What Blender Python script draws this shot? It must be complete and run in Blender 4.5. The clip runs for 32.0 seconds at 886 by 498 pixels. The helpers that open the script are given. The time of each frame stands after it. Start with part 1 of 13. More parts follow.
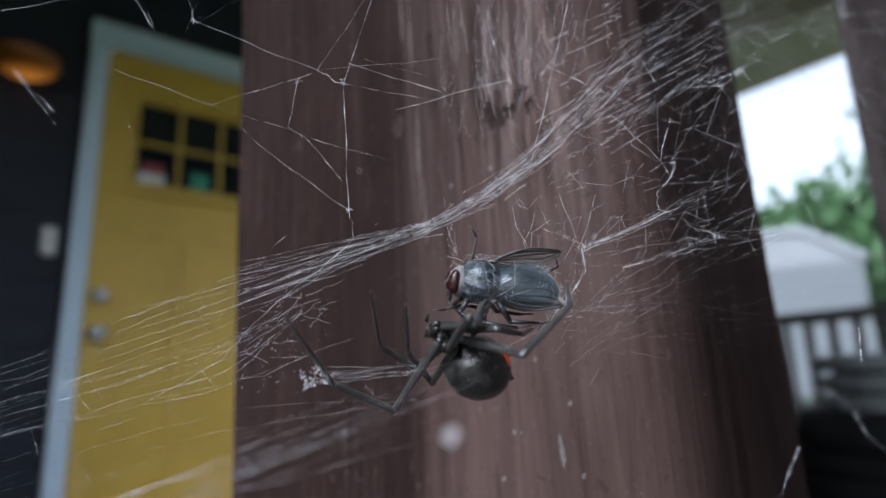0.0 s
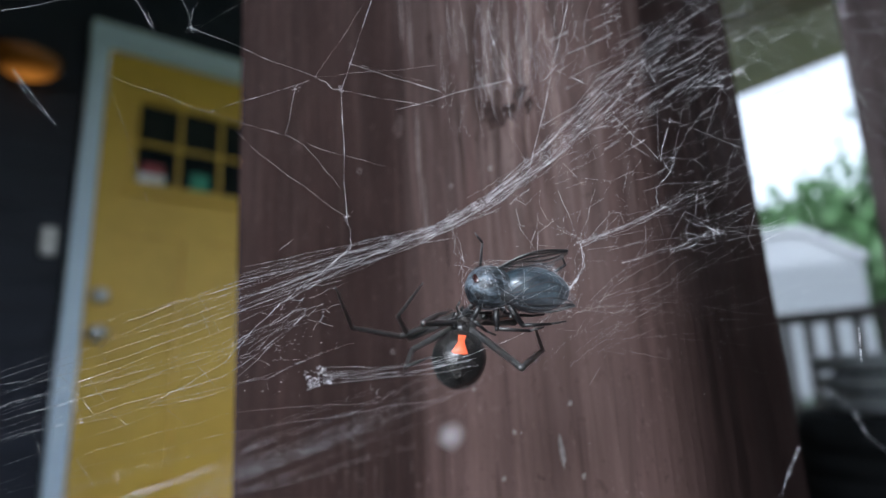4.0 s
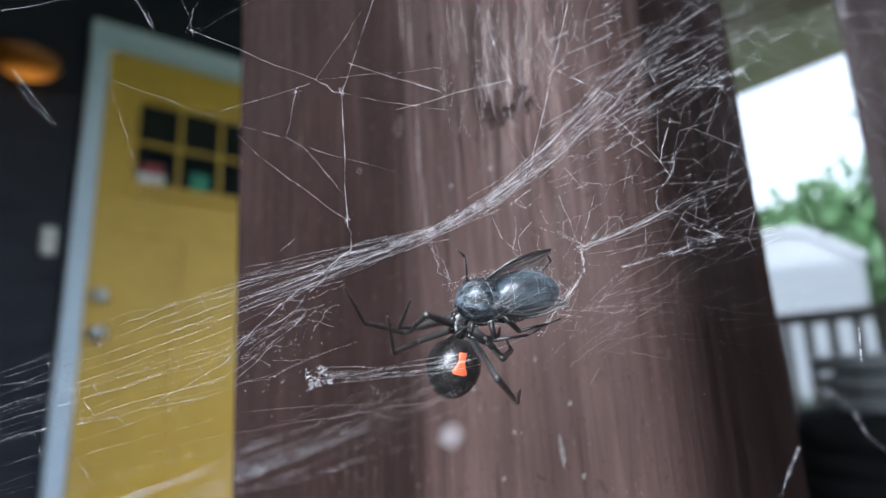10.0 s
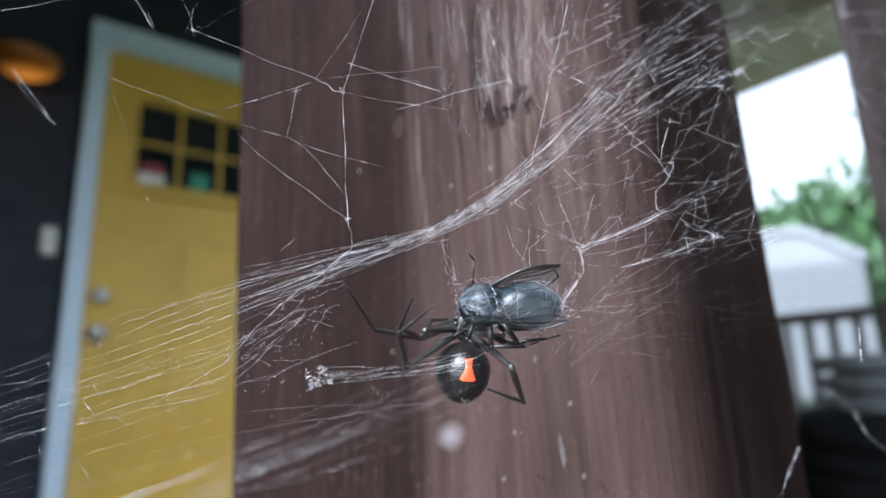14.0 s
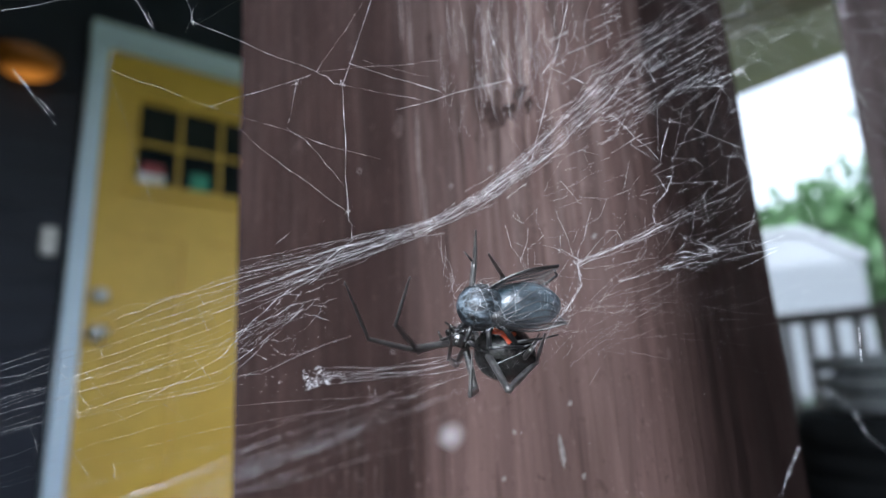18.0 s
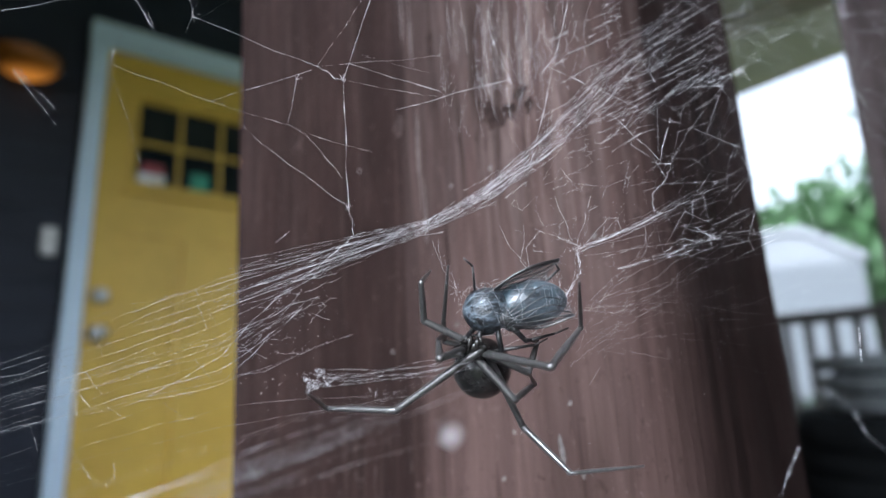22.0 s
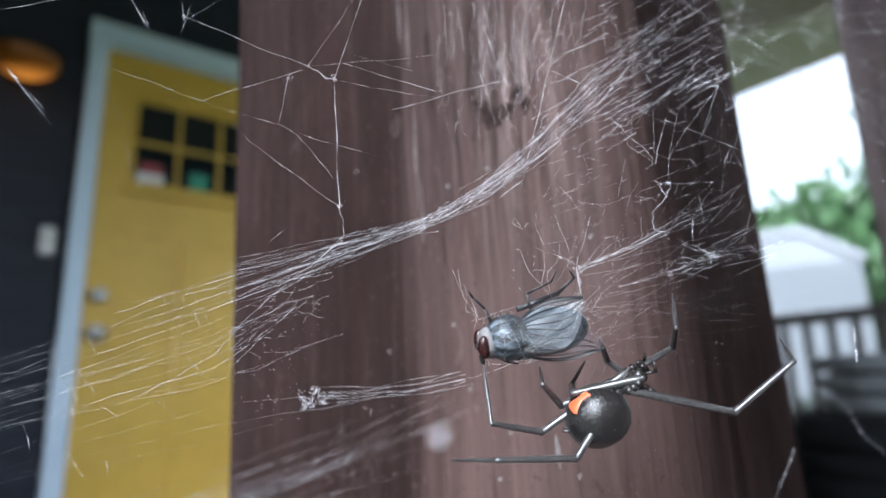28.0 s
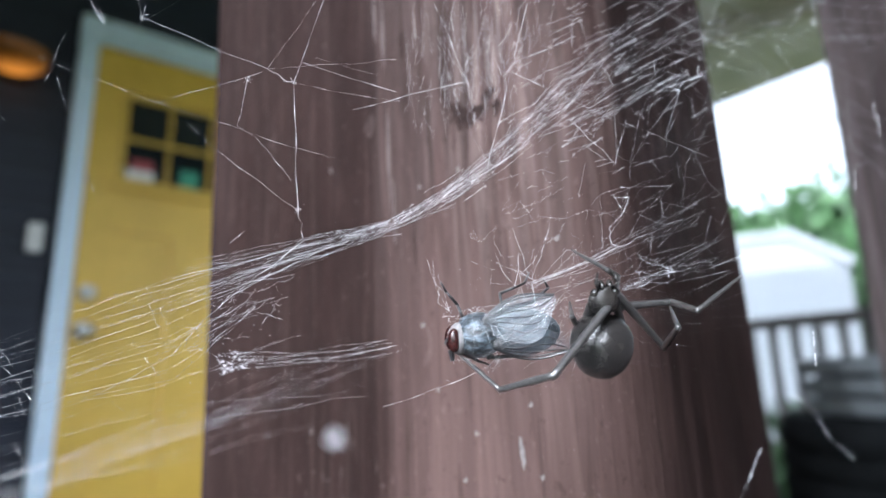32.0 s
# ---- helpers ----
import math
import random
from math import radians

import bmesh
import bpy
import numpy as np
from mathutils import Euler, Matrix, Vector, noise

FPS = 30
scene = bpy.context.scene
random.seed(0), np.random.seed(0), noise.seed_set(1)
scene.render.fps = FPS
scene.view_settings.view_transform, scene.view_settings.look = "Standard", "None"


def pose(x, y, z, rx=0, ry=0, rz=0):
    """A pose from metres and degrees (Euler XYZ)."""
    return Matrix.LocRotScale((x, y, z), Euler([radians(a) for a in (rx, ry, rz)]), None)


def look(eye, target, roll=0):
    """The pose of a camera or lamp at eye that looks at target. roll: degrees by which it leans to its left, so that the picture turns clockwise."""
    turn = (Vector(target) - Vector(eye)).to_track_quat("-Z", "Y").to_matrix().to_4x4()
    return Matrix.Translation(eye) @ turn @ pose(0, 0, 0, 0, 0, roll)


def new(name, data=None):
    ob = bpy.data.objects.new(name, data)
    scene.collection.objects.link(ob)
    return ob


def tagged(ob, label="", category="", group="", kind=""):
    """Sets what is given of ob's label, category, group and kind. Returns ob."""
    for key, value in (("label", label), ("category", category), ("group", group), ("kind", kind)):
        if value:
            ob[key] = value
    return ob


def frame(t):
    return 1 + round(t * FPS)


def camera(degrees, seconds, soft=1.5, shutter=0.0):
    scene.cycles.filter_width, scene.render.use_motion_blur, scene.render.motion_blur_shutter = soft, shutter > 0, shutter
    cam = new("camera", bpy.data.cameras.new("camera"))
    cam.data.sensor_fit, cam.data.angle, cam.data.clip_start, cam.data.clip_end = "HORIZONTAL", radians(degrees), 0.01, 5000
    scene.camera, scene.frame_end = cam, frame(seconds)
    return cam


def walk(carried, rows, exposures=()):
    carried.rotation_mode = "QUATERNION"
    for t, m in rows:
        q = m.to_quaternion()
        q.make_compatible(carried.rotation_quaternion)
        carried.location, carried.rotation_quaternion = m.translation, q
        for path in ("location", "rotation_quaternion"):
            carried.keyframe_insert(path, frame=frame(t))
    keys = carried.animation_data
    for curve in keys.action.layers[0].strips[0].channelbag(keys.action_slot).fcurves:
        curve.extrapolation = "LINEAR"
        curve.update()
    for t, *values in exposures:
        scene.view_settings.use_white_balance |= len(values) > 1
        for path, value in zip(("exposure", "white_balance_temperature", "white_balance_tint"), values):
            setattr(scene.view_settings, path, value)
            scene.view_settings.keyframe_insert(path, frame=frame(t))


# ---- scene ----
# A spider wraps a fly in its web between two porch posts; a yellow front door and the yard lie behind.

# ---- camera and its walk ----
cam = camera(73.34, 32.0, 1.5, 0.0)
cam.data.dof.use_dof = True
cam.data.dof.focus_distance = 0.0585
cam.data.dof.aperture_fstop = 18.0
EV = 0.62          # the exposure at the start, in stops
EYE = Vector((0.0, 0.0, 0.72))


def aim(k):
    """The camera's pose: k runs from its first stand (0) to its last, 4 mm to the right (1)."""
    yaw, up = radians(0.86 * k), radians(12.8)
    eye = EYE + Vector((0.0038 * k, 0, 0))
    way = Vector((math.sin(yaw) * math.cos(up), math.cos(yaw) * math.cos(up), math.sin(up)))
    return look(eye, eye + way, -1.7 + 0.4 * k)


walk(cam, [(0.0, aim(0)), (27.3, aim(0)), (27.6, aim(0.03)), (28.0, aim(0.10)), (28.5, aim(0.62)),
           (29.0, aim(1)), (29.4, aim(1)), (32.0, aim(1))],
     [(t, EV + e, 5600, 9) for t, e in ((0.0, -0.26), (3.0, -0.20), (6.0, -0.04), (9.0, 0.28), (12.0, 0.38), (14.0, 0.38), (17.0, 0.32), (21.0, 0.30), (25.0, 0.36), (28.0, 0.48), (30.0, 0.72), (32.0, 0.82))])

# ---- light ----
world = bpy.data.worlds.new("sky")
scene.world = world
world.use_nodes = True
wn = world.node_tree
sky = wn.nodes.new("ShaderNodeTexSky")
sky.sky_type = "NISHITA"
sky.sun_disc = False
sky.sun_elevation, sky.sun_rotation = radians(36), radians(207)
sky.dust_density, sky.air_density = 6.0, 1.0
haze = wn.nodes.new("ShaderNodeHueSaturation")       # thin bright cloud: little colour left in the sky
haze.inputs["Saturation"].default_value, haze.inputs["Value"].default_value = 0.22, 2.1
wn.links.new(sky.outputs[0], haze.inputs["Color"])
wn.links.new(haze.outputs[0], wn.nodes["Background"].inputs[0])
wn.nodes["Background"].inputs[1].default_value = 0.15
sun_data = bpy.data.lights.new("sun", "SUN")
sun_data.energy, sun_data.angle, sun_data.color = 1.5, radians(16), (0.98, 0.98, 1.0)
sun = new("sun", sun_data)
sun.matrix_world = look((-2.3, -4.44, 4.355), (0, 0, 0.72))

# ---- materials ----


def mat(name, base, rough=0.6, metal=0.0, vary=0.25, scale=30.0, stretch=(1, 1, 1), bump=0.15, fine=8.0, second=None, coat=0.0, span=(0.48, 0.98), detail=6):
    """A surface with two scales of colour variation and a fine relief."""
    m = bpy.data.materials.new(name)
    m.use_nodes = True
    nt = m.node_tree
    b = nt.nodes["Principled BSDF"]
    co = nt.nodes.new("ShaderNodeTexCoord")
    mp = nt.nodes.new("ShaderNodeMapping")
    mp.inputs["Scale"].default_value = stretch
    nt.links.new(co.outputs["Object"], mp.inputs[0])
    n1 = nt.nodes.new("ShaderNodeTexNoise")
    n1.inputs["Scale"].default_value, n1.inputs["Detail"].default_value = scale, detail
    n2 = nt.nodes.new("ShaderNodeTexNoise")
    n2.inputs["Scale"].default_value, n2.inputs["Detail"].default_value = scale * fine, 4
    for n in (n1, n2):
        nt.links.new(mp.outputs[0], n.inputs["Vector"])
    add = nt.nodes.new("ShaderNodeMath")
    add.operation = "MULTIPLY_ADD"
    add.inputs[1].default_value = 0.45
    nt.links.new(n2.outputs[0], add.inputs[0])
    nt.links.new(n1.outputs[0], add.inputs[2])
    ramp = nt.nodes.new("ShaderNodeValToRGB")
    ramp.color_ramp.elements[0].position, ramp.color_ramp.elements[1].position = span
    lo = [c * (1 - vary) for c in base]
    hi = list(second) if second else [min(1, c * (1 + vary)) for c in base]
    ramp.color_ramp.elements[0].color, ramp.color_ramp.elements[1].color = (*lo, 1), (*hi, 1)
    nt.links.new(add.outputs[0], ramp.inputs[0])
    nt.links.new(ramp.outputs[0], b.inputs["Base Color"])
    b.inputs["Roughness"].default_value, b.inputs["Metallic"].default_value = rough, metal
    b.inputs["Coat Weight"].default_value = coat
    if bump:
        bp = nt.nodes.new("ShaderNodeBump")
        bp.inputs["Strength"].default_value, bp.inputs["Distance"].default_value = bump, 0.3 / scale
        nt.links.new(add.outputs[0], bp.inputs["Height"])
        nt.links.new(bp.outputs[0], b.inputs["Normal"])
    return m


def glow(name, colour, strength):
    m = mat(name, colour, 0.3, vary=0.1)
    b = m.node_tree.nodes["Principled BSDF"]
    b.inputs["Emission Color"].default_value = (*colour, 1)
    b.inputs["Emission Strength"].default_value = strength
    return m


def wood_paint(name, lit_from, base, second):
    """Weathered red-brown stain on rough timber: long vertical grain, rubbed pale streaks, dark checks; from a given
    line to the arris a paler strip paints in the light on the near face.
    """
    m = mat(name, base, 0.66, vary=0.35, scale=20, stretch=(1, 1, 0.28), bump=0.18, fine=6, second=second, detail=2)
    nt = m.node_tree
    b = nt.nodes["Principled BSDF"]
    b.inputs["Specular IOR Level"].default_value = 0.05
    last = b.inputs["Base Color"].links[0].from_socket
    co = nt.nodes.new("ShaderNodeTexCoord")

    def mixed(last, factor, colour):
        mx = nt.nodes.new("ShaderNodeMix")
        mx.data_type = "RGBA"
        nt.links.new(factor, mx.inputs[0])
        nt.links.new(last, mx.inputs[6])
        mx.inputs[7].default_value = (*colour, 1)
        return mx.outputs[2]

    def streaks(scale, stretch, seed, lo, hi, top):
        mp = nt.nodes.new("ShaderNodeMapping")
        mp.inputs["Scale"].default_value, mp.inputs["Location"].default_value = (1, 1, stretch), (seed, seed, seed)
        nt.links.new(co.outputs["Object"], mp.inputs[0])
        n = nt.nodes.new("ShaderNodeTexNoise")
        n.inputs["Scale"].default_value, n.inputs["Detail"].default_value, n.inputs["Roughness"].default_value, n.inputs["Distortion"].default_value = scale, 3.5, 0.58, 0.6
        nt.links.new(mp.outputs[0], n.inputs["Vector"])
        r = nt.nodes.new("ShaderNodeMapRange")
        r.inputs[1].default_value, r.inputs[2].default_value, r.inputs[4].default_value = lo, hi, top
        nt.links.new(n.outputs[0], r.inputs[0])
        return n.outputs[0], r.outputs[0]

    if lit_from is not None:
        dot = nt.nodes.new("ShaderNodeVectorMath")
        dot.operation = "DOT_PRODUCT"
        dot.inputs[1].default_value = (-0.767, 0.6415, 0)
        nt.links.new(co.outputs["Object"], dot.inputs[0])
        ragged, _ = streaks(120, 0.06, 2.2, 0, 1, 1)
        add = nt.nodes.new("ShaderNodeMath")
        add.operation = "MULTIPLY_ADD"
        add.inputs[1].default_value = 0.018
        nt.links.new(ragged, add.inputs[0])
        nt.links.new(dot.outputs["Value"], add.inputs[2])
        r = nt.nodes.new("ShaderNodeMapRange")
        r.inputs[1].default_value, r.inputs[2].default_value, r.inputs[3].default_value, r.inputs[4].default_value = lit_from + 0.002, lit_from + 0.014, 0.72, 0.0
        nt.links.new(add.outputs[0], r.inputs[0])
        # the painted light keeps to the face that looks outwards; the side stays dark
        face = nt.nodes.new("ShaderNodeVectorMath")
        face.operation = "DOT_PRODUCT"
        face.inputs[1].default_value = (-0.6415, -0.767, -0.18)          # less of it higher up: shade painted in
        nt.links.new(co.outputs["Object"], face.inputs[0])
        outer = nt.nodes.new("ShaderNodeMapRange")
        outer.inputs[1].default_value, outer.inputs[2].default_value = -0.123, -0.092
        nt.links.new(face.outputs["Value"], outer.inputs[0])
        edge = nt.nodes.new("ShaderNodeMapRange")          # and less towards the worn arris, again as painted shade
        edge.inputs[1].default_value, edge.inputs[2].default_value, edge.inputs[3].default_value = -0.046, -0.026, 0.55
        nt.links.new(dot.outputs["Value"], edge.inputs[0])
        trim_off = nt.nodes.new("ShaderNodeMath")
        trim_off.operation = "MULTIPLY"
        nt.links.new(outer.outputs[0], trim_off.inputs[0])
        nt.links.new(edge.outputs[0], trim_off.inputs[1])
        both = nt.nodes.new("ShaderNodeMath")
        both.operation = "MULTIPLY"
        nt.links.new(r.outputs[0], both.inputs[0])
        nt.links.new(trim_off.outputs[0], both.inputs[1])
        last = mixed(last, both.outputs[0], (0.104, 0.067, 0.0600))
    if lit_from is not None:          # stain worn off down to pale and dark fibres, above and round the knot
        shift = nt.nodes.new("ShaderNodeMath")
        shift.operation = "SUBTRACT"
        shift.inputs[1].default_value = -0.0293
        nt.links.new(dot.outputs["Value"], shift.inputs[0])
        size = nt.nodes.new("ShaderNodeMath")
        size.operation = "ABSOLUTE"
        nt.links.new(shift.outputs[0], size.inputs[0])
        side = nt.nodes.new("ShaderNodeMapRange")
        side.inputs[1].default_value, side.inputs[2].default_value, side.inputs[3].default_value, side.inputs[4].default_value = 0.001, 0.024, 1.0, 0.0
        nt.links.new(size.outputs[0], side.inputs[0])
        split = nt.nodes.new("ShaderNodeSeparateXYZ")
        nt.links.new(co.outputs["Object"], split.inputs[0])
        high = nt.nodes.new("ShaderNodeMapRange")
        high.inputs[1].default_value, high.inputs[2].default_value = 0.752, 0.798
        nt.links.new(split.outputs[2], high.inputs[0])
        patch = nt.nodes.new("ShaderNodeMath")
        patch.operation = "MULTIPLY"
        nt.links.new(side.outputs[0], patch.inputs[0])
        nt.links.new(high.outputs[0], patch.inputs[1])
        for scale, stretch, seed, lo, hi, colour, top in ((520, 0.07, 21.1, 0.46, 0.62, (0.22, 0.175, 0.160), 0.46), (430, 0.08, 24.7, 0.50, 0.64, (0.010, 0.007, 0.006), 0.75)):
            _, f = streaks(scale, stretch, seed, lo, hi, top)
            local = nt.nodes.new("ShaderNodeMath")
            local.operation = "MULTIPLY"
            nt.links.new(f, local.inputs[0])
            nt.links.new(patch.outputs[0], local.inputs[1])
            last = mixed(last, local.outputs[0], colour)
    for scale, stretch, seed, lo, hi, colour, top in ((16, 0.30, 3.1, 0.50, 0.75, (0.032, 0.022, 0.021), 0.22), (50, 0.16, 8.7, 0.60, 0.80, (0.07, 0.046, 0.042), 0.10), (60, 0.12, 9.9, 0.48, 0.75, (0.010, 0.006, 0.0055), 0.6), (90, 0.09, 2.7, 0.52, 0.78, (0.15, 0.105, 0.096), 0.10), (120, 0.40, 7.3, 0.56, 0.80, (0.075, 0.042, 0.037), 0.16),
                                                      (40, 0.12, 5.3, 0.60, 0.80, (0.010, 0.007, 0.006), 0.22), (150, 0.3, 6.1, 0.60, 0.82, (0.012, 0.008, 0.007), 0.2),
                                                      (300, 0.10, 1.7, 0.58, 0.74, (0.012, 0.008, 0.007), 0.5), (420, 0.6, 4.4, 0.65, 0.72, (0.16, 0.125, 0.118), 0.16),
                                                      (900, 0.55, 17.3, 0.60, 0.70, (0.014, 0.008, 0.007), 0.45), (1300, 0.7, 19.1, 0.64, 0.72, (0.17, 0.125, 0.112), 0.22), (620, 0.045, 11.3, 0.50, 0.70, (0.16, 0.105, 0.092), 0.10), (850, 0.05, 13.9, 0.52, 0.70, (0.011, 0.007, 0.006), 0.34), (240, 0.05, 15.7, 0.54, 0.72, (0.018, 0.010, 0.009), 0.45)):
        _, f = streaks(scale, stretch, seed, lo, hi, top)
        last = mixed(last, f, colour)
    nt.links.new(last, b.inputs["Base Color"])
    return m


# dark base: shade on the post's left part is held in this colour
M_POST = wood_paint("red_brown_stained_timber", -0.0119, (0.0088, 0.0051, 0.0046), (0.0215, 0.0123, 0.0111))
M_BOARD = wood_paint("brown_stained_board", None, (0.11, 0.090, 0.090), (0.19, 0.155, 0.155))
M_YELLOW = mat("yellow_door_paint", (0.68, 0.435, 0.058), 0.42, vary=0.12, scale=3, bump=0.03, second=(0.74, 0.485, 0.070))
# white paint with the blue of the skylight put into its colour
M_TRIM = mat("white_trim_sky_tint", (0.68, 0.82, 0.98), 0.45, vary=0.06, scale=5, bump=0.03)
M_NAVY = mat("dark_navy_siding", (0.0105, 0.015, 0.031), 0.55, vary=0.3, scale=4, stretch=(1, 1, 6), bump=0.15)
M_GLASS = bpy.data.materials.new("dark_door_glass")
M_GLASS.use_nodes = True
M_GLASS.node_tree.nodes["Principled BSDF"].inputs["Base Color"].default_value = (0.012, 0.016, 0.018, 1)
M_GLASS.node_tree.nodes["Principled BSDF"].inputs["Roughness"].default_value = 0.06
M_STEEL = mat("brushed_nickel", (0.55, 0.55, 0.53), 0.32, 1.0, vary=0.15, scale=60)
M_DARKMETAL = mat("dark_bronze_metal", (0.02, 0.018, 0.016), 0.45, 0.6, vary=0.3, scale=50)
M_AMBER = glow("amber_lamp_glass", (0.30, 0.10, 0.012), 0.08)
amber_nt = M_AMBER.node_tree          # the bulb shows through the glass, bright near it and dim at the rim
amber_co, amber_far, amber_map = amber_nt.nodes.new("ShaderNodeTexCoord"), amber_nt.nodes.new("ShaderNodeVectorMath"), amber_nt.nodes.new("ShaderNodeMapRange")
amber_far.operation = "DISTANCE"
amber_far.inputs[1].default_value = (0.02, 0.03, -0.03)
for slot, value in ((1, 0.02), (2, 0.13), (3, 1.1), (4, 0.0)):
    amber_map.inputs[slot].default_value = value
amber_nt.links.new(amber_co.outputs["Object"], amber_far.inputs[0])
amber_nt.links.new(amber_far.outputs["Value"], amber_map.inputs[0])
amber_nt.links.new(amber_map.outputs[0], amber_nt.nodes["Principled BSDF"].inputs["Emission Strength"])
# near black: the shade on the deck is put into its colour
M_DECK = mat("shaded_grey_deck", (0.018, 0.0175, 0.017), 0.75, vary=0.4, scale=8, stretch=(6, 0.5, 1), bump=0.3)
M_SOFFIT = mat("olive_soffit_paint", (0.46, 0.42, 0.37), 0.7, vary=0.15, scale=4, bump=0.1)
M_RAIL = mat("dark_brown_rail", (0.019, 0.017, 0.016), 0.55, vary=0.3, scale=12, bump=0.2)
# near black for the chair's shaded parts; the lit slats get a lighter resin
M_WICKER = mat("shaded_grey_resin", (0.005, 0.0055, 0.006), 0.8, vary=0.3, scale=20, bump=0.2)
M_WICKER.node_tree.nodes["Principled BSDF"].inputs["Specular IOR Level"].default_value = 0.02
M_SLAT = mat("grey_resin_slat", (0.085, 0.096, 0.104), 0.5, vary=0.3, scale=20, bump=0.2)
# white siding, its base darkened to offset the strong outdoor light
M_HOUSE = mat("darkened_white_siding", (0.114, 0.125, 0.137), 0.6, vary=0.05, scale=2, bump=0.05)
M_ROOF = mat("pale_roof_sheet", (0.17, 0.18, 0.195), 0.8, vary=0.2, scale=5, bump=0.3)
M_LAWN = mat("lawn_grass", (0.065, 0.085, 0.04), 0.9, vary=0.4, scale=3, bump=0.3)
M_BARK = mat("tree_bark", (0.10, 0.075, 0.055), 0.9, vary=0.4, scale=10, stretch=(1, 1, 0.2), bump=0.5)
M_LEAF = mat("green_leaves", (0.022, 0.06, 0.02), 0.6, vary=0.5, scale=1.2, bump=0.0, second=(0.055, 0.13, 0.04))
M_SILK = mat("white_spider_silk", (0.86, 0.87, 0.90), 0.35, vary=0.1, scale=900, bump=0.0)
silk_nt = M_SILK.node_tree
silk_co, silk_noise, silk_map = (silk_nt.nodes.new(k) for k in ("ShaderNodeTexCoord", "ShaderNodeTexNoise", "ShaderNodeMapRange"))
silk_noise.inputs["Scale"].default_value, silk_noise.inputs["Detail"].default_value, silk_noise.inputs["Roughness"].default_value = 800, 4, 0.7
for slot, value in ((1, 0.42), (2, 0.66), (3, 0.27), (4, 1.0)):     # patchy alpha paints glints: thin clear silk between bright spots
    silk_map.inputs[slot].default_value = value
silk_nt.links.new(silk_co.outputs["Object"], silk_noise.inputs["Vector"])
silk_nt.links.new(silk_noise.outputs[0], silk_map.inputs[0])
silk_nt.links.new(silk_map.outputs[0], silk_nt.nodes["Principled BSDF"].inputs["Alpha"])
M_WHITE = mat("white_plastic", (0.75, 0.75, 0.73), 0.4, vary=0.05, scale=20)

# ---- helpers for building ----


def mesh_of(name, bm, material, smooth=False):
    me = bpy.data.meshes.new(name)
    if smooth:
        for f in bm.faces:
            f.smooth = True
    bm.to_mesh(me)
    bm.free()
    if material:
        me.materials.append(material)
    return me


def part(name, bm, material, parent, label="", smooth=False):
    ob = new(name, mesh_of(name, bm, material, smooth))
    ob.parent = parent
    if label:
        ob["label"] = label
    return ob


def thing(name, label, category, m=None, group="", kind=""):
    ob = new(name)
    ob.empty_display_size = 0.01
    if m is not None:
        ob.matrix_world = m
    return tagged(ob, label, category, group, kind)


def box(bm, a, b, bevel=0.0):
    """An upright box from corner a to corner b, with bevelled edges."""
    c = [(a[i] + b[i]) / 2 for i in range(3)]
    s = [abs(b[i] - a[i]) for i in range(3)]
    g = bmesh.ops.create_cube(bm, size=1, matrix=Matrix.Translation(c) @ Matrix.Diagonal((*s, 1)))
    if bevel:
        edges = {e for v in g["verts"] for e in v.link_edges}
        bmesh.ops.bevel(bm, geom=list(edges), offset=bevel, segments=2, profile=0.6, affect="EDGES")
    return bm


def rod(bm, a, b, r0, r1=None, n=8, caps=True):
    """A tapered round bar from a to b."""
    a, b = Vector(a), Vector(b)
    d = b - a
    m = Matrix.Translation((a + b) / 2) @ d.to_track_quat("Z", "Y").to_matrix().to_4x4()
    bmesh.ops.create_cone(bm, cap_ends=caps, segments=n, radius1=r0, radius2=r0 if r1 is None else r1, depth=d.length, matrix=m)
    return bm


def ball(bm, c, r, u=12, v=8):
    r = (r, r, r) if isinstance(r, (int, float)) else r
    bmesh.ops.create_uvsphere(bm, u_segments=u, v_segments=v, radius=1, matrix=Matrix.Translation(c) @ Matrix.Diagonal((*r, 1)))
    return bm


def lathe(bm, profile, n=24):
    """Turns a profile of (radius, height) round the z axis."""
    rings = []
    for r, z in profile:
        rings.append([bm.verts.new((max(r, 1e-5) * math.cos(2 * math.pi * i / n), max(r, 1e-5) * math.sin(2 * math.pi * i / n), z)) for i in range(n)])
    for a, b in zip(rings, rings[1:]):
        for i in range(n):
            bm.faces.new((a[i], a[(i + 1) % n], b[(i + 1) % n], b[i]))
    return bm


def setting(name, bm, material, label, category):
    ob = new(name, mesh_of(name, bm, material))
    return tagged(ob, label, category, kind="structure")


# ---- the large structure ----
# the house's axes: ALONG runs along the front wall, OUT points from it over the porch to the yard
KNOB = Vector((-1.2505, 2.0957, 0))
HOUSE = Matrix.Translation(KNOB) @ Matrix.Rotation(math.atan2(0.6023, 0.7983), 4, "Z")   # x along the wall, -y outwards

ground = bmesh.new()
bmesh.ops.create_grid(ground, x_segments=40, y_segments=40, size=400)
for v in ground.verts:
    v.co.z = -0.55
setting("ground", ground, M_LAWN, "green mown lawn reaching to the horizon", "ground")

floor = setting("floor", box(bmesh.new(), (-4, -2.9, -0.5), (2.6, 0.0, -0.03)), M_DECK, "grey painted porch floor boards in the shade", "floor")
floor.matrix_world = HOUSE
wall = bmesh.new()
DL, DR = -0.024, 0.89     # the door's edges along the wall
box(wall, (-4, 0.0605, -0.5), (DL - 0.02, 0.2, 2.56))
box(wall, (DR + 0.02, 0.06, -0.5), (2.6, 0.2, 2.56))
box(wall, (DL - 0.02, 0.06, 2.05), (DR + 0.02, 0.2, 2.56))
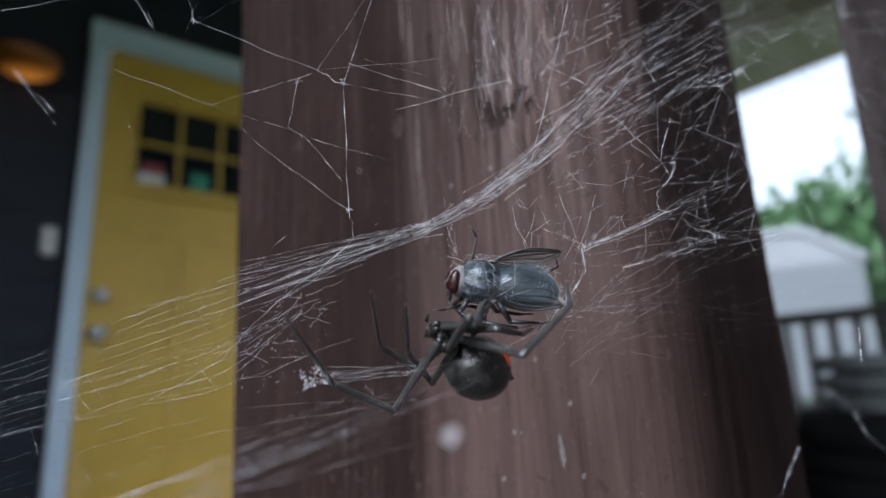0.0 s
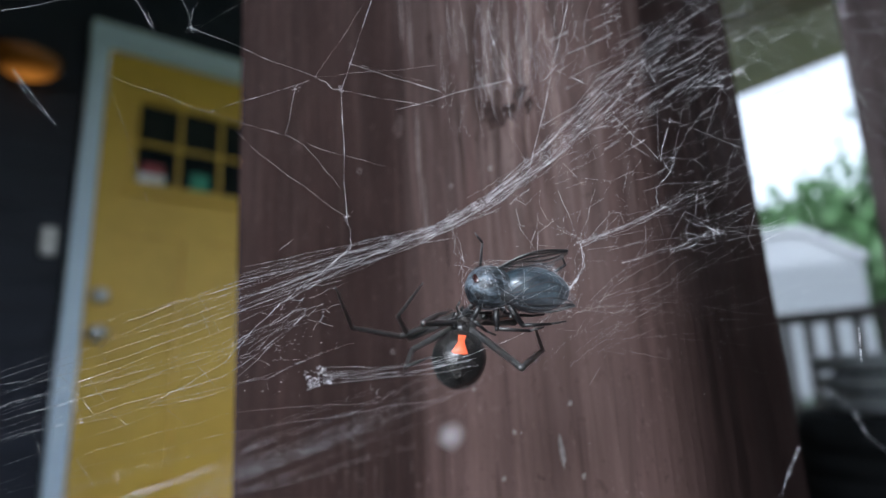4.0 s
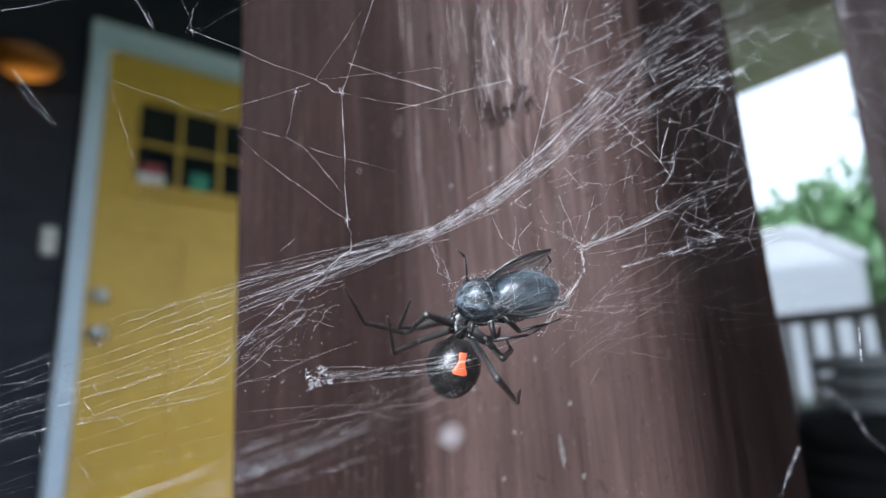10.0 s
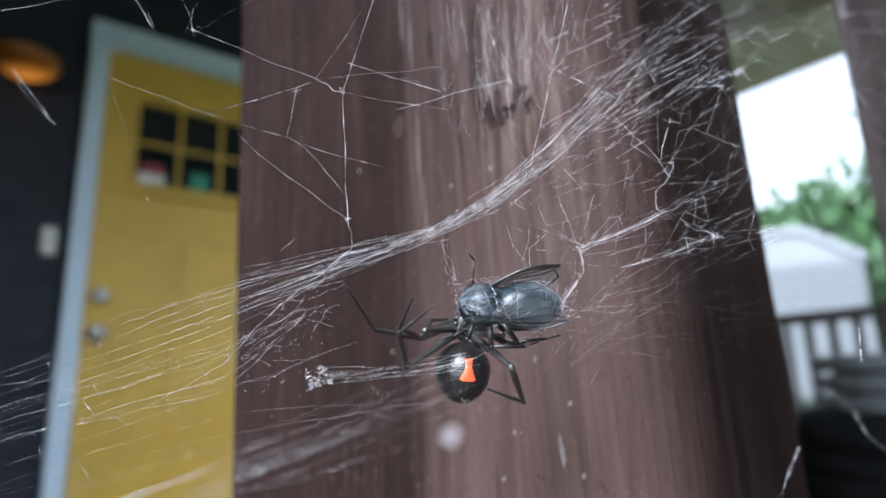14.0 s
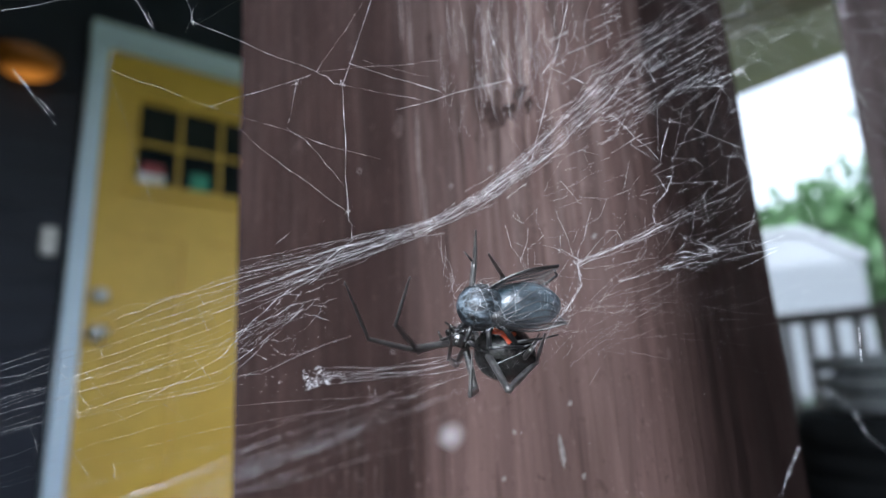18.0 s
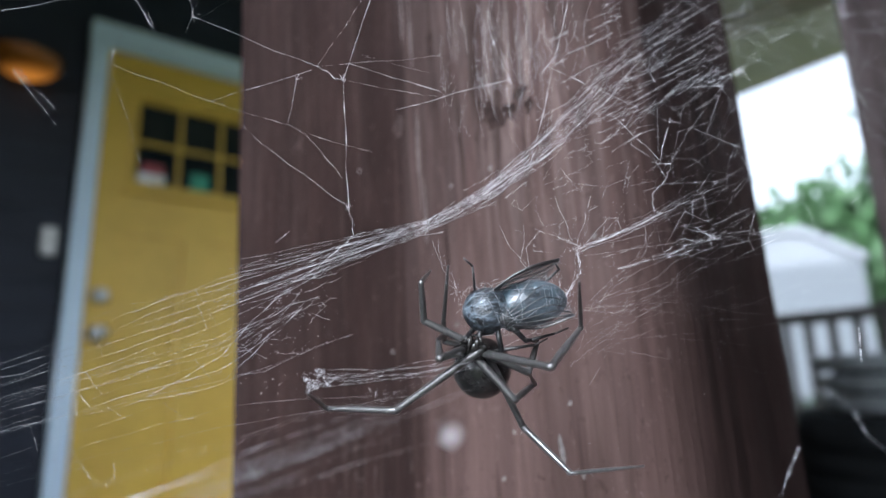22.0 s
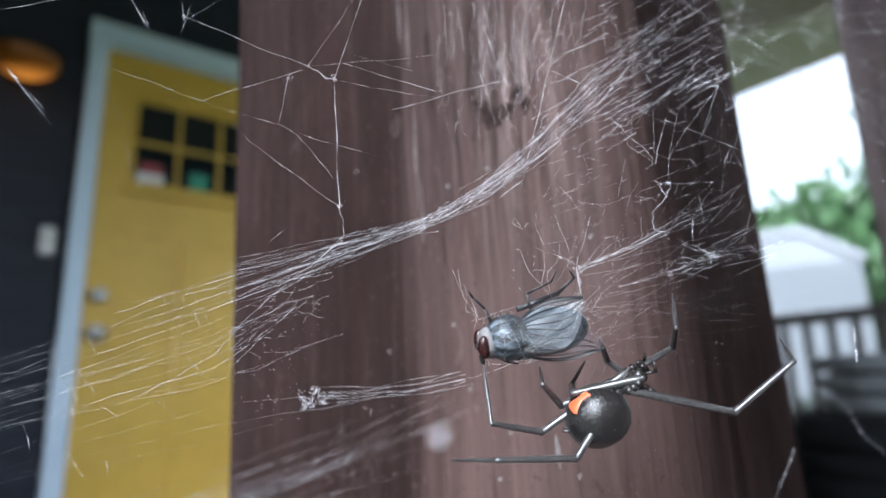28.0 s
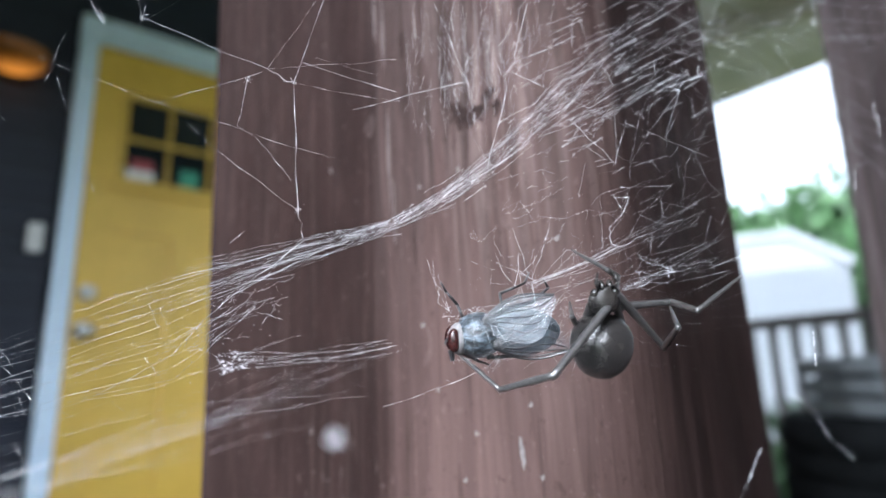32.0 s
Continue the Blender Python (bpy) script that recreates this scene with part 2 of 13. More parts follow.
wall = setting("wall_front", wall, M_NAVY, "dark navy front wall of the house", "wall")
wall.matrix_world = HOUSE
# unseen wall, added to keep sky light off the near post
side = setting("wall_light_block", box(bmesh.new(), (-1.65, -2.1, -0.5), (-1.5, 0.06, 2.56)), M_NAVY, "unseen dark navy wall added to block light on the post", "wall")
side.matrix_world = HOUSE
# the ceiling's outer overhang is unseen too, its length set to dim the door
ceiling = box(bmesh.new(), (-4, -3.10, 2.56), (3.6, 0.06, 2.68))
box(ceiling, (-4, -2.60, 2.24), (3.6, -2.48, 2.5605))          # unseen beam along the porch front, added to shade the door top
ceiling = setting("ceiling", ceiling, M_SOFFIT, "olive painted porch ceiling with an added unseen beam that shades the door", "ceiling")
ceiling.matrix_world = HOUSE

# ---- the porch: posts, beam, rail, chair ----
POST = [Vector((0.0256, 0.0736)), Vector((0.0790, 0.1419)), Vector((0.0059, 0.1990)), Vector((-0.0475, 0.1307))]


def timber(name, corners, z0, z1, material, bevel, worn, label):
    """An upright sawn post with eased arrises, the near one worn round."""
    bm = bmesh.new()
    mid = sum(corners, Vector((0, 0))) / 4
    low = [bm.verts.new((c.x - mid.x, c.y - mid.y, 0)) for c in corners]
    bm.faces.new(low)
    top = bmesh.ops.extrude_face_region(bm, geom=bm.faces[:])["geom"]
    bmesh.ops.translate(bm, verts=[g for g in top if isinstance(g, bmesh.types.BMVert)], vec=(0, 0, z1 - z0))
    bmesh.ops.recalc_face_normals(bm, faces=bm.faces[:])
    ups = [e for e in bm.edges if abs((e.verts[0].co - e.verts[1].co).z) > 0.1]
    near = min(ups, key=lambda e: e.verts[0].co.y)
    bmesh.ops.bevel(bm, geom=[e for e in ups if e is not near], offset=bevel, segments=4, profile=0.5, affect="EDGES")
    near = min((e for e in bm.edges if abs((e.verts[0].co - e.verts[1].co).z) > 0.1), key=lambda e: e.verts[0].co.y)
    bmesh.ops.bevel(bm, geom=[near], offset=worn, segments=10, profile=0.5, affect="EDGES")
    ob = new(name, mesh_of(name, bm, material))
    ob.location = (mid.x, mid.y, z0)
    return tagged(ob, label, "post")


LEAN = Matrix.Translation((0, 0, 0.745)) @ Matrix.Rotation(radians(-1.5), 4, "Y") @ Matrix.Translation((0, 0, -0.745))   # the post leans a little
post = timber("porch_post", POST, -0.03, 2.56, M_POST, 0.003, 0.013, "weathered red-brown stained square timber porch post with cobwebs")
M_KNOT = mat("dark_torn_knot", (0.010, 0.007, 0.0066), 0.95, vary=0.5, scale=400, bump=0.5, second=(0.034, 0.022, 0.020))
M_KNOT.node_tree.nodes["Principled BSDF"].inputs["Specular IOR Level"].default_value = 0.05
M_SCUFF = mat("rubbed_pale_scuff", (0.058, 0.044, 0.041), 0.9, vary=0.6, scale=500, bump=0.3)
M_DRIP = mat("dried_white_drip", (0.095, 0.086, 0.084), 0.9, vary=0.6, scale=500, bump=0.4)


def flake(at, wide, tall, thick, material, name, seed):
    """A ragged lens-shaped flake on the post's near face."""
    rnd = random.Random(seed)
    bm = bmesh.new()
    ball(bm, (0, 0, 0), (wide / 2, thick, tall / 2), 12, 10)
    o = rnd.uniform(0, 50)
    for v in bm.verts:
        k = 1 + 0.9 * noise.noise(Vector((v.co.x / wide * 2.2 + o, v.co.z / tall * 2.2, 0)))
        v.co.x *= k
        v.co.z *= k
    ob = part(name, bm, material, post)
    ob.matrix_basis = Matrix.Translation(Vector(at) - post.location) @ Matrix.Rotation(math.atan2(-0.615, 0.788), 4, "Z")
    return ob


rnd = random.Random(21)
for k, (p, w, h) in enumerate((((0.0082, 0.0871, 0.7614), 0.0021, 0.0024), ((0.0096, 0.0860, 0.7597), 0.0023, 0.0018), ((0.0110, 0.0849, 0.7606), 0.0019, 0.0021), ((0.0129, 0.0833, 0.7627), 0.0013, 0.0014), ((0.0138, 0.0827, 0.7601), 0.0009, 0.0022), ((0.0072, 0.0878, 0.7632), 0.0008, 0.0016))):
    flake(p, w * 1.5, h * 1.4, 0.00002, M_KNOT, "knot_flake", 200 + k)
for i in range(9):
    k = rnd.gauss(0, 0.0016)
    p = Vector((0.0078, 0.0873, 0.7604)).lerp(Vector((0.0143, 0.0823, 0.7611)), rnd.random()) + Vector((0.767 * k, -0.6415 * k, rnd.gauss(0, 0.0010)))
    flake(p, rnd.uniform(0.0004, 0.0010), rnd.uniform(0.0005, 0.0016), 0.00002, M_KNOT, "knot_flake", i)
for k, (p, w, h) in enumerate((((-0.0004, 0.0938, 0.7792), 0.0012, 0.0034), ((-0.0004, 0.0938, 0.7766), 0.0010, 0.0022), ((-0.0001, 0.0935, 0.7671), 0.0008, 0.0020), ((0.0006, 0.0930, 0.7421), 0.0004, 0.008))):
    flake(p, w, h, 0.00012, M_KNOT, "crack", 40 + k)
for k, (p, w, h) in enumerate((((0.0140, 0.0825, 0.7109), 0.0006, 0.0032), ((0.0141, 0.0824, 0.7098), 0.0006, 0.0024), ((0.0139, 0.0826, 0.7121), 0.0004, 0.0012), ((-0.0033, 0.0960, 0.7598), 0.0008, 0.016), ((-0.0039, 0.0965, 0.7821), 0.0007, 0.014), ((-0.0054, 0.0977, 0.7863), 0.0006, 0.012), ((0.0132, 0.0831, 0.7700), 0.0006, 0.012), ((0.0119, 0.0842, 0.7746), 0.0005, 0.012), ((0.0149, 0.0818, 0.7720), 0.0004, 0.010), ((0.0100, 0.0856, 0.7716), 0.0004, 0.012), ((-0.0026, 0.0954, 0.7477), 0.0006, 0.010))):
    flake(p, w, h, 0.00005, M_DRIP if k < 3 else M_SCUFF, "drip" if k < 3 else "scuff", 60 + k)
for k, p in enumerate(((0.0202, 0.0777, 0.7383), (0.0014, 0.0923, 0.7289), (0.0084, 0.0869, 0.7129), (0.0155, 0.0813, 0.7167), (0.0079, 0.0872, 0.7523), (0.0033, 0.0909, 0.7191), (0.0118, 0.0842, 0.7227), (0.0066, 0.0883, 0.7067), (0.0162, 0.0808, 0.7076), (0.0017, 0.0921, 0.7513), (-0.0094, 0.1008, 0.7258), (-0.0191, 0.1083, 0.7129), (-0.0148, 0.1050, 0.7596))):
    flake(p, 0.0006, 0.0007, 0.00004, M_DRIP, "speck", 90 + k)
post.matrix_world = LEAN @ Matrix.Translation(post.location)
# boards beside the web: first one seen, the rest added to shade the post
screen = thing("shading_screen", "brown stained boards from porch floor to ceiling, mostly unseen, added to shade the post", "screen")
SA, SB = Vector((0.191, 0.255)), Vector((-0.10, -1.2))
run = (SB - SA).normalized()
across = Vector((-run.y, run.x))
for i in range(10):
    bm = bmesh.new()
    a = SA + run * (0.145 * i)
    box(bm, (0, 0, -0.028), (0.1445, 0.022, 2.557), 0.003)
    b = part("board", bm, M_BOARD, screen)
    b.matrix_world = Matrix.Translation((a.x, a.y, 0.0)) @ Matrix.Rotation(math.atan2(run.y, run.x), 4, "Z")
for z in (0.25, 2.2):
    bm = box(bmesh.new(), (0, 0.0221, 0), (1.43, 0.06, 0.09), 0.003)
    b = part("crosspiece", bm, M_BOARD, screen)
    b.matrix_world = Matrix.Translation((SA.x, SA.y, z)) @ Matrix.Rotation(math.atan2(run.y, run.x), 4, "Z")

# porch end: railing roughly square to the wall, ceiling beam turned to fit the view
END = Matrix.Translation((1.367, 2.391, 0)) @ Matrix.Rotation(math.atan2(-0.8, 0.55), 4, "Z")   # x runs out over the porch end
beam = setting("beam", box(bmesh.new(), (-1.6, 0.0, 2.45), (1.6, 0.14, 2.559), 0.006), M_SOFFIT, "olive painted beam under the porch ceiling", "beam")
beam.matrix_world = Matrix.Translation((1.547, 2.788, 0)) @ Matrix.Rotation(math.atan2(-0.243, 0.39), 4, "Z")
rail = thing("porch_railing", "dark brown wooden porch railing with upright balusters", "railing", END)
part("top_rail", box(bmesh.new(), (-1.0, -0.04, 0.91), (0.95, 0.05, 0.95), 0.006), M_RAIL, rail)
part("bottom_rail", box(bmesh.new(), (-1.0, -0.02, 0.10), (0.95, 0.02, 0.16), 0.004), M_RAIL, rail)
bal = mesh_of("baluster", box(bmesh.new(), (-0.013, -0.013, 0.161), (0.013, 0.013, 0.909), 0.003), M_RAIL)
for i in range(23):
    b = new("baluster", bal)
    b.parent, b.location = rail, (-0.96 + 0.086 * i, 0, 0)
part("newel", box(bmesh.new(), (0.951, -0.045, -0.03), (1.04, 0.045, 1.06), 0.006), M_RAIL, rail)
part("newel", box(bmesh.new(), (-1.09, -0.045, -0.03), (-1.001, 0.045, 1.06), 0.006), M_RAIL, rail)


def patio_chair(m):
    """A round low-backed chair of bent resin slats on a drum base."""
    ch = thing("patio_chair", "dark grey slatted barrel patio chair on the porch floor", "chair", m)
    bm = bmesh.new()
    lathe(bm, [(0, 0), (0.33, 0), (0.345, 0.012), (0.350, 0.33), (0.345, 0.640), (0.335, 0.655), (0.29, 0.657), (0.27, 0.44), (0, 0.42)], 40)
    part("base", bm, M_WICKER, ch, "solid dark drum base", True)
    for i in range(11):
        bm = bmesh.new()
        lathe(bm, [(0.3505, 0.03 + 0.055 * i), (0.356, 0.04 + 0.055 * i), (0.356, 0.068 + 0.055 * i), (0.3505, 0.078 + 0.055 * i)], 40)
        part("weave_band", bm, M_WICKER, ch, "", True)
    for i in range(3):
        bm = bmesh.new()
        z, n = 0.660 + 0.046 * i, 14
        prev = None
        for k in range(n + 1):
            a = math.pi * (0.03 + 0.94 * k / n)
            x, y = (0.31 + 0.004 * i) * math.cos(a), -0.12 + (0.40 + 0.01 * i) * math.sin(a)
            ring = [bm.verts.new((x * s, (y + 0.12) * s - 0.12, z + dz)) for s, dz in ((1, 0), (1.01, 0.037), (0.93, 0.037), (0.92, 0))]
            if prev:
                for j in range(4):
                    bm.faces.new((prev[j], prev[(j + 1) % 4], ring[(j + 1) % 4], ring[j]))
            else:
                bm.faces.new(ring)
            prev = ring
        bm.faces.new(prev[::-1])
        bmesh.ops.recalc_face_normals(bm, faces=bm.faces[:])
        bmesh.ops.bevel(bm, geom=bm.edges[:], offset=0.003, segments=1, affect="EDGES")
        part("back_slat", bm, M_SLAT, ch, "grey resin slat")
    bm = bmesh.new()          # dark shell added behind the slats so that their gaps stay dark
    rim = [[bm.verts.new((0.31 * f * math.cos(math.pi * (0.03 + 0.94 * k / 14)), -0.12 + 0.40 * f * math.sin(math.pi * (0.03 + 0.94 * k / 14)), z)) for f, z in ((0.91, 0.45), (0.91, 0.775), (0.87, 0.775), (0.87, 0.45))] for k in range(15)]
    for p, q in zip(rim, rim[1:]):
        for j in range(4):
            bm.faces.new((p[j], q[j], q[(j + 1) % 4], p[(j + 1) % 4]))
    bm.faces.new(rim[0]), bm.faces.new(rim[-1])
    bmesh.ops.recalc_face_normals(bm, faces=bm.faces[:])
    part("back_shell", bm, M_WICKER, ch)
    for k in range(5):
        a = math.pi * (0.12 + 0.76 * k / 4)
        part("back_rib", rod(bmesh.new(), (0.27 * math.cos(a), -0.12 + 0.34 * math.sin(a), 0.41), (0.27 * math.cos(a), -0.12 + 0.355 * math.sin(a), 0.775), 0.012), M_WICKER, ch)
    return ch


patio_chair(pose(1.195, 1.420, -0.03, 0, 0, 130))

# ---- the front wall: siding, door, lamp, switch ----
clap = mesh_of("siding_board", box(bmesh.new(), (0, -0.012, 0), (1.0, 0.0, 0.118), 0.002), M_NAVY)
for x0, x1 in ((-3.2, DL - 0.070), (DR + 0.070, 2.6)):
    for i in range(20):
        b = new("siding_board", clap)
        b.parent = wall
        b.matrix_local = Matrix.Translation((x0, 0.058, 0.02 + 0.122 * i)) @ Matrix.Rotation(radians(5), 4, "X") @ Matrix.Diagonal((x1 - x0, 1, 1, 1))

door = tagged(new("door_1"), "closed yellow craftsman front door with six small dark panes", "door", kind="structure")
door.matrix_world = HOUSE
slab = bmesh.new()
W0, W1, Z0, Z1 = 0.080, 0.585, 1.495, 1.86      # the glazed opening
for a, b in (((DL, 0, 0.01), (W0, 0.045, 2.03)), ((W1, 0, 0.01), (DR, 0.045, 2.03)), ((W0, 0, Z1), (W1, 0.045, 2.03)), ((W0, 0, 1.30), (W1, 0.045, Z0)),
             ((W0, 0, 0.01), (W1, 0.045, 0.26)), ((W0, 0.012, 0.26), (W1, 0.034, 1.30)), ((0.29, 0.0, 0.26), (0.385, 0.0118, 1.30))):
    box(slab, a, b)
part("slab", slab, M_YELLOW, door)
# dark sheet behind the panes, put in place of a shaded hall
part("backing", box(bmesh.new(), (W0 - 0.04, 0.0455, Z0 - 0.04), (W1 + 0.04, 0.052, Z1 + 0.04)), M_DARKMETAL, door, "dark sheet standing in for the unlit hall")
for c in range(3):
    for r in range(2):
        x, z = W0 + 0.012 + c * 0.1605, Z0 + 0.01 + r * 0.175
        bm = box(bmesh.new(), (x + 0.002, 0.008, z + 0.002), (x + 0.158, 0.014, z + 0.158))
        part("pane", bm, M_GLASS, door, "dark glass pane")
for c in range(4):
    x = W0 + 0.004 + c * 0.1605
    part("muntin", box(bmesh.new(), (x + 0.001, 0.002, Z0), (x + 0.015, 0.03, Z1), 0.003), M_YELLOW, door)
for z in (Z0 + 0.002, Z0 + 0.170, Z1 - 0.022):
    part("muntin", box(bmesh.new(), (W0, 0.0025, z + 0.003), (W1, 0.029, z + 0.017), 0.003), M_YELLOW, door)
part("shelf_ledge", box(bmesh.new(), (W0 - 0.02, -0.022, Z0 - 0.035), (W1 + 0.02, -0.0005, Z0 - 0.006), 0.004), M_YELLOW, door)
for z, r, deep in ((0.93, 0.033, 0.065), (1.065, 0.030, 0.028)):
    bm = bmesh.new()
    lathe(bm, [(0, 0), (r, 0), (r, 0.006), (r * 0.45, 0.010), (r * 0.42, deep * 0.5), (r * 0.8, deep * 0.62), (r * 0.86, deep * 0.85), (r * 0.5, deep), (0, deep)])
    k = part("door_knob" if z < 1 else "deadbolt", bm, M_STEEL, door, "brushed nickel", True)
    k.matrix_local = Matrix.Translation((0.022, -0.001, z)) @ Matrix.Rotation(radians(90), 4, "X")
# a red and white notice and a green sticker behind the glass
part("sticker", box(bmesh.new(), (0.107, 0.003, 1.515), (0.205, 0.0077, 1.552)), M_WHITE, door, "white paper sticker")
part("sticker", box(bmesh.new(), (0.120, 0.003, 1.553), (0.200, 0.0077, 1.595), 0.002), mat("red_print", (0.35, 0.06, 0.07), 0.5), door, "dark red paper sticker")
part("sticker", box(bmesh.new(), (0.30, 0.003, 1.513), (0.372, 0.0077, 1.585), 0.002), mat("green_print", (0.05, 0.30, 0.20), 0.5), door, "green paper sticker")

frame_1 = tagged(new("door_frame"), "white painted wooden trim round the door", "door frame", kind="structure")
frame_1.matrix_world = HOUSE
part("jamb_trim", box(bmesh.new(), (DL - 0.066, -0.028, 0.0), (DL - 0.012, 0.058, 2.045), 0.004), M_TRIM, frame_1)
part("jamb_trim", box(bmesh.new(), (DR + 0.012, -0.028, 0.0), (DR + 0.066, 0.058, 2.045), 0.004), M_TRIM, frame_1)
part("head_trim", box(bmesh.new(), (DL - 0.070, -0.034, 2.0455), (DR + 0.070, 0.058, 2.125), 0.004), M_TRIM, frame_1)
part("jamb", box(bmesh.new(), (DL - 0.0115, -0.005, 0.0), (DL - 0.003, 0.10, 2.045)), M_TRIM, frame_1)
part("jamb", box(bmesh.new(), (DR + 0.003, -0.005, 0.0), (DR + 0.0115, 0.10, 2.05)), M_TRIM, frame_1)
part("jamb", box(bmesh.new(), (DL - 0.0025, -0.005, 2.034), (DR + 0.0025, 0.10, 2.0445)), M_TRIM, frame_1)

lamp = thing("wall_lamp", "lit amber glass porch lamp with a dark metal hood", "lamp", HOUSE @ pose(-0.285, -0.075, 1.825) @ Matrix.Scale(0.82, 4))
part("backplate", box(bmesh.new(), (-0.055, 0.135, -0.02), (0.055, 0.15, 0.16), 0.006), M_DARKMETAL, lamp)
part("arm", rod(bmesh.new(), (0, 0.135, 0.12), (0, 0.0, 0.10), 0.011), M_DARKMETAL, lamp)
part("shade", lathe(bmesh.new(), [(0.02, 0.115), (0.03, 0.11), (0.05, 0.095), (0.135, 0.064), (0.142, 0.056), (0.136, 0.056), (0.05, 0.088), (0.02, 0.10)], 32), M_DARKMETAL, lamp, "dark bronze hood", True)
part("bowl", lathe(bmesh.new(), [(0.132, 0.054), (0.130, 0.035), (0.112, 0.008), (0.08, -0.012), (0.04, -0.022), (0.0, -0.024)], 32), M_AMBER, lamp, "glowing amber glass bowl", True)

bell = thing("doorbell", "small white doorbell plate on the dark wall", "doorbell", HOUSE @ pose(-0.150, -0.0, 1.25))
part("plate", box(bmesh.new(), (-0.024, 0.012, -0.05), (0.024, 0.044, 0.05), 0.005), M_WHITE, bell)
part("button", lathe(bmesh.new(), [(0, 0.004), (0.009, 0.004), (0.011, 0.0), (0.011, -0.001)], 16), M_STEEL, bell).matrix_local = pose(0, 0.0115, 0, 90)

# ---- beyond the porch: the neighbour's house and trees ----
nb = thing("neighbour_house", "white clapboard neighbouring house with a pale gable roof", "house", Matrix.Translation((7.88, 11.75, -0.55)) @ Matrix.Rotation(math.atan2(-0.84, 1.3), 4, "Z"))
body = bmesh.new()
for p, q in (((-6, 0, 0), (0.40, 8, 3.35)),):
    box(body, p, q)
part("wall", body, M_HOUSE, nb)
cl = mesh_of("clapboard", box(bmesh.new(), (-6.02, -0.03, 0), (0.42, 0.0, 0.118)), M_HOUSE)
for i in range(27):
    b = new("clapboard", cl)
    b.parent = nb
    b.matrix_local = Matrix.Translation((0, -0.002, 0.02 + 0.127 * i)) @ Matrix.Rotation(radians(16), 4, "X")
roof = bmesh.new()
sec = ((0.52, 3.55), (-0.5, 4.28), (-6.4, 4.28), (-6.4, 4.14), (-0.55, 4.12), (0.50, 3.40))
lo = [roof.verts.new((x, -0.06, z)) for x, z in sec]
hi = [roof.verts.new((x, 8.3, z)) for x, z in sec]
roof.faces.new(lo), roof.faces.new(hi[::-1])
for i in range(6):
    roof.faces.new((lo[i], lo[(i + 1) % 6], hi[(i + 1) % 6], hi[i]))
bmesh.ops.recalc_face_normals(roof, faces=roof.faces[:])
part("roof", roof, M_ROOF, nb)
gab = bmesh.new()
gl = [gab.verts.new((x, 0.02, z)) for x, z in ((-6, 3.352), (0.39, 3.352), (0.39, 3.42), (-0.55, 4.11), (-6, 4.11))]
gab.faces.new(gl)
gx = bmesh.ops.extrude_face_region(gab, geom=gab.faces[:])["geom"]
bmesh.ops.translate(gab, verts=[g for g in gx if isinstance(g, bmesh.types.BMVert)], vec=(0, 7.9, 0))
bmesh.ops.recalc_face_normals(gab, faces=gab.faces[:])
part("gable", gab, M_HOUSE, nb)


def tree(x, y, height, spread, leaves, seed):
    rnd = random.Random(seed)
    t = thing("tree", "broad leafy green tree behind the neighbouring house", "tree", pose(x, y, -0.55))
    bm = bmesh.new()
    rod(bm, (0, 0, 0), (0.1, 0, height * 0.45), 0.28, 0.17, 10)
    tips = []
    for i in range(11):
        a, up = 2.4 * i, height * (0.35 + 0.3 * rnd.random())
        tip = Vector((spread * 0.6 * math.cos(a), spread * 0.6 * math.sin(a), up + height * 0.2 * rnd.random()))
        rod(bm, (0.05, 0, height * (0.25 + 0.018 * i)), tip, 0.10, 0.03, 6)
        tips.append(tip)
    part("trunk", bm, M_BARK, t)
    verts, faces = [], []
    for i in range(leaves):
        c = rnd.choice(tips) + Vector((rnd.gauss(0, 1), rnd.gauss(0, 1), rnd.gauss(0, 0.8))) * spread * 0.25
        s = 0.12 + 0.14 * rnd.random()
        q = Euler((rnd.random() * 6.3, rnd.random() * 6.3, rnd.random() * 6.3)).to_matrix()
        k = len(verts)
        verts += [tuple(c + q @ Vector(p) * s) for p in ((-0.9, 0, 0), (0, -0.5, 0.12), (1.0, 0, 0), (0, 0.5, 0.12))]
        faces.append((k, k + 1, k + 2, k + 3))
    me = bpy.data.meshes.new("crown")
    me.from_pydata(verts, [], faces)
    me.materials.append(M_LEAF)
    crown = new("crown", me)
    crown.parent = t
    return t


for x, y, h, s, n, k in ((9.6, 16.5, 6.6, 3.2, 5200, 1), (12.6, 14.6, 7.6, 3.4, 5200, 2), (13.8, 18.0, 8.0, 3.6, 4200, 3), (10.6, 11.6, 5.4, 1.6, 2600, 4), (17.5, 16.0, 9.0, 4.0, 3600, 5), (7.6, 20.0, 6.4, 3.4, 3600, 6), (11.6, 12.6, 6.6, 2.0, 3600, 7), (8.5, 15.0, 7.0, 2.2, 4600, 8)):
    tree(x, y, h, s, n * 2, k)


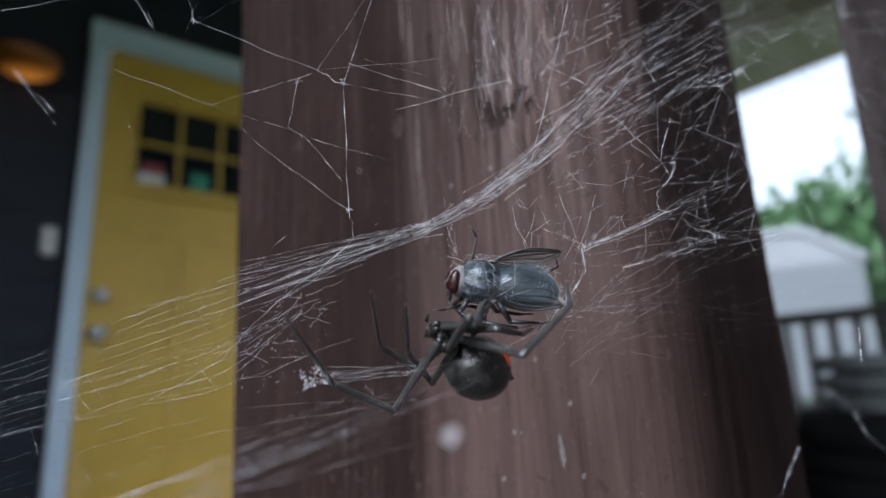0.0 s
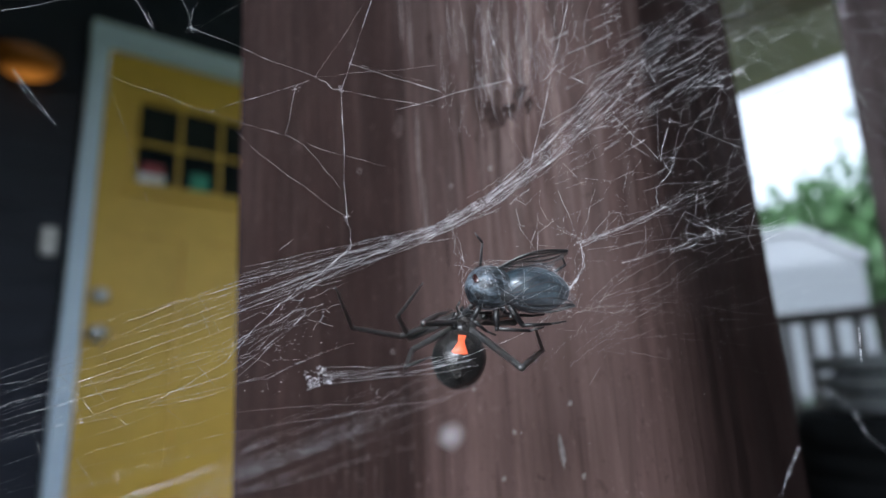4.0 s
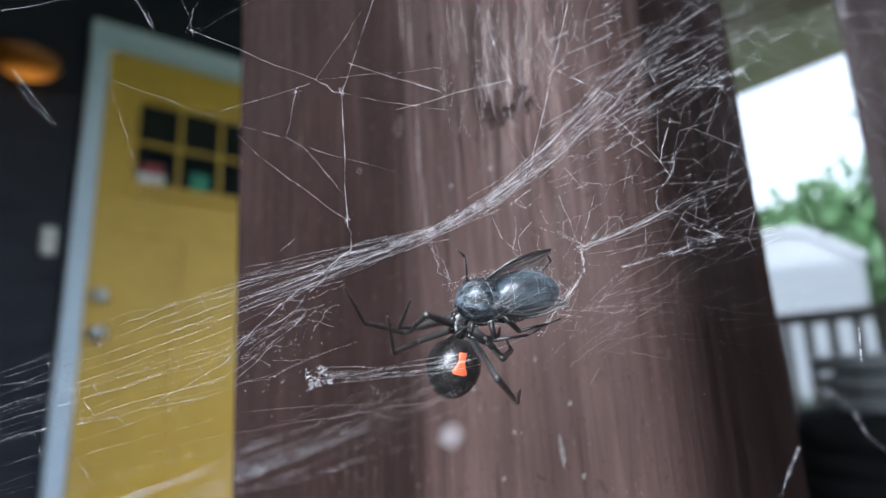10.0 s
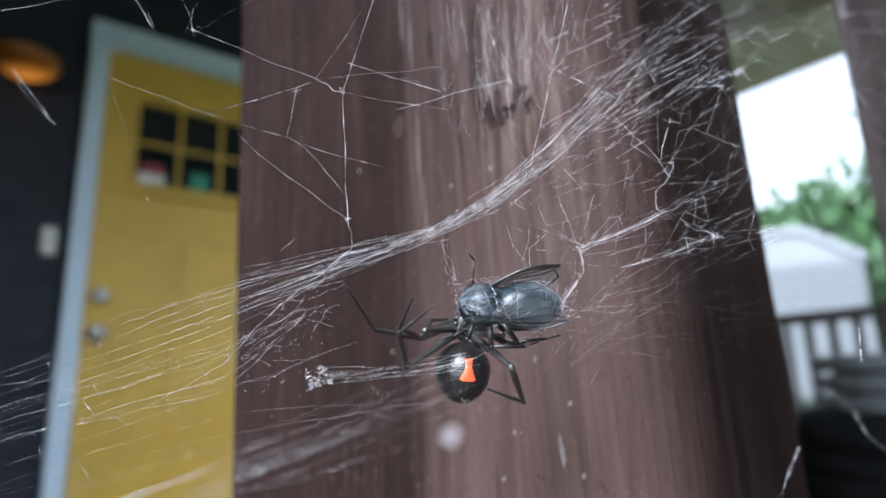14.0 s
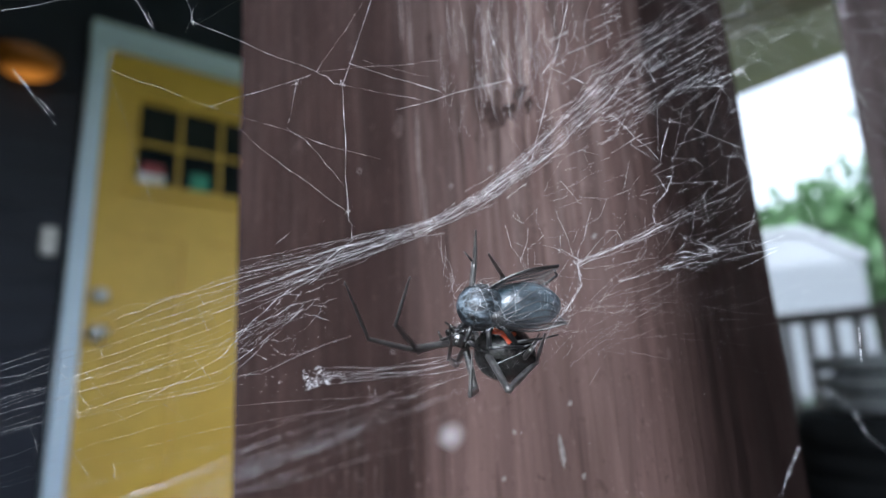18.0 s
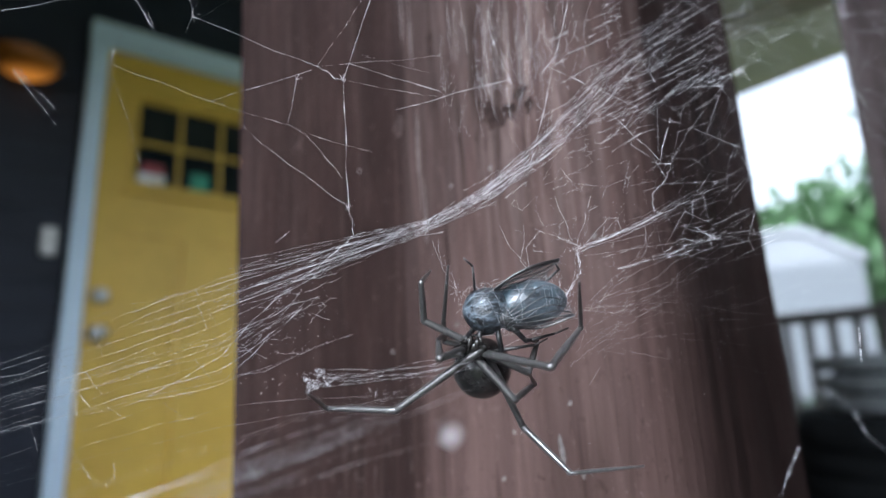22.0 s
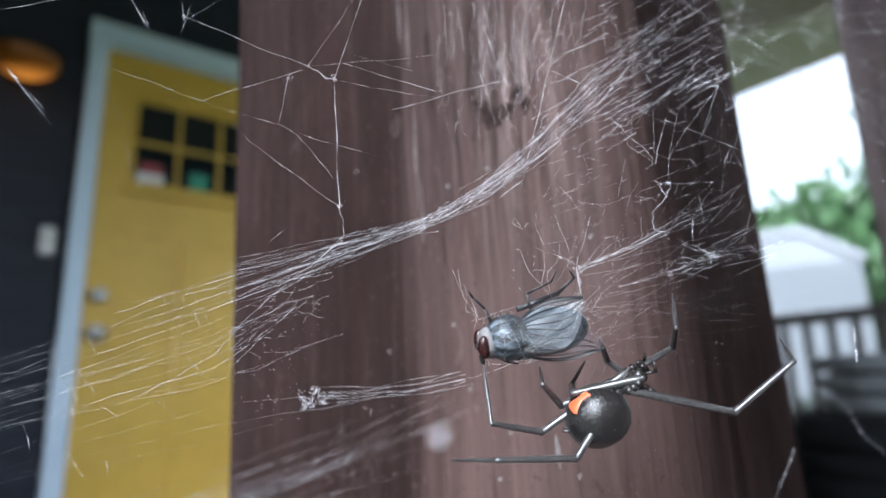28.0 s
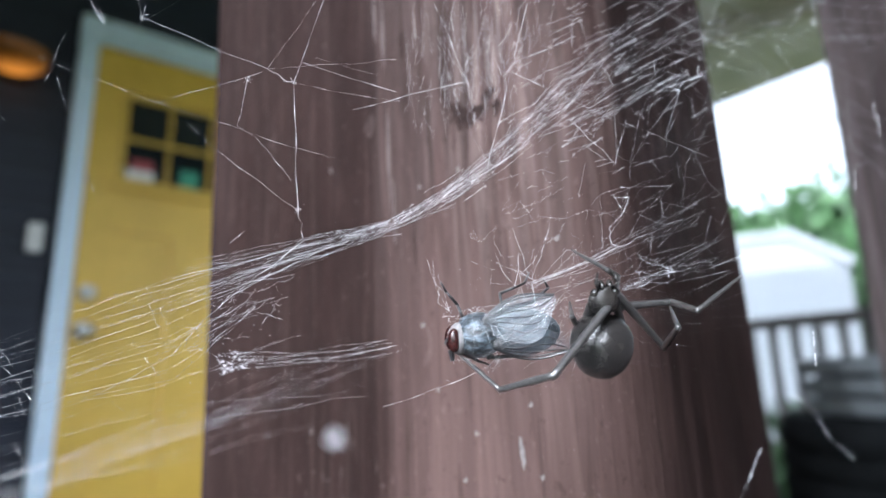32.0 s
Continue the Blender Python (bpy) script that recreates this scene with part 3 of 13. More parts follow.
def shrub(x, y, height, spread, leaves, seed):
    """A low dark bush: stems that fan out from the ground, and small leaves round their upper halves."""
    rnd = random.Random(seed)
    t = thing("shrub", "low dark green bush added to darken the gap beyond the porch railing", "shrub", pose(x, y, -0.55))
    tips = []
    for i in range(16):
        a, far = 2.4 * i, spread * math.sqrt((i + 0.5) / 16)
        tip = Vector((far * math.cos(a), far * math.sin(a), height * (0.95 - 0.35 * (far / spread) ** 2) * rnd.uniform(0.85, 1.0)))
        part("stem", rod(bmesh.new(), (0.06 * math.cos(a), 0.06 * math.sin(a), 0), tip, 0.014, 0.004, 6), M_BARK, t)
        tips.append(tip)
    verts, faces = [], []
    for i in range(leaves):
        c = rnd.choice(tips) * rnd.uniform(0.35, 1.0) + Vector((rnd.gauss(0, 1), rnd.gauss(0, 1), rnd.gauss(0, 0.5))) * 0.09
        size = 0.03 + 0.03 * rnd.random()
        q = Euler((rnd.random() * 6.3, rnd.random() * 6.3, rnd.random() * 6.3)).to_matrix()
        k = len(verts)
        verts += [tuple(c + q @ Vector(p) * size) for p in ((-0.9, 0, 0), (0, -0.5, 0.12), (1.0, 0, 0), (0, 0.5, 0.12))]
        faces.append((k, k + 1, k + 2, k + 3))
    me = bpy.data.meshes.new("crown")
    me.from_pydata(verts, [], faces)
    me.materials.append(M_LEAF)
    crown = new("crown", me)
    crown.parent = t


# made-up bush that covers the bright gap beside the chair
shrub(2.10, 3.75, 1.22, 0.75, 5200, 11)

# ---- the spider, in metres round the middle of its head-and-chest; +y is its front, +z its back ----
M_SPIDER = mat("glossy_black_cuticle", (0.008, 0.0075, 0.0075), 0.26, vary=0.3, scale=900, bump=0.10, fine=4, second=(0.028, 0.025, 0.023))
M_ABDOMEN = mat("black_downy_abdomen", (0.005, 0.0047, 0.0046), 0.27, vary=0.3, scale=700, bump=0.3, fine=5, second=(0.022, 0.020, 0.019))
M_LEG = mat("grey_black_dusty_leg", (0.019, 0.019, 0.020), 0.28, vary=0.3, scale=2600, bump=0.08, fine=3, second=(0.064, 0.062, 0.060), coat=0.22)
M_RED = mat("red_orange_hourglass", (0.72, 0.075, 0.022), 0.4, vary=0.2, scale=900, bump=0.05, second=(0.85, 0.16, 0.06))
for cuticle, shine in ((M_SPIDER, 0.4), (M_ABDOMEN, 0.5), (M_LEG, 0.7)):
    cuticle.node_tree.nodes["Principled BSDF"].inputs["Specular IOR Level"].default_value = shine
M_ABDOMEN.node_tree.nodes["Principled BSDF"].inputs["Sheen Weight"].default_value = 0.06
M_ABDOMEN.node_tree.nodes["Principled BSDF"].inputs["Sheen Roughness"].default_value = 0.4
AB = Vector((0, -0.0047, 0.0003))
ABR = Vector((0.00290, 0.0032, 0.0030))

spider = thing("spider", "glossy black widow spider with a red hourglass, hanging in its web", "spider")
bm = ball(bmesh.new(), (0, 0, 0), (0.00125, 0.0016, 0.0008), 20, 14)
for v in bm.verts:
    if v.co.y > 0:
        v.co.x *= 1 - 0.28 * (v.co.y / 0.0016) ** 2
    v.co.z += 0.00018 * math.cos(v.co.y * 2600)
part("cephalothorax", bm, M_SPIDER, spider, "", True)
bm = ball(bmesh.new(), (0, 0, 0), ABR, 32, 24)
for v in bm.verts:
    k = v.co.y / ABR.y
    v.co.x *= 1 + 0.06 * k
    v.co.z *= 1 + 0.05 * k
    v.co += v.co.normalized() * 0.00005 * noise.noise(v.co * 900)
abdomen = part("abdomen", bm, M_ABDOMEN, spider, "round black abdomen", True)
abdomen.location = AB
bm = bmesh.new()          # the hourglass: two flared halves on the belly
rows_h = []
for i in range(15):
    s = -1 + 2 * i / 14
    half = 0.00036 + 0.00060 * abs(s) ** 1.4 - (0.00045 if abs(s) > 0.98 else 0)
    y = 0.0002 + s * 0.00145
    row = []
    for j in range(7):
        x = half * (-1 + j / 3)
        q = max(0.0, 1 - (x / ABR.x) ** 2 - (y / ABR.y) ** 2)
        edge = 0.99 if j in (0, 6) or i in (0, 14) else 1.022
        row.append(bm.verts.new((x, y, -ABR.z * math.sqrt(q) * edge)))
    rows_h.append(row)
for a, b in zip(rows_h, rows_h[1:]):
    for j in range(6):
        bm.faces.new((a[j], b[j], b[j + 1], a[j + 1]))
part("hourglass", bm, M_RED, abdomen, "red-orange hourglass mark", True)
part("pedicel", rod(bmesh.new(), (0, -0.0012, 0), (0, -0.0023, 0.0002), 0.00035), M_SPIDER, spider)
for i, (x, y) in enumerate(((-0.00022, -0.0027), (0.00022, -0.0027), (0, -0.0029))):
    part("spinneret", rod(bmesh.new(), (x, y, -0.0011), (x * 1.3, y - 0.0004, -0.0015), 0.00022, 0.0001), M_SPIDER, abdomen, "", True)
for sx in (-1, 1):
    part("chelicera", ball(bmesh.new(), (0.00035 * sx, 0.00165, -0.00035), (0.00028, 0.0004, 0.0006), 10, 8), M_SPIDER, spider, "", True)
    bm = rod(bmesh.new(), (0.0006 * sx, 0.0013, -0.0002), (0.0010 * sx, 0.0022, 0.0002), 0.00016, 0.00014)
    rod(bm, (0.0010 * sx, 0.0022, 0.0002), (0.0007 * sx, 0.0027, -0.0006), 0.00016, 0.0001)
    ball(bm, (0.0010 * sx, 0.0022, 0.0002), 0.00017, 8, 6)
    part("pedipalp", bm, M_SPIDER, spider, "", True)
for x, y, z, r in ((0.0003, 0.0015, 0.00035, 0.00008), (-0.0003, 0.0015, 0.00035, 0.00008), (0.00055, 0.00135, 0.00035, 0.00007), (-0.00055, 0.00135, 0.00035, 0.00007)):
    part("eye", ball(bmesh.new(), (x, y, z), r, 8, 6), M_SPIDER, spider, "", True)


def limb(length, r0, r1, swell, n=10):
    """One leg joint along +y from its own hinge, a little swollen at both ends, with fine hairs."""
    bm = bmesh.new()
    prof = [(0.0, -r0 * 0.8), (r0 * 0.75, -r0 * 0.55), (r0 * swell, 0.0), (r0 * 0.97, length * 0.10), (r0 * 1.06, length * 0.35), ((r0 + r1) / 2, length * 0.7),
            (r1, length * 0.92), (r1 * swell, length), (r1 * 0.7, length + r1 * 0.6), (0, length + r1 * 0.8)]
    lathe(bm, prof, n)
    rnd = random.Random(int(length * 1e7))
    for i in range(int(length * 9000)):
        y, a = rnd.uniform(0.05, 0.98) * length, rnd.uniform(0, 6.283)
        r = r0 + (r1 - r0) * y / length
        p, d = Vector((r * math.cos(a), r * math.sin(a), y)), Vector((math.cos(a), math.sin(a), 0.9)) * rnd.uniform(0.00013, 0.0003)
        rod(bm, p, p + d, 0.000014, 0.000004, 3, False)
    bmesh.ops.transform(bm, matrix=Matrix.Rotation(radians(-90), 4, "X"), verts=bm.verts)
    return bm


HIPS = {'a': (0.0009, 0.0009), 'b': (0.0010, 0.0003), 'g': (0.0010, -0.0003), 'c': (0.0009, -0.0008), 'f': (-0.0009, 0.0009), 'e': (-0.0010, 0.0003), 'h': (-0.0010, -0.0003), 'd': (-0.0009, -0.0008)}
LENGTHS = {'a': (0.0102, 0.0074, 0.0086), 'b': (0.0100, 0.0057, 0.0069), 'c': (0.0087, 0.0063, 0.0069), 'd': (0.0102, 0.0074, 0.0067), 'e': (0.0066, 0.0050, 0.0043), 'f': (0.0066, 0.0038, 0.0043), 'g': (0.0066, 0.0040, 0.0052), 'h': (0.0066, 0.0052, 0.0061)}
LEGS = {}
for key, (hx, hy) in HIPS.items():
    hip = Vector((hx, hy, -0.0002))
    bm = rod(bmesh.new(), (hx * 0.5, hy * 0.8, -0.0001), hip, 0.0004, 0.00036, 10)
    ball(bm, hip, 0.00042, 10, 8)
    leg = part("leg", bm, M_SPIDER, spider, "", True)
    f, t, m = LENGTHS[key]
    LEGS[key] = (part("femur", limb(f, 0.00037, 0.00031, 1.12), M_LEG, leg, "", True), part("tibia", limb(t, 0.00031, 0.00023, 1.18), M_LEG, leg, "", True),
                 part("metatarsus", limb(m, 0.00019, 0.00008, 1.15), M_LEG, leg, "", True))

# ---- the fly, +y its head, +z its back ----
M_THORAX = mat("blue_grey_bristly_thorax", (0.010, 0.014, 0.018), 0.42, vary=0.6, scale=1100, stretch=(1, 0.4, 1), bump=0.9, fine=4, second=(0.12, 0.15, 0.18), coat=0.08, span=(0.66, 0.98))
M_FLYBELLY = mat("metallic_blue_green_fly", (0.006, 0.013, 0.020), 0.32, 0.15, vary=0.6, scale=520, stretch=(1, 0.6, 1), bump=0.4, fine=4, second=(0.045, 0.075, 0.095), coat=0.3, span=(0.52, 1.0))
M_FLYEYE = mat("red_brown_compound_eye", (0.014, 0.0045, 0.0045), 0.25, vary=0.3, scale=3000, bump=0.3, second=(0.036, 0.009, 0.008))
M_FLYDARK = mat("black_fly_leg", (0.012, 0.012, 0.013), 0.4, vary=0.3, scale=900)
M_FACE = mat("pale_downy_face", (0.12, 0.115, 0.115), 0.7, vary=0.6, scale=900, bump=0.3)
# far wing: smoky membrane with its white reflection put into the colour
M_WING = mat("smoky_wing_pale_sheen", (0.065, 0.075, 0.085), 0.2, vary=0.6, scale=420, stretch=(1, 0.2, 1), bump=0.2, second=(0.36, 0.39, 0.42))
M_WING.node_tree.nodes["Principled BSDF"].inputs["Alpha"].default_value = 0.36
M_WING_CLEAR = mat("clear_wing_membrane", (0.03, 0.036, 0.042), 0.14, vary=0.6, scale=420, stretch=(1, 0.25, 1), bump=0.3, second=(0.30, 0.33, 0.37), span=(0.60, 1.0))
M_WING_CLEAR.node_tree.nodes["Principled BSDF"].inputs["Alpha"].default_value = 0.18
fly = thing("fly", "dead blue-grey blowfly wrapped in white silk, hanging in the web", "fly")
bm = ball(bmesh.new(), (0, 0.0014, 0), (0.0022, 0.0023, 0.0021), 28, 20)
for v in bm.verts:
    v.co += v.normal * 0.00006 * noise.noise(v.co * 1400)
    if abs(v.co.y - 0.0004) < 0.0002:
        v.co.z *= 0.96
thorax = part("thorax", bm, M_THORAX, fly, "blue-grey bristly thorax", True)
bm = bmesh.new()
rnd = random.Random(4)
for i in range(150):
    a, y = rnd.uniform(-0.3, 3.44), rnd.uniform(-0.0008, 0.0034)
    k = math.sqrt(max(0.02, 1 - ((y - 0.0014) / 0.0024) ** 2))
    p = Vector((0.0022 * k * math.cos(a), y, 0.0021 * k * math.sin(a)))
    rod(bm, p, p + (Vector((p.x, -0.0012, p.z)) * 0.20), 0.000018, 0.000005, 3, False)
part("bristles", bm, M_FLYDARK, thorax, "black bristles")
bm = ball(bmesh.new(), (0, -0.0029, 0), (0.0023, 0.0036, 0.0022), 32, 40)
for v in bm.verts:          # the rings of the abdomen, and its blunt taper to the tail
    k = 1 - 0.030 * max(0.0, math.sin((v.co.y + 0.0004) * 4200)) ** 6 - 0.08 * max(0.0, (-v.co.y - 0.003) / 0.0035)
    v.co.x *= k
    v.co.z *= k
part("abdomen", bm, M_FLYBELLY, fly, "blue-green shiny abdomen", True)
head = part("head", ball(bmesh.new(), (0, 0.0039, -0.0002), (0.0015, 0.0010, 0.0015), 20, 16), M_FACE, fly, "pale downy head", True)
for sx in (-1, 1):
    part("eye", ball(bmesh.new(), (0.00098 * sx, 0.0045, -0.0002), (0.00060, 0.00060, 0.00112), 18, 14), M_FLYEYE, head, "red-brown compound eye", True)
    part("antenna", rod(bmesh.new(), (0.0002 * sx, 0.0049, 0.0), (0.0004 * sx, 0.0053, -0.0007), 0.0001, 0.00004), M_FLYDARK, head)
part("proboscis", rod(bmesh.new(), (0, 0.0046, -0.0012), (0, 0.0047, -0.0022), 0.0003, 0.0002), M_FLYDARK, head)
HEAD_SIDE, HEAD_AWAY = Matrix.Translation((0, -0.0006, 0)) @ Matrix.Rotation(radians(38), 4, "Y"), Matrix.Translation((0, -0.0020, 0)) @ Matrix.Rotation(radians(120), 4, "Y")          # away: sunk and twisted so that the red eye leaves the camera's view
head.matrix_local = HEAD_SIDE


def tube(bm, pts, r, n=5):
    """One bent tube through the points."""
    prev = None
    for i, p in enumerate(pts):
        d = (pts[min(i + 1, len(pts) - 1)] - pts[max(i - 1, 0)]).normalized()
        s = d.orthogonal().normalized()
        u = d.cross(s)
        ring = [bm.verts.new(p + (s * math.cos(6.2832 * k / n) + u * math.sin(6.2832 * k / n)) * r) for k in range(n)]
        if prev:
            for k in range(n):
                bm.faces.new((prev[k], prev[(k + 1) % n], ring[(k + 1) % n], ring[k]))
        prev = ring


UP, OUT_N = Vector((0.70, 0, 0.714)), Vector((-0.714, 0, 0.70))     # the fly's own axes for up in the view and towards the camera


def wing_point(u, v, bow):
    """The wing's own plan from its root: u to the tip along -y, v from the front edge (0) to the hind edge (1) along +x; bow bends it round the body."""
    y = -0.0071 * u
    front = -0.0011 * math.sin(math.pi * min(1, u * 1.02)) - 0.0002
    hind = 0.0003 + 0.0030 * math.sin(math.pi * min(1.0, 0.04 + u * 0.94) ** 1.15) ** 0.75 * (1 - 0.85 * u ** 7)
    w = front + (hind - front) * v
    return Vector((w, y, -bow * w * w + 0.00006 * math.sin(26 * v + 2 * u) * min(1, 3 * u)))


def wing_pose(root, along, chord):
    """A wing's place on the body from its root, the way to its tip and the way to its hind edge."""
    y = -Vector(along).normalized()
    x = Vector(chord)
    x = (x - y * x.dot(y)).normalized()
    z = x.cross(y)
    return Matrix(((x.x, y.x, z.x, root[0]), (x.y, y.y, z.y, root[1]), (x.z, y.z, z.z, root[2]), (0, 0, 0, 1)))


# the near wing lies folded along the flank and lifts as the body is turned; the far one stands off the back
NEAR_SHUT = wing_pose(OUT_N * 0.00242 - UP * 0.0006 + Vector((0, 0.0008, 0)), Vector((0, -1, 0)) - UP * 0.05 + OUT_N * 0.02, UP + OUT_N * 0.20)
NEAR_LOW = wing_pose(OUT_N * 0.00242 - UP * 0.0010 + Vector((0, 0.0006, 0)), Vector((0, -1, 0)) - UP * 0.10 + OUT_N * 0.03, UP * 0.8 + OUT_N * 0.3)
FAR_UP = wing_pose(UP * 0.0018 + OUT_N * 0.0006 + Vector((0, 0.0008, 0)), Vector((0, -1, 0)) + UP * 0.30, -UP * 0.55 - OUT_N * 0.6)
FAR_HALF = wing_pose(UP * 0.0017 + OUT_N * 0.0012 + Vector((0, 0.0008, 0)), Vector((0, -1, 0)) + UP * 0.26 + OUT_N * 0.04, -UP * 0.75 - OUT_N * 0.25)
FAR_OPEN = wing_pose(UP * 0.0012 + OUT_N * 0.0024 + Vector((0, 0.0014, 0)), Vector((0, -1, 0)) + UP * 0.28 + OUT_N * 0.06, -UP * 0.95 + OUT_N * 0.06)
WINGS = []
for place, bow, film in ((NEAR_SHUT, 150, M_WING_CLEAR), (FAR_UP, 20, M_WING)):
    bm = bmesh.new()
    grid = [[bm.verts.new(wing_point(i / 20, j / 24, bow)) for j in range(25)] for i in range(21)]
    for i in range(20):
        for j in range(24):
            bm.faces.new((grid[i][j], grid[i + 1][j], grid[i + 1][j + 1], grid[i][j + 1]))
    wing = part("wing", bm, film, fly, "smoky see-through wing with dark veins", True)
    for v0, v1, u1, r in ((0.01, 0.02, 1.0, 6), (0.05, 0.10, 0.98, 5), (0.10, 0.24, 0.98, 4), (0.16, 0.42, 0.95, 4), (0.22, 0.60, 0.90, 3.5), (0.30, 0.76, 0.82, 3.5), (0.40, 0.90, 0.66, 3), (0.5, 0.97, 0.45, 3)):
        bm = bmesh.new()
        tube(bm, [wing_point(u1 * i / 10, v0 + (v1 - v0) * (i / 10) ** 0.8, bow) + Vector((0, 0, 0.00002)) for i in range(11)], r * 0.000016)
        part("vein", bm, M_FLYDARK, wing)
    for u, v0, v1 in ((0.45, 0.22, 0.42), (0.62, 0.38, 0.62)):
        bm = bmesh.new()
        tube(bm, [wing_point(u, v0, bow), wing_point(u + 0.02, (v0 + v1) / 2, bow), wing_point(u + 0.03, v1, bow)], 0.00002)
        part("vein", bm, M_FLYDARK, wing)
    wing.matrix_local = place
    WINGS.append(wing)
# two far legs, hinged, hang from the web once the body is turned
FREE_LEGS, LOW_LEGS = [], []
# tucked legs are shifted whole, up and behind the body, out of view
LEG_HANGING, LEG_TUCKED = Matrix.Identity(4), Matrix.Translation(UP * 0.0016 - OUT_N * 0.0010)
LEG_FOLDED = Matrix.Translation(OUT_N * -0.0009) @ Matrix.Rotation(radians(72), 4, OUT_N)
LEG_RAISED = Matrix.Translation(UP * 0.0012 - OUT_N * 0.0003)
for way in (((0.0026, 0.0, 0), (0.0032, 0.0018, 0), (0.0042, 0.0030, 0.0003), (0.0047, 0.0040, 0.0004)), ((-0.0012, 0.0004, 0), (-0.0010, 0.0026, 0), (-0.0034, 0.0034, 0.0003), (-0.0040, 0.0044, 0.0003))):
    bm = bmesh.new()
    a, k, t, e = (Vector((0, y, 0)) + UP * up + OUT_N * off for y, up, off in way)
    rod(bm, a, k, 0.00018, 0.00014), rod(bm, k, t, 0.00014, 0.00010), rod(bm, t, e, 0.00012, 0.00007)
    ball(bm, k, 0.00015, 8, 6), ball(bm, t, 0.0001, 8, 6)
    free = part("leg", bm, M_FLYDARK, fly, "", True)
    free.matrix_local = LEG_FOLDED
    FREE_LEGS.append(free)
# legs: (start, knee, ankle, tip) as (along the body, up the view, towards the camera)
for way in (((0.0022, -0.0014, 0.0006), (0.0030, -0.0030, 0.0010), (0.0016, -0.0040, 0.0008), (0.0006, -0.0044, 0.0006)),
            ((0.0008, -0.0016, 0.0008), (0.0007, -0.0037, 0.0012), (-0.0026, -0.0038, 0.0010), (-0.0040, -0.0034, 0.0008)),
            ((-0.0004, -0.0015, 0.0008), (-0.0018, -0.0033, 0.0010), (-0.0046, -0.0031, 0.0008), (-0.0062, -0.0028, 0.0006)),
            ((0.0022, -0.0012, -0.0008), (0.0034, -0.0026, -0.0012), (0.0022, -0.0036, -0.0010), (0.0014, -0.0040, -0.0008)),
            ((0.0008, -0.0010, -0.0010), (-0.0010, -0.0026, -0.0016), (-0.0034, -0.0026, -0.0014), (-0.0046, -0.0024, -0.0012)),
            ((-0.0004, 0.0004, -0.0014), (-0.0048, 0.0012, -0.0020), (-0.0066, 0.0026, -0.0016), (-0.0060, 0.0036, -0.0012))):
    bm = bmesh.new()
    a, k, t, e = (Vector((0, y, 0)) + UP * up + OUT_N * off for y, up, off in way)
    rod(bm, a, k, 0.0003, 0.00024), rod(bm, k, t, 0.0002, 0.00013), rod(bm, t, e, 0.00012, 0.00007)
    ball(bm, k, 0.00025, 8, 6), ball(bm, t, 0.00014, 8, 6)
    for q in range(10):
        p = k.lerp(t, q / 10)
        rod(bm, p, p + UP * -0.0003 + Vector((0, -0.00025, 0)), 0.00002, 0.000006, 3, False)
    LOW_LEGS.append(part("leg", bm, M_FLYDARK, fly, "", True))

rnd = random.Random(31)
bm = bmesh.new()
for i in range(24):
    y0, y1 = rnd.uniform(-0.0060, 0.0048), rnd.uniform(-0.0060, 0.0048)
    a0, a1 = rnd.uniform(-1.0, 4.0), rnd.uniform(-1.0, 4.0)
    last = None
    for k in range(9):
        t = k / 8
        y, a = y0 + (y1 - y0) * t, a0 + (a1 - a0) * t
        w = 0.00255 * math.sqrt(max(0.15, 1 - ((y + 0.0008) / 0.0078) ** 2)) * (1.04 + 0.05 * rnd.random())
        p = Vector((w * math.cos(a), y, w * math.sin(a) * 0.97 + 0.0001))
        if last:
            rod(bm, last, p, 0.0000075, 0.0000075, 3, False)
        last = p
for i in range(110):
    end = 1 if i % 4 == 0 else -1
    c = Vector((0, 0.0037, 0.0002)) if end > 0 else Vector((0, -0.0058, 0.0002))
    p = c + Vector((rnd.gauss(0, 0.0012), rnd.gauss(0, 0.0005), rnd.gauss(0, 0.0011)))
    q = p + Vector((rnd.gauss(0, 0.0008), rnd.gauss(0, 0.0005), rnd.gauss(0, 0.0008)))
    rod(bm, p, q, 0.000006, 0.000004, 3, False)
part("silk_wrap", bm, M_SILK, fly, "white silk threads wound round the body")["kind"] = "stuff"

bm = bmesh.new()
for y, up in ((0.0040, 0.0024), (-0.0036, 0.0024)):
    for i in range(3):
        p = Vector((0, y, 0)) + UP * up
        for hop in range(3):
            q = p + Vector((0, rnd.gauss(0.0002, 0.0008), 0)) + UP * rnd.uniform(0.0008, 0.0022) + OUT_N * rnd.gauss(-0.0001, 0.0003)
            rod(bm, p, q, 0.000008, 0.000006, 3, False)
            p = q
part("tether_threads", bm, M_SILK, fly, "fine threads from which the fly hangs")["kind"] = "stuff"

# ---- the web ----


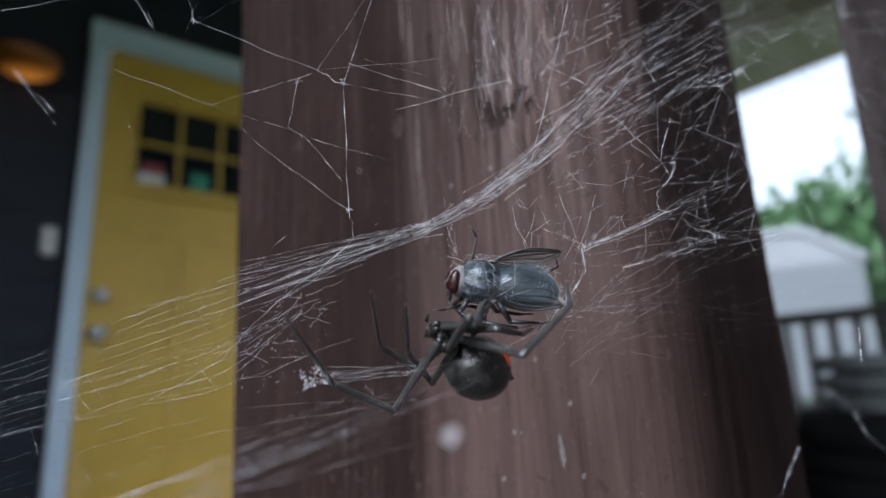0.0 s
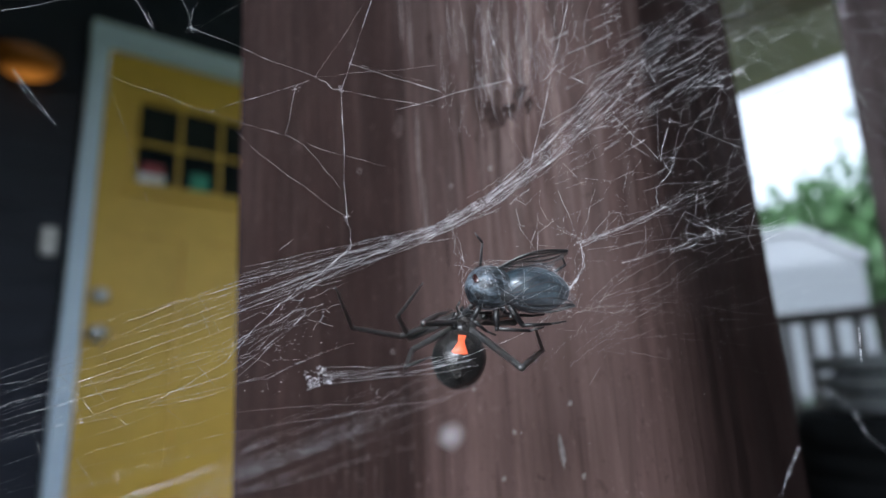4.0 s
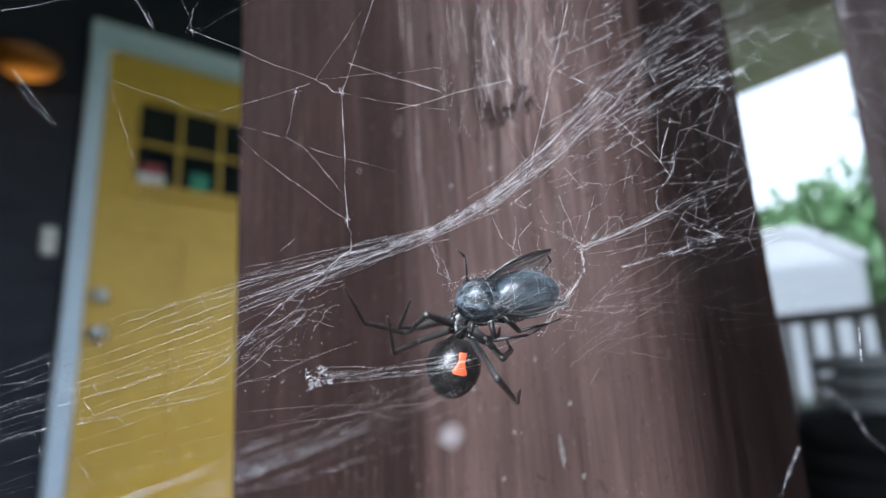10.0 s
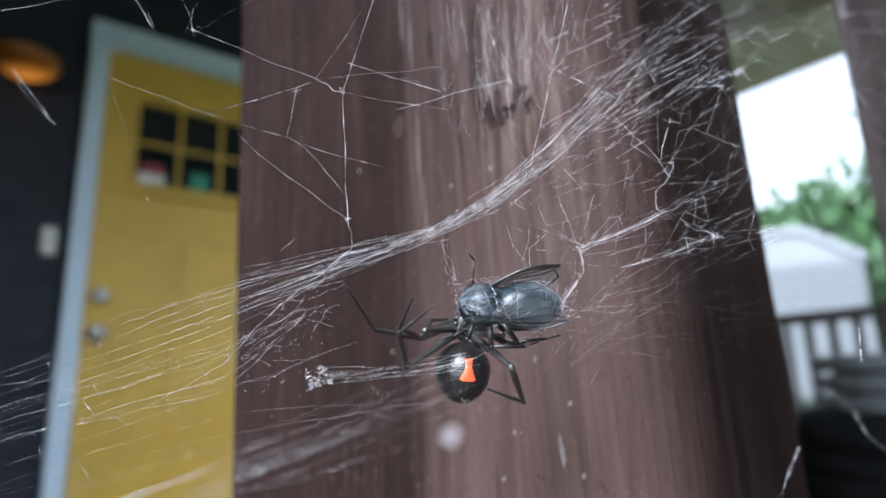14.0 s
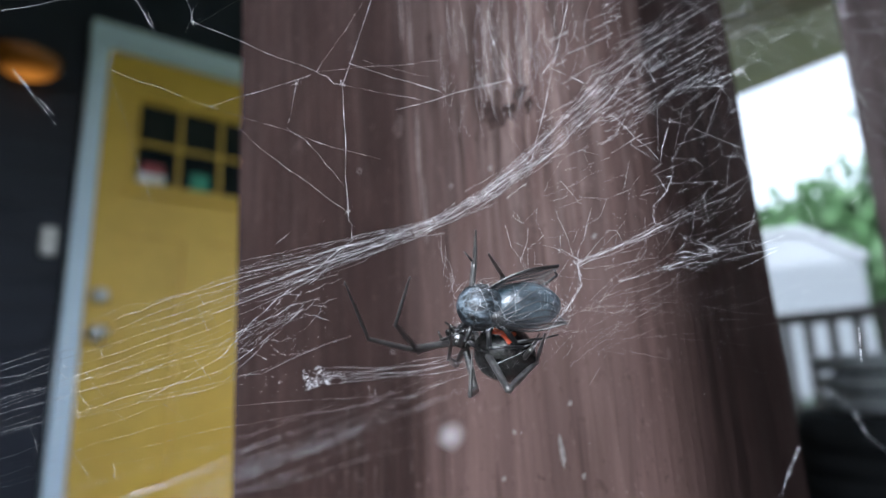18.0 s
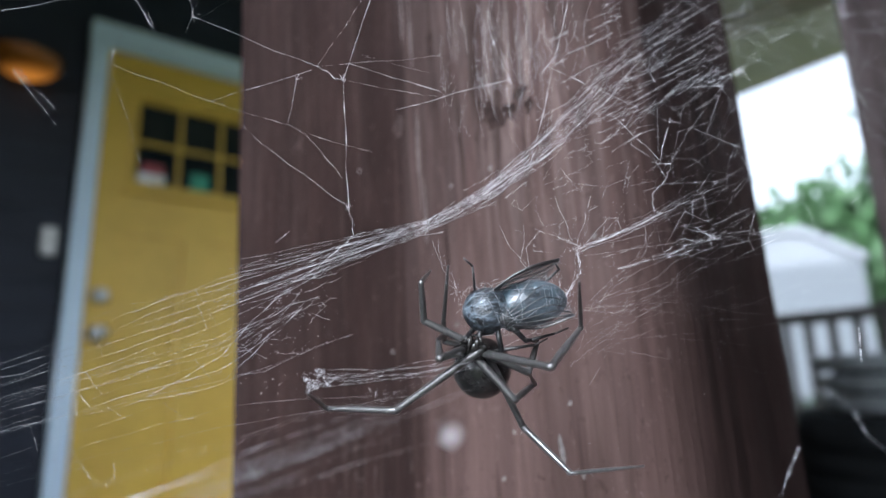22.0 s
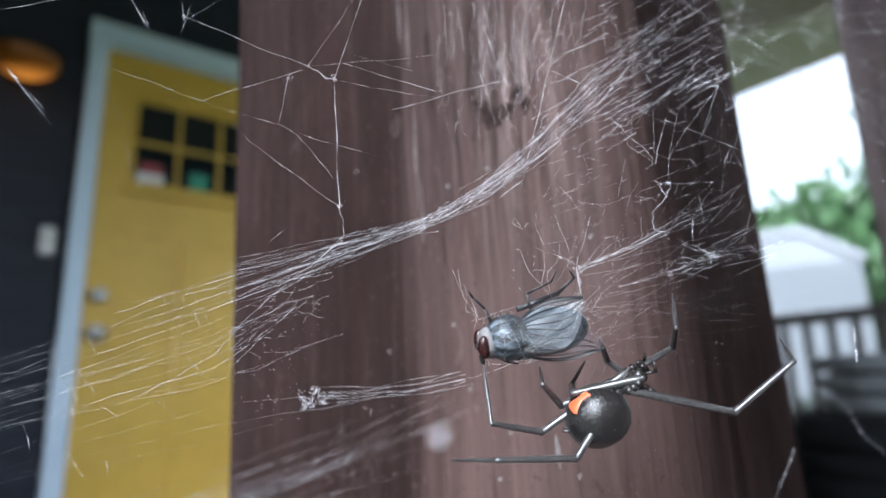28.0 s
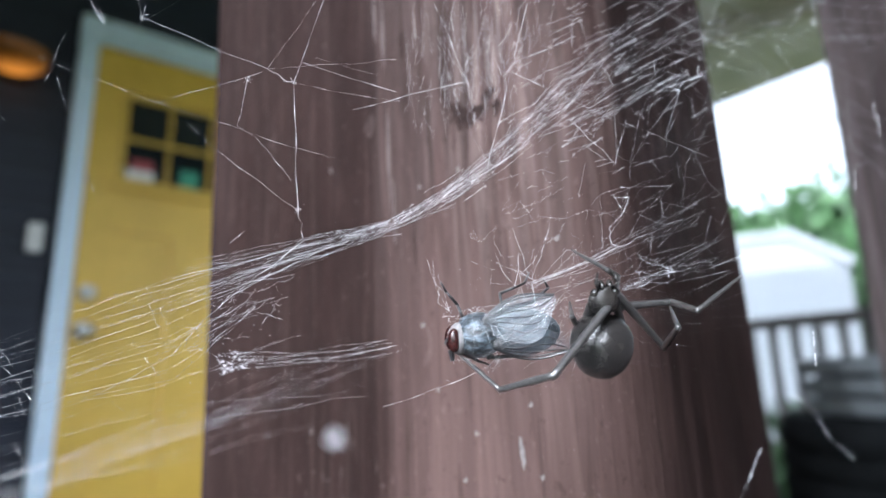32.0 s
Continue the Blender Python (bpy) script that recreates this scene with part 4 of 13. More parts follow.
class Silk:
    """Collects threads as thin three-sided tubes."""

    def __init__(self, seed):
        self.v, self.f, self.rnd, self.own, self.single, self.gain = [], [], random.Random(seed), [], False, 0.95

    def thread(self, pts, r, fuzz=0.0, taper=False):
        """A fine thread through the points, uneven and beaded."""
        pts = [Vector(p) for p in pts]
        r *= self.gain
        if self.single:
            self.own.append(([], []))
        tv, tf = self.own[-1] if self.single else (self.v, self.f)
        k0 = len(tv)
        for i, p in enumerate(pts):
            d = (pts[min(i + 1, len(pts) - 1)] - pts[max(i - 1, 0)]).normalized()
            s = d.orthogonal().normalized()
            u = d.cross(s)
            w = r * (1 + fuzz * self.rnd.uniform(-1, 1.6) + (1.2 if self.rnd.random() < 0.06 else 0)) * (1 - i / len(pts) if taper else 1)
            for a in (0, 2.094, 4.189):
                tv.append(tuple(p + (s * math.cos(a) + u * math.sin(a)) * w))
        for i in range(len(pts) - 1):
            for j in range(3):
                a, b = k0 + 3 * i + j, k0 + 3 * i + (j + 1) % 3
                tf.append((a, b, b + 3, a + 3))

    def span(self, a, b, r=0.00003, sag=0.0, wave=0.0, n=8, fuzz=0.55, taper=False):
        """A thread from a to b, sagging and a little crooked."""
        a, b = Vector(a), Vector(b)
        n *= 2
        o = Vector([self.rnd.uniform(-9, 9) for _ in range(3)])
        pts = []
        for i in range(n + 1):
            t = i / n
            p = a.lerp(b, t) + Vector((0, 0, -sag * 4 * t * (1 - t)))
            p += noise.noise_vector(o + Vector((t * 3, 0, 0))) * wave * math.sin(math.pi * t)
            pts.append(p)
        self.thread(pts, r, fuzz, taper)

    def near(self, c, size):
        g = self.rnd.gauss
        return Vector(c) + Vector((g(0, 1), g(0, 0.8), g(0, 1))) * size

    def net(self, a, b, count, links, r=0.000022, wave=0.0001, depth=0.006):
        """Taut straight threads in the slab between the corners a and b, each new one tied to an older one."""
        a, b = Vector(a), Vector(b)
        c = (a + b) / 2
        size = min(abs(b.x - a.x), abs(b.z - a.z))

        def inside():
            return Vector((self.rnd.uniform(a.x, b.x), c.y + (self.rnd.random() - 0.5) * depth, self.rnd.uniform(a.z, b.z)))

        done = []
        for i in range(count):
            if i < 4 or i % 3 == 0:
                p = inside()
            else:
                m, n = self.rnd.choice(done)
                p = m.lerp(n, self.rnd.random())
            ang = self.rnd.choice((0.35, 0.5, 0.6, 1.0, 1.5, 1.9, 2.5)) + self.rnd.gauss(0, 0.15) + (math.pi if self.rnd.random() < 0.5 else 0)
            q = p + Vector((math.cos(ang), self.rnd.gauss(0, 0.15), math.sin(ang))) * size * self.rnd.uniform(0.10, 0.55)
            done.append((p, q))
            self.span(p, q, r * self.rnd.choice((0.5, 0.6, 0.8, 1.0, 1.8)), 0.0, wave, 3)
            if self.rnd.random() < 0.3:
                self.clump(q, 0.00009, 1, r * 2.5)

    def mesh_net(self, origin, right, down, cols, rows, keep, r, depth=0.002):
        """An uneven net of short threads that join at knots: cells of a loose grid with many sides left out."""
        origin, right, down = Vector(origin), Vector(right), Vector(down)
        knots = {}
        for i in range(cols + 1):
            for j in range(rows + 1):
                knots[i, j] = origin + right * ((i + self.rnd.gauss(0, 0.27)) / cols) + down * ((j + self.rnd.gauss(0, 0.27)) / rows) + Vector((0, self.rnd.gauss(0, depth), 0))
        for (i, j), p in knots.items():
            for step in ((1, 0), (0, 1), (1, -1)):
                q = knots.get((i + step[0], j + step[1]))
                if q is not None and self.rnd.random() < keep * (0.6 if step == (1, -1) else 1):
                    self.span(p, q, r * self.rnd.choice((0.5, 0.7, 0.9, 1.3)), 0, 0.00003, 3)
            if self.rnd.random() < 0.25:
                self.clump(p, 0.00008, 1, r * 2)

    def dashes(self, a, b, way, count, long, r):
        """Short straight threads that run the same way, scattered through the slab between a and b."""
        a, b, way = Vector(a), Vector(b), Vector(way).normalized()
        for _ in range(count):
            p = Vector([self.rnd.uniform(min(a[i], b[i]), max(a[i], b[i])) for i in range(3)])
            d = (way + Vector([self.rnd.gauss(0, 0.06) for _ in range(3)])) * long * self.rnd.uniform(0.3, 1.2)
            self.span(p, p + d, r * self.rnd.uniform(0.5, 1.6), 0, 0.0001, 3)

    def glint_grains(self, c, size, count, r):
        """Bright specks round c: caught dust, and dots that stand in for glints on the silk."""
        for _ in range(count):
            p, w, k = self.near(c, size), r * self.rnd.choice((0.4, 0.6, 0.8, 1.0, 1.6)), len(self.v)
            self.v += [tuple(p + Vector(d) * w) for d in ((1, 0, 0), (0, 1, 0), (-1, 0, 0), (0, -1, 0), (0, 0, 1), (0, 0, -1))]
            for j in range(4):
                self.f += [(k + j, k + (j + 1) % 4, k + 4), (k + (j + 1) % 4, k + j, k + 5)]

    def clump(self, c, size, count, r=0.00003):
        for _ in range(count * 3):
            p = self.near(c, size)
            self.span(p, self.near(p, size * 0.6), r * 0.5 * self.rnd.random(), 0, size * 0.8, 5)

    def build(self, name, label):
        me = bpy.data.meshes.new(name)
        me.from_pydata(self.v, [], self.f)
        me.materials.append(M_SILK)
        ob = new(name, me)
        ob.parent = web
        ob["label"] = label
        ob["kind"] = "stuff"
        for v, f in self.own:
            me = bpy.data.meshes.new("thread")
            me.from_pydata(v, [], f)
            me.materials.append(M_SILK)
            new("thread", me).parent = ob
        return ob


web = thing("spider_web", "tangled white spider web spun between the porch posts", "spider web")

# the thick band that climbs from the porch side to the post
s = Silk(11)
s.single = True
BAND = (((-0.0212, 0.0603, 0.7299), 0.0014), ((-0.0104, 0.0611, 0.7330), 0.0008), ((-0.0014, 0.0621, 0.7358), 0.00045), ((0.0046, 0.0638, 0.7393), 0.00050), ((0.0123, 0.0655, 0.7454), 0.0011), ((0.0216, 0.0675, 0.7545), 0.0020), ((0.0351, 0.0708, 0.7647), 0.0038))
for i in range(30):
    u = Vector((s.rnd.gauss(0, 0.35), s.rnd.gauss(0, 0.8), s.rnd.gauss(0, 1)))
    first, last = s.rnd.choice(((0, 6), (0, 5), (0, 4), (1, 6), (2, 6), (1, 5), (3, 6)))
    pts = [Vector(c) + u * w + s.near((0, 0, 0), w * 0.22) for c, w in BAND][first:last + 1]
    full = []
    for p, q in zip(pts, pts[1:]):
        full += [p.lerp(q, k / 5) + s.near((0, 0, 0), 0.00008) for k in range(5)]
    s.thread(full + [pts[-1]], 0.000010 * s.rnd.choice((0.4, 0.5, 0.7, 0.9, 1.5)), 0.7)
s.single = False
for i in range(46):          # loose short lengths that lie along the band
    k = s.rnd.uniform(0, 5.2)
    (a, w), (b, v) = BAND[int(k)], BAND[int(k) + 1]
    p = s.near(Vector(a).lerp(Vector(b), k % 1), 1.25 * (w + (v - w) * (k % 1)))
    d = (Vector(b) - Vector(a)).normalized() * s.rnd.uniform(0.0015, 0.0055)
    s.span(p, p + d + s.near((0, 0, 0), 0.0004), 0.000010 * s.rnd.uniform(0.5, 1.8), 0, 0.0003, 4)
for i in range(70):          # bright streaks where the band fans out towards the post
    p = Vector((0.0148, 0.0652, 0.7488)).lerp(Vector((0.0349, 0.0691, 0.7632)), s.rnd.random()) + s.near((0, 0, 0), 0.0030)
    s.span(p, p + Vector((0.8, 0.2, 0.52)) * s.rnd.uniform(0.001, 0.005), 0.000014 * s.rnd.uniform(0.5, 1.6), 0, 0.0001, 3)
for i in range(60):
    k = s.rnd.uniform(0, 5.9)
    s.glint_grains(Vector(BAND[int(k)][0]).lerp(Vector(BAND[int(k) + 1][0]), k % 1), 1.3 * BAND[int(k)][1], 2, 0.000020)
band = s.build("band", "dense twisted band of white threads")

# the fan that spreads from the band down to the door side
s = Silk(12)
s.single = True
FAN_L, FAN_M = ((-0.0423, 0.0557, 0.7233), (-0.0415, 0.0571, 0.7101)), ((-0.0221, 0.0594, 0.7314), (-0.0214, 0.0598, 0.7143))
FAN_E = ((-0.0079, 0.0607, 0.7334), (-0.0142, 0.0604, 0.7271), (-0.0016, 0.0581, 0.7214))
for i in range(48):
    w = (i + s.rnd.random()) / 48
    if i % 4 == 0 or w > 0.62 and i % 3:
        continue
    a = Vector(FAN_L[0]).lerp(Vector(FAN_L[1]), w) + s.near((0, 0, 0), 0.0006)
    m = Vector(FAN_M[0]).lerp(Vector(FAN_M[1]), min(1, max(0, w + s.rnd.gauss(0, 0.03)))) + s.near((0, 0, 0), 0.0003)
    e = s.near(FAN_E[0] if w < 0.36 else FAN_E[1] if w < 0.62 else Vector(FAN_E[2]) + Vector((-0.008 * s.rnd.random(), -0.004, 0.003 - 0.022 * (w - 0.62))), 0.0006)
    if s.rnd.random() < 0.3:
        a = a.lerp(m, s.rnd.uniform(0.2, 0.7))
    r = 0.0000092 * s.rnd.choice((0.4, 0.5, 0.7, 1.0, 1.7))
    pts = [a.lerp(m, k / 7) for k in range(7)] + [m.lerp(e, k / 6) for k in range(7)]
    s.thread([p + s.near((0, 0, 0), 0.00012) for p in pts], r, 0.8)
    if i % 2:                 # a cross link to the thread below
        p = a.lerp(m, s.rnd.uniform(0.15, 1.0))
        s.span(p, p + Vector((s.rnd.uniform(-0.0002, 0.0022), 0, -s.rnd.uniform(0.0006, 0.0026))), 0.000007, 0, 0.0002, 4)
for a, b in (((-0.0218, 0.0599, 0.7228), (-0.0172, 0.0607, 0.7281)), ((-0.0172, 0.0607, 0.7281), (-0.0095, 0.0604, 0.7341)), ((-0.0283, 0.0587, 0.7190), (-0.0218, 0.0599, 0.7228))):
    s.span(a, b, 0.000017, 0, 0.0003, 8)
s.single = False
for i in range(28):
    p = Vector((-0.0219, 0.0600, 0.7223)).lerp(Vector((-0.0130, 0.0602, 0.7282)), s.rnd.random()) + s.near((0, 0, 0), 0.0014)
    s.span(p, p + Vector((s.rnd.gauss(0.0010, 0.0012), s.rnd.gauss(0, 0.0005), s.rnd.gauss(0.0002, 0.0010))), 0.000009, 0, 0.0004, 4)
for c, n in (((-0.0193, 0.0604, 0.7250), 60), ((-0.0148, 0.0604, 0.7272), 44), ((-0.0274, 0.0592, 0.7257), 26), ((-0.0330, 0.0578, 0.7231), 20), ((-0.0191, 0.0606, 0.7195), 26)):
    s.glint_grains(c, 0.0024, n, 0.000026)
fan = s.build("fan", "spread fan of fine white threads")

# out-of-focus threads close to the lens, low down
s = Silk(13)
for i in range(11):
    w = s.rnd.random()
    a = Vector((-0.0238, 0.0363, 0.7138)).lerp(Vector((-0.0151, 0.0366, 0.7126)), w)
    e = Vector((-0.0008, 0.0407, 0.7215)).lerp(Vector((0.0039, 0.0392, 0.7192)), w)
    s.span(s.near(a, 0.0022), s.near(e, 0.0012), 0.00001 * s.rnd.uniform(0.4, 1.8), 0.0004, 0.0005, 10, 0.3, True)
for i in range(7):
    s.span(s.near((-0.0110, 0.0511, 0.7207), 0.0004), s.near((0.0021, 0.0548, 0.7223), 0.0004), 0.000008, 0.0004, 0.0005, 10, 0.3)
for a, b in (((-0.0117, 0.0510, 0.7210), (-0.0112, 0.0512, 0.7203)), ((-0.0112, 0.0512, 0.7203), (-0.0100, 0.0511, 0.7206)), ((-0.0100, 0.0511, 0.7206), (-0.0088, 0.0510, 0.7211)), ((-0.0112, 0.0512, 0.7202), (-0.0117, 0.0513, 0.7198)), ((-0.0105, 0.0509, 0.7215), (-0.0110, 0.0512, 0.7203))):
    for i in range(3):
        s.span(s.near(a, 0.00012), s.near(b, 0.00012), 0.000006, 0, 0.0001, 5, 0.9)
    s.glint_grains(a, 0.00024, 16, 0.00005)
s.glint_grains((-0.0062, 0.0513, 0.7197), 0.0003, 8, 0.000026)
s.glint_grains((-0.0143, 0.0529, 0.7219), 0.0020, 50, 0.000032)
low_threads = s.build("low_threads", "loose low threads with caught white fluff")

# the open polygon of single threads above
s = Silk(14)
s.single = True
A, B, C2, D2 = (-0.0238, 0.0517, 0.7543), (-0.0123, 0.0547, 0.7503), (-0.0097, 0.0550, 0.7489), (-0.0095, 0.0578, 0.7364)
for a, b, r in ((A, B, 3.0), (B, C2, 3.6), (C2, D2, 3.6), (D2, (-0.0091, 0.0584, 0.7336), 2.4), ((-0.0091, 0.0584, 0.7336), (-0.0137, 0.0594, 0.7293), 2.2), (C2, (-0.0056, 0.0541, 0.7615), 3.0), (A, (-0.0248, 0.0508, 0.7583), 2.0),
                ((-0.0318, 0.0498, 0.7491), (-0.0219, 0.0526, 0.7457), 2.4), ((-0.0219, 0.0526, 0.7457), (-0.0129, 0.0547, 0.7499), 2.8), ((-0.0143, 0.0549, 0.7493), (-0.0154, 0.0559, 0.7447), 2.2), ((-0.0154, 0.0559, 0.7447), (-0.0136, 0.0562, 0.7436), 1.8),
                ((-0.0136, 0.0562, 0.7436), (-0.0095, 0.0573, 0.7386), 1.6), ((-0.0219, 0.0526, 0.7457), (-0.0049, 0.0605, 0.7424), 1.4), ((-0.0165, 0.0566, 0.7416), D2, 2.0), ((-0.0204, 0.0558, 0.7451), (-0.0165, 0.0566, 0.7416), 1.2),
                (B, (-0.0077, 0.0549, 0.7581), 1.4), (B, (0.0003, 0.0599, 0.7542), 1.4), (C2, (0.0008, 0.0609, 0.7496), 1.6), ((-0.0307, 0.0494, 0.7462), (-0.0286, 0.0484, 0.7506), 2.4), ((-0.0301, 0.0502, 0.7471), (-0.0273, 0.0537, 0.7364), 1.4),
                ((-0.0082, 0.0580, 0.7534), (-0.0010, 0.0603, 0.7524), 1.2), ((-0.0354, 0.0455, 0.7456), (-0.0324, 0.0462, 0.7422), 1.2), ((-0.0235, 0.0518, 0.7540), (-0.0165, 0.0526, 0.7594), 1.0)):
    s.span(a, b, r * 0.0000042, 0.0001, 0.0003, 8, 0.8)
s.single = False
for c in (C2, D2, (-0.0142, 0.0549, 0.7493), A):
    s.clump(c, 0.00018, 8, 0.00002)
polygon = s.build("frame_threads", "open polygon of single taut threads")

# threads that hold the fly, and the net above it
s = Silk(15)
s.gain = 0.62
s.single = True
J = (0.0136, 0.0566, 0.7327)
K1 = (0.0233, 0.0588, 0.7367)
for i in range(5):
    s.span(s.near(J, 0.0002), s.near(K1, 0.0004), 0.000014, 0.0002, 0.0003, 8)
for i in range(7):
    s.span(s.near(J, 0.0005), s.near(Vector((0.0394, 0.0698, 0.7470)).lerp(Vector((0.0406, 0.0737, 0.7386)), s.rnd.random()), 0.0012), 0.00001 * s.rnd.uniform(0.5, 1.6), 0, 0.0003, 10)
for a, b in (((0.0243, 0.0581, 0.7418), (0.0238, 0.0585, 0.7403)), ((0.0238, 0.0585, 0.7403), (0.0222, 0.0588, 0.7387)), ((0.0222, 0.0588, 0.7387), (0.0224, 0.0592, 0.7371)), ((0.0224, 0.0592, 0.7371), K1), (K1, (0.0264, 0.0594, 0.7382)),
             ((0.0238, 0.0585, 0.7403), (0.0227, 0.0581, 0.7420)), ((0.0243, 0.0581, 0.7418), (0.0229, 0.0581, 0.7418))):
    s.span(a, b, 0.000026, 0, 0.0003, 5)
K2 = (0.0290, 0.0613, 0.7345)
for b in ((0.0246, 0.0616, 0.7330), (0.0257, 0.0610, 0.7359), (0.0457, 0.0756, 0.7395), (0.0417, 0.0731, 0.7413), (0.0191, 0.0609, 0.7318), (0.0248, 0.0605, 0.7337), (0.0363, 0.0682, 0.7358)):
    for i in range(2):
        s.span(s.near(K2, 0.0004), s.near(b, 0.0003), 0.000014, 0, 0.0005, 8)
s.single = False
s.clump(K2, 0.0003, 6, 0.00003)
s.glint_grains(K2, 0.0003, 14, 0.00004)
s.glint_grains(J, 0.0005, 16, 0.00003)
s.glint_grains(K1, 0.0006, 12, 0.000028)
s.glint_grains((0.0124, 0.0566, 0.7281), 0.0007, 20, 0.00003)
s.glint_grains((0.0115, 0.0569, 0.7268), 0.0007, 16, 0.00004)
s.glint_grains((0.0217, 0.0595, 0.7378), 0.0045, 90, 0.00002)
s.dashes((0.0109, 0.0556, 0.7369), (0.0379, 0.0664, 0.7529), (0.92, 0.1, 0.34), 40, 0.0044, 0.0000095)
s.dashes((0.0152, 0.0569, 0.7314), (0.0344, 0.0635, 0.7386), (0.92, 0.1, 0.33), 14, 0.0050, 0.0000095)
s.mesh_net((0.0071, 0.0597, 0.7392), (0.0110, 0.0008, 0.0008), (0.0012, 0.0, -0.0062), 7, 4, 0.30, 0.000009, 0.0006)
s.mesh_net((0.0106, 0.0576, 0.7442), (0.0214, 0.0027, 0.0018), (0.0023, 0.0019, -0.0128), 8, 6, 0.42, 0.0000075, 0.0012)
ROPE = [Vector(p) for p in ((0.0135, 0.0566, 0.7325), (0.0138, 0.0569, 0.7304), (0.0124, 0.0571, 0.7284), (0.0107, 0.0572, 0.7265), (0.0090, 0.0572, 0.7248))]
for i in range(4):           # the rope round the fly's tail, and the thread that runs on from it
    s.thread([s.near(p.lerp(q, k / 4), 0.00010) for p, q in zip(ROPE, ROPE[1:]) for k in range(4)] + [ROPE[-1]], 0.000012, 0.8)
    s.span(s.near(ROPE[2], 0.0004), s.near(ROPE[4], 0.0004), 0.000010, 0.0, 0.0004, 5)
s.span(ROPE[-1], (-0.0011, 0.0571, 0.7213), 0.000014, 0.0002, 0.0002, 10)
for p in ROPE:
    s.single = False
    s.glint_grains(p, 0.00035, 14, 0.000030)
    s.clump(p, 0.00030, 3, 0.00002)
s.single = False
for tip in ((0.0104, 0.0591, 0.7354), (0.0127, 0.0590, 0.7356), (0.0120, 0.0592, 0.7392), (0.0164, 0.0593, 0.7388), (0.0184, 0.0597, 0.7372)):
    s.span(s.near(J, 0.0002), s.near(tip, 0.0003), 0.000011, 0, 0.0003, 6)
s.clump((0.0115, 0.0569, 0.7268), 0.0006, 14, 0.00003)
holding = s.build("holding_threads", "knotted threads that hold the fly")

# the veil between post and screen, and the dusty threads on the post
s = Silk(16)
s.net((0.0266, 0.0704, 0.7711), (0.0419, 0.0752, 0.7499), 26, 2, 0.000010, 0.0003, 0.02)
s.mesh_net((0.0192, 0.0606, 0.7558), (0.0169, 0.0040, 0.0006), (0.0010, 0.0010, -0.0215), 7, 8, 0.36, 0.0000075, 0.0020)
s.dashes((0.0144, 0.0628, 0.7505), (0.0412, 0.0726, 0.7705), (0.88, 0.2, 0.50), 70, 0.0060, 0.000016)
s.net((0.0543, 0.0965, 0.7918), (0.0898, 0.1046, 0.7561), 70, 2, 0.000014, 0.0006, 0.05)
for i in range(14):
    s.span(s.near((0.0400, 0.0802, 0.7731), 0.005), s.near((0.1096, 0.1290, 0.7843), 0.016), 0.000018, 0.001, 0.003, 10)
s.span((0.0491, 0.0968, 0.7002), (0.0530, 0.0947, 0.7093), 0.00002)
s.span((0.0635, 0.1032, 0.7172), (0.0745, 0.1058, 0.7058), 0.00003, 0, 0.002)
s.span((0.0486, 0.0706, 0.7251), (0.0488, 0.0715, 0.7212), 0.00004)
s.clump((0.0001, 0.0224, 0.7182), 0.00014, 15, 0.00004)
for a, b in (((0.0126, 0.0573, 0.7520), (0.0251, 0.0596, 0.7466)), ((0.0146, 0.0574, 0.7608), (0.0091, 0.0610, 0.7405)), ((-0.0088, 0.0534, 0.7513), (0.0002, 0.0559, 0.7493)), ((0.0184, 0.0584, 0.7472), (0.0227, 0.0585, 0.7422)), ((0.0229, 0.0586, 0.7420), (0.0245, 0.0585, 0.7470)),
             ((0.0042, 0.0565, 0.7602), (0.0079, 0.0585, 0.7512)), ((-0.0045, 0.0572, 0.7480), (0.0079, 0.0584, 0.7518)), ((0.0248, 0.0595, 0.7470), (0.0345, 0.0622, 0.7441))):
    s.span(a, b, 0.0000105, 0, 0.0002, 9, 0.8)
s.mesh_net((0.0371, 0.0672, 0.7672), (0.0240, 0.0038, 0.0015), (0.0015, 0.0025, -0.0110), 6, 4, 0.42, 0.0000075, 0.0015)
s.mesh_net((0.0537, 0.0711, 0.7589), (0.0074, 0.0022, -0.0007), (0.0010, 0.0039, -0.0174), 3, 6, 0.36, 0.0000085, 0.0015)
for a, b in (((-0.0288, 0.0500, 0.7570), (-0.0271, 0.0507, 0.7540)), ((-0.0271, 0.0507, 0.7540), (-0.0278, 0.0508, 0.7560)), ((-0.0240, 0.0508, 0.7535), (-0.0229, 0.0506, 0.7568)), ((-0.0401, 0.0506, 0.7502), (-0.0367, 0.0527, 0.7453)), ((-0.0439, 0.0529, 0.7580), (-0.0354, 0.0526, 0.7591))):
    s.span(a, b, 0.0000085, 0, 0.0002, 6, 0.8)
veil = s.build("veil", "thin dusty veil of crossing threads")
s = Silk(17)
s.gain = 0.9
for i in range(130):
    p = s.near((0.0106, 0.0716, 0.7588), 0.0050)
    s.span(p, p + Vector((s.rnd.gauss(0.0003, 0.0012), 0.0005, s.rnd.uniform(0.003, 0.010))), 0.0000055, 0, 0.0004, 6)
s.gain = 0.4
for i in range(9):
    s.span(s.near((0.0131, 0.0621, 0.7265), 0.002), s.near((0.0352, 0.0710, 0.7323), 0.006), 0.00001, 0, 0.0012, 8)
for i in range(20):
    p = Vector((0.0134, 0.0652, 0.7220)).lerp(Vector((0.0222, 0.0696, 0.7297)), s.rnd.random())
    s.span(s.near(p, 0.002), s.near((0.0388, 0.0773, 0.7319), 0.009), 0.0000055, 0, 0.0010, 8)
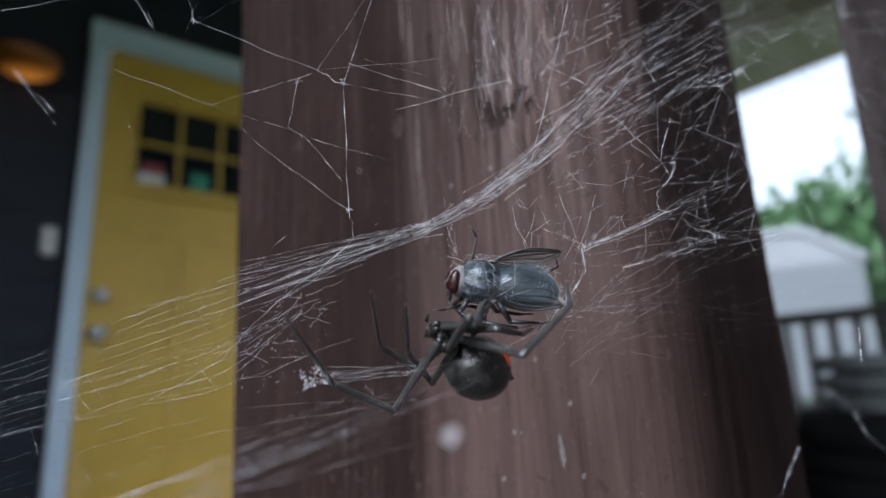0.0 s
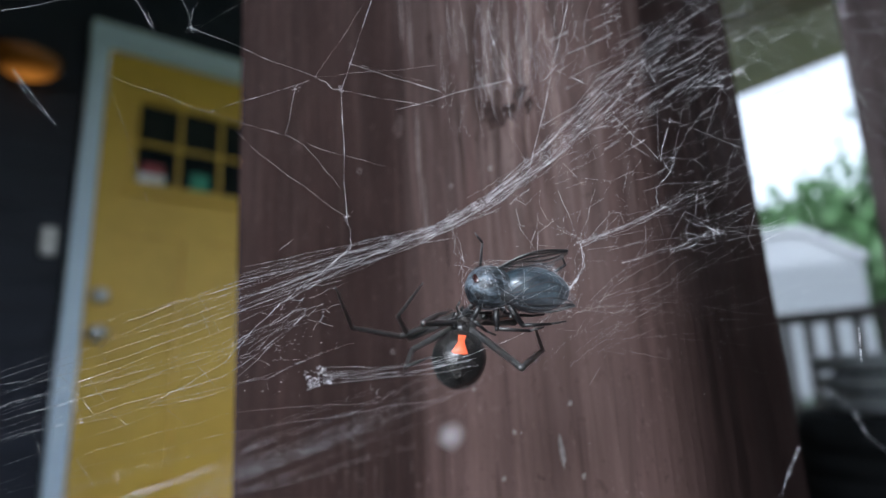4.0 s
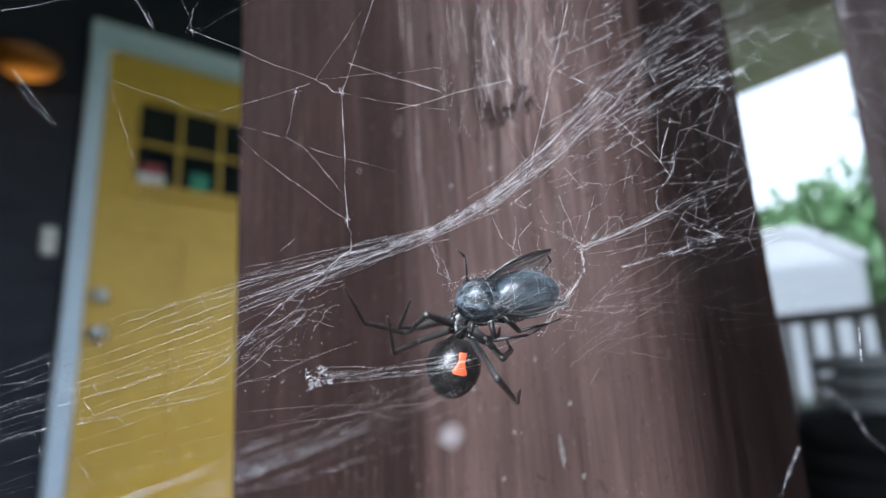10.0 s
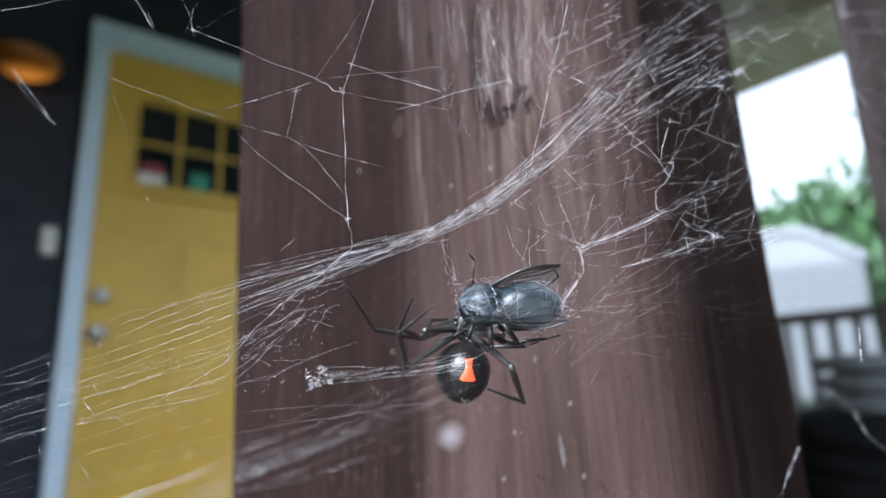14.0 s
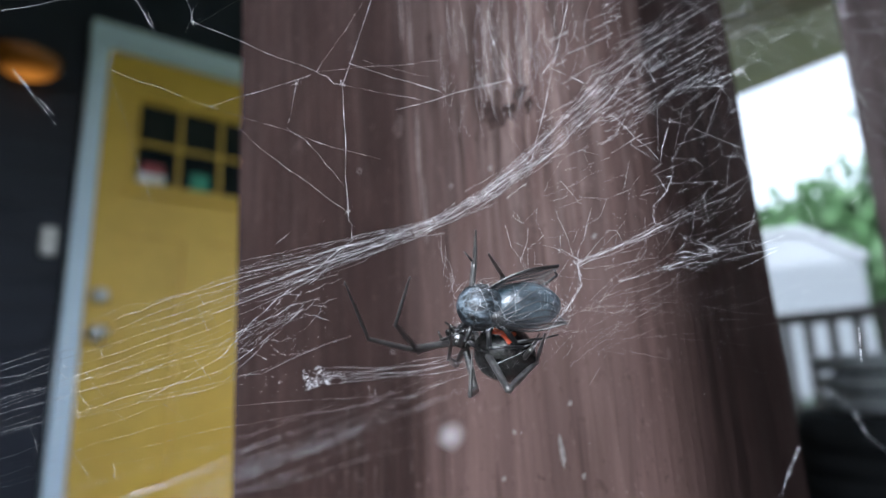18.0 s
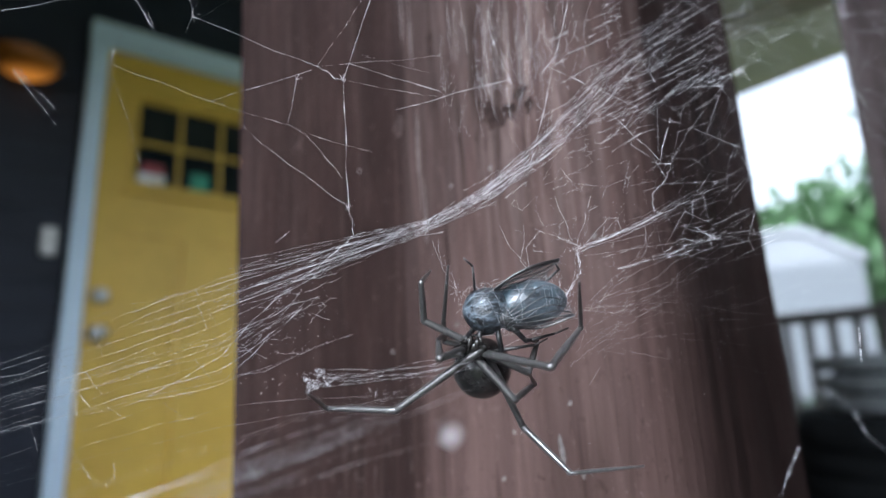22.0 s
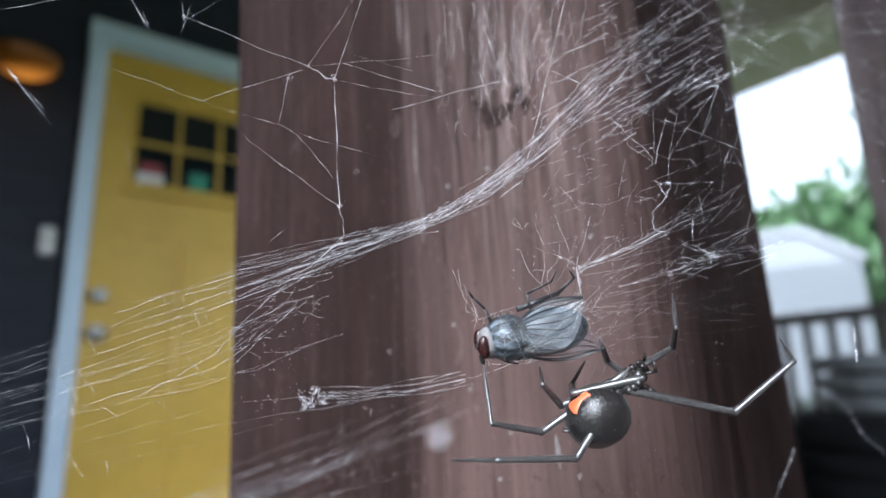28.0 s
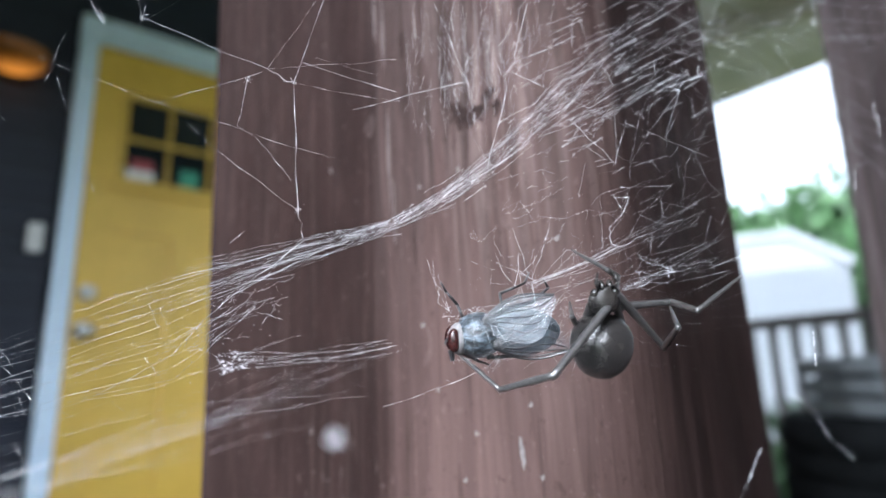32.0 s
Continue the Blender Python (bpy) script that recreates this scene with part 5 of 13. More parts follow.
s.glint_grains((0.0260, 0.0708, 0.7244), 0.006, 50, 0.00003)
s.glint_grains((0.0138, 0.0725, 0.7170), 0.008, 40, 0.000026)
dusty = s.build("dusty_threads", "faint dusty threads close to the post")


# ---- what moves ----


def motions():
    """The spider at its wrapping, the fly as it turns, and the web that sways with them."""
    walk(spider, [
        (0, pose(-0.00004, 0.05293, 0.72380, 131.6, 48.7, -91.1)), (0.5, pose(0.00014, 0.05289, 0.72384, 108.4, 54.5, -115.8)), (1, pose(0.00031, 0.05286, 0.72388, 82.1, 53.2, -143.5)),
        (1.33, pose(0.00077, 0.05725, 0.72477, 95.8, 38.2, -150.6)), (1.67, pose(0.00123, 0.06165, 0.72566, 109.5, 24.8, -160.4)), (2, pose(0.00169, 0.06604, 0.72655, 124.4, 13.8, -172.5)),
        (3, pose(0.00227, 0.06619, 0.72667, 124.2, -7.3, -176.6)), (3.83, pose(0.00207, 0.06614, 0.72653, 123.6, -9.2, 180.0)), (4.67, pose(0.00188, 0.06610, 0.72638, 123.2, -11.0, 176.5)),
        (5.5, pose(0.00168, 0.06605, 0.72624, 122.9, -12.9, 173.1)), (6, pose(0.00169, 0.06584, 0.72665, 118.6, -5.7, -179.0)), (7, pose(0.00113, 0.06602, 0.72656, 121.5, -2.4, 176.0)),
        (7.5, pose(0.00140, 0.06582, 0.72644, 116.5, -10.5, -171.9)), (8, pose(0.00168, 0.06563, 0.72632, 109.6, -17.4, -158.7)), (9, pose(0.00148, 0.06477, 0.72655, 101.7, -6.7, -160.1)),
        (10, pose(0.00165, 0.06466, 0.72623, 98.0, -13.5, -164.6)), (11, pose(0.00124, 0.06492, 0.72657, 105.6, -10.2, 179.5)), (12, pose(0.00154, 0.06507, 0.72627, 106.2, -9.0, -177.5)),
        (13, pose(0.00136, 0.06509, 0.72628, 106.9, -7.4, 179.7)), (14, pose(0.00206, 0.06433, 0.72588, 95.1, -4.6, -170.4)), (14.5, pose(0.00256, 0.06506, 0.72563, 103.9, -4.4, -173.2)),
        (15.17, pose(0.00215, 0.06122, 0.72505, 90.0, 9.6, -161.5)), (15.83, pose(0.00174, 0.05737, 0.72448, 78.3, 26.0, -152.8)), (16.5, pose(0.00132, 0.05353, 0.72390, 67.3, 43.6, -146.8)),
        (16.75, pose(0.00158, 0.05364, 0.72390, 89.6, 48.8, -135.1)), (17, pose(0.00183, 0.05375, 0.72390, 114.6, 50.4, -120.4)), (17.5, pose(0.00190, 0.05830, 0.72429, 132.8, 47.2, -129.1)),
        (18, pose(0.00197, 0.06284, 0.72468, 150.8, 46.0, -138.4)), (18.5, pose(0.00212, 0.06202, 0.72396, 153.5, 44.2, -122.8)), (19, pose(0.00227, 0.06120, 0.72324, 155.5, 42.0, -107.9)),
        (19.5, pose(0.00221, 0.06247, 0.72363, 154.7, 36.1, -124.7)), (20, pose(0.00215, 0.06374, 0.72403, 155.9, 30.4, -140.4)), (21, pose(0.00216, 0.06389, 0.72404, 156.0, 29.5, -142.4)),
        (21.2, pose(0.00228, 0.06243, 0.72382, 161.2, 28.3, -115.2)), (21.4, pose(0.00241, 0.06097, 0.72360, 165.1, 25.2, -88.8)), (21.6, pose(0.00254, 0.05952, 0.72337, 167.0, 20.9, -63.3)),
        (21.8, pose(0.00266, 0.05806, 0.72315, 166.8, 16.2, -38.7)), (22, pose(0.00279, 0.05660, 0.72293, 164.6, 12.1, -14.6)), (22.5, pose(0.00345, 0.05871, 0.72279, 150.4, 6.4, -7.7)),
        (23, pose(0.00412, 0.06081, 0.72266, 135.7, 2.5, 0.3)), (24, pose(0.00789, 0.05319, 0.72098, 147.8, 14.8, -0.5)), (24.17, pose(0.00881, 0.05390, 0.72039, 150.7, -0.4, 17.1)),
        (24.33, pose(0.00973, 0.05461, 0.71979, 149.0, -15.7, 34.5)), (24.5, pose(0.01065, 0.05532, 0.71920, 141.8, -29.7, 54.5)), (25, pose(0.01184, 0.05539, 0.71991, 124.3, -39.1, 70.1)),
        (25.12, pose(0.01174, 0.05524, 0.72016, 135.6, -27.5, 48.3)), (25.25, pose(0.01164, 0.05510, 0.72042, 141.0, -13.5, 30.9)), (25.38, pose(0.01154, 0.05496, 0.72067, 141.9, 1.3, 15.4)),
        (25.5, pose(0.01144, 0.05481, 0.72092, 138.6, 15.9, -0.6)), (26, pose(0.01237, 0.05492, 0.72071, 141.5, 2.4, 13.7)), (26.5, pose(0.01329, 0.05503, 0.72050, 140.9, -11.3, 27.7)),
        (27, pose(0.01422, 0.05514, 0.72028, 136.7, -24.4, 42.9)), (27.5, pose(0.01515, 0.05525, 0.72007, 127.8, -35.8, 61.2)), (27.75, pose(0.01652, 0.05642, 0.71995, 128.6, -34.1, 83.7)),
        (28, pose(0.01790, 0.05759, 0.71983, 130.0, -32.8, 105.8)), (28.1, pose(0.01759, 0.05743, 0.71998, 139.7, -15.6, 85.1)), (28.2, pose(0.01729, 0.05726, 0.72014, 142.5, 3.6, 68.1)),
        (28.3, pose(0.01698, 0.05710, 0.72029, 139.5, 22.7, 50.7)), (28.4, pose(0.01668, 0.05694, 0.72045, 128.6, 39.7, 28.3)), (28.5, pose(0.01637, 0.05678, 0.72060, 105.7, 50.6, -4.9)),
        (28.75, pose(0.01669, 0.05506, 0.72188, 121.5, 37.3, -1.3)), (29, pose(0.01701, 0.05334, 0.72316, 134.3, 23.9, -2.2)), (29.12, pose(0.01756, 0.05328, 0.72340, 140.4, 8.0, 15.2)),
        (29.25, pose(0.01811, 0.05323, 0.72363, 141.5, -8.8, 30.8)), (29.38, pose(0.01866, 0.05318, 0.72386, 137.8, -25.3, 47.6)), (29.5, pose(0.01921, 0.05313, 0.72410, 127.4, -39.7, 68.9)),
        (29.62, pose(0.01927, 0.05311, 0.72432, 137.1, -25.1, 47.9)), (29.75, pose(0.01933, 0.05309, 0.72454, 140.3, -8.6, 31.2)), (29.88, pose(0.01940, 0.05307, 0.72477, 138.6, 8.0, 15.4)),
        (30, pose(0.01946, 0.05305, 0.72499, 131.9, 23.5, -2.2)), (30.5, pose(0.01936, 0.05275, 0.72488, 137.6, 8.7, -0.4)), (31, pose(0.01927, 0.05244, 0.72478, 142.7, -6.2, -0.1)),
        (32, pose(0.01891, 0.05271, 0.72683, 132.4, -2.6, -0.3))])
    walk(LEGS['a'][0], [
        (0, pose(0.00090, 0.00090, -0.00020, 110.7, 0.6, -0.4)), (0.5, pose(0.00090, 0.00090, -0.00020, 111.3, 8.5, 2.6)), (1, pose(0.00090, 0.00090, -0.00020, 112.9, 17.6, 6.4)),
        (1.33, pose(0.00090, 0.00090, -0.00020, 99.9, 16.7, 6.1)), (1.67, pose(0.00090, 0.00090, -0.00020, 84.9, 20.0, 6.3)), (2, pose(0.00090, 0.00090, -0.00020, 67.8, 29.2, 3.8)),
        (3, pose(0.00090, 0.00090, -0.00020, 77.8, 41.0, -0.6)), (3.83, pose(0.00090, 0.00090, -0.00020, 79.6, 40.7, -0.5)), (4.67, pose(0.00090, 0.00090, -0.00020, 81.3, 40.5, -0.5)),
        (5.5, pose(0.00090, 0.00090, -0.00020, 83.0, 40.3, -0.5)), (6, pose(0.00090, 0.00090, -0.00020, 77.6, 28.5, 2.0)), (7, pose(0.00090, 0.00090, -0.00020, 67.0, 36.9, -1.2)),
        (7.5, pose(0.00090, 0.00090, -0.00020, 76.0, 24.7, 3.5)), (8, pose(0.00090, 0.00090, -0.00020, 82.6, 12.1, 6.0)), (9, pose(0.00090, 0.00090, -0.00020, 89.0, 11.9, 6.1)),
        (10, pose(0.00090, 0.00090, -0.00020, 95.1, 18.7, 6.3)), (11, pose(0.00090, 0.00090, -0.00020, 94.0, 26.7, 7.0)), (12, pose(0.00090, 0.00090, -0.00020, 88.8, 24.9, 6.9)),
        (13, pose(0.00090, 0.00090, -0.00020, 87.2, 27.1, 6.8)), (14, pose(0.00090, 0.00090, -0.00020, 95.4, 16.3, 6.6)), (14.5, pose(0.00090, 0.00090, -0.00020, 86.5, 19.1, 6.6)),
        (15.17, pose(0.00090, 0.00090, -0.00020, 95.0, 9.7, 6.5)), (15.83, pose(0.00090, 0.00090, -0.00020, 104.4, 3.1, 5.4)), (16.5, pose(0.00090, 0.00090, -0.00020, 114.6, -1.1, 3.9)),
        (16.75, pose(0.00090, 0.00090, -0.00020, 106.5, -9.7, 0.6)), (17, pose(0.00090, 0.00090, -0.00020, 100.2, -18.9, -1.6)), (17.5, pose(0.00090, 0.00090, -0.00020, 73.8, -16.9, -1.7)),
        (18, pose(0.00090, 0.00090, -0.00020, 46.1, -16.4, -2.0)), (18.5, pose(0.00090, 0.00090, -0.00020, 50.9, -14.7, -3.5)), (19, pose(0.00090, 0.00090, -0.00020, 54.1, -12.5, -5.3)),
        (19.5, pose(0.00090, 0.00090, -0.00020, 45.8, -5.6, -11.2)), (20, pose(0.00090, 0.00090, -0.00020, 38.4, 1.6, -19.1)), (21, pose(0.00090, 0.00090, -0.00020, 38.9, 1.3, -18.8)),
        (21.2, pose(0.00090, 0.00090, -0.00020, 49.9, -10.9, -6.3)), (21.4, pose(0.00090, 0.00090, -0.00020, 60.3, -22.5, 2.1)), (21.6, pose(0.00090, 0.00090, -0.00020, 70.7, -32.7, 7.3)),
        (21.8, pose(0.00090, 0.00090, -0.00020, 81.5, -41.0, 9.9)), (22, pose(0.00090, 0.00090, -0.00020, 92.0, -47.2, 10.4)), (22.5, pose(0.00090, 0.00090, -0.00020, 89.8, -49.4, 10.3)),
        (23, pose(0.00090, 0.00090, -0.00020, 102.6, -60.5, 8.2)), (24, pose(0.00090, 0.00090, -0.00020, 80.3, -30.5, 9.3)), (24.17, pose(0.00090, 0.00090, -0.00020, 86.3, -48.9, 12.1)),
        (24.33, pose(0.00090, 0.00090, -0.00020, 98.8, -64.1, 10.9)), (24.5, pose(0.00090, 0.00090, -0.00020, 126.2, -71.4, 3.0)),
        (25, pose(0.00090, 0.00090, -0.00020, -145.2, -77.6, -97.4)), (25.12, pose(0.00090, 0.00090, -0.00020, 132.3, -74.7, -12.1)),
        (25.25, pose(0.00090, 0.00090, -0.00020, 117.7, -60.8, 13.1)), (25.38, pose(0.00090, 0.00090, -0.00020, 111.2, -47.4, 23.5)),
        (25.5, pose(0.00090, 0.00090, -0.00020, 112.5, -34.2, 30.4)), (26, pose(0.00090, 0.00090, -0.00020, 111.5, -47.3, 23.4)), (26.5, pose(0.00090, 0.00090, -0.00020, 118.2, -60.6, 13.0)),
        (27, pose(0.00090, 0.00090, -0.00020, 140.8, -71.8, -9.5)), (27.5, pose(0.00090, 0.00090, -0.00020, -175.9, -74.9, -42.4)),
        (27.75, pose(0.00090, 0.00090, -0.00020, -159.9, -74.1, -56.4)), (28, pose(0.00090, 0.00090, -0.00020, -165.5, -75.6, -37.6)),
        (28.1, pose(0.00090, 0.00090, -0.00020, 128.4, -61.9, 51.2)), (28.2, pose(0.00090, 0.00090, -0.00020, 136.1, -58.1, 58.0)),
        (28.3, pose(0.00090, 0.00090, -0.00020, 154.9, -59.8, 53.3)), (28.4, pose(0.00090, 0.00090, -0.00020, -175.4, -61.6, 33.7)),
        (28.5, pose(0.00090, 0.00090, -0.00020, -144.7, -56.6, 7.6)), (28.75, pose(0.00090, 0.00090, -0.00020, -126.6, -46.7, -8.6)),
        (29, pose(0.00090, 0.00090, -0.00020, -118.4, -42.1, -12.7)), (29.12, pose(0.00090, 0.00090, -0.00020, -131.0, -60.2, 7.0)),
        (29.25, pose(0.00090, 0.00090, -0.00020, -179.7, -70.7, 58.0)), (29.38, pose(0.00090, 0.00090, -0.00020, 128.1, -60.0, 107.6)),
        (29.5, pose(0.00090, 0.00090, -0.00020, 105.7, -41.0, 122.6)), (29.62, pose(0.00090, 0.00090, -0.00020, 118.3, -58.3, 111.9)),
        (29.75, pose(0.00090, 0.00090, -0.00020, 144.0, -71.7, 84.8)), (29.88, pose(0.00090, 0.00090, -0.00020, -167.2, -75.1, 31.8)),
        (30, pose(0.00090, 0.00090, -0.00020, -138.5, -69.4, -2.9)), (30.5, pose(0.00090, 0.00090, -0.00020, -147.4, -71.6, 5.6)), (31, pose(0.00090, 0.00090, -0.00020, -166.4, -74.0, 24.7)),
        (32, pose(0.00090, 0.00090, -0.00020, -150.6, -72.2, 8.9))])
    walk(LEGS['a'][1], [
        (0, pose(0.00098, -0.00270, 0.00934, -1.0, -0.1, -10.5)), (0.5, pose(0.00247, -0.00274, 0.00920, -2.4, -0.2, -13.3)), (1, pose(0.00416, -0.00273, 0.00876, -4.9, -0.3, -15.2)),
        (1.33, pose(0.00396, -0.00054, 0.00942, -13.6, -4.0, -37.5)), (1.67, pose(0.00426, 0.00218, 0.00935, -1.8, -6.6, -57.0)), (2, pose(0.00524, 0.00506, 0.00804, -8.7, -8.8, -80.4)),
        (3, pose(0.00746, 0.00298, 0.00733, -33.4, -19.0, -107.2)), (3.83, pose(0.00746, 0.00269, 0.00740, -37.8, -18.6, -106.6)),
        (4.67, pose(0.00746, 0.00239, 0.00747, -42.1, -18.1, -105.9)), (5.5, pose(0.00746, 0.00209, 0.00752, -46.2, -17.3, -105.1)), (6, pose(0.00557, 0.00326, 0.00855, -47.9, -9.8, -98.0)),
        (7, pose(0.00662, 0.00477, 0.00731, -52.0, -14.5, -102.0)), (7.5, pose(0.00488, 0.00362, 0.00879, -41.8, -13.4, -100.9)), (8, pose(0.00288, 0.00243, 0.00969, -31.2, -13.1, -100.5)),
        (9, pose(0.00297, 0.00130, 0.00978, -33.2, -4.6, -86.9)), (10, pose(0.00424, 0.00037, 0.00942, -41.7, -10.7, -95.0)), (11, pose(0.00552, 0.00075, 0.00889, -49.7, -12.2, -96.5)),
        (12, pose(0.00513, 0.00162, 0.00905, -46.1, -13.2, -97.4)), (13, pose(0.00545, 0.00195, 0.00887, -48.9, -12.8, -97.0)), (14, pose(0.00384, 0.00027, 0.00955, -41.2, -4.4, -88.6)),
        (14.5, pose(0.00414, 0.00191, 0.00942, -34.2, -6.4, -91.1)), (15.17, pose(0.00271, 0.00021, 0.00981, -33.1, 3.7, -76.1)),
        (15.83, pose(0.00167, -0.00158, 0.00966, -26.8, 13.1, -59.8)), (16.5, pose(0.00102, -0.00335, 0.00907, -16.8, 20.2, -41.4)),
        (16.75, pose(-0.00072, -0.00201, 0.00944, -15.7, 20.3, -40.8)), (17, pose(-0.00239, -0.00081, 0.00930, -14.8, 21.1, -37.9)),
        (17.5, pose(-0.00187, 0.00383, 0.00917, -33.3, 15.4, -51.1)), (18, pose(-0.00092, 0.00804, 0.00685, -48.0, 5.5, -62.8)), (18.5, pose(-0.00071, 0.00745, 0.00745, -40.8, 14.6, -53.4)),
        (19, pose(-0.00034, 0.00702, 0.00787, -33.2, 22.1, -43.0)), (19.5, pose(0.00158, 0.00801, 0.00708, -38.0, 11.9, -57.7)), (20, pose(0.00368, 0.00840, 0.00613, -5.7, 27.7, -17.9)),
        (21, pose(0.00359, 0.00837, 0.00620, -10.8, 26.5, -26.8)), (21.2, pose(0.00015, 0.00759, 0.00746, 3.4, 28.1, -0.4)), (21.4, pose(-0.00268, 0.00583, 0.00798, 13.5, 24.5, 26.2)),
        (21.6, pose(-0.00468, 0.00358, 0.00790, 17.4, 17.9, 51.3)), (21.8, pose(-0.00587, 0.00125, 0.00742, 15.1, 11.1, 75.0)), (22, pose(-0.00640, -0.00079, 0.00672, 8.0, 6.3, 98.6)),
        (22.5, pose(-0.00673, -0.00045, 0.00643, 5.2, 6.7, 95.0)), (23, pose(-0.00735, -0.00255, 0.00470, 12.1, 7.8, 87.7)), (24, pose(-0.00442, 0.00177, 0.00846, -17.6, 9.3, 119.4)),
        (24.17, pose(-0.00673, -0.00006, 0.00650, -28.7, 17.1, 137.9)), (24.33, pose(-0.00771, -0.00234, 0.00420, -28.9, 26.8, 156.7)),
        (24.5, pose(-0.00658, -0.00552, 0.00243, -18.7, 33.1, 173.1)), (25, pose(-0.00814, -0.00365, -0.00145, -36.8, 25.6, 156.9)),
        (25.12, pose(-0.00765, -0.00429, 0.00179, -29.8, 21.4, 149.9)), (25.25, pose(-0.00571, -0.00551, 0.00420, -19.9, 19.0, 144.4)),
        (25.38, pose(-0.00405, -0.00527, 0.00624, -8.3, 18.9, 144.1)), (25.5, pose(-0.00168, -0.00515, 0.00759, 2.5, 19.1, 147.1)),
        (26, pose(-0.00401, -0.00531, 0.00623, -12.0, 18.6, 140.8)), (26.5, pose(-0.00564, -0.00556, 0.00421, -27.9, 17.8, 138.6)),
        (27, pose(-0.00644, -0.00589, 0.00181, -44.2, 19.0, 140.3)), (27.5, pose(-0.00544, -0.00709, -0.00039, -61.1, -13.0, 116.5)),
        (27.75, pose(-0.00521, -0.00721, -0.00116, -63.6, 6.6, 126.7)), (28, pose(-0.00316, -0.00843, -0.00084, -63.4, 31.1, 139.5)),
        (28.1, pose(0.00142, -0.00856, 0.00357, -44.0, 12.6, 125.0)), (28.2, pose(0.00395, -0.00809, 0.00354, -14.0, 5.0, 111.1)), (28.3, pose(0.00608, -0.00762, 0.00197, 18.9, 5.3, 104.1)),
        (28.4, pose(0.00714, -0.00716, -0.00059, 52.4, 6.7, 102.2)), (28.5, pose(0.00688, -0.00669, -0.00345, 85.7, 7.3, 101.9)),
        (28.75, pose(0.00588, -0.00601, -0.00582, 86.3, 24.0, 100.7)), (29, pose(0.00570, -0.00516, -0.00686, 90.3, 39.9, 100.2)),
        (29.12, pose(0.00835, -0.00492, -0.00402, 69.2, 49.9, 97.6)), (29.25, pose(0.00958, -0.00446, -0.00022, 40.8, 62.2, 82.3)),
        (29.38, pose(0.00901, -0.00381, 0.00382, -8.6, 67.7, 39.7)), (29.5, pose(0.00670, -0.00304, 0.00721, -48.4, 57.4, 0.4)), (29.62, pose(0.00823, -0.00439, 0.00452, -9.9, 67.1, 36.6)),
        (29.75, pose(0.00860, -0.00552, 0.00168, 36.5, 63.2, 75.1)), (29.88, pose(0.00799, -0.00641, -0.00078, 64.5, 53.7, 89.9)), (30, pose(0.00683, -0.00705, -0.00257, 84.7, 46.8, 92.9)),
        (30.5, pose(0.00693, -0.00714, -0.00193, 82.5, 55.6, 91.3)), (31, pose(0.00714, -0.00714, -0.00086, 81.8, 64.4, 88.9)), (32, pose(0.00699, -0.00714, -0.00173, 82.0, 53.2, 91.9))])
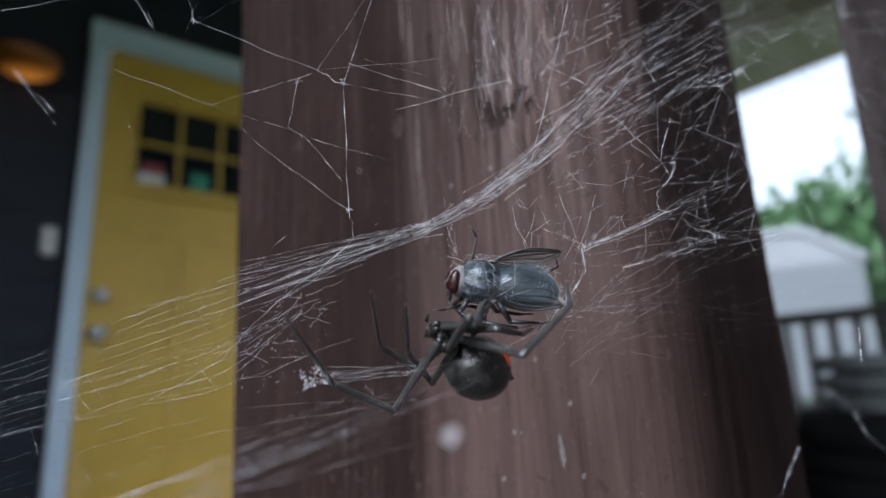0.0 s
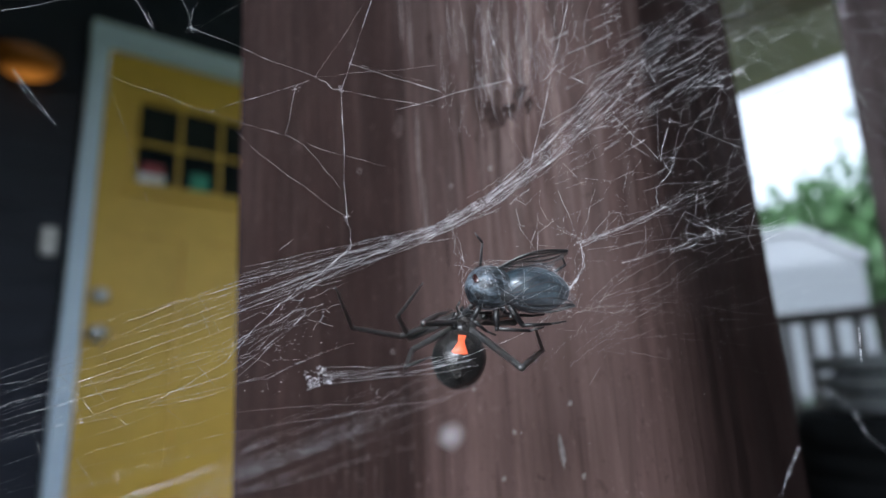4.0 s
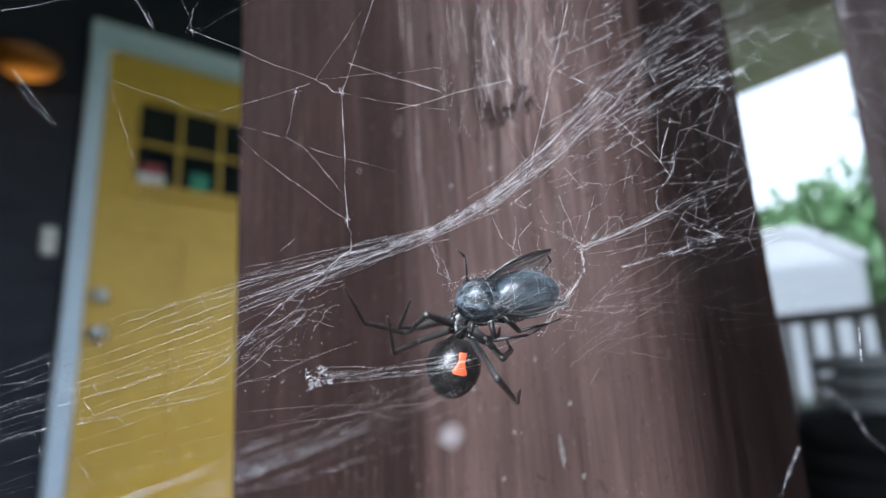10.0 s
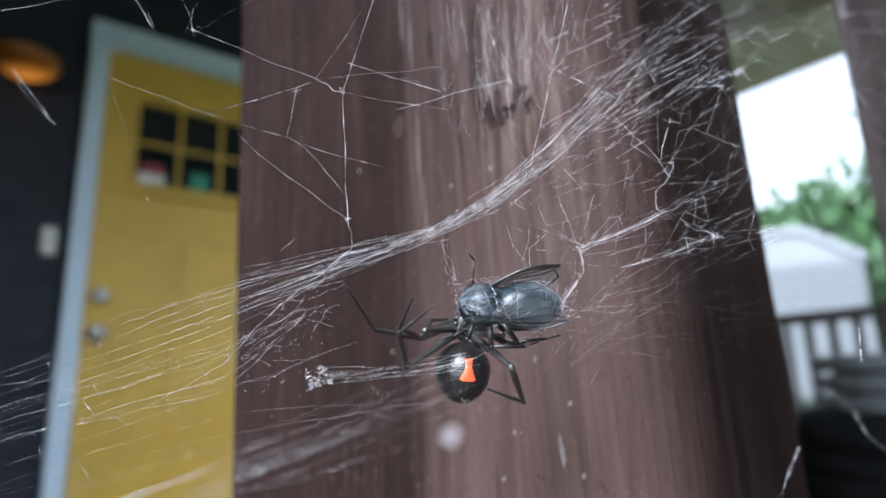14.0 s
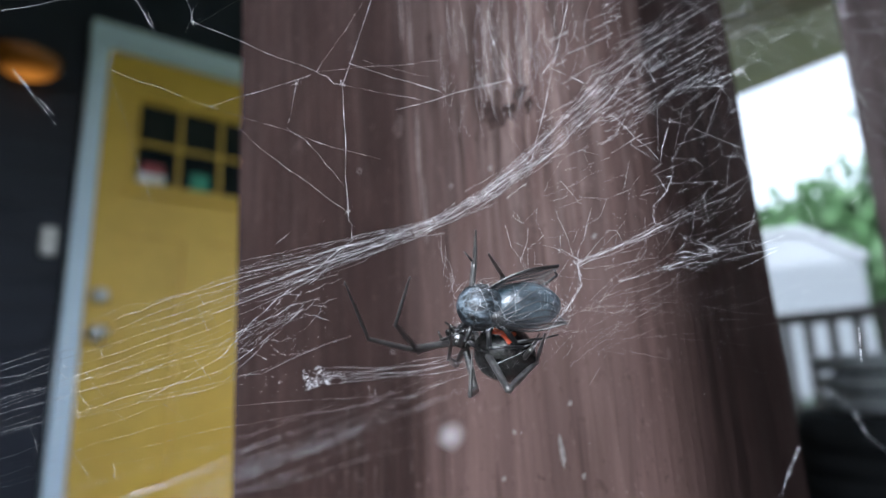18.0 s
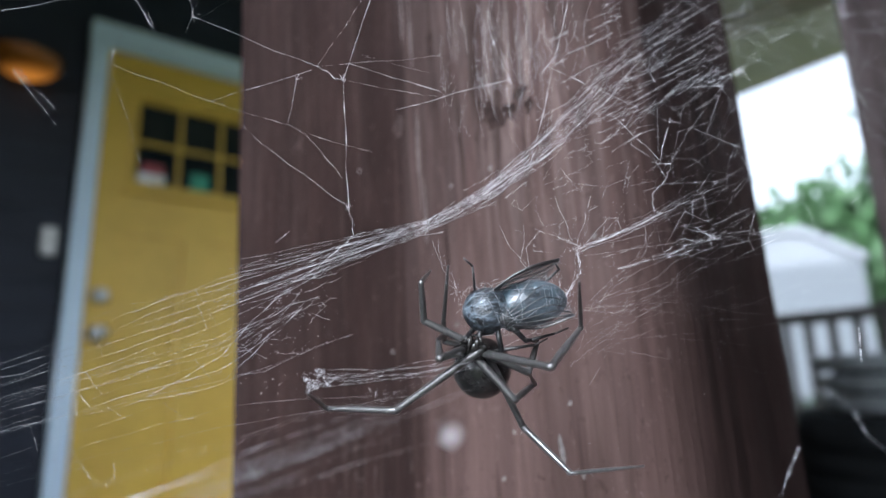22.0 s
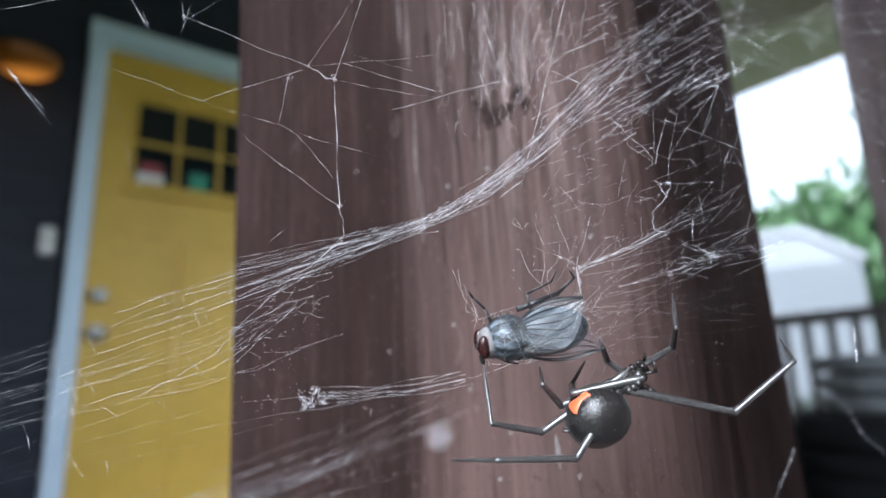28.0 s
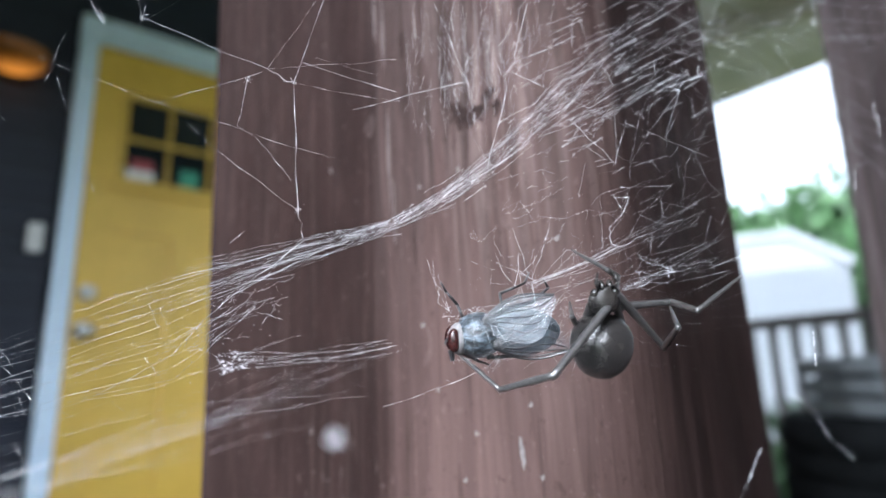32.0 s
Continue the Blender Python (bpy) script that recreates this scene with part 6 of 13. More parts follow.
    walk(LEGS['a'][2], [
        (0, pose(0.00233, 0.00462, 0.00921, -23.4, 0.0, 0.1)), (0.5, pose(0.00419, 0.00450, 0.00888, -24.6, 2.9, 6.6)), (1, pose(0.00612, 0.00443, 0.00812, -21.3, 6.6, 15.3)),
        (1.33, pose(0.00847, 0.00513, 0.00768, -44.9, -0.5, 4.4)), (1.67, pose(0.01051, 0.00621, 0.00911, -70.0, -4.7, 1.8)), (2, pose(0.01253, 0.00612, 0.00693, -98.1, -8.5, 1.4)),
        (3, pose(0.01301, -0.00013, 0.00345, -101.9, -9.9, 1.6)), (3.83, pose(0.01268, -0.00040, 0.00308, -100.5, -7.3, 1.1)), (4.67, pose(0.01235, -0.00062, 0.00272, -99.0, -4.9, 0.7)),
        (5.5, pose(0.01203, -0.00079, 0.00239, -97.3, -2.5, 0.3)), (6, pose(0.01039, 0.00163, 0.00311, -98.6, -4.0, 0.5)), (7, pose(0.01080, 0.00238, 0.00163, -104.9, 3.7, -1.1)),
        (7.5, pose(0.01012, 0.00145, 0.00396, -102.4, -11.1, 2.5)), (8, pose(0.00899, 0.00041, 0.00593, -102.3, -26.1, 6.0)), (9, pose(0.00921, 0.00131, 0.00571, -91.0, -26.0, 6.0)),
        (10, pose(0.00970, -0.00104, 0.00455, -86.9, -24.8, 6.0)), (11, pose(0.01017, -0.00099, 0.00334, -85.4, -11.5, 6.9)), (12, pose(0.01010, -0.00025, 0.00382, -84.1, -16.9, 6.4)),
        (13, pose(0.01016, 0.00011, 0.00340, -86.8, -10.6, 6.9)), (14, pose(0.00945, 0.00004, 0.00466, -73.9, -25.1, 4.4)), (14.5, pose(0.01028, 0.00132, 0.00526, -95.6, -8.7, 5.9)),
        (15.17, pose(0.00870, 0.00195, 0.00575, -71.2, -18.9, 4.7)), (15.83, pose(0.00703, 0.00242, 0.00639, -46.0, -21.5, 3.0)), (16.5, pose(0.00518, 0.00249, 0.00706, -24.0, -19.3, 6.5)),
        (16.75, pose(0.00344, 0.00387, 0.00756, -35.0, -18.2, 8.5)), (17, pose(0.00149, 0.00530, 0.00753, -45.3, -17.7, 9.1)), (17.5, pose(0.00229, 0.00858, 0.00522, -67.3, -10.5, 14.1)),
        (18, pose(0.00327, 0.01078, 0.00134, -87.1, -0.7, 16.3)), (18.5, pose(0.00309, 0.01179, 0.00275, -87.7, -16.2, 15.6)), (19, pose(0.00280, 0.01262, 0.00409, -83.7, -30.7, 14.4)),
        (19.5, pose(0.00603, 0.01195, 0.00259, -92.9, -22.7, 14.7)), (20, pose(0.00562, 0.01556, 0.00547, -89.4, -12.5, 14.4)), (21, pose(0.00633, 0.01518, 0.00495, -91.3, -12.4, 14.4)),
        (21.2, pose(0.00041, 0.01503, 0.00785, -89.8, -28.4, 14.6)), (21.4, pose(-0.00524, 0.01265, 0.00956, -78.2, -43.8, 12.6)), (21.6, pose(-0.00980, 0.00856, 0.01002, -56.4, -55.2, 5.3)),
        (21.8, pose(-0.01272, 0.00347, 0.00933, -26.1, -60.8, -6.8)), (22, pose(-0.01371, -0.00178, 0.00775, 4.5, -61.7, -16.7)), (22.5, pose(-0.01413, -0.00103, 0.00710, 7.7, -62.6, 0.5)),
        (23, pose(-0.01462, -0.00205, 0.00624, -33.5, -52.2, 73.0)), (23.5, pose(-0.01252, -0.00204, 0.00624, -43.5, -25.0, 114.4)),
        (24, pose(-0.01042, -0.00204, 0.00624, -33.2, 1.4, 147.3)), (24.17, pose(-0.01033, -0.00561, 0.00307, -45.1, 8.1, 155.5)),
        (24.33, pose(-0.00879, -0.00897, 0.00099, -55.8, 17.2, 163.3)), (24.5, pose(-0.00614, -0.01268, 0.00043, -67.9, 26.7, 168.7)),
        (25, pose(-0.00870, -0.00989, -0.00548, -76.7, 46.5, 176.6)), (25.12, pose(-0.00973, -0.01056, -0.00166, -78.4, 22.9, 170.3)),
        (25.25, pose(-0.00912, -0.01168, 0.00180, -76.9, -1.5, 164.9)), (25.38, pose(-0.00809, -0.01144, 0.00522, -70.4, -23.7, 158.3)),
        (25.5, pose(-0.00581, -0.01134, 0.00790, -58.0, -44.6, 146.2)), (26, pose(-0.00823, -0.01127, 0.00476, -61.9, -22.5, 161.4)),
        (26.5, pose(-0.00919, -0.01121, 0.00089, -58.6, -3.1, 172.7)), (27, pose(-0.00856, -0.01107, -0.00309, -49.2, 12.4, -176.1)),
        (27.5, pose(-0.00931, -0.00739, -0.00674, -31.8, 23.5, -162.5)), (27.75, pose(-0.00741, -0.00980, -0.00779, -8.0, 30.4, -141.5)),
        (28, pose(-0.00272, -0.01320, -0.00654, 15.9, 29.1, -119.6)), (28.1, pose(-0.00232, -0.01256, -0.00148, -2.4, 29.9, -127.6)),
        (28.2, pose(-0.00273, -0.01084, 0.00174, -19.5, 28.4, -136.7)), (28.3, pose(-0.00081, -0.00912, 0.00437, -35.9, 23.2, -147.6)),
        (28.4, pose(0.00255, -0.00745, 0.00526, -49.1, 13.8, -158.4)), (28.5, pose(0.00614, -0.00589, 0.00392, -57.8, 0.7, -168.1)),
        (28.75, pose(0.00484, -0.00313, 0.00097, -58.6, -1.2, -169.3)), (29, pose(0.00490, -0.00045, -0.00114, -60.4, -0.2, -168.7)),
        (29.12, pose(0.00502, 0.00001, 0.00046, -53.1, 17.8, -156.8)), (29.25, pose(0.00457, 0.00056, 0.00205, -37.2, 32.6, -140.8)),
        (29.38, pose(0.00351, 0.00119, 0.00339, -11.9, 40.8, -118.7)), (29.5, pose(0.00197, 0.00187, 0.00420, 18.1, 39.8, -95.0)),
        (29.62, pose(0.00291, 0.00080, 0.00402, -18.5, 39.7, -117.1)), (29.75, pose(0.00383, -0.00016, 0.00368, -50.3, 29.0, -135.9)),
        (29.88, pose(0.00479, -0.00099, 0.00320, -73.9, 11.3, -145.8)), (30, pose(0.00588, -0.00168, 0.00250, -93.7, -9.0, -148.0)),
        (30.5, pose(0.00582, -0.00107, 0.00224, -71.2, -2.3, -147.1)), (31, pose(0.00622, -0.00047, 0.00233, -49.0, -2.4, -147.2)), (32, pose(0.00575, -0.00128, 0.00269, -61.9, 2.1, -144.1))])
    walk(LEGS['b'][0], [
        (0, pose(0.00100, 0.00030, -0.00020, 89.3, -39.0, 39.4)), (0.5, pose(0.00100, 0.00030, -0.00020, 95.7, -29.1, 39.9)), (1, pose(0.00100, 0.00030, -0.00020, 103.7, -20.1, 41.6)),
        (1.33, pose(0.00100, 0.00030, -0.00020, 91.3, -3.6, 43.8)), (1.67, pose(0.00100, 0.00030, -0.00020, 83.6, 15.6, 43.0)), (2, pose(0.00100, 0.00030, -0.00020, 79.7, 36.6, 39.6)),
        (3, pose(0.00100, 0.00030, -0.00020, 89.6, 32.2, 40.1)), (3.83, pose(0.00100, 0.00030, -0.00020, 96.9, 34.7, 40.2)), (4.67, pose(0.00100, 0.00030, -0.00020, 104.8, 36.8, 40.7)),
        (5.5, pose(0.00100, 0.00030, -0.00020, 113.1, 38.5, 41.5)), (6, pose(0.00100, 0.00030, -0.00020, 93.2, 29.7, 39.0)), (7, pose(0.00100, 0.00030, -0.00020, 100.7, 53.0, 42.8)),
        (7.5, pose(0.00100, 0.00030, -0.00020, 90.4, 29.4, 39.7)), (8, pose(0.00100, 0.00030, -0.00020, 81.5, 7.4, 41.4)), (9, pose(0.00100, 0.00030, -0.00020, 92.4, 8.7, 41.3)),
        (10, pose(0.00100, 0.00030, -0.00020, 89.6, 9.8, 41.3)), (11, pose(0.00100, 0.00030, -0.00020, 103.6, 17.8, 42.3)), (12, pose(0.00100, 0.00030, -0.00020, 99.3, 21.9, 43.1)),
        (13, pose(0.00100, 0.00030, -0.00020, 99.2, 19.7, 42.8)), (14, pose(0.00100, 0.00030, -0.00020, 100.1, 10.4, 41.1)), (14.5, pose(0.00100, 0.00030, -0.00020, 98.8, 13.6, 41.6)),
        (15.17, pose(0.00100, 0.00030, -0.00020, 100.1, 0.8, 39.5)), (15.83, pose(0.00100, 0.00030, -0.00020, 105.1, -10.7, 36.9)),
        (16.5, pose(0.00100, 0.00030, -0.00020, 113.7, -20.4, 33.4)), (16.75, pose(0.00100, 0.00030, -0.00020, 96.8, -18.6, 33.9)), (17, pose(0.00100, 0.00030, -0.00020, 80.1, -19.5, 33.9)),
        (17.5, pose(0.00100, 0.00030, -0.00020, 60.6, -4.0, 28.3)), (18, pose(0.00100, 0.00030, -0.00020, 37.8, 7.8, 18.2)), (18.5, pose(0.00100, 0.00030, -0.00020, 41.6, -5.9, 34.5)),
        (19, pose(0.00100, 0.00030, -0.00020, 40.2, -19.5, 50.5)), (19.5, pose(0.00100, 0.00030, -0.00020, 35.3, -13.0, 41.7)), (20, pose(0.00100, 0.00030, -0.00020, 29.5, -7.1, 32.3)),
        (21, pose(0.00100, 0.00030, -0.00020, 28.5, -6.3, 30.8)), (21.2, pose(0.00100, 0.00030, -0.00020, 27.2, -16.9, 51.1)), (21.4, pose(0.00100, 0.00030, -0.00020, 21.6, -26.0, 72.5)),
        (21.6, pose(0.00100, 0.00030, -0.00020, 11.7, -32.3, 96.1)), (21.8, pose(0.00100, 0.00030, -0.00020, -1.6, -34.3, 122.2)), (22, pose(0.00100, 0.00030, -0.00020, -15.5, -30.9, 148.6)),
        (22.5, pose(0.00100, 0.00030, -0.00020, -31.1, -28.8, 154.2)), (23, pose(0.00100, 0.00030, -0.00020, -45.6, -26.3, 157.6)), (24, pose(0.00100, 0.00030, -0.00020, 21.3, -29.7, 140.0)),
        (24.17, pose(0.00100, 0.00030, -0.00020, 9.1, -30.6, 143.8)), (24.33, pose(0.00100, 0.00030, -0.00020, -5.1, -30.9, 154.1)),
        (24.5, pose(0.00100, 0.00030, -0.00020, -17.9, -28.2, 169.2)), (25, pose(0.00100, 0.00030, -0.00020, -32.3, -24.2, 178.7)),
        (25.12, pose(0.00100, 0.00030, -0.00020, -25.5, -31.2, 164.5)), (25.25, pose(0.00100, 0.00030, -0.00020, -13.1, -35.3, 150.6)),
        (25.38, pose(0.00100, 0.00030, -0.00020, 1.2, -36.2, 139.9)), (25.5, pose(0.00100, 0.00030, -0.00020, 14.0, -35.6, 134.1)), (26, pose(0.00100, 0.00030, -0.00020, 5.5, -36.1, 137.6)),
        (26.5, pose(0.00100, 0.00030, -0.00020, -4.1, -36.1, 142.9)), (27, pose(0.00100, 0.00030, -0.00020, -14.5, -35.2, 150.2)),
        (27.5, pose(0.00100, 0.00030, -0.00020, -23.9, -32.0, 161.2)), (27.75, pose(0.00100, 0.00030, -0.00020, -23.5, -28.6, 169.9)),
        (28, pose(0.00100, 0.00030, -0.00020, -13.5, -24.6, -176.7)), (28.1, pose(0.00100, 0.00030, -0.00020, -11.7, -25.9, 176.7)),
        (28.2, pose(0.00100, 0.00030, -0.00020, -7.5, -27.0, 169.5)), (28.3, pose(0.00100, 0.00030, -0.00020, -0.5, -27.5, 162.2)),
        (28.4, pose(0.00100, 0.00030, -0.00020, 8.9, -27.1, 156.5)), (28.5, pose(0.00100, 0.00030, -0.00020, 19.1, -26.7, 154.6)),
        (28.75, pose(0.00100, 0.00030, -0.00020, 27.8, -21.3, 141.1)), (29, pose(0.00100, 0.00030, -0.00020, 52.5, -0.9, 116.8)), (29.12, pose(0.00100, 0.00030, -0.00020, 32.8, 0.7, 115.2)),
        (29.25, pose(0.00100, 0.00030, -0.00020, 14.4, 0.6, 115.3)), (29.38, pose(0.00100, 0.00030, -0.00020, -2.6, 0.4, 117.2)), (29.5, pose(0.00100, 0.00030, -0.00020, -18.9, 1.1, 120.8)),
        (29.62, pose(0.00100, 0.00030, -0.00020, -2.0, 0.4, 116.8)), (29.75, pose(0.00100, 0.00030, -0.00020, 15.8, 0.6, 115.0)), (29.88, pose(0.00100, 0.00030, -0.00020, 34.8, 0.3, 115.6)),
        (30, pose(0.00100, 0.00030, -0.00020, 54.8, -2.3, 118.2)), (30.5, pose(0.00100, 0.00030, -0.00020, 48.0, 8.2, 109.8)), (31, pose(0.00100, 0.00030, -0.00020, 40.2, 17.8, 99.7)),
        (32, pose(0.00100, 0.00030, -0.00020, 43.3, 4.8, 114.4))])
    walk(LEGS['b'][1], [
        (0, pose(-0.00394, -0.00360, 0.00757, -8.0, -0.9, -13.0)), (0.5, pose(-0.00208, -0.00357, 0.00849, -17.3, -0.7, -12.1)), (1, pose(0.00008, -0.00369, 0.00892, -24.0, 1.6, -6.0)),
        (1.33, pose(0.00070, -0.00030, 0.00978, -40.0, -5.3, -17.0)), (1.67, pose(0.00220, 0.00294, 0.00937, -56.5, -13.8, -24.7)), (2, pose(0.00439, 0.00541, 0.00770, -73.9, -22.8, -29.0)),
        (3, pose(0.00503, 0.00379, 0.00826, -89.8, -38.5, -31.6)), (3.83, pose(0.00609, 0.00303, 0.00797, -92.6, -21.7, -32.0)), (4.67, pose(0.00705, 0.00215, 0.00755, -91.3, -5.2, -32.6)),
        (5.5, pose(0.00789, 0.00116, 0.00700, -85.3, 11.5, -32.1)), (6, pose(0.00519, 0.00299, 0.00847, -83.9, -27.5, -35.8)), (7, pose(0.00803, 0.00426, 0.00571, -75.4, 24.2, -26.7)),
        (7.5, pose(0.00482, 0.00338, 0.00851, -76.5, -13.6, -36.0)), (8, pose(0.00097, 0.00225, 0.00961, -57.0, -46.3, -51.9)), (9, pose(0.00241, 0.00098, 0.00968, -73.6, -27.7, -41.2)),
        (10, pose(0.00223, 0.00148, 0.00965, -78.5, -41.6, -45.4)), (11, pose(0.00478, 0.00055, 0.00905, -84.3, -21.5, -41.9)), (12, pose(0.00479, 0.00164, 0.00896, -92.1, -26.4, -42.0)),
        (13, pose(0.00454, 0.00138, 0.00909, -86.6, -20.2, -41.9)), (14, pose(0.00349, 0.00015, 0.00948, -65.9, -23.6, -42.8)), (14.5, pose(0.00375, 0.00070, 0.00941, -57.2, -27.3, -45.1)),
        (15.17, pose(0.00222, -0.00097, 0.00964, -40.6, -19.6, -37.8)), (15.83, pose(0.00112, -0.00286, 0.00929, -25.0, -13.5, -27.9)),
        (16.5, pose(0.00055, -0.00482, 0.00838, -10.4, -9.6, -15.6)), (16.75, pose(-0.00097, -0.00244, 0.00921, -24.0, -9.6, -15.7)),
        (17, pose(-0.00269, -0.00012, 0.00909, -36.0, -11.6, -19.1)), (17.5, pose(-0.00186, 0.00434, 0.00849, -58.6, -12.6, -20.0)),
        (18, pose(-0.00068, 0.00806, 0.00588, -81.1, -14.3, -20.7)), (18.5, pose(-0.00380, 0.00607, 0.00641, -77.0, -20.9, -22.0)),
        (19, pose(-0.00626, 0.00349, 0.00589, -70.8, -27.0, -23.9)), (19.5, pose(-0.00540, 0.00553, 0.00542, -86.2, -30.2, -24.7)),
        (20, pose(-0.00417, 0.00733, 0.00468, -102.0, -31.3, -24.6)), (21, pose(-0.00394, 0.00758, 0.00454, -103.8, -31.5, -24.5)),
        (21.2, pose(-0.00676, 0.00485, 0.00417, -82.7, -38.5, -24.1)), (21.4, pose(-0.00835, 0.00156, 0.00311, -59.5, -41.2, -25.3)),
        (21.6, pose(-0.00862, -0.00183, 0.00151, -37.4, -40.3, -24.2)), (21.8, pose(-0.00755, -0.00489, -0.00043, -18.9, -37.9, -18.3)),
        (22, pose(-0.00520, -0.00720, -0.00250, -4.5, -36.0, -7.2)), (22.5, pose(-0.00497, -0.00632, -0.00473, 6.9, -36.0, -4.8)), (23, pose(-0.00459, -0.00496, -0.00661, 14.6, -36.8, 0.3)),
        (24, pose(-0.00361, -0.00799, 0.00296, 15.8, -41.8, 23.7)), (24.17, pose(-0.00418, -0.00815, 0.00116, -4.6, -43.6, 48.2)),
        (24.33, pose(-0.00377, -0.00846, -0.00097, -27.7, -38.9, 69.6)), (24.5, pose(-0.00221, -0.00878, -0.00291, -48.8, -30.2, 82.8)),
        (25, pose(-0.00138, -0.00810, -0.00508, -62.6, -28.6, 84.1)), (25.12, pose(-0.00356, -0.00780, -0.00388, -43.2, -33.4, 79.8)),
        (25.25, pose(-0.00492, -0.00754, -0.00204, -72.6, 25.8, 114.3)), (25.38, pose(-0.00535, -0.00742, -0.00003, -54.4, 20.9, 111.7)),
        (25.5, pose(-0.00500, -0.00746, 0.00177, -35.3, 19.0, 109.6)), (26, pose(-0.00529, -0.00743, 0.00057, -52.1, 21.3, 112.2)),
        (26.5, pose(-0.00535, -0.00741, -0.00078, -67.7, 26.3, 115.4)), (27, pose(-0.00507, -0.00738, -0.00225, -82.2, 34.3, 117.9)),
        (27.5, pose(-0.00398, -0.00766, -0.00364, -96.1, 44.4, 118.1)), (27.75, pose(-0.00248, -0.00840, -0.00370, -109.7, 60.5, 112.0)),
        (28, pose(0.00059, -0.00946, -0.00232, -76.3, 20.5, 114.7)), (28.1, pose(-0.00044, -0.00943, -0.00203, -54.9, 18.0, 113.5)),
        (28.2, pose(-0.00139, -0.00934, -0.00137, -33.6, 18.6, 114.1)), (28.3, pose(-0.00210, -0.00921, -0.00029, -11.9, 20.1, 118.2)),
        (28.4, pose(-0.00230, -0.00904, 0.00117, 10.9, 20.2, 125.9)), (28.5, pose(-0.00173, -0.00886, 0.00273, 34.8, 15.9, 136.5)),
        (28.75, pose(-0.00324, -0.00765, 0.00414, 52.8, 26.6, 124.6)), (29, pose(-0.00437, -0.00255, 0.00774, -11.9, 24.6, 130.6)),
        (29.12, pose(-0.00664, -0.00322, 0.00521, -25.9, 24.8, 131.1)), (29.25, pose(-0.00777, -0.00381, 0.00230, -37.7, 27.0, 135.2)),
        (29.38, pose(-0.00788, -0.00427, -0.00065, -46.3, 32.4, 142.0)), (29.5, pose(-0.00710, -0.00459, -0.00344, -50.1, 40.7, 151.3)),
        (29.62, pose(-0.00792, -0.00421, -0.00055, -45.6, 31.7, 141.2)), (29.75, pose(-0.00773, -0.00374, 0.00253, -35.4, 26.5, 134.3)),
        (29.88, pose(-0.00642, -0.00321, 0.00551, -21.8, 25.1, 131.3)), (30, pose(-0.00393, -0.00271, 0.00796, -6.3, 25.5, 133.0)),
        (30.5, pose(-0.00566, -0.00098, 0.00715, -16.7, 24.2, 126.4)), (31, pose(-0.00686, 0.00095, 0.00595, -25.5, 23.1, 123.1)), (32, pose(-0.00587, -0.00218, 0.00663, -25.2, 21.2, 118.9))])
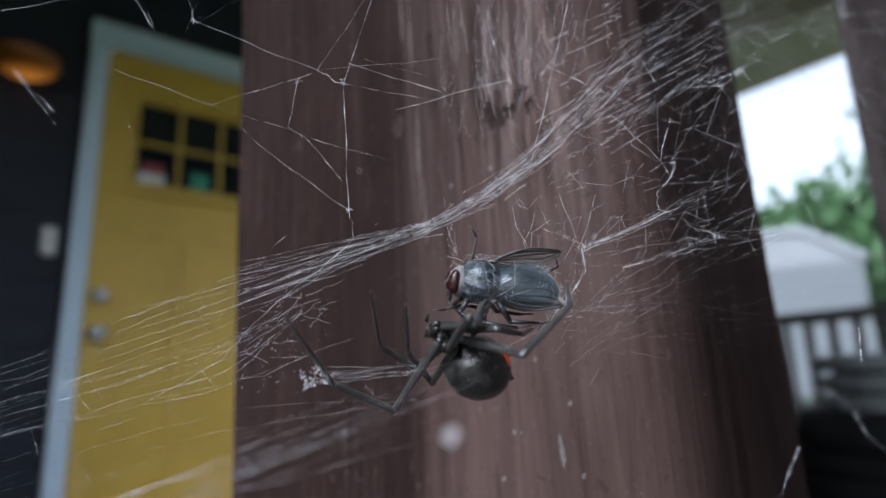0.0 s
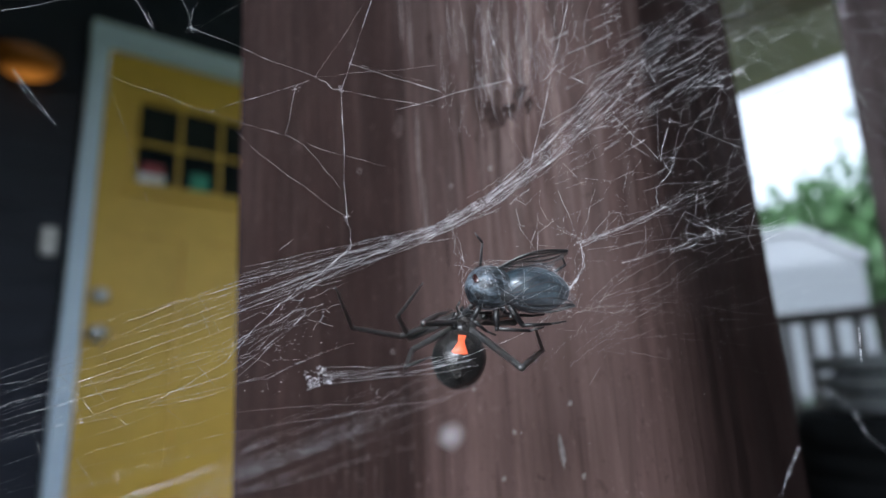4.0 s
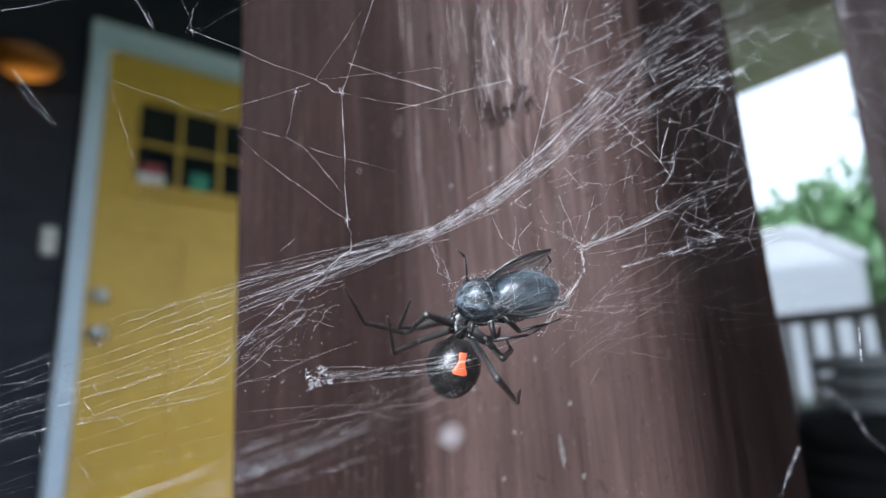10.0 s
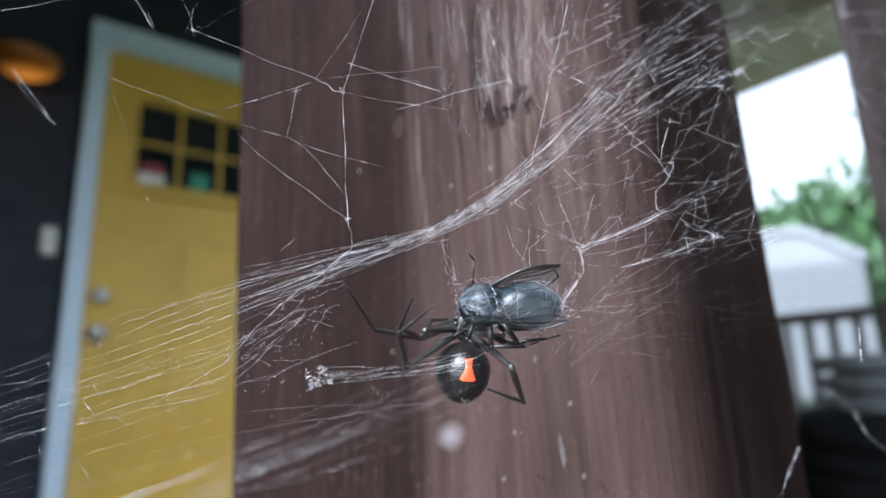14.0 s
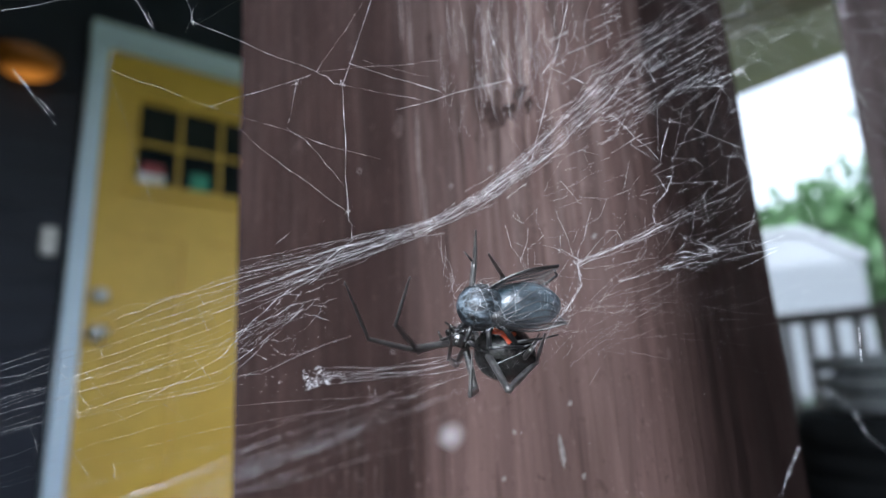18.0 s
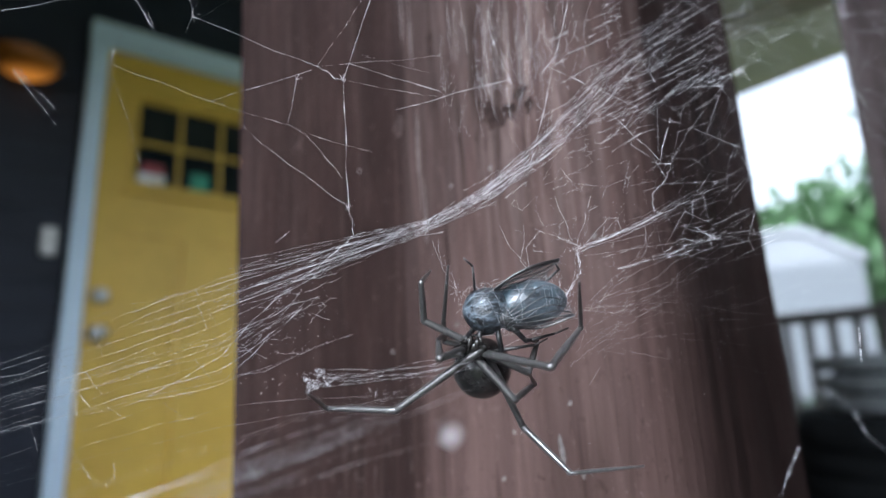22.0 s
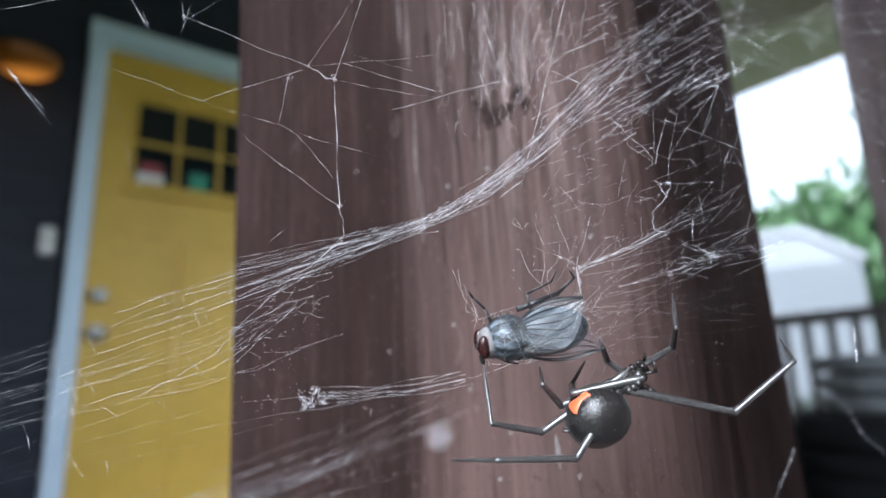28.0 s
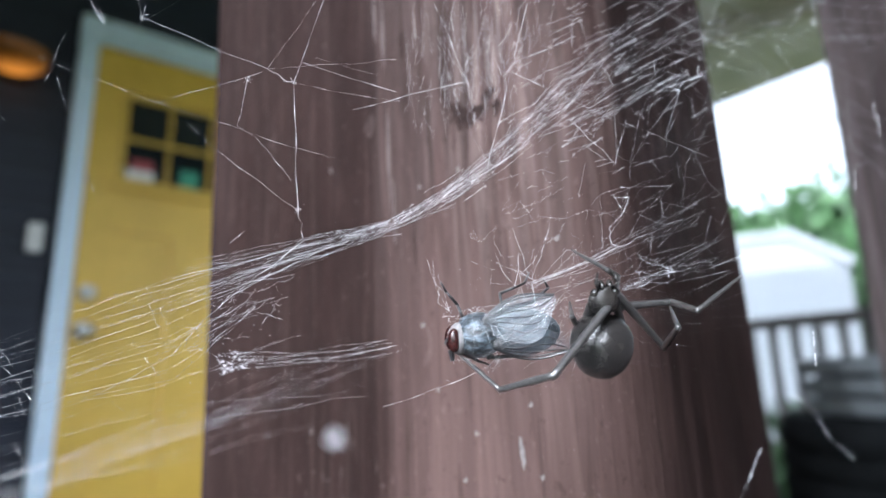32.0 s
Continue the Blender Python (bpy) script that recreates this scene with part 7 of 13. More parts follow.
    walk(LEGS['b'][2], [
        (0, pose(-0.00265, 0.00188, 0.00678, -40.5, -0.5, -1.4)), (0.5, pose(-0.00091, 0.00173, 0.00680, -30.8, 3.8, 4.6)), (1, pose(0.00056, 0.00148, 0.00661, -19.1, 5.5, 8.4)),
        (1.33, pose(0.00229, 0.00377, 0.00614, -48.2, 0.6, 1.0)), (1.67, pose(0.00453, 0.00532, 0.00477, -76.7, 3.5, 2.5)), (2, pose(0.00700, 0.00576, 0.00266, -99.8, 19.5, 3.0)),
        (3, pose(0.00805, 0.00194, 0.00382, -98.8, 11.3, 4.4)), (3.83, pose(0.00773, 0.00170, 0.00269, -90.8, 20.9, 3.6)), (4.67, pose(0.00741, 0.00176, 0.00189, -78.7, 30.3, 4.5)),
        (5.5, pose(0.00718, 0.00215, 0.00145, -53.8, 40.3, 9.9)), (6, pose(0.00766, 0.00195, 0.00346, -98.9, 15.6, 3.2)), (7, pose(0.00666, 0.00655, 0.00069, -92.1, 38.8, 0.7)),
        (7.5, pose(0.00665, 0.00369, 0.00314, -95.4, 15.4, 2.4)), (8, pose(0.00554, 0.00145, 0.00632, -97.3, -6.3, 4.8)), (9, pose(0.00537, 0.00052, 0.00485, -89.0, -5.8, 4.8)),
        (10, pose(0.00563, -0.00035, 0.00549, -79.3, -5.2, 4.9)), (11, pose(0.00671, -0.00041, 0.00379, -80.0, 11.3, 7.9)), (12, pose(0.00652, -0.00021, 0.00387, -79.3, 7.4, 7.2)),
        (13, pose(0.00622, 0.00033, 0.00376, -81.8, 10.0, 7.6)), (14, pose(0.00659, 0.00044, 0.00473, -71.7, 4.3, 6.2)), (14.5, pose(0.00747, 0.00132, 0.00516, -74.8, 9.9, 7.9)),
        (15.17, pose(0.00584, 0.00168, 0.00616, -63.2, 6.7, 6.7)), (15.83, pose(0.00403, 0.00143, 0.00695, -51.7, 7.2, 7.0)), (16.5, pose(0.00222, 0.00052, 0.00737, -41.2, 10.1, 9.8)),
        (16.75, pose(0.00080, 0.00245, 0.00693, -52.9, 5.9, 5.9)), (17, pose(-0.00055, 0.00401, 0.00581, -63.5, 0.7, 2.7)), (17.5, pose(0.00015, 0.00676, 0.00375, -86.4, 7.5, 4.5)),
        (18, pose(0.00093, 0.00839, 0.00043, -107.4, 18.3, 3.2)), (18.5, pose(-0.00149, 0.00651, 0.00123, -102.1, 7.0, 6.2)), (19, pose(-0.00328, 0.00421, 0.00110, -95.5, -3.9, 7.9)),
        (19.5, pose(-0.00265, 0.00468, 0.00052, -100.3, 1.7, 7.1)), (20, pose(-0.00203, 0.00506, -0.00007, -102.5, 7.8, 5.9)), (21, pose(-0.00188, 0.00515, -0.00016, -103.2, 8.4, 5.8)),
        (21.2, pose(-0.00326, 0.00408, -0.00024, -96.7, -7.4, 8.5)), (21.4, pose(-0.00420, 0.00279, -0.00058, -84.9, -20.0, 8.7)),
        (21.6, pose(-0.00473, 0.00137, -0.00112, -68.4, -27.5, 6.8)), (21.8, pose(-0.00479, -0.00014, -0.00188, -50.6, -28.9, 5.8)),
        (22, pose(-0.00423, -0.00161, -0.00286, -35.4, -25.8, 9.5)), (22.5, pose(-0.00490, -0.00067, -0.00418, 8.3, -30.5, -12.1)),
        (23, pose(-0.00548, 0.00054, -0.00546, 46.9, -24.5, -25.0)), (24, pose(-0.00675, -0.00339, 0.00411, -35.3, -28.2, 14.5)),
        (24.17, pose(-0.00819, -0.00414, 0.00082, -34.3, -30.0, 11.6)), (24.33, pose(-0.00790, -0.00514, -0.00303, -32.9, -31.6, 8.9)),
        (24.5, pose(-0.00565, -0.00617, -0.00660, -31.1, -33.2, 5.8)), (25, pose(-0.00373, -0.00543, -0.00951, -19.1, -33.6, 4.7)),
        (25.12, pose(-0.00726, -0.00496, -0.00712, -59.9, -48.3, -18.5)), (25.25, pose(-0.00550, -0.01040, -0.00693, -43.4, -23.8, 5.0)),
        (25.38, pose(-0.00782, -0.01017, -0.00435, -48.5, -14.0, 15.0)), (25.5, pose(-0.00901, -0.01002, -0.00134, -42.1, -4.7, 24.3)),
        (26, pose(-0.00791, -0.01026, -0.00361, -48.6, -11.2, 17.8)), (26.5, pose(-0.00630, -0.01043, -0.00549, -51.7, -19.6, 10.5)),
        (27, pose(-0.00427, -0.01055, -0.00691, -42.6, -25.1, 5.0)), (27.5, pose(-0.00159, -0.01087, -0.00768, -37.8, -30.3, -2.0)),
        (27.75, pose(0.00104, -0.01199, -0.00633, -46.4, -27.3, 1.9)), (28, pose(0.00018, -0.01179, -0.00750, -30.7, -52.0, -36.6)),
        (28.1, pose(-0.00287, -0.01205, -0.00645, -51.1, -45.2, -24.8)), (28.2, pose(-0.00530, -0.01219, -0.00435, -68.1, -32.9, -15.6)),
        (28.3, pose(-0.00681, -0.01219, -0.00139, -80.3, -16.8, -10.6)), (28.4, pose(-0.00704, -0.01201, 0.00218, -89.8, 1.2, -9.0)),
        (28.5, pose(-0.00559, -0.01164, 0.00584, -98.8, 20.0, -10.4)), (28.75, pose(-0.00722, -0.00793, 0.00818, -100.3, 24.9, -11.3)),
        (29, pose(-0.00828, -0.00655, 0.00667, -93.0, 30.6, -12.1)), (29.12, pose(-0.00981, -0.00737, 0.00296, -92.5, 7.1, -10.9)),
        (29.25, pose(-0.00982, -0.00812, -0.00080, -92.2, -16.6, -9.9)), (29.38, pose(-0.00856, -0.00872, -0.00413, -92.5, -40.5, -8.8)),
        (29.5, pose(-0.00635, -0.00916, -0.00675, -94.9, -64.3, -6.3)), (29.62, pose(-0.00875, -0.00865, -0.00401, -94.1, -37.8, -9.6)),
        (29.75, pose(-0.01002, -0.00803, -0.00042, -96.0, -11.5, -12.1)), (29.88, pose(-0.00980, -0.00737, 0.00360, -100.0, 14.5, -15.8)),
        (30, pose(-0.00788, -0.00676, 0.00740, -108.1, 39.8, -22.8)), (30.5, pose(-0.00964, -0.00475, 0.00566, -103.8, 33.9, -20.7)),
        (31, pose(-0.01064, -0.00265, 0.00370, -100.2, 27.9, -19.2)), (32, pose(-0.00995, -0.00544, 0.00437, -96.0, 36.4, -20.7))])
    walk(LEGS['c'][0], [
        (0, pose(0.00090, -0.00080, -0.00020, 105.4, -35.6, 27.5)), (0.5, pose(0.00090, -0.00080, -0.00020, 117.2, -24.4, 32.5)), (1, pose(0.00090, -0.00080, -0.00020, 133.2, -17.9, 37.4)),
        (1.33, pose(0.00090, -0.00080, -0.00020, 117.2, -12.4, 41.4)), (1.67, pose(0.00090, -0.00080, -0.00020, 104.1, -2.6, 45.1)), (2, pose(0.00090, -0.00080, -0.00020, 94.9, 11.3, 47.5)),
        (3, pose(0.00090, -0.00080, -0.00020, 108.1, 23.9, 50.1)), (3.83, pose(0.00090, -0.00080, -0.00020, 109.3, 28.5, 51.9)), (4.67, pose(0.00090, -0.00080, -0.00020, 111.6, 33.1, 53.9)),
        (5.5, pose(0.00090, -0.00080, -0.00020, 115.0, 37.7, 56.3)), (6, pose(0.00090, -0.00080, -0.00020, 107.7, 29.9, 52.6)), (7, pose(0.00090, -0.00080, -0.00020, 89.9, 31.5, 52.9)),
        (7.5, pose(0.00090, -0.00080, -0.00020, 98.8, 15.6, 51.6)), (8, pose(0.00090, -0.00080, -0.00020, 110.4, -0.7, 47.3)), (9, pose(0.00090, -0.00080, -0.00020, 108.5, 4.1, 49.0)),
        (10, pose(0.00090, -0.00080, -0.00020, 97.7, 7.6, 49.9)), (11, pose(0.00090, -0.00080, -0.00020, 105.7, 17.1, 51.9)), (12, pose(0.00090, -0.00080, -0.00020, 133.6, 9.9, 47.7)),
        (13, pose(0.00090, -0.00080, -0.00020, 132.0, 13.4, 50.9)), (14, pose(0.00090, -0.00080, -0.00020, 126.7, 7.8, 46.3)), (14.5, pose(0.00090, -0.00080, -0.00020, 116.0, 8.7, 46.8)),
        (15.17, pose(0.00090, -0.00080, -0.00020, 108.5, -1.4, 42.7)), (15.83, pose(0.00090, -0.00080, -0.00020, 108.9, -15.3, 38.0)),
        (16.5, pose(0.00090, -0.00080, -0.00020, 118.4, -29.3, 31.4)), (16.75, pose(0.00090, -0.00080, -0.00020, 108.9, -28.8, 31.6)),
        (17, pose(0.00090, -0.00080, -0.00020, 100.8, -29.0, 31.6)), (17.5, pose(0.00090, -0.00080, -0.00020, 80.0, -14.1, 31.7)), (18, pose(0.00090, -0.00080, -0.00020, 59.7, -1.7, 27.1)),
        (18.5, pose(0.00090, -0.00080, -0.00020, 75.4, -1.2, 26.8)), (19, pose(0.00090, -0.00080, -0.00020, 89.6, 3.5, 26.2)), (19.5, pose(0.00090, -0.00080, -0.00020, 92.8, 3.2, 26.2)),
        (20, pose(0.00090, -0.00080, -0.00020, 97.4, 0.9, 26.0)), (21, pose(0.00090, -0.00080, -0.00020, 94.4, 5.2, 26.4)), (21.2, pose(0.00090, -0.00080, -0.00020, 98.8, -7.4, 25.0)),
        (21.4, pose(0.00090, -0.00080, -0.00020, 109.5, -16.0, 22.8)), (21.6, pose(0.00090, -0.00080, -0.00020, 123.9, -18.4, 21.5)),
        (21.8, pose(0.00090, -0.00080, -0.00020, 137.3, -14.2, 25.2)), (22, pose(0.00090, -0.00080, -0.00020, 145.6, -5.7, 36.0)),
        (22.5, pose(0.00090, -0.00080, -0.00020, 152.0, -6.1, 35.4)), (23, pose(0.00090, -0.00080, -0.00020, 156.6, -5.8, 36.1)), (24, pose(0.00090, -0.00080, -0.00020, 166.5, 2.4, 60.2)),
        (24.17, pose(0.00090, -0.00080, -0.00020, 167.7, 2.5, 60.8)), (24.33, pose(0.00090, -0.00080, -0.00020, 164.8, 4.6, 69.4)),
        (24.5, pose(0.00090, -0.00080, -0.00020, 158.7, 9.0, 82.8)), (25, pose(0.00090, -0.00080, -0.00020, 142.9, 6.7, 78.6)), (25.12, pose(0.00090, -0.00080, -0.00020, 165.6, 5.6, 76.3)),
        (25.25, pose(0.00090, -0.00080, -0.00020, -172.2, 5.4, 72.5)), (25.38, pose(0.00090, -0.00080, -0.00020, -151.0, 7.1, 67.3)),
        (25.5, pose(0.00090, -0.00080, -0.00020, -131.5, 11.7, 61.6)), (26, pose(0.00090, -0.00080, -0.00020, -155.4, 7.9, 66.7)), (26.5, pose(0.00090, -0.00080, -0.00020, 179.1, 7.3, 69.9)),
        (27, pose(0.00090, -0.00080, -0.00020, 152.5, 7.3, 70.1)), (27.5, pose(0.00090, -0.00080, -0.00020, 124.7, 6.1, 68.7)), (27.75, pose(0.00090, -0.00080, -0.00020, 119.1, 26.2, 81.5)),
        (28, pose(0.00090, -0.00080, -0.00020, 118.8, 48.8, 97.2)), (28.1, pose(0.00090, -0.00080, -0.00020, 141.2, 53.7, 103.7)),
        (28.2, pose(0.00090, -0.00080, -0.00020, 173.6, 58.3, 123.3)), (28.3, pose(0.00090, -0.00080, -0.00020, -149.1, 54.8, 152.6)),
        (28.4, pose(0.00090, -0.00080, -0.00020, -124.8, 41.4, 173.7)), (28.5, pose(0.00090, -0.00080, -0.00020, -114.5, 23.5, -174.3)),
        (28.75, pose(0.00090, -0.00080, -0.00020, -92.2, 34.8, -177.4)), (29, pose(0.00090, -0.00080, -0.00020, -66.1, 46.6, -174.4)),
        (29.12, pose(0.00090, -0.00080, -0.00020, -46.7, 64.1, -154.3)), (29.25, pose(0.00090, -0.00080, -0.00020, 8.3, 71.8, -100.1)),
        (29.38, pose(0.00090, -0.00080, -0.00020, 54.9, 60.1, -55.9)), (29.5, pose(0.00090, -0.00080, -0.00020, 73.1, 41.9, -41.9)),
        (29.62, pose(0.00090, -0.00080, -0.00020, 50.9, 61.7, -58.7)), (29.75, pose(0.00090, -0.00080, -0.00020, -7.5, 71.2, -113.7)),
        (29.88, pose(0.00090, -0.00080, -0.00020, -56.0, 57.9, -160.6)), (30, pose(0.00090, -0.00080, -0.00020, -71.3, 37.2, -175.7)),
        (30.5, pose(0.00090, -0.00080, -0.00020, -69.8, 31.8, -178.0)), (31, pose(0.00090, -0.00080, -0.00020, -71.8, 28.7, -179.2)),
        (32, pose(0.00090, -0.00080, -0.00020, -77.6, 20.9, 178.4))])
    walk(LEGS['c'][1], [
        (0, pose(-0.00236, -0.00509, 0.00662, -22.6, -2.7, -13.6)), (0.5, pose(0.00035, -0.00587, 0.00684, -48.5, -10.4, -24.4)), (1, pose(0.00296, -0.00671, 0.00582, -81.1, -8.9, -23.7)),
        (1.33, pose(0.00228, -0.00487, 0.00735, -82.8, -19.1, -25.2)), (1.67, pose(0.00214, -0.00256, 0.00822, -86.0, -33.3, -26.7)),
        (2, pose(0.00260, -0.00005, 0.00829, -82.7, -52.8, -29.4)), (3, pose(0.00512, 0.00004, 0.00735, -132.4, -43.0, -34.0)), (3.83, pose(0.00557, 0.00051, 0.00701, -130.3, -40.5, -36.9)),
        (4.67, pose(0.00608, 0.00088, 0.00657, -128.4, -37.9, -39.7)), (5.5, pose(0.00663, 0.00117, 0.00603, -126.6, -35.3, -42.2)),
        (6, pose(0.00550, 0.00087, 0.00698, -136.2, -44.3, -31.9)), (7, pose(0.00362, 0.00283, 0.00721, -91.3, -28.9, -40.3)), (7.5, pose(0.00337, 0.00019, 0.00807, -83.9, -29.7, -40.3)),
        (8, pose(0.00305, -0.00292, 0.00795, -75.2, -31.5, -40.7)), (9, pose(0.00336, -0.00216, 0.00802, -113.9, -38.2, -40.1)), (10, pose(0.00253, -0.00068, 0.00833, -93.2, -45.8, -37.6)),
        (11, pose(0.00427, -0.00032, 0.00780, -110.4, -45.1, -37.8)), (12, pose(0.00606, -0.00403, 0.00600, -93.8, -14.8, -45.2)), (13, pose(0.00636, -0.00331, 0.00608, -78.4, -13.8, -45.2)),
        (14, pose(0.00531, -0.00370, 0.00670, -58.8, 4.8, -37.9)), (14.5, pose(0.00449, -0.00254, 0.00752, -115.4, -33.7, -39.9)),
        (15.17, pose(0.00263, -0.00296, 0.00804, -85.5, -22.8, -42.2)), (15.83, pose(0.00091, -0.00435, 0.00773, -61.4, -9.5, -38.1)),
        (16.5, pose(-0.00015, -0.00628, 0.00647, -41.6, 4.2, -27.2)), (16.75, pose(-0.00100, -0.00527, 0.00700, -44.6, -1.0, -32.7)),
        (17, pose(-0.00178, -0.00435, 0.00727, -45.6, -6.0, -37.7)), (17.5, pose(-0.00167, -0.00062, 0.00810, -63.5, -17.0, -45.7)),
        (18, pose(-0.00130, 0.00300, 0.00730, -78.4, -31.8, -51.3)), (18.5, pose(-0.00024, 0.00108, 0.00821, -64.8, -39.6, -54.5)),
        (19, pose(0.00135, -0.00050, 0.00847, -49.7, -45.6, -59.7)), (19.5, pose(0.00153, -0.00097, 0.00846, -51.9, -56.1, -73.2)),
        (20, pose(0.00151, -0.00174, 0.00842, -48.1, -66.7, -91.6)), (21, pose(0.00189, -0.00105, 0.00843, -55.4, -63.4, -85.4)),
        (21.2, pose(0.00046, -0.00248, 0.00831, -34.3, -64.1, -87.1)), (21.4, pose(-0.00006, -0.00435, 0.00767, -9.7, -65.3, -93.6)),
        (21.6, pose(0.00057, -0.00614, 0.00664, 19.1, -64.8, -106.6)), (21.8, pose(0.00231, -0.00719, 0.00551, 46.0, -60.3, -121.8)),
        (22, pose(0.00471, -0.00689, 0.00469, 61.2, -51.6, -133.3)), (22.5, pose(0.00499, -0.00731, 0.00385, 70.5, -63.3, -123.6)),
        (23, pose(0.00532, -0.00745, 0.00323, 62.9, -73.9, -111.1)), (24, pose(0.00827, -0.00493, 0.00182, 90.3, -79.6, -105.3)),
        (24.17, pose(0.00835, -0.00488, 0.00165, 113.1, -78.9, -104.5)), (24.33, pose(0.00882, -0.00358, 0.00207, -142.6, -83.1, 171.9)),
        (24.5, pose(0.00899, -0.00133, 0.00292, -94.1, -61.3, 135.0)), (25, pose(0.00782, -0.00157, 0.00500, -91.9, -61.6, 135.0)),
        (25.12, pose(0.00913, -0.00258, 0.00195, -92.3, -75.0, 136.3)), (25.25, pose(0.00908, -0.00349, -0.00138, -112.7, -87.6, 154.7)),
        (25.38, pose(0.00771, -0.00421, -0.00438, 93.7, -80.5, -56.3)), (25.5, pose(0.00534, -0.00470, -0.00657, 86.6, -70.5, -56.3)),
        (26, pose(0.00795, -0.00439, -0.00379, 85.1, -79.8, -53.6)), (26.5, pose(0.00906, -0.00378, -0.00007, 62.8, -88.0, -31.8)),
        (27, pose(0.00832, -0.00294, 0.00378, -80.6, -84.7, 109.7)), (27.5, pose(0.00578, -0.00189, 0.00691, -87.4, -79.0, 113.9)),
        (27.75, pose(0.00557, 0.00189, 0.00662, -78.2, -56.1, 121.3)), (28, pose(0.00434, 0.00541, 0.00481, -71.6, -31.3, 130.5)),
        (28.1, pose(0.00644, 0.00507, 0.00302, -53.3, -48.6, 118.8)), (28.2, pose(0.00766, 0.00464, 0.00031, -22.6, -61.3, 91.2)), (28.3, pose(0.00757, 0.00414, -0.00278, 20.2, -61.7, 48.1)),
        (28.4, pose(0.00613, 0.00361, -0.00556, 46.1, -50.6, 18.4)), (28.5, pose(0.00368, 0.00309, -0.00745, 54.6, -36.4, 2.3)), (28.75, pose(0.00584, -0.00024, -0.00733, 44.9, -33.5, -0.7)),
        (29, pose(0.00699, -0.00375, -0.00565, 35.4, -31.3, -3.7)), (29.12, pose(0.00861, -0.00371, -0.00297, 26.7, -38.9, 11.4)),
        (29.25, pose(0.00916, -0.00348, 0.00019, 10.5, -43.4, 29.3)), (29.38, pose(0.00849, -0.00310, 0.00334, -10.1, -43.5, 46.7)),
        (29.5, pose(0.00672, -0.00263, 0.00599, -30.5, -40.1, 59.0)), (29.62, pose(0.00867, -0.00302, 0.00300, -11.6, -42.9, 49.1)),
        (29.75, pose(0.00922, -0.00328, -0.00056, 8.5, -43.2, 34.4)), (29.88, pose(0.00827, -0.00335, -0.00403, 26.4, -39.3, 18.0)), (30, pose(0.00607, -0.00321, -0.00676, 38.7, -31.6, 3.3)),
        (30.5, pose(0.00531, -0.00365, -0.00713, 40.1, -30.6, 1.9)), (31, pose(0.00491, -0.00345, -0.00744, 41.0, -31.2, 2.7)), (32, pose(0.00387, -0.00275, -0.00813, 53.2, -30.0, 1.3))])
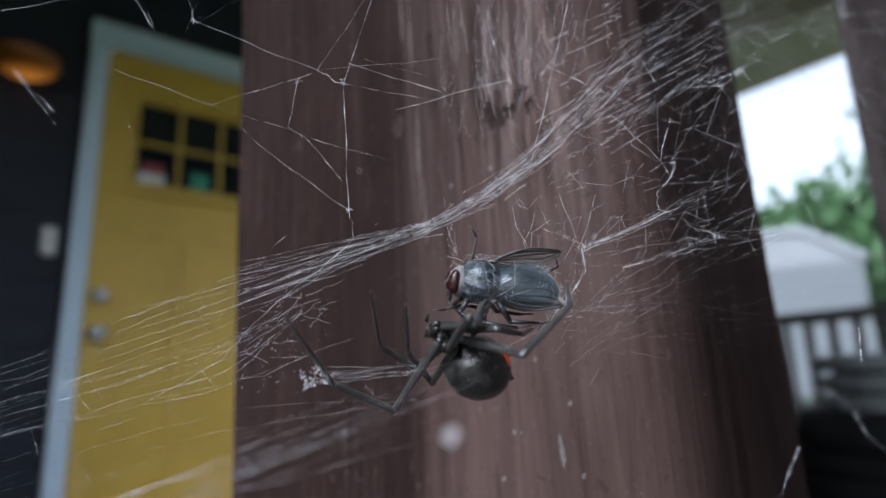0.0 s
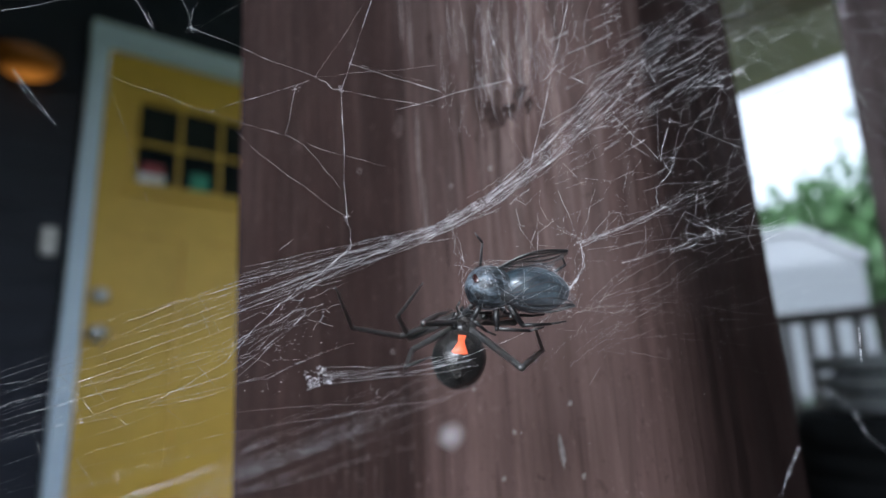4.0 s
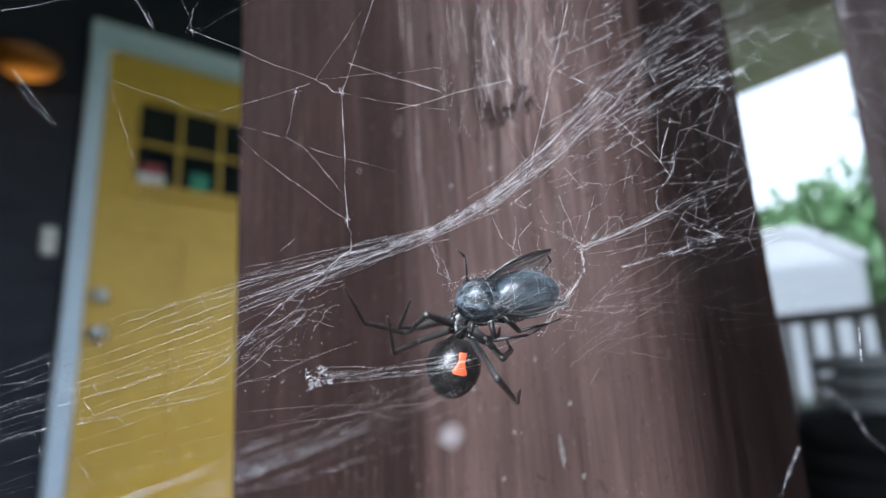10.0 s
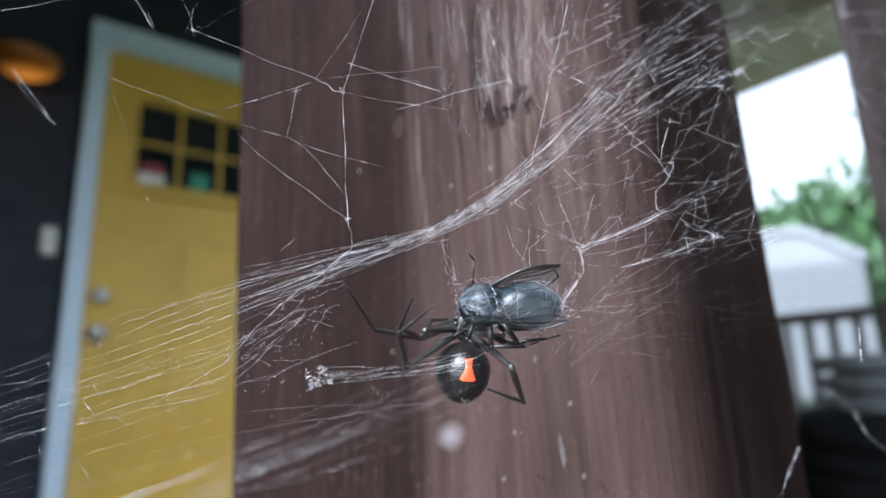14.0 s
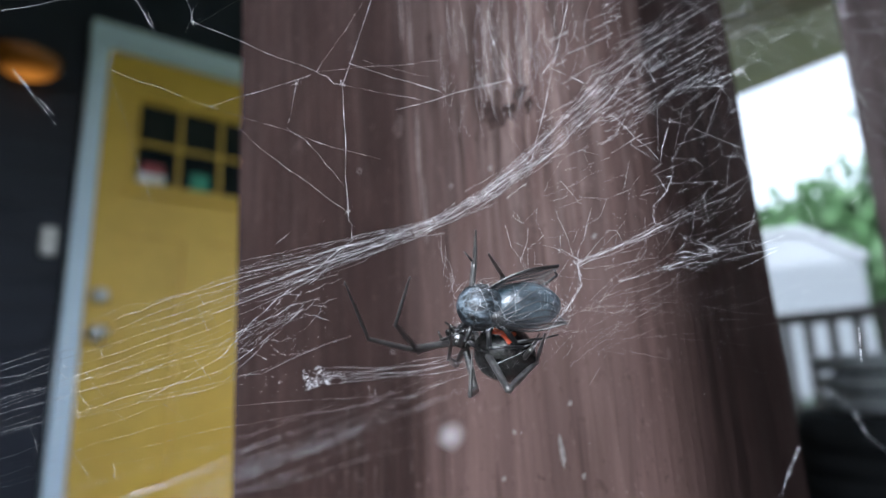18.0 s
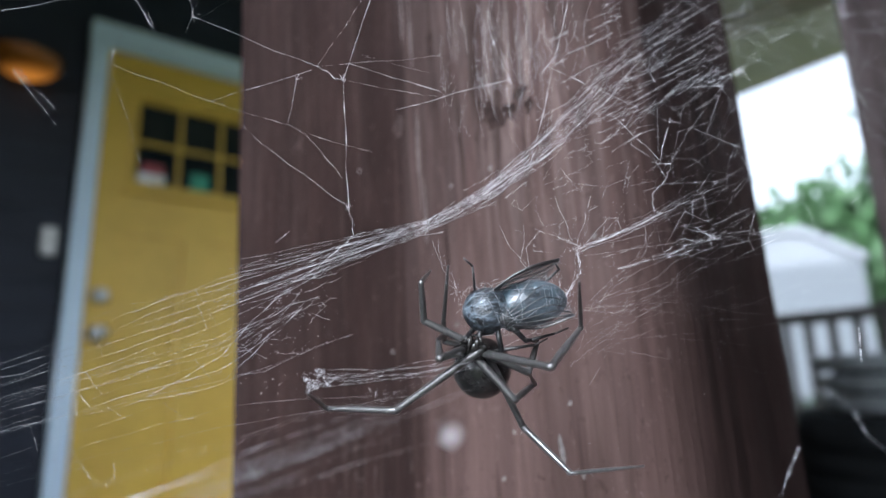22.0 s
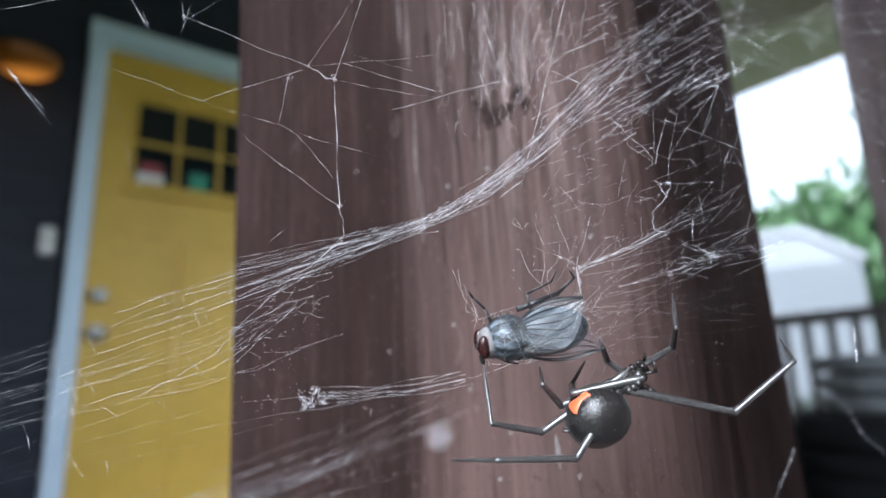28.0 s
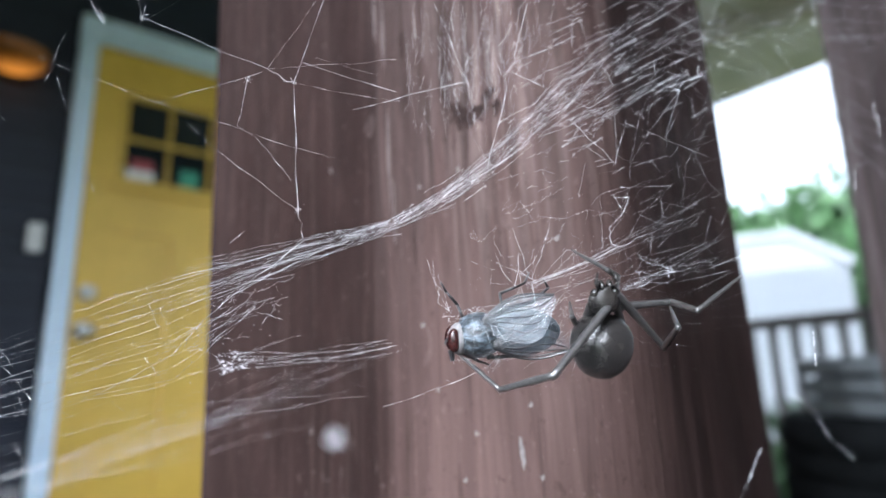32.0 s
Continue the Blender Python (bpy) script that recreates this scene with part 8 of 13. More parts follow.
    walk(LEGS['c'][2], [
        (0, pose(-0.00088, 0.00055, 0.00419, -43.9, -3.9, -9.6)), (0.5, pose(0.00286, -0.00241, 0.00218, -53.6, 7.3, 0.2)), (1, pose(0.00424, -0.00620, -0.00034, -55.9, 26.7, 14.4)),
        (1.33, pose(0.00447, -0.00503, 0.00143, -64.2, 18.0, 9.0)), (1.67, pose(0.00543, -0.00372, 0.00295, -76.4, 11.6, 6.6)), (2, pose(0.00735, -0.00180, 0.00450, -91.1, 8.6, 6.3)),
        (3, pose(0.00538, -0.00527, 0.00394, -112.1, 36.0, 0.2)), (3.83, pose(0.00562, -0.00464, 0.00334, -109.1, 29.0, 3.4)), (4.67, pose(0.00593, -0.00408, 0.00266, -106.8, 22.5, 5.7)),
        (5.5, pose(0.00627, -0.00359, 0.00189, -105.0, 16.1, 7.6)), (6, pose(0.00569, -0.00461, 0.00385, -116.5, 38.0, -1.6)), (7, pose(0.00586, 0.00074, 0.00168, -100.5, 13.1, 7.5)),
        (7.5, pose(0.00618, -0.00131, 0.00261, -93.3, 7.3, 8.2)), (8, pose(0.00653, -0.00378, 0.00274, -86.0, 0.6, 8.2)), (9, pose(0.00445, -0.00641, 0.00348, -109.0, -4.9, 8.9)),
        (10, pose(0.00590, -0.00372, 0.00394, -76.8, -23.8, 9.9)), (11, pose(0.00623, -0.00464, 0.00362, -106.4, -2.3, 9.3)), (12, pose(0.00690, -0.00547, -0.00010, -73.4, 23.5, 9.3)),
        (13, pose(0.00830, -0.00346, 0.00007, -56.9, 26.0, 10.6)), (14, pose(0.00696, -0.00084, 0.00132, -69.3, 24.0, 9.5)), (14.5, pose(0.00518, -0.00666, 0.00277, -98.8, 27.9, 9.9)),
        (15.17, pose(0.00477, -0.00424, 0.00223, -88.0, 3.8, 11.4)), (15.83, pose(0.00350, -0.00254, 0.00226, -69.2, -13.1, 8.0)), (16.5, pose(0.00174, -0.00193, 0.00229, -44.5, -20.6, 2.9)),
        (16.75, pose(0.00150, -0.00153, 0.00257, -52.1, -20.5, 3.0)), (17, pose(0.00130, -0.00114, 0.00277, -59.8, -20.8, 2.8)), (17.5, pose(0.00150, 0.00018, 0.00269, -85.3, -15.6, 4.5)),
        (18, pose(0.00173, 0.00125, 0.00204, -110.2, -10.6, 3.8)), (18.5, pose(0.00406, -0.00032, 0.00380, -98.3, -10.0, 3.7)), (19, pose(0.00662, -0.00142, 0.00511, -87.9, -8.7, 3.6)),
        (19.5, pose(0.00645, -0.00380, 0.00569, -98.8, -13.1, 3.8)), (20, pose(0.00561, -0.00617, 0.00656, -111.6, -15.2, 4.4)), (21, pose(0.00584, -0.00539, 0.00610, -116.0, -18.4, 5.9)),
        (21.2, pose(0.00583, -0.00541, 0.00676, -112.0, -30.7, 11.9)), (21.4, pose(0.00610, -0.00571, 0.00723, -106.6, -43.1, 17.3)),
        (21.6, pose(0.00682, -0.00606, 0.00752, -99.8, -55.2, 21.6)), (21.8, pose(0.00812, -0.00615, 0.00776, -92.2, -66.7, 24.2)),
        (22, pose(0.00990, -0.00582, 0.00813, -125.3, -66.4, 23.9)), (22.5, pose(0.00969, -0.00404, 0.00653, -122.1, -43.2, -2.3)),
        (23, pose(0.00995, -0.00345, 0.00479, -103.6, -15.3, -15.6)), (24, pose(0.00988, 0.00107, 0.00297, -119.9, -19.7, -13.8)),
        (24.17, pose(0.00738, 0.00126, 0.00277, -123.0, -36.2, -2.4)), (24.33, pose(0.00575, 0.00193, 0.00160, -135.2, -51.2, 14.2)),
        (24.5, pose(0.00541, 0.00290, -0.00011, -162.2, -61.0, 42.4)), (25, pose(0.00403, 0.00250, 0.00200, -160.6, -61.3, 44.6)),
        (25.12, pose(0.00489, 0.00181, 0.00031, -136.2, -52.5, 18.9)), (25.25, pose(0.00485, 0.00120, -0.00162, -124.6, -39.9, 3.4)),
        (25.38, pose(0.00393, 0.00074, -0.00333, -120.5, -26.0, -7.0)), (25.5, pose(0.00235, 0.00046, -0.00447, -121.5, -12.4, -15.7)),
        (26, pose(0.00471, 0.00092, -0.00268, -118.9, -26.0, -7.3)), (26.5, pose(0.00582, 0.00164, 0.00013, -121.3, -40.5, 2.6)), (27, pose(0.00526, 0.00256, 0.00320, -131.8, -54.5, 17.8)),
        (27.5, pose(0.00301, 0.00366, 0.00570, -158.3, -64.9, 46.6)), (27.75, pose(0.00180, 0.00561, 0.00317, 159.5, -65.2, 107.7)),
        (28, pose(0.00081, 0.00648, -0.00031, 147.5, -56.0, 143.9)), (28.1, pose(0.00130, 0.00658, -0.00033, -160.5, -59.1, 95.3)),
        (28.2, pose(0.00178, 0.00664, -0.00085, -121.8, -43.8, 65.6)), (28.3, pose(0.00187, 0.00666, -0.00174, -98.0, -23.9, 57.0)),
        (28.4, pose(0.00141, 0.00665, -0.00267, -76.0, -5.8, 57.9)), (28.5, pose(0.00049, 0.00663, -0.00331, -51.1, 7.7, 64.6)), (28.75, pose(0.00343, 0.00427, -0.00361, -58.3, 11.8, 67.6)),
        (29, pose(0.00542, 0.00151, -0.00252, -62.4, 16.7, 70.5)), (29.12, pose(0.00574, 0.00147, -0.00075, -95.3, 8.6, 68.8)), (29.25, pose(0.00543, 0.00155, 0.00103, -126.9, 1.9, 71.4)),
        (29.38, pose(0.00450, 0.00173, 0.00254, -158.4, -1.3, 75.7)), (29.5, pose(0.00312, 0.00195, 0.00353, 170.0, -1.7, 79.0)), (29.62, pose(0.00456, 0.00168, 0.00207, -166.5, -1.6, 76.1)),
        (29.75, pose(0.00516, 0.00151, 0.00011, -143.3, 0.2, 72.2)), (29.88, pose(0.00483, 0.00148, -0.00186, -120.8, 4.5, 68.3)), (30, pose(0.00372, 0.00160, -0.00339, -99.0, 11.5, 65.8)),
        (30.5, pose(0.00307, 0.00111, -0.00362, -103.8, 15.7, 64.9)), (31, pose(0.00254, 0.00121, -0.00389, -107.6, 19.5, 63.8)), (32, pose(0.00126, 0.00098, -0.00375, -82.6, 17.5, 64.0))])
    walk(LEGS['d'][0], [
        (0, pose(-0.00090, -0.00080, -0.00020, -53.9, -29.3, -54.4)), (0.5, pose(-0.00090, -0.00080, -0.00020, -66.5, -16.3, -46.4)),
        (1, pose(-0.00090, -0.00080, -0.00020, -75.4, -1.2, -41.1)), (1.33, pose(-0.00090, -0.00080, -0.00020, -91.8, -16.3, -42.8)),
        (1.67, pose(-0.00090, -0.00080, -0.00020, -114.2, -29.1, -39.6)), (2, pose(-0.00090, -0.00080, -0.00020, -143.9, -37.9, -31.1)),
        (3, pose(-0.00090, -0.00080, -0.00020, -145.7, -26.9, -49.3)), (3.83, pose(-0.00090, -0.00080, -0.00020, -148.6, -27.0, -49.2)),
        (4.67, pose(-0.00090, -0.00080, -0.00020, -151.7, -27.0, -49.2)), (5.5, pose(-0.00090, -0.00080, -0.00020, -155.0, -27.0, -49.2)),
        (6, pose(-0.00090, -0.00080, -0.00020, -147.3, -26.5, -50.2)), (7, pose(-0.00090, -0.00080, -0.00020, -157.1, -30.8, -41.1)),
        (7.5, pose(-0.00090, -0.00080, -0.00020, -149.0, -29.5, -43.8)), (8, pose(-0.00090, -0.00080, -0.00020, -141.6, -28.2, -46.1)),
        (9, pose(-0.00090, -0.00080, -0.00020, -123.8, -19.1, -55.2)), (10, pose(-0.00090, -0.00080, -0.00020, -116.5, -26.1, -50.8)),
        (11, pose(-0.00090, -0.00080, -0.00020, -144.4, -22.8, -53.9)), (12, pose(-0.00090, -0.00080, -0.00020, -138.4, -24.8, -51.2)),
        (13, pose(-0.00090, -0.00080, -0.00020, -142.3, -25.0, -50.9)), (14, pose(-0.00090, -0.00080, -0.00020, -111.9, -17.0, -57.4)),
        (14.5, pose(-0.00090, -0.00080, -0.00020, -127.7, -13.0, -59.8)), (15.17, pose(-0.00090, -0.00080, -0.00020, -106.7, -12.3, -60.1)),
        (15.83, pose(-0.00090, -0.00080, -0.00020, -87.4, -6.7, -60.8)), (16.5, pose(-0.00090, -0.00080, -0.00020, -70.9, 2.7, -59.0)),
        (16.75, pose(-0.00090, -0.00080, -0.00020, -52.1, -11.8, -66.9)), (17, pose(-0.00090, -0.00080, -0.00020, -29.3, -19.4, -76.1)),
        (17.5, pose(-0.00090, -0.00080, -0.00020, -33.2, -30.2, -95.4)), (18, pose(-0.00090, -0.00080, -0.00020, -18.4, -42.1, -125.3)),
        (18.5, pose(-0.00090, -0.00080, -0.00020, -17.2, -41.4, -122.1)), (19, pose(-0.00090, -0.00080, -0.00020, -15.5, -41.0, -120.5)),
        (19.5, pose(-0.00090, -0.00080, -0.00020, -15.8, -44.7, -138.3)), (20, pose(-0.00090, -0.00080, -0.00020, -11.5, -48.6, -161.2)),
        (21, pose(-0.00090, -0.00080, -0.00020, -9.8, -49.0, -164.4)), (21.2, pose(-0.00090, -0.00080, -0.00020, -17.1, -44.0, -134.8)),
        (21.4, pose(-0.00090, -0.00080, -0.00020, -16.1, -38.9, -112.3)), (21.6, pose(-0.00090, -0.00080, -0.00020, -9.8, -35.5, -93.9)),
        (21.8, pose(-0.00090, -0.00080, -0.00020, -0.2, -34.3, -78.0)), (22, pose(-0.00090, -0.00080, -0.00020, 12.2, -35.5, -63.9)),
        (22.5, pose(-0.00090, -0.00080, -0.00020, 30.1, -33.8, -69.3)), (23, pose(-0.00090, -0.00080, -0.00020, 48.2, -29.2, -75.9)),
        (24, pose(-0.00090, -0.00080, -0.00020, 27.9, -39.6, -60.0)), (24.17, pose(-0.00090, -0.00080, -0.00020, 36.2, -39.1, -61.0)),
        (24.33, pose(-0.00090, -0.00080, -0.00020, 41.9, -33.9, -69.0)), (24.5, pose(-0.00090, -0.00080, -0.00020, 58.5, -39.0, -63.7)),
        (25, pose(-0.00090, -0.00080, -0.00020, 81.5, -32.6, -66.6)), (25.12, pose(-0.00090, -0.00080, -0.00020, 65.7, -25.2, -69.1)),
        (25.25, pose(-0.00090, -0.00080, -0.00020, 48.9, -20.7, -72.2)), (25.38, pose(-0.00090, -0.00080, -0.00020, 30.8, -18.7, -74.7)),
        (25.5, pose(-0.00090, -0.00080, -0.00020, 11.6, -18.5, -75.2)), (26, pose(-0.00090, -0.00080, -0.00020, 30.8, -18.2, -76.1)),
        (26.5, pose(-0.00090, -0.00080, -0.00020, 49.2, -19.0, -75.1)), (27, pose(-0.00090, -0.00080, -0.00020, 67.0, -21.9, -73.2)),
        (27.5, pose(-0.00090, -0.00080, -0.00020, 79.0, -18.9, -74.2)), (27.75, pose(-0.00090, -0.00080, -0.00020, 85.8, -27.0, -73.0)),
        (28, pose(-0.00090, -0.00080, -0.00020, 95.9, -37.4, -73.2)), (28.1, pose(-0.00090, -0.00080, -0.00020, 77.3, -32.2, -73.6)),
        (28.2, pose(-0.00090, -0.00080, -0.00020, 58.9, -31.1, -74.1)), (28.3, pose(-0.00090, -0.00080, -0.00020, 39.3, -33.0, -72.2)),
        (28.4, pose(-0.00090, -0.00080, -0.00020, 16.1, -36.1, -65.0)), (28.5, pose(-0.00090, -0.00080, -0.00020, -12.5, -36.5, -49.8)),
        (28.75, pose(-0.00090, -0.00080, -0.00020, -16.8, -36.5, -49.8)), (29, pose(-0.00090, -0.00080, -0.00020, -15.0, -37.0, -52.0)),
        (29.12, pose(-0.00090, -0.00080, -0.00020, 6.3, -37.9, -67.4)), (29.25, pose(-0.00090, -0.00080, -0.00020, 27.1, -34.9, -79.9)),
        (29.38, pose(-0.00090, -0.00080, -0.00020, 46.8, -29.6, -88.2)), (29.5, pose(-0.00090, -0.00080, -0.00020, 65.8, -23.8, -92.5)),
        (29.62, pose(-0.00090, -0.00080, -0.00020, 47.9, -27.3, -90.0)), (29.75, pose(-0.00090, -0.00080, -0.00020, 29.1, -30.8, -84.9)),
        (29.88, pose(-0.00090, -0.00080, -0.00020, 8.6, -33.2, -76.6)), (30, pose(-0.00090, -0.00080, -0.00020, -14.0, -32.8, -65.3)),
        (30.5, pose(-0.00090, -0.00080, -0.00020, -23.3, -36.2, -77.4)), (31, pose(-0.00090, -0.00080, -0.00020, -26.5, -40.7, -89.7)),
        (32, pose(-0.00090, -0.00080, -0.00020, -29.9, -39.4, -86.7))])
    walk(LEGS['d'][1], [
        (0, pose(0.00633, -0.00058, -0.00739, -34.9, 38.7, 96.3)), (0.5, pose(0.00385, 0.00010, -0.00918, -7.3, 43.2, 111.8)), (1, pose(0.00095, 0.00101, -0.01007, 19.7, 41.6, 132.1)),
        (1.33, pose(0.00098, -0.00297, -0.00999, 43.2, 39.9, 135.6)), (1.67, pose(-0.00007, -0.00691, -0.00833, 66.4, 38.5, 136.9)),
        (2, pose(-0.00200, -0.00977, -0.00494, 89.1, 36.7, 137.4)), (3, pose(-0.00559, -0.00827, -0.00532, 112.6, 57.1, 143.1)),
        (3.83, pose(-0.00592, -0.00831, -0.00493, 111.0, 54.4, 141.1)), (4.67, pose(-0.00627, -0.00833, -0.00451, 109.7, 51.8, 139.5)),
        (5.5, pose(-0.00661, -0.00833, -0.00404, 108.6, 49.4, 138.2)), (6, pose(-0.00593, -0.00818, -0.00513, 109.5, 57.4, 142.8)), (7, pose(-0.00554, -0.00922, -0.00361, 94.9, 49.3, 139.9)),
        (7.5, pose(-0.00508, -0.00890, -0.00477, 94.5, 40.1, 138.9)), (8, pose(-0.00458, -0.00850, -0.00579, 89.6, 30.7, 138.5)), (9, pose(-0.00399, -0.00631, -0.00821, 74.1, 58.0, 133.0)),
        (10, pose(-0.00189, -0.00679, -0.00840, 66.3, 30.9, 146.5)), (11, pose(-0.00624, -0.00754, -0.00568, 90.5, 39.4, 144.4)), (12, pose(-0.00506, -0.00780, -0.00634, 84.9, 46.3, 144.0)),
        (13, pose(-0.00550, -0.00793, -0.00586, 90.9, 35.7, 144.5)), (14, pose(-0.00261, -0.00519, -0.00925, 60.1, 12.4, 151.0)),
        (14.5, pose(-0.00538, -0.00551, -0.00806, 95.5, 59.9, 138.8)), (15.17, pose(-0.00240, -0.00406, -0.00975, 75.0, 35.5, 141.7)),
        (15.83, pose(0.00009, -0.00161, -0.01032, 58.1, 15.9, 151.1)), (16.5, pose(0.00173, 0.00131, -0.00983, 45.4, -1.1, 164.5)),
        (16.75, pose(0.00551, 0.00015, -0.00808, 34.8, 9.7, 151.7)), (17, pose(0.00813, -0.00027, -0.00490, 18.0, 13.2, 144.5)), (17.5, pose(0.00734, -0.00439, -0.00503, 33.7, 20.6, 128.7)),
        (18, pose(0.00574, -0.00816, -0.00259, 35.3, 33.3, 108.2)), (18.5, pose(0.00629, -0.00767, -0.00246, 16.7, 30.0, 116.2)), (19, pose(0.00666, -0.00733, -0.00226, -5.0, 29.5, 121.8)),
        (19.5, pose(0.00417, -0.00943, -0.00217, -1.7, 28.6, 104.9)), (20, pose(0.00089, -0.01075, -0.00154, -3.5, 27.9, 86.1)), (21, pose(0.00054, -0.01083, -0.00134, -3.9, 27.7, 84.1)),
        (21.2, pose(0.00454, -0.00915, -0.00236, -13.8, 29.7, 98.1)), (21.4, pose(0.00750, -0.00616, -0.00240, -27.0, 33.1, 108.9)),
        (21.6, pose(0.00906, -0.00248, -0.00161, -43.1, 37.1, 115.8)), (21.8, pose(0.00908, 0.00131, -0.00023, -62.2, 40.4, 119.0)), (22, pose(0.00750, 0.00472, 0.00155, -83.4, 41.6, 119.5)),
        (22.5, pose(0.00635, 0.00498, 0.00405, -97.6, 30.2, 119.6)), (23, pose(0.00479, 0.00445, 0.00644, -111.6, 20.5, 122.5)), (24, pose(0.00538, 0.00634, 0.00347, -90.6, 28.3, 120.8)),
        (24.17, pose(0.00445, 0.00652, 0.00447, -123.3, 40.0, 116.5)), (24.33, pose(0.00483, 0.00546, 0.00545, -164.1, 45.8, 105.8)),
        (24.5, pose(0.00146, 0.00646, 0.00656, 152.5, 45.4, 101.0)), (25, pose(-0.00168, 0.00478, 0.00830, 138.6, 21.9, 61.6)), (25.12, pose(0.00161, 0.00439, 0.00821, 158.6, 29.2, 74.8)),
        (25.25, pose(0.00466, 0.00383, 0.00699, -178.6, 31.5, 90.4)), (25.38, pose(0.00710, 0.00314, 0.00475, -155.8, 28.4, 106.1)),
        (25.5, pose(0.00859, 0.00238, 0.00175, -135.9, 20.1, 119.4)), (26, pose(0.00722, 0.00289, 0.00476, -156.9, 24.0, 113.1)), (26.5, pose(0.00489, 0.00334, 0.00710, -177.2, 25.2, 107.3)),
        (27, pose(0.00191, 0.00370, 0.00851, 163.6, 24.8, 103.1)), (27.5, pose(0.00009, 0.00285, 0.00927, 143.8, 25.5, 104.7)), (27.75, pose(-0.00153, 0.00383, 0.00887, 145.6, 40.5, 129.4)),
        (28, pose(-0.00368, 0.00480, 0.00786, 170.0, 52.2, 169.1)), (28.1, pose(-0.00026, 0.00492, 0.00822, -159.0, 48.5, -136.6)),
        (28.2, pose(0.00292, 0.00498, 0.00728, -175.9, 49.8, -145.0)), (28.3, pose(0.00554, 0.00496, 0.00522, 164.7, 48.8, -160.6)),
        (28.4, pose(0.00728, 0.00485, 0.00208, 149.6, 43.7, -177.8)), (28.5, pose(0.00756, 0.00462, -0.00197, 143.6, 36.5, 168.1)),
        (28.75, pose(0.00769, 0.00417, -0.00257, 157.7, 38.3, 172.0)), (29, pose(0.00784, 0.00402, -0.00230, 169.1, 38.7, 173.8)),
        (29.12, pose(0.00820, 0.00372, 0.00068, 169.8, 39.8, -178.6)), (29.25, pose(0.00757, 0.00341, 0.00362, 175.8, 40.8, -168.2)),
        (29.38, pose(0.00596, 0.00310, 0.00627, -173.7, 40.7, -157.3)), (29.5, pose(0.00343, 0.00277, 0.00831, -161.2, 39.2, -148.9)),
        (29.62, pose(0.00594, 0.00267, 0.00652, -174.3, 40.2, -155.1)), (29.75, pose(0.00775, 0.00253, 0.00406, 172.3, 40.1, -165.5)),
        (29.88, pose(0.00872, 0.00235, 0.00107, 161.6, 37.9, -177.8)), (30, pose(0.00865, 0.00214, -0.00227, 156.1, 34.3, 170.6)),
        (30.5, pose(0.00876, -0.00108, -0.00346, 140.2, 29.4, 161.4)), (31, pose(0.00824, -0.00372, -0.00365, 126.1, 27.0, 158.9)),
        (32, pose(0.00811, -0.00351, -0.00413, 113.4, 18.9, 153.9))])
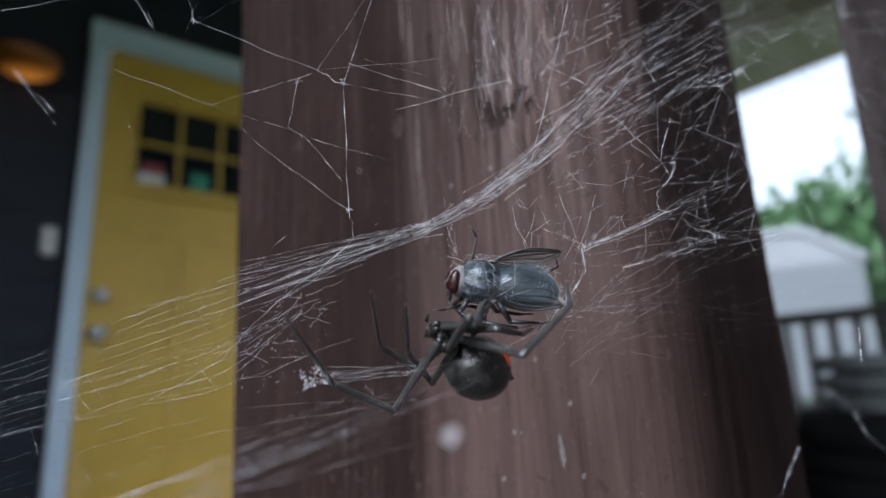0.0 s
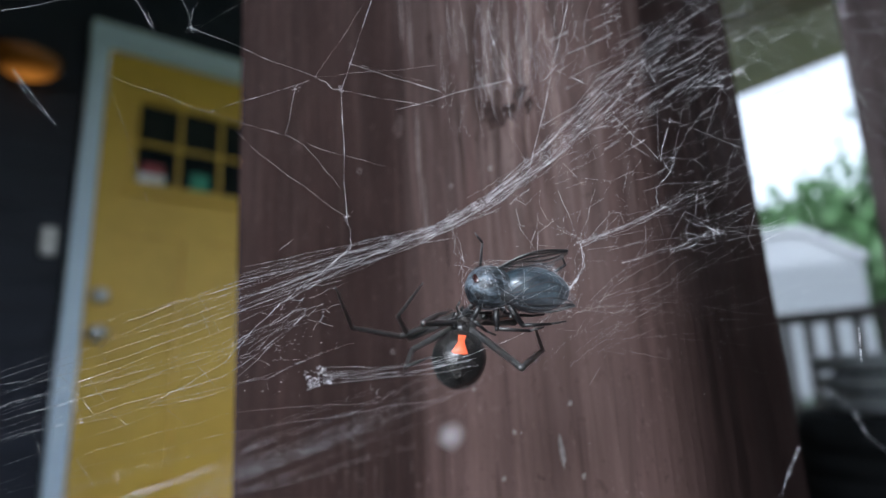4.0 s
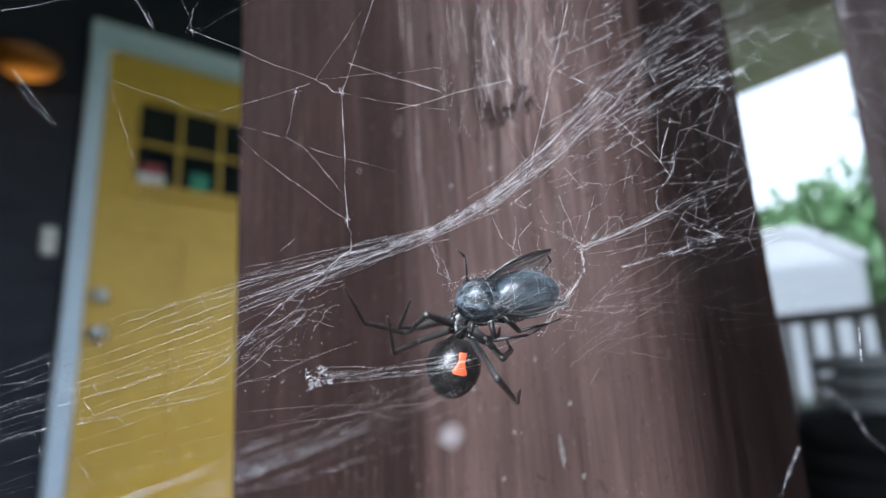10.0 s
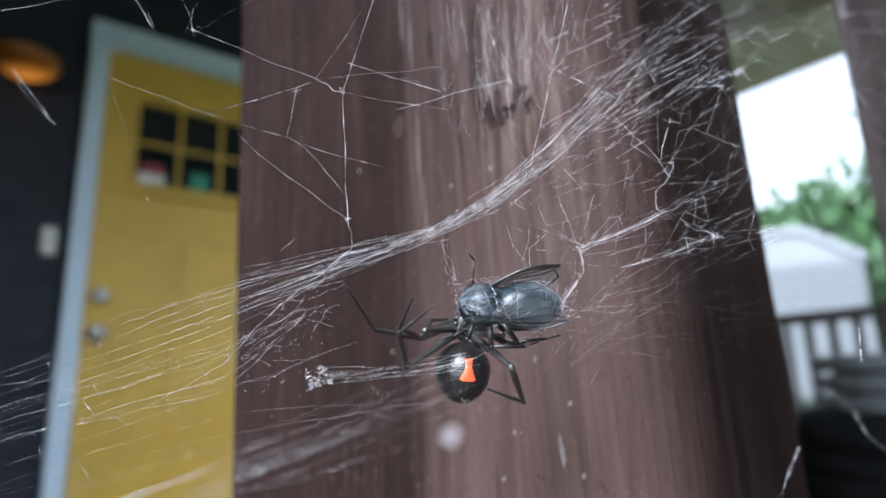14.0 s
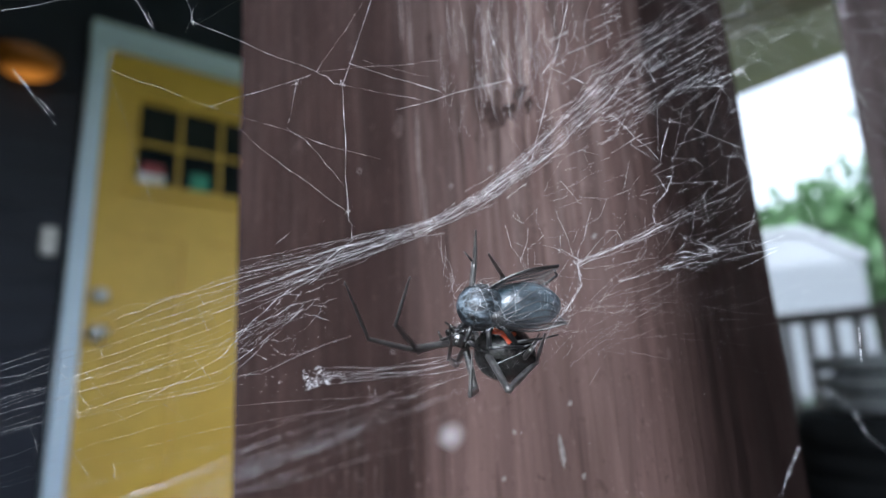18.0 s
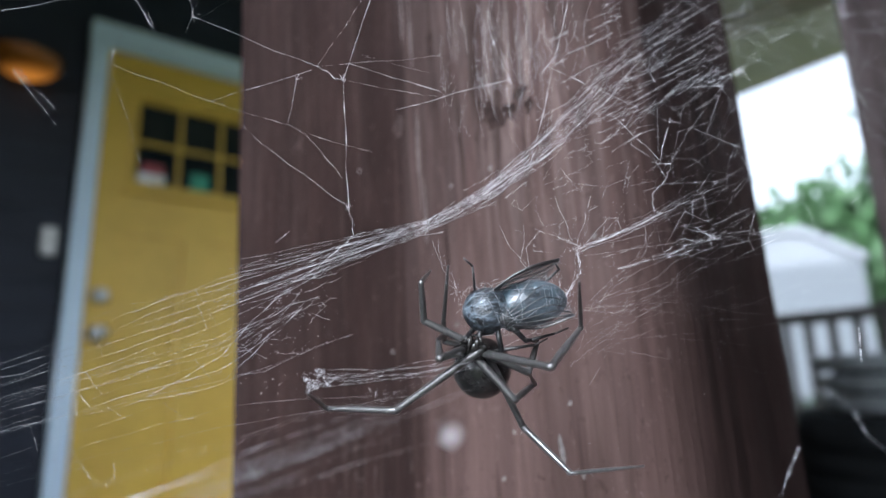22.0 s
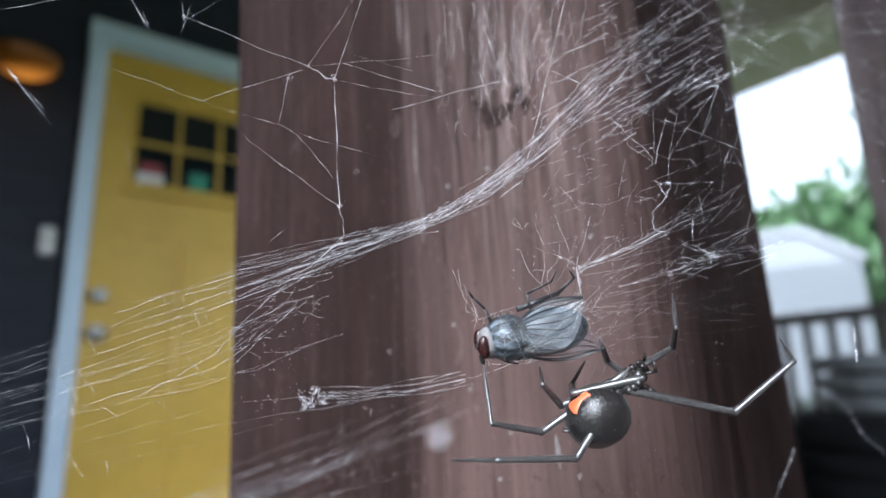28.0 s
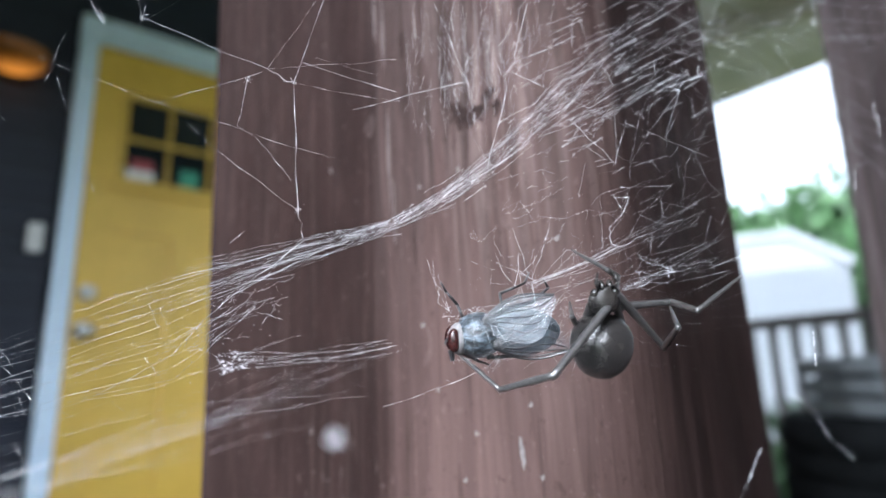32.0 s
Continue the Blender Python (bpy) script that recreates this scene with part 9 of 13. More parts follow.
    walk(LEGS['d'][2], [
        (0, pose(0.00063, -0.00386, -0.01067, 8.2, -12.0, 111.6)), (0.5, pose(-0.00269, -0.00320, -0.00986, 19.0, -11.4, 109.2)), (1, pose(-0.00529, -0.00241, -0.00822, 29.6, -11.0, 108.3)),
        (1.33, pose(-0.00508, -0.00453, -0.00612, 40.4, 3.1, 88.4)), (1.67, pose(-0.00515, -0.00619, -0.00306, 43.9, 20.4, 69.2)),
        (1.83, pose(-0.00523, -0.00653, -0.00105, -35.3, 22.5, 38.7)), (2, pose(-0.00531, -0.00687, 0.00095, -104.7, -4.2, 28.9)), (3, pose(-0.00845, -0.00258, -0.00164, -124.9, -7.6, 30.5)),
        (3.83, pose(-0.00861, -0.00275, -0.00094, -115.0, -6.1, 29.6)), (4.67, pose(-0.00880, -0.00291, -0.00023, -105.0, -5.7, 29.5)),
        (5.5, pose(-0.00899, -0.00305, 0.00050, -94.6, -6.9, 29.7)), (6, pose(-0.00910, -0.00269, -0.00140, -111.1, -4.2, 29.1)), (7, pose(-0.00939, -0.00516, 0.00117, -87.5, -5.1, 29.2)),
        (7.5, pose(-0.00827, -0.00536, 0.00084, -106.5, -16.0, 30.6)), (8, pose(-0.00743, -0.00605, 0.00054, -125.7, -24.5, 35.0)),
        (9, pose(-0.00955, -0.00330, -0.00446, -88.1, -28.3, 36.3)), (10, pose(-0.00640, -0.00734, -0.00262, -102.6, -16.8, 35.1)),
        (11, pose(-0.01000, -0.00477, 0.00000, -74.5, -10.2, 35.3)), (12, pose(-0.00973, -0.00521, -0.00128, -74.7, -14.5, 34.1)), (13, pose(-0.00893, -0.00535, 0.00012, -70.0, -30.0, 28.8)),
        (14, pose(-0.00558, -0.00773, -0.00302, -104.3, -45.0, 27.8)), (14.5, pose(-0.00968, -0.00080, -0.00439, -99.3, -19.2, 21.5)),
        (15.17, pose(-0.00682, -0.00299, -0.00396, -91.6, -36.8, 23.4)), (15.83, pose(-0.00329, -0.00418, -0.00431, -78.2, -53.5, 21.3)),
        (16.5, pose(0.00045, -0.00369, -0.00459, -52.6, -67.5, 8.4)), (16.75, pose(0.00203, -0.00484, -0.00394, -66.5, -41.9, 33.8)),
        (17, pose(0.00365, -0.00566, -0.00269, -74.0, -7.6, 47.1)), (17.5, pose(0.00167, -0.00709, -0.00120, -91.6, -2.1, 47.8)), (18, pose(-0.00069, -0.00781, 0.00095, -109.0, 4.4, 46.6)),
        (18.5, pose(-0.00049, -0.00983, -0.00063, -89.5, -1.6, 47.6)), (19, pose(0.00060, -0.01146, -0.00282, -56.7, 14.6, 52.5)),
        (19.5, pose(-0.00290, -0.01142, -0.00237, -84.7, -6.5, 45.2)), (20, pose(-0.00645, -0.01046, -0.00194, -106.1, -9.5, 45.5)),
        (21, pose(-0.00678, -0.01032, -0.00178, -107.1, -8.3, 45.1)), (21.2, pose(-0.00241, -0.01102, -0.00389, -105.2, -25.1, 50.2)),
        (21.4, pose(0.00188, -0.01000, -0.00519, -99.1, -40.9, 54.2)), (21.6, pose(0.00555, -0.00755, -0.00563, -87.3, -54.3, 55.3)),
        (21.8, pose(0.00813, -0.00404, -0.00518, -67.7, -64.0, 51.2)), (22, pose(0.00916, 0.00008, -0.00392, -41.9, -68.7, 43.0)), (22.5, pose(0.00901, 0.00227, -0.00225, -2.6, -73.5, 7.4)),
        (23, pose(0.00835, 0.00389, 0.00004, 38.4, -69.8, -28.0)), (24, pose(0.00723, 0.00339, -0.00300, 66.2, -66.8, -34.2)), (24.17, pose(0.00983, 0.00478, -0.00024, 39.7, -79.6, -1.7)),
        (24.33, pose(0.01203, 0.00600, 0.00404, -47.1, -78.3, 85.8)), (24.5, pose(0.00740, 0.01009, 0.00895, -70.5, -67.5, 107.6)), (25, pose(0.00404, 0.00375, 0.01281, -71.7, -67.4, 107.7)),
        (25.12, pose(0.00856, 0.00386, 0.01056, -48.8, -78.4, 86.5)), (25.25, pose(0.01202, 0.00379, 0.00683, 26.6, -81.5, 9.5)), (25.38, pose(0.01395, 0.00361, 0.00209, 61.1, -72.8, -29.8)),
        (25.5, pose(0.01406, 0.00344, -0.00306, 65.7, -63.4, -42.3)), (26, pose(0.01390, 0.00446, 0.00212, 63.4, -74.1, -28.4)), (26.5, pose(0.01195, 0.00538, 0.00678, -0.5, -83.7, 42.7)),
        (27, pose(0.00858, 0.00615, 0.01040, -68.5, -72.0, 113.4)), (27.5, pose(0.00536, 0.00616, 0.01319, -81.5, -54.9, 123.5)),
        (27.75, pose(0.00144, 0.00977, 0.01203, -76.8, -33.5, 129.2)), (27.88, pose(-0.00093, 0.01093, 0.01034, -146.3, -35.4, 130.0)),
        (28, pose(-0.00330, 0.01210, 0.00864, 143.4, -35.3, 132.5)), (28.1, pose(-0.00354, 0.01127, 0.00647, 173.6, -42.3, 110.0)),
        (28.2, pose(-0.00095, 0.01122, 0.00694, -152.1, -39.0, 86.9)), (28.3, pose(0.00180, 0.01117, 0.00649, -123.4, -28.4, 73.0)),
        (28.4, pose(0.00447, 0.01109, 0.00478, -98.8, -16.0, 67.9)), (28.5, pose(0.00624, 0.01095, 0.00153, -74.6, -5.4, 68.5)), (28.75, pose(0.00692, 0.01115, -0.00038, -73.9, -4.5, 68.8)),
        (29, pose(0.00776, 0.01129, -0.00122, -75.2, -5.5, 68.5)), (29.12, pose(0.00719, 0.01094, 0.00168, -98.7, -11.9, 68.2)), (29.25, pose(0.00573, 0.01052, 0.00402, -122.3, -20.0, 71.3)),
        (29.38, pose(0.00362, 0.01005, 0.00566, -147.6, -27.6, 79.6)), (29.5, pose(0.00112, 0.00951, 0.00648, -175.3, -31.5, 93.0)),
        (29.62, pose(0.00328, 0.00950, 0.00597, -152.2, -27.2, 76.1)), (29.75, pose(0.00532, 0.00943, 0.00481, -131.4, -18.0, 63.6)),
        (29.88, pose(0.00703, 0.00927, 0.00290, -113.6, -5.6, 55.5)), (30, pose(0.00808, 0.00904, 0.00020, -97.7, 8.8, 51.5)), (30.5, pose(0.00837, 0.00501, 0.00064, -115.6, -11.1, 57.4)),
        (31, pose(0.00729, 0.00129, 0.00165, -141.1, -29.4, 72.7)), (32, pose(0.00744, 0.00008, 0.00225, -138.8, -29.7, 73.1))])
    walk(LEGS['e'][0], [
        (0, pose(-0.00100, 0.00030, -0.00020, -72.2, -29.3, -39.4)), (0.5, pose(-0.00100, 0.00030, -0.00020, -73.8, -18.1, -35.7)), (1, pose(-0.00100, 0.00030, -0.00020, -74.7, -6.7, -32.4)),
        (1.33, pose(-0.00100, 0.00030, -0.00020, -96.4, -13.6, -32.9)), (1.67, pose(-0.00100, 0.00030, -0.00020, -119.0, -15.0, -32.4)),
        (2, pose(-0.00100, 0.00030, -0.00020, -140.7, -12.0, -35.1)), (3, pose(-0.00100, 0.00030, -0.00020, -139.4, -1.4, -47.7)),
        (3.83, pose(-0.00100, 0.00030, -0.00020, -139.3, 1.6, -51.2)), (4.67, pose(-0.00100, 0.00030, -0.00020, -139.3, 4.8, -54.9)),
        (5.5, pose(-0.00100, 0.00030, -0.00020, -139.5, 7.9, -58.5)), (6, pose(-0.00100, 0.00030, -0.00020, -139.7, 1.6, -51.1)), (7, pose(-0.00100, 0.00030, -0.00020, -149.9, 0.8, -50.0)),
        (7.5, pose(-0.00100, 0.00030, -0.00020, -136.1, -1.2, -47.4)), (8, pose(-0.00100, 0.00030, -0.00020, -123.4, -4.4, -44.7)),
        (9, pose(-0.00100, 0.00030, -0.00020, -124.0, -11.5, -39.9)), (10, pose(-0.00100, 0.00030, -0.00020, -136.8, -10.0, -41.2)),
        (11, pose(-0.00100, 0.00030, -0.00020, -148.9, -4.7, -48.2)), (12, pose(-0.00100, 0.00030, -0.00020, -144.1, -6.3, -45.9)),
        (13, pose(-0.00100, 0.00030, -0.00020, -148.2, -5.3, -47.3)), (14, pose(-0.00100, 0.00030, -0.00020, -123.3, -5.2, -47.4)),
        (14.5, pose(-0.00100, 0.00030, -0.00020, -127.4, -10.3, -43.8)), (15.17, pose(-0.00100, 0.00030, -0.00020, -102.9, -12.0, -43.0)),
        (15.83, pose(-0.00100, 0.00030, -0.00020, -79.9, -7.8, -43.1)), (16.5, pose(-0.00100, 0.00030, -0.00020, -60.0, 1.3, -39.8)),
        (16.75, pose(-0.00100, 0.00030, -0.00020, -63.1, -9.9, -45.9)), (17, pose(-0.00100, 0.00030, -0.00020, -62.6, -21.2, -51.8)),
        (17.5, pose(-0.00100, 0.00030, -0.00020, -75.9, -53.4, -66.9)), (18, pose(-0.00100, 0.00030, -0.00020, 72.0, -69.5, 126.7)),
        (18.5, pose(-0.00100, 0.00030, -0.00020, 78.9, -38.6, 113.2)), (19, pose(-0.00100, 0.00030, -0.00020, 81.4, -34.2, 112.3)),
        (19.5, pose(-0.00100, 0.00030, -0.00020, 80.7, -36.5, 112.8)), (20, pose(-0.00100, 0.00030, -0.00020, 78.1, -46.2, 115.1)),
        (21, pose(-0.00100, 0.00030, -0.00020, 77.4, -44.7, 114.7)), (21.2, pose(-0.00100, 0.00030, -0.00020, 82.2, -53.2, 117.0)),
        (21.4, pose(-0.00100, 0.00030, -0.00020, 91.7, -59.3, 117.6)), (21.6, pose(-0.00100, 0.00030, -0.00020, 104.6, -61.2, 117.1)),
        (21.8, pose(-0.00100, 0.00030, -0.00020, 115.4, -57.8, 119.5)), (22, pose(-0.00100, 0.00030, -0.00020, 120.3, -49.7, 126.8)),
        (22.5, pose(-0.00100, 0.00030, -0.00020, 118.4, -51.3, 125.3)), (23, pose(-0.00100, 0.00030, -0.00020, 116.8, -52.5, 124.3)),
        (24, pose(-0.00100, 0.00030, -0.00020, -119.4, -54.8, 9.8)), (24.17, pose(-0.00100, 0.00030, -0.00020, -128.5, -66.2, 25.3)),
        (24.33, pose(-0.00100, 0.00030, -0.00020, -154.7, -74.9, 57.4)), (24.5, pose(-0.00100, 0.00030, -0.00020, 157.0, -75.2, 111.5)),
        (25, pose(-0.00100, 0.00030, -0.00020, 121.5, -70.0, 131.8)), (25.12, pose(-0.00100, 0.00030, -0.00020, 175.2, -79.0, 80.5)),
        (25.25, pose(-0.00100, 0.00030, -0.00020, -124.3, -70.9, 21.0)), (25.38, pose(-0.00100, 0.00030, -0.00020, -108.0, -55.2, 4.1)),
        (25.5, pose(-0.00100, 0.00030, -0.00020, -103.0, -37.4, -3.0)), (26, pose(-0.00100, 0.00030, -0.00020, -108.7, -59.2, 6.2)),
        (26.5, pose(-0.00100, 0.00030, -0.00020, -141.5, -77.7, 40.4)), (27, pose(-0.00100, 0.00030, -0.00020, 126.0, -73.7, 132.1)),
        (27.5, pose(-0.00100, 0.00030, -0.00020, 103.8, -54.7, 152.1)), (27.75, pose(-0.00100, 0.00030, -0.00020, 113.3, -63.7, 146.2)),
        (28, pose(-0.00100, 0.00030, -0.00020, 132.1, -72.9, 130.3)), (28.1, pose(-0.00100, 0.00030, -0.00020, -142.8, -75.4, 50.4)),
        (28.2, pose(-0.00100, 0.00030, -0.00020, -107.8, -57.8, 19.9)), (28.3, pose(-0.00100, 0.00030, -0.00020, -96.3, -36.6, 13.3)),
        (28.4, pose(-0.00100, 0.00030, -0.00020, -88.8, -13.7, 12.2)), (28.5, pose(-0.00100, 0.00030, -0.00020, -80.3, 10.3, 14.5)),
        (28.75, pose(-0.00100, 0.00030, -0.00020, -74.7, 28.0, 18.6)), (29, pose(-0.00100, 0.00030, -0.00020, -30.6, 43.0, 32.6)),
        (29.12, pose(-0.00100, 0.00030, -0.00020, -85.9, 10.7, 10.7)), (29.25, pose(-0.00100, 0.00030, -0.00020, -110.1, -19.9, 15.0)),
        (29.38, pose(-0.00100, 0.00030, -0.00020, -141.7, -40.5, 32.0)), (29.5, pose(-0.00100, 0.00030, -0.00020, 177.2, -45.9, 55.0)),
        (29.62, pose(-0.00100, 0.00030, -0.00020, -161.3, -45.3, 48.0)), (29.75, pose(-0.00100, 0.00030, -0.00020, -136.8, -40.5, 37.3)),
        (29.88, pose(-0.00100, 0.00030, -0.00020, -114.1, -30.6, 28.6)), (30, pose(-0.00100, 0.00030, -0.00020, -94.2, -17.4, 25.0)),
        (30.5, pose(-0.00100, 0.00030, -0.00020, -117.0, -4.1, 21.2)), (31, pose(-0.00100, 0.00030, -0.00020, -130.9, 12.2, 10.2)), (32, pose(-0.00100, 0.00030, -0.00020, -154.3, 14.7, 7.0))])
    walk(LEGS['e'][1], [
        (0, pose(0.00265, -0.00009, -0.00568, 4.4, -14.2, 145.9)), (0.5, pose(0.00168, 0.00065, -0.00622, 22.4, -10.3, 128.9)), (1, pose(0.00056, 0.00137, -0.00652, 43.9, -4.5, 120.1)),
        (1.33, pose(-0.00011, -0.00115, -0.00658, 52.3, 6.4, 110.3)), (1.67, pose(-0.00146, -0.00321, -0.00577, 58.7, 17.6, 102.5)), (2, pose(-0.00322, -0.00438, -0.00429, 63.4, 28.3, 96.0)),
        (3, pose(-0.00463, -0.00315, -0.00449, 84.2, 51.2, 87.5)), (3.83, pose(-0.00498, -0.00273, -0.00451, 84.4, 50.9, 87.5)), (4.67, pose(-0.00530, -0.00229, -0.00449, 84.6, 50.7, 87.5)),
        (5.5, pose(-0.00559, -0.00182, -0.00445, 84.6, 50.7, 87.5)), (6, pose(-0.00499, -0.00277, -0.00446, 75.7, 46.9, 88.5)), (7, pose(-0.00540, -0.00333, -0.00351, 82.6, 45.2, 89.0)),
        (7.5, pose(-0.00444, -0.00299, -0.00477, 66.8, 40.8, 90.5)), (8, pose(-0.00325, -0.00258, -0.00570, 48.6, 41.2, 90.2)), (9, pose(-0.00253, -0.00323, -0.00556, 59.5, 35.9, 95.1)),
        (10, pose(-0.00358, -0.00384, -0.00465, 66.5, 32.5, 97.2)), (11, pose(-0.00503, -0.00367, -0.00360, 83.9, 32.0, 97.4)), (12, pose(-0.00454, -0.00372, -0.00405, 78.6, 30.4, 97.6)),
        (13, pose(-0.00490, -0.00374, -0.00366, 84.9, 32.4, 97.3)), (14, pose(-0.00332, -0.00252, -0.00570, 62.5, 17.6, 102.0)), (14.5, pose(-0.00309, -0.00325, -0.00536, 54.9, 30.8, 93.3)),
        (15.17, pose(-0.00103, -0.00169, -0.00649, 39.6, 17.7, 106.3)), (15.83, pose(0.00043, 0.00054, -0.00664, 22.3, 9.0, 120.9)), (16.5, pose(0.00101, 0.00292, -0.00591, 3.7, 5.3, 136.4)),
        (16.75, pose(0.00185, 0.00165, -0.00600, 6.2, 4.8, 142.4)), (17, pose(0.00269, 0.00051, -0.00567, 11.1, 3.9, 148.0)), (17.5, pose(0.00249, -0.00380, -0.00402, 27.5, 12.0, 125.4)),
        (17.75, pose(0.00168, -0.00472, -0.00101, -19.3, 11.3, 134.3)), (18, pose(0.00087, -0.00563, 0.00200, -66.2, 17.1, 141.0)),
        (18.5, pose(-0.00057, -0.00391, 0.00487, -93.8, 15.1, 140.7)), (19, pose(-0.00052, -0.00347, 0.00520, -120.6, 8.5, 142.8)),
        (19.5, pose(-0.00048, -0.00369, 0.00503, -97.7, 29.5, 135.2)), (20, pose(-0.00025, -0.00449, 0.00427, -63.6, 46.7, 138.8)),
        (21, pose(-0.00041, -0.00442, 0.00438, -61.6, 47.0, 138.9)), (21.2, pose(0.00058, -0.00477, 0.00372, -86.3, 49.1, 139.9)),
        (21.4, pose(0.00180, -0.00464, 0.00316, -111.6, 49.2, 140.0)), (21.5, pose(0.00242, -0.00428, 0.00302, -63.4, 47.1, 139.7)),
        (21.6, pose(0.00303, -0.00392, 0.00288, -16.8, 45.8, 137.2)), (21.8, pose(0.00395, -0.00269, 0.00298, -36.6, 47.4, 142.1)), (22, pose(0.00426, -0.00119, 0.00349, -57.7, 49.1, 144.6)),
        (22.5, pose(0.00418, -0.00159, 0.00343, -87.4, 48.2, 144.3)), (23, pose(0.00409, -0.00188, 0.00339, -125.5, 56.6, 140.4)),
        (23.5, pose(0.00414, -0.00199, -0.00006, -151.8, 41.2, 166.5)), (24, pose(0.00418, -0.00210, -0.00351, 179.7, 35.6, -165.2)),
        (24.17, pose(0.00503, -0.00140, -0.00228, -170.1, 34.6, -152.4)), (24.33, pose(0.00549, -0.00062, -0.00093, -157.8, 32.2, -142.3)),
        (24.5, pose(0.00557, 0.00021, 0.00046, -145.1, 29.5, -136.8)), (25, pose(0.00509, -0.00134, 0.00173, -147.2, 32.1, -141.3)),
        (25.12, pose(0.00540, -0.00132, -0.00010, -157.4, 32.2, -141.5)), (25.25, pose(0.00514, -0.00133, -0.00198, -169.5, 33.3, -145.5)),
        (25.38, pose(0.00429, -0.00136, -0.00378, 177.8, 33.8, -153.5)), (25.5, pose(0.00283, -0.00138, -0.00531, 165.9, 32.6, -164.3)),
        (26, pose(0.00457, -0.00122, -0.00340, 169.8, 34.0, -156.0)), (26.5, pose(0.00540, -0.00104, -0.00108, 177.5, 35.0, -145.5)),
        (27, pose(0.00531, -0.00090, 0.00130, -171.3, 34.4, -134.1)), (27.5, pose(0.00436, -0.00075, 0.00351, -158.1, 32.0, -123.9)),
        (27.75, pose(0.00497, -0.00055, 0.00248, -138.5, 21.5, -105.2)), (28, pose(0.00540, -0.00041, 0.00124, -122.9, 7.0, -92.5)),
        (28.1, pose(0.00551, -0.00007, -0.00121, -145.9, 6.6, -92.1)), (28.2, pose(0.00469, 0.00022, -0.00355, -169.1, 7.0, -92.9)),
        (28.3, pose(0.00297, 0.00049, -0.00547, 167.7, 7.0, -94.9)), (28.4, pose(0.00049, 0.00077, -0.00661, 144.7, 6.0, -97.5)), (28.5, pose(-0.00241, 0.00109, -0.00660, 121.8, 3.7, -99.7)),
        (28.75, pose(-0.00439, 0.00100, -0.00582, 148.9, -12.2, -115.8)), (29, pose(-0.00599, 0.00385, -0.00266, -161.5, -14.3, -134.6)),
        (29.12, pose(-0.00229, 0.00054, -0.00667, -168.4, -12.3, -141.9)), (29.25, pose(0.00162, -0.00135, -0.00603, -163.2, -11.4, -145.8)),
        (29.38, pose(0.00400, -0.00268, -0.00331, -156.6, -10.1, -149.2)), (29.5, pose(0.00427, -0.00367, 0.00002, -149.1, -8.1, -153.2)),
        (29.62, pose(0.00465, -0.00276, -0.00169, -168.5, -13.0, -140.4)), (29.75, pose(0.00425, -0.00175, -0.00364, 168.8, -13.1, -133.0)),
        (29.88, pose(0.00298, -0.00060, -0.00539, 145.9, -12.9, -132.7)), (30, pose(0.00099, 0.00070, -0.00648, 124.6, -17.3, -137.4)),
        (30.5, pose(0.00048, -0.00234, -0.00606, 137.1, -21.4, -141.2)), (31, pose(-0.00127, -0.00414, -0.00507, 149.4, -26.4, -148.5)),
        (32, pose(-0.00099, -0.00569, -0.00297, 147.3, -23.1, -142.5))])
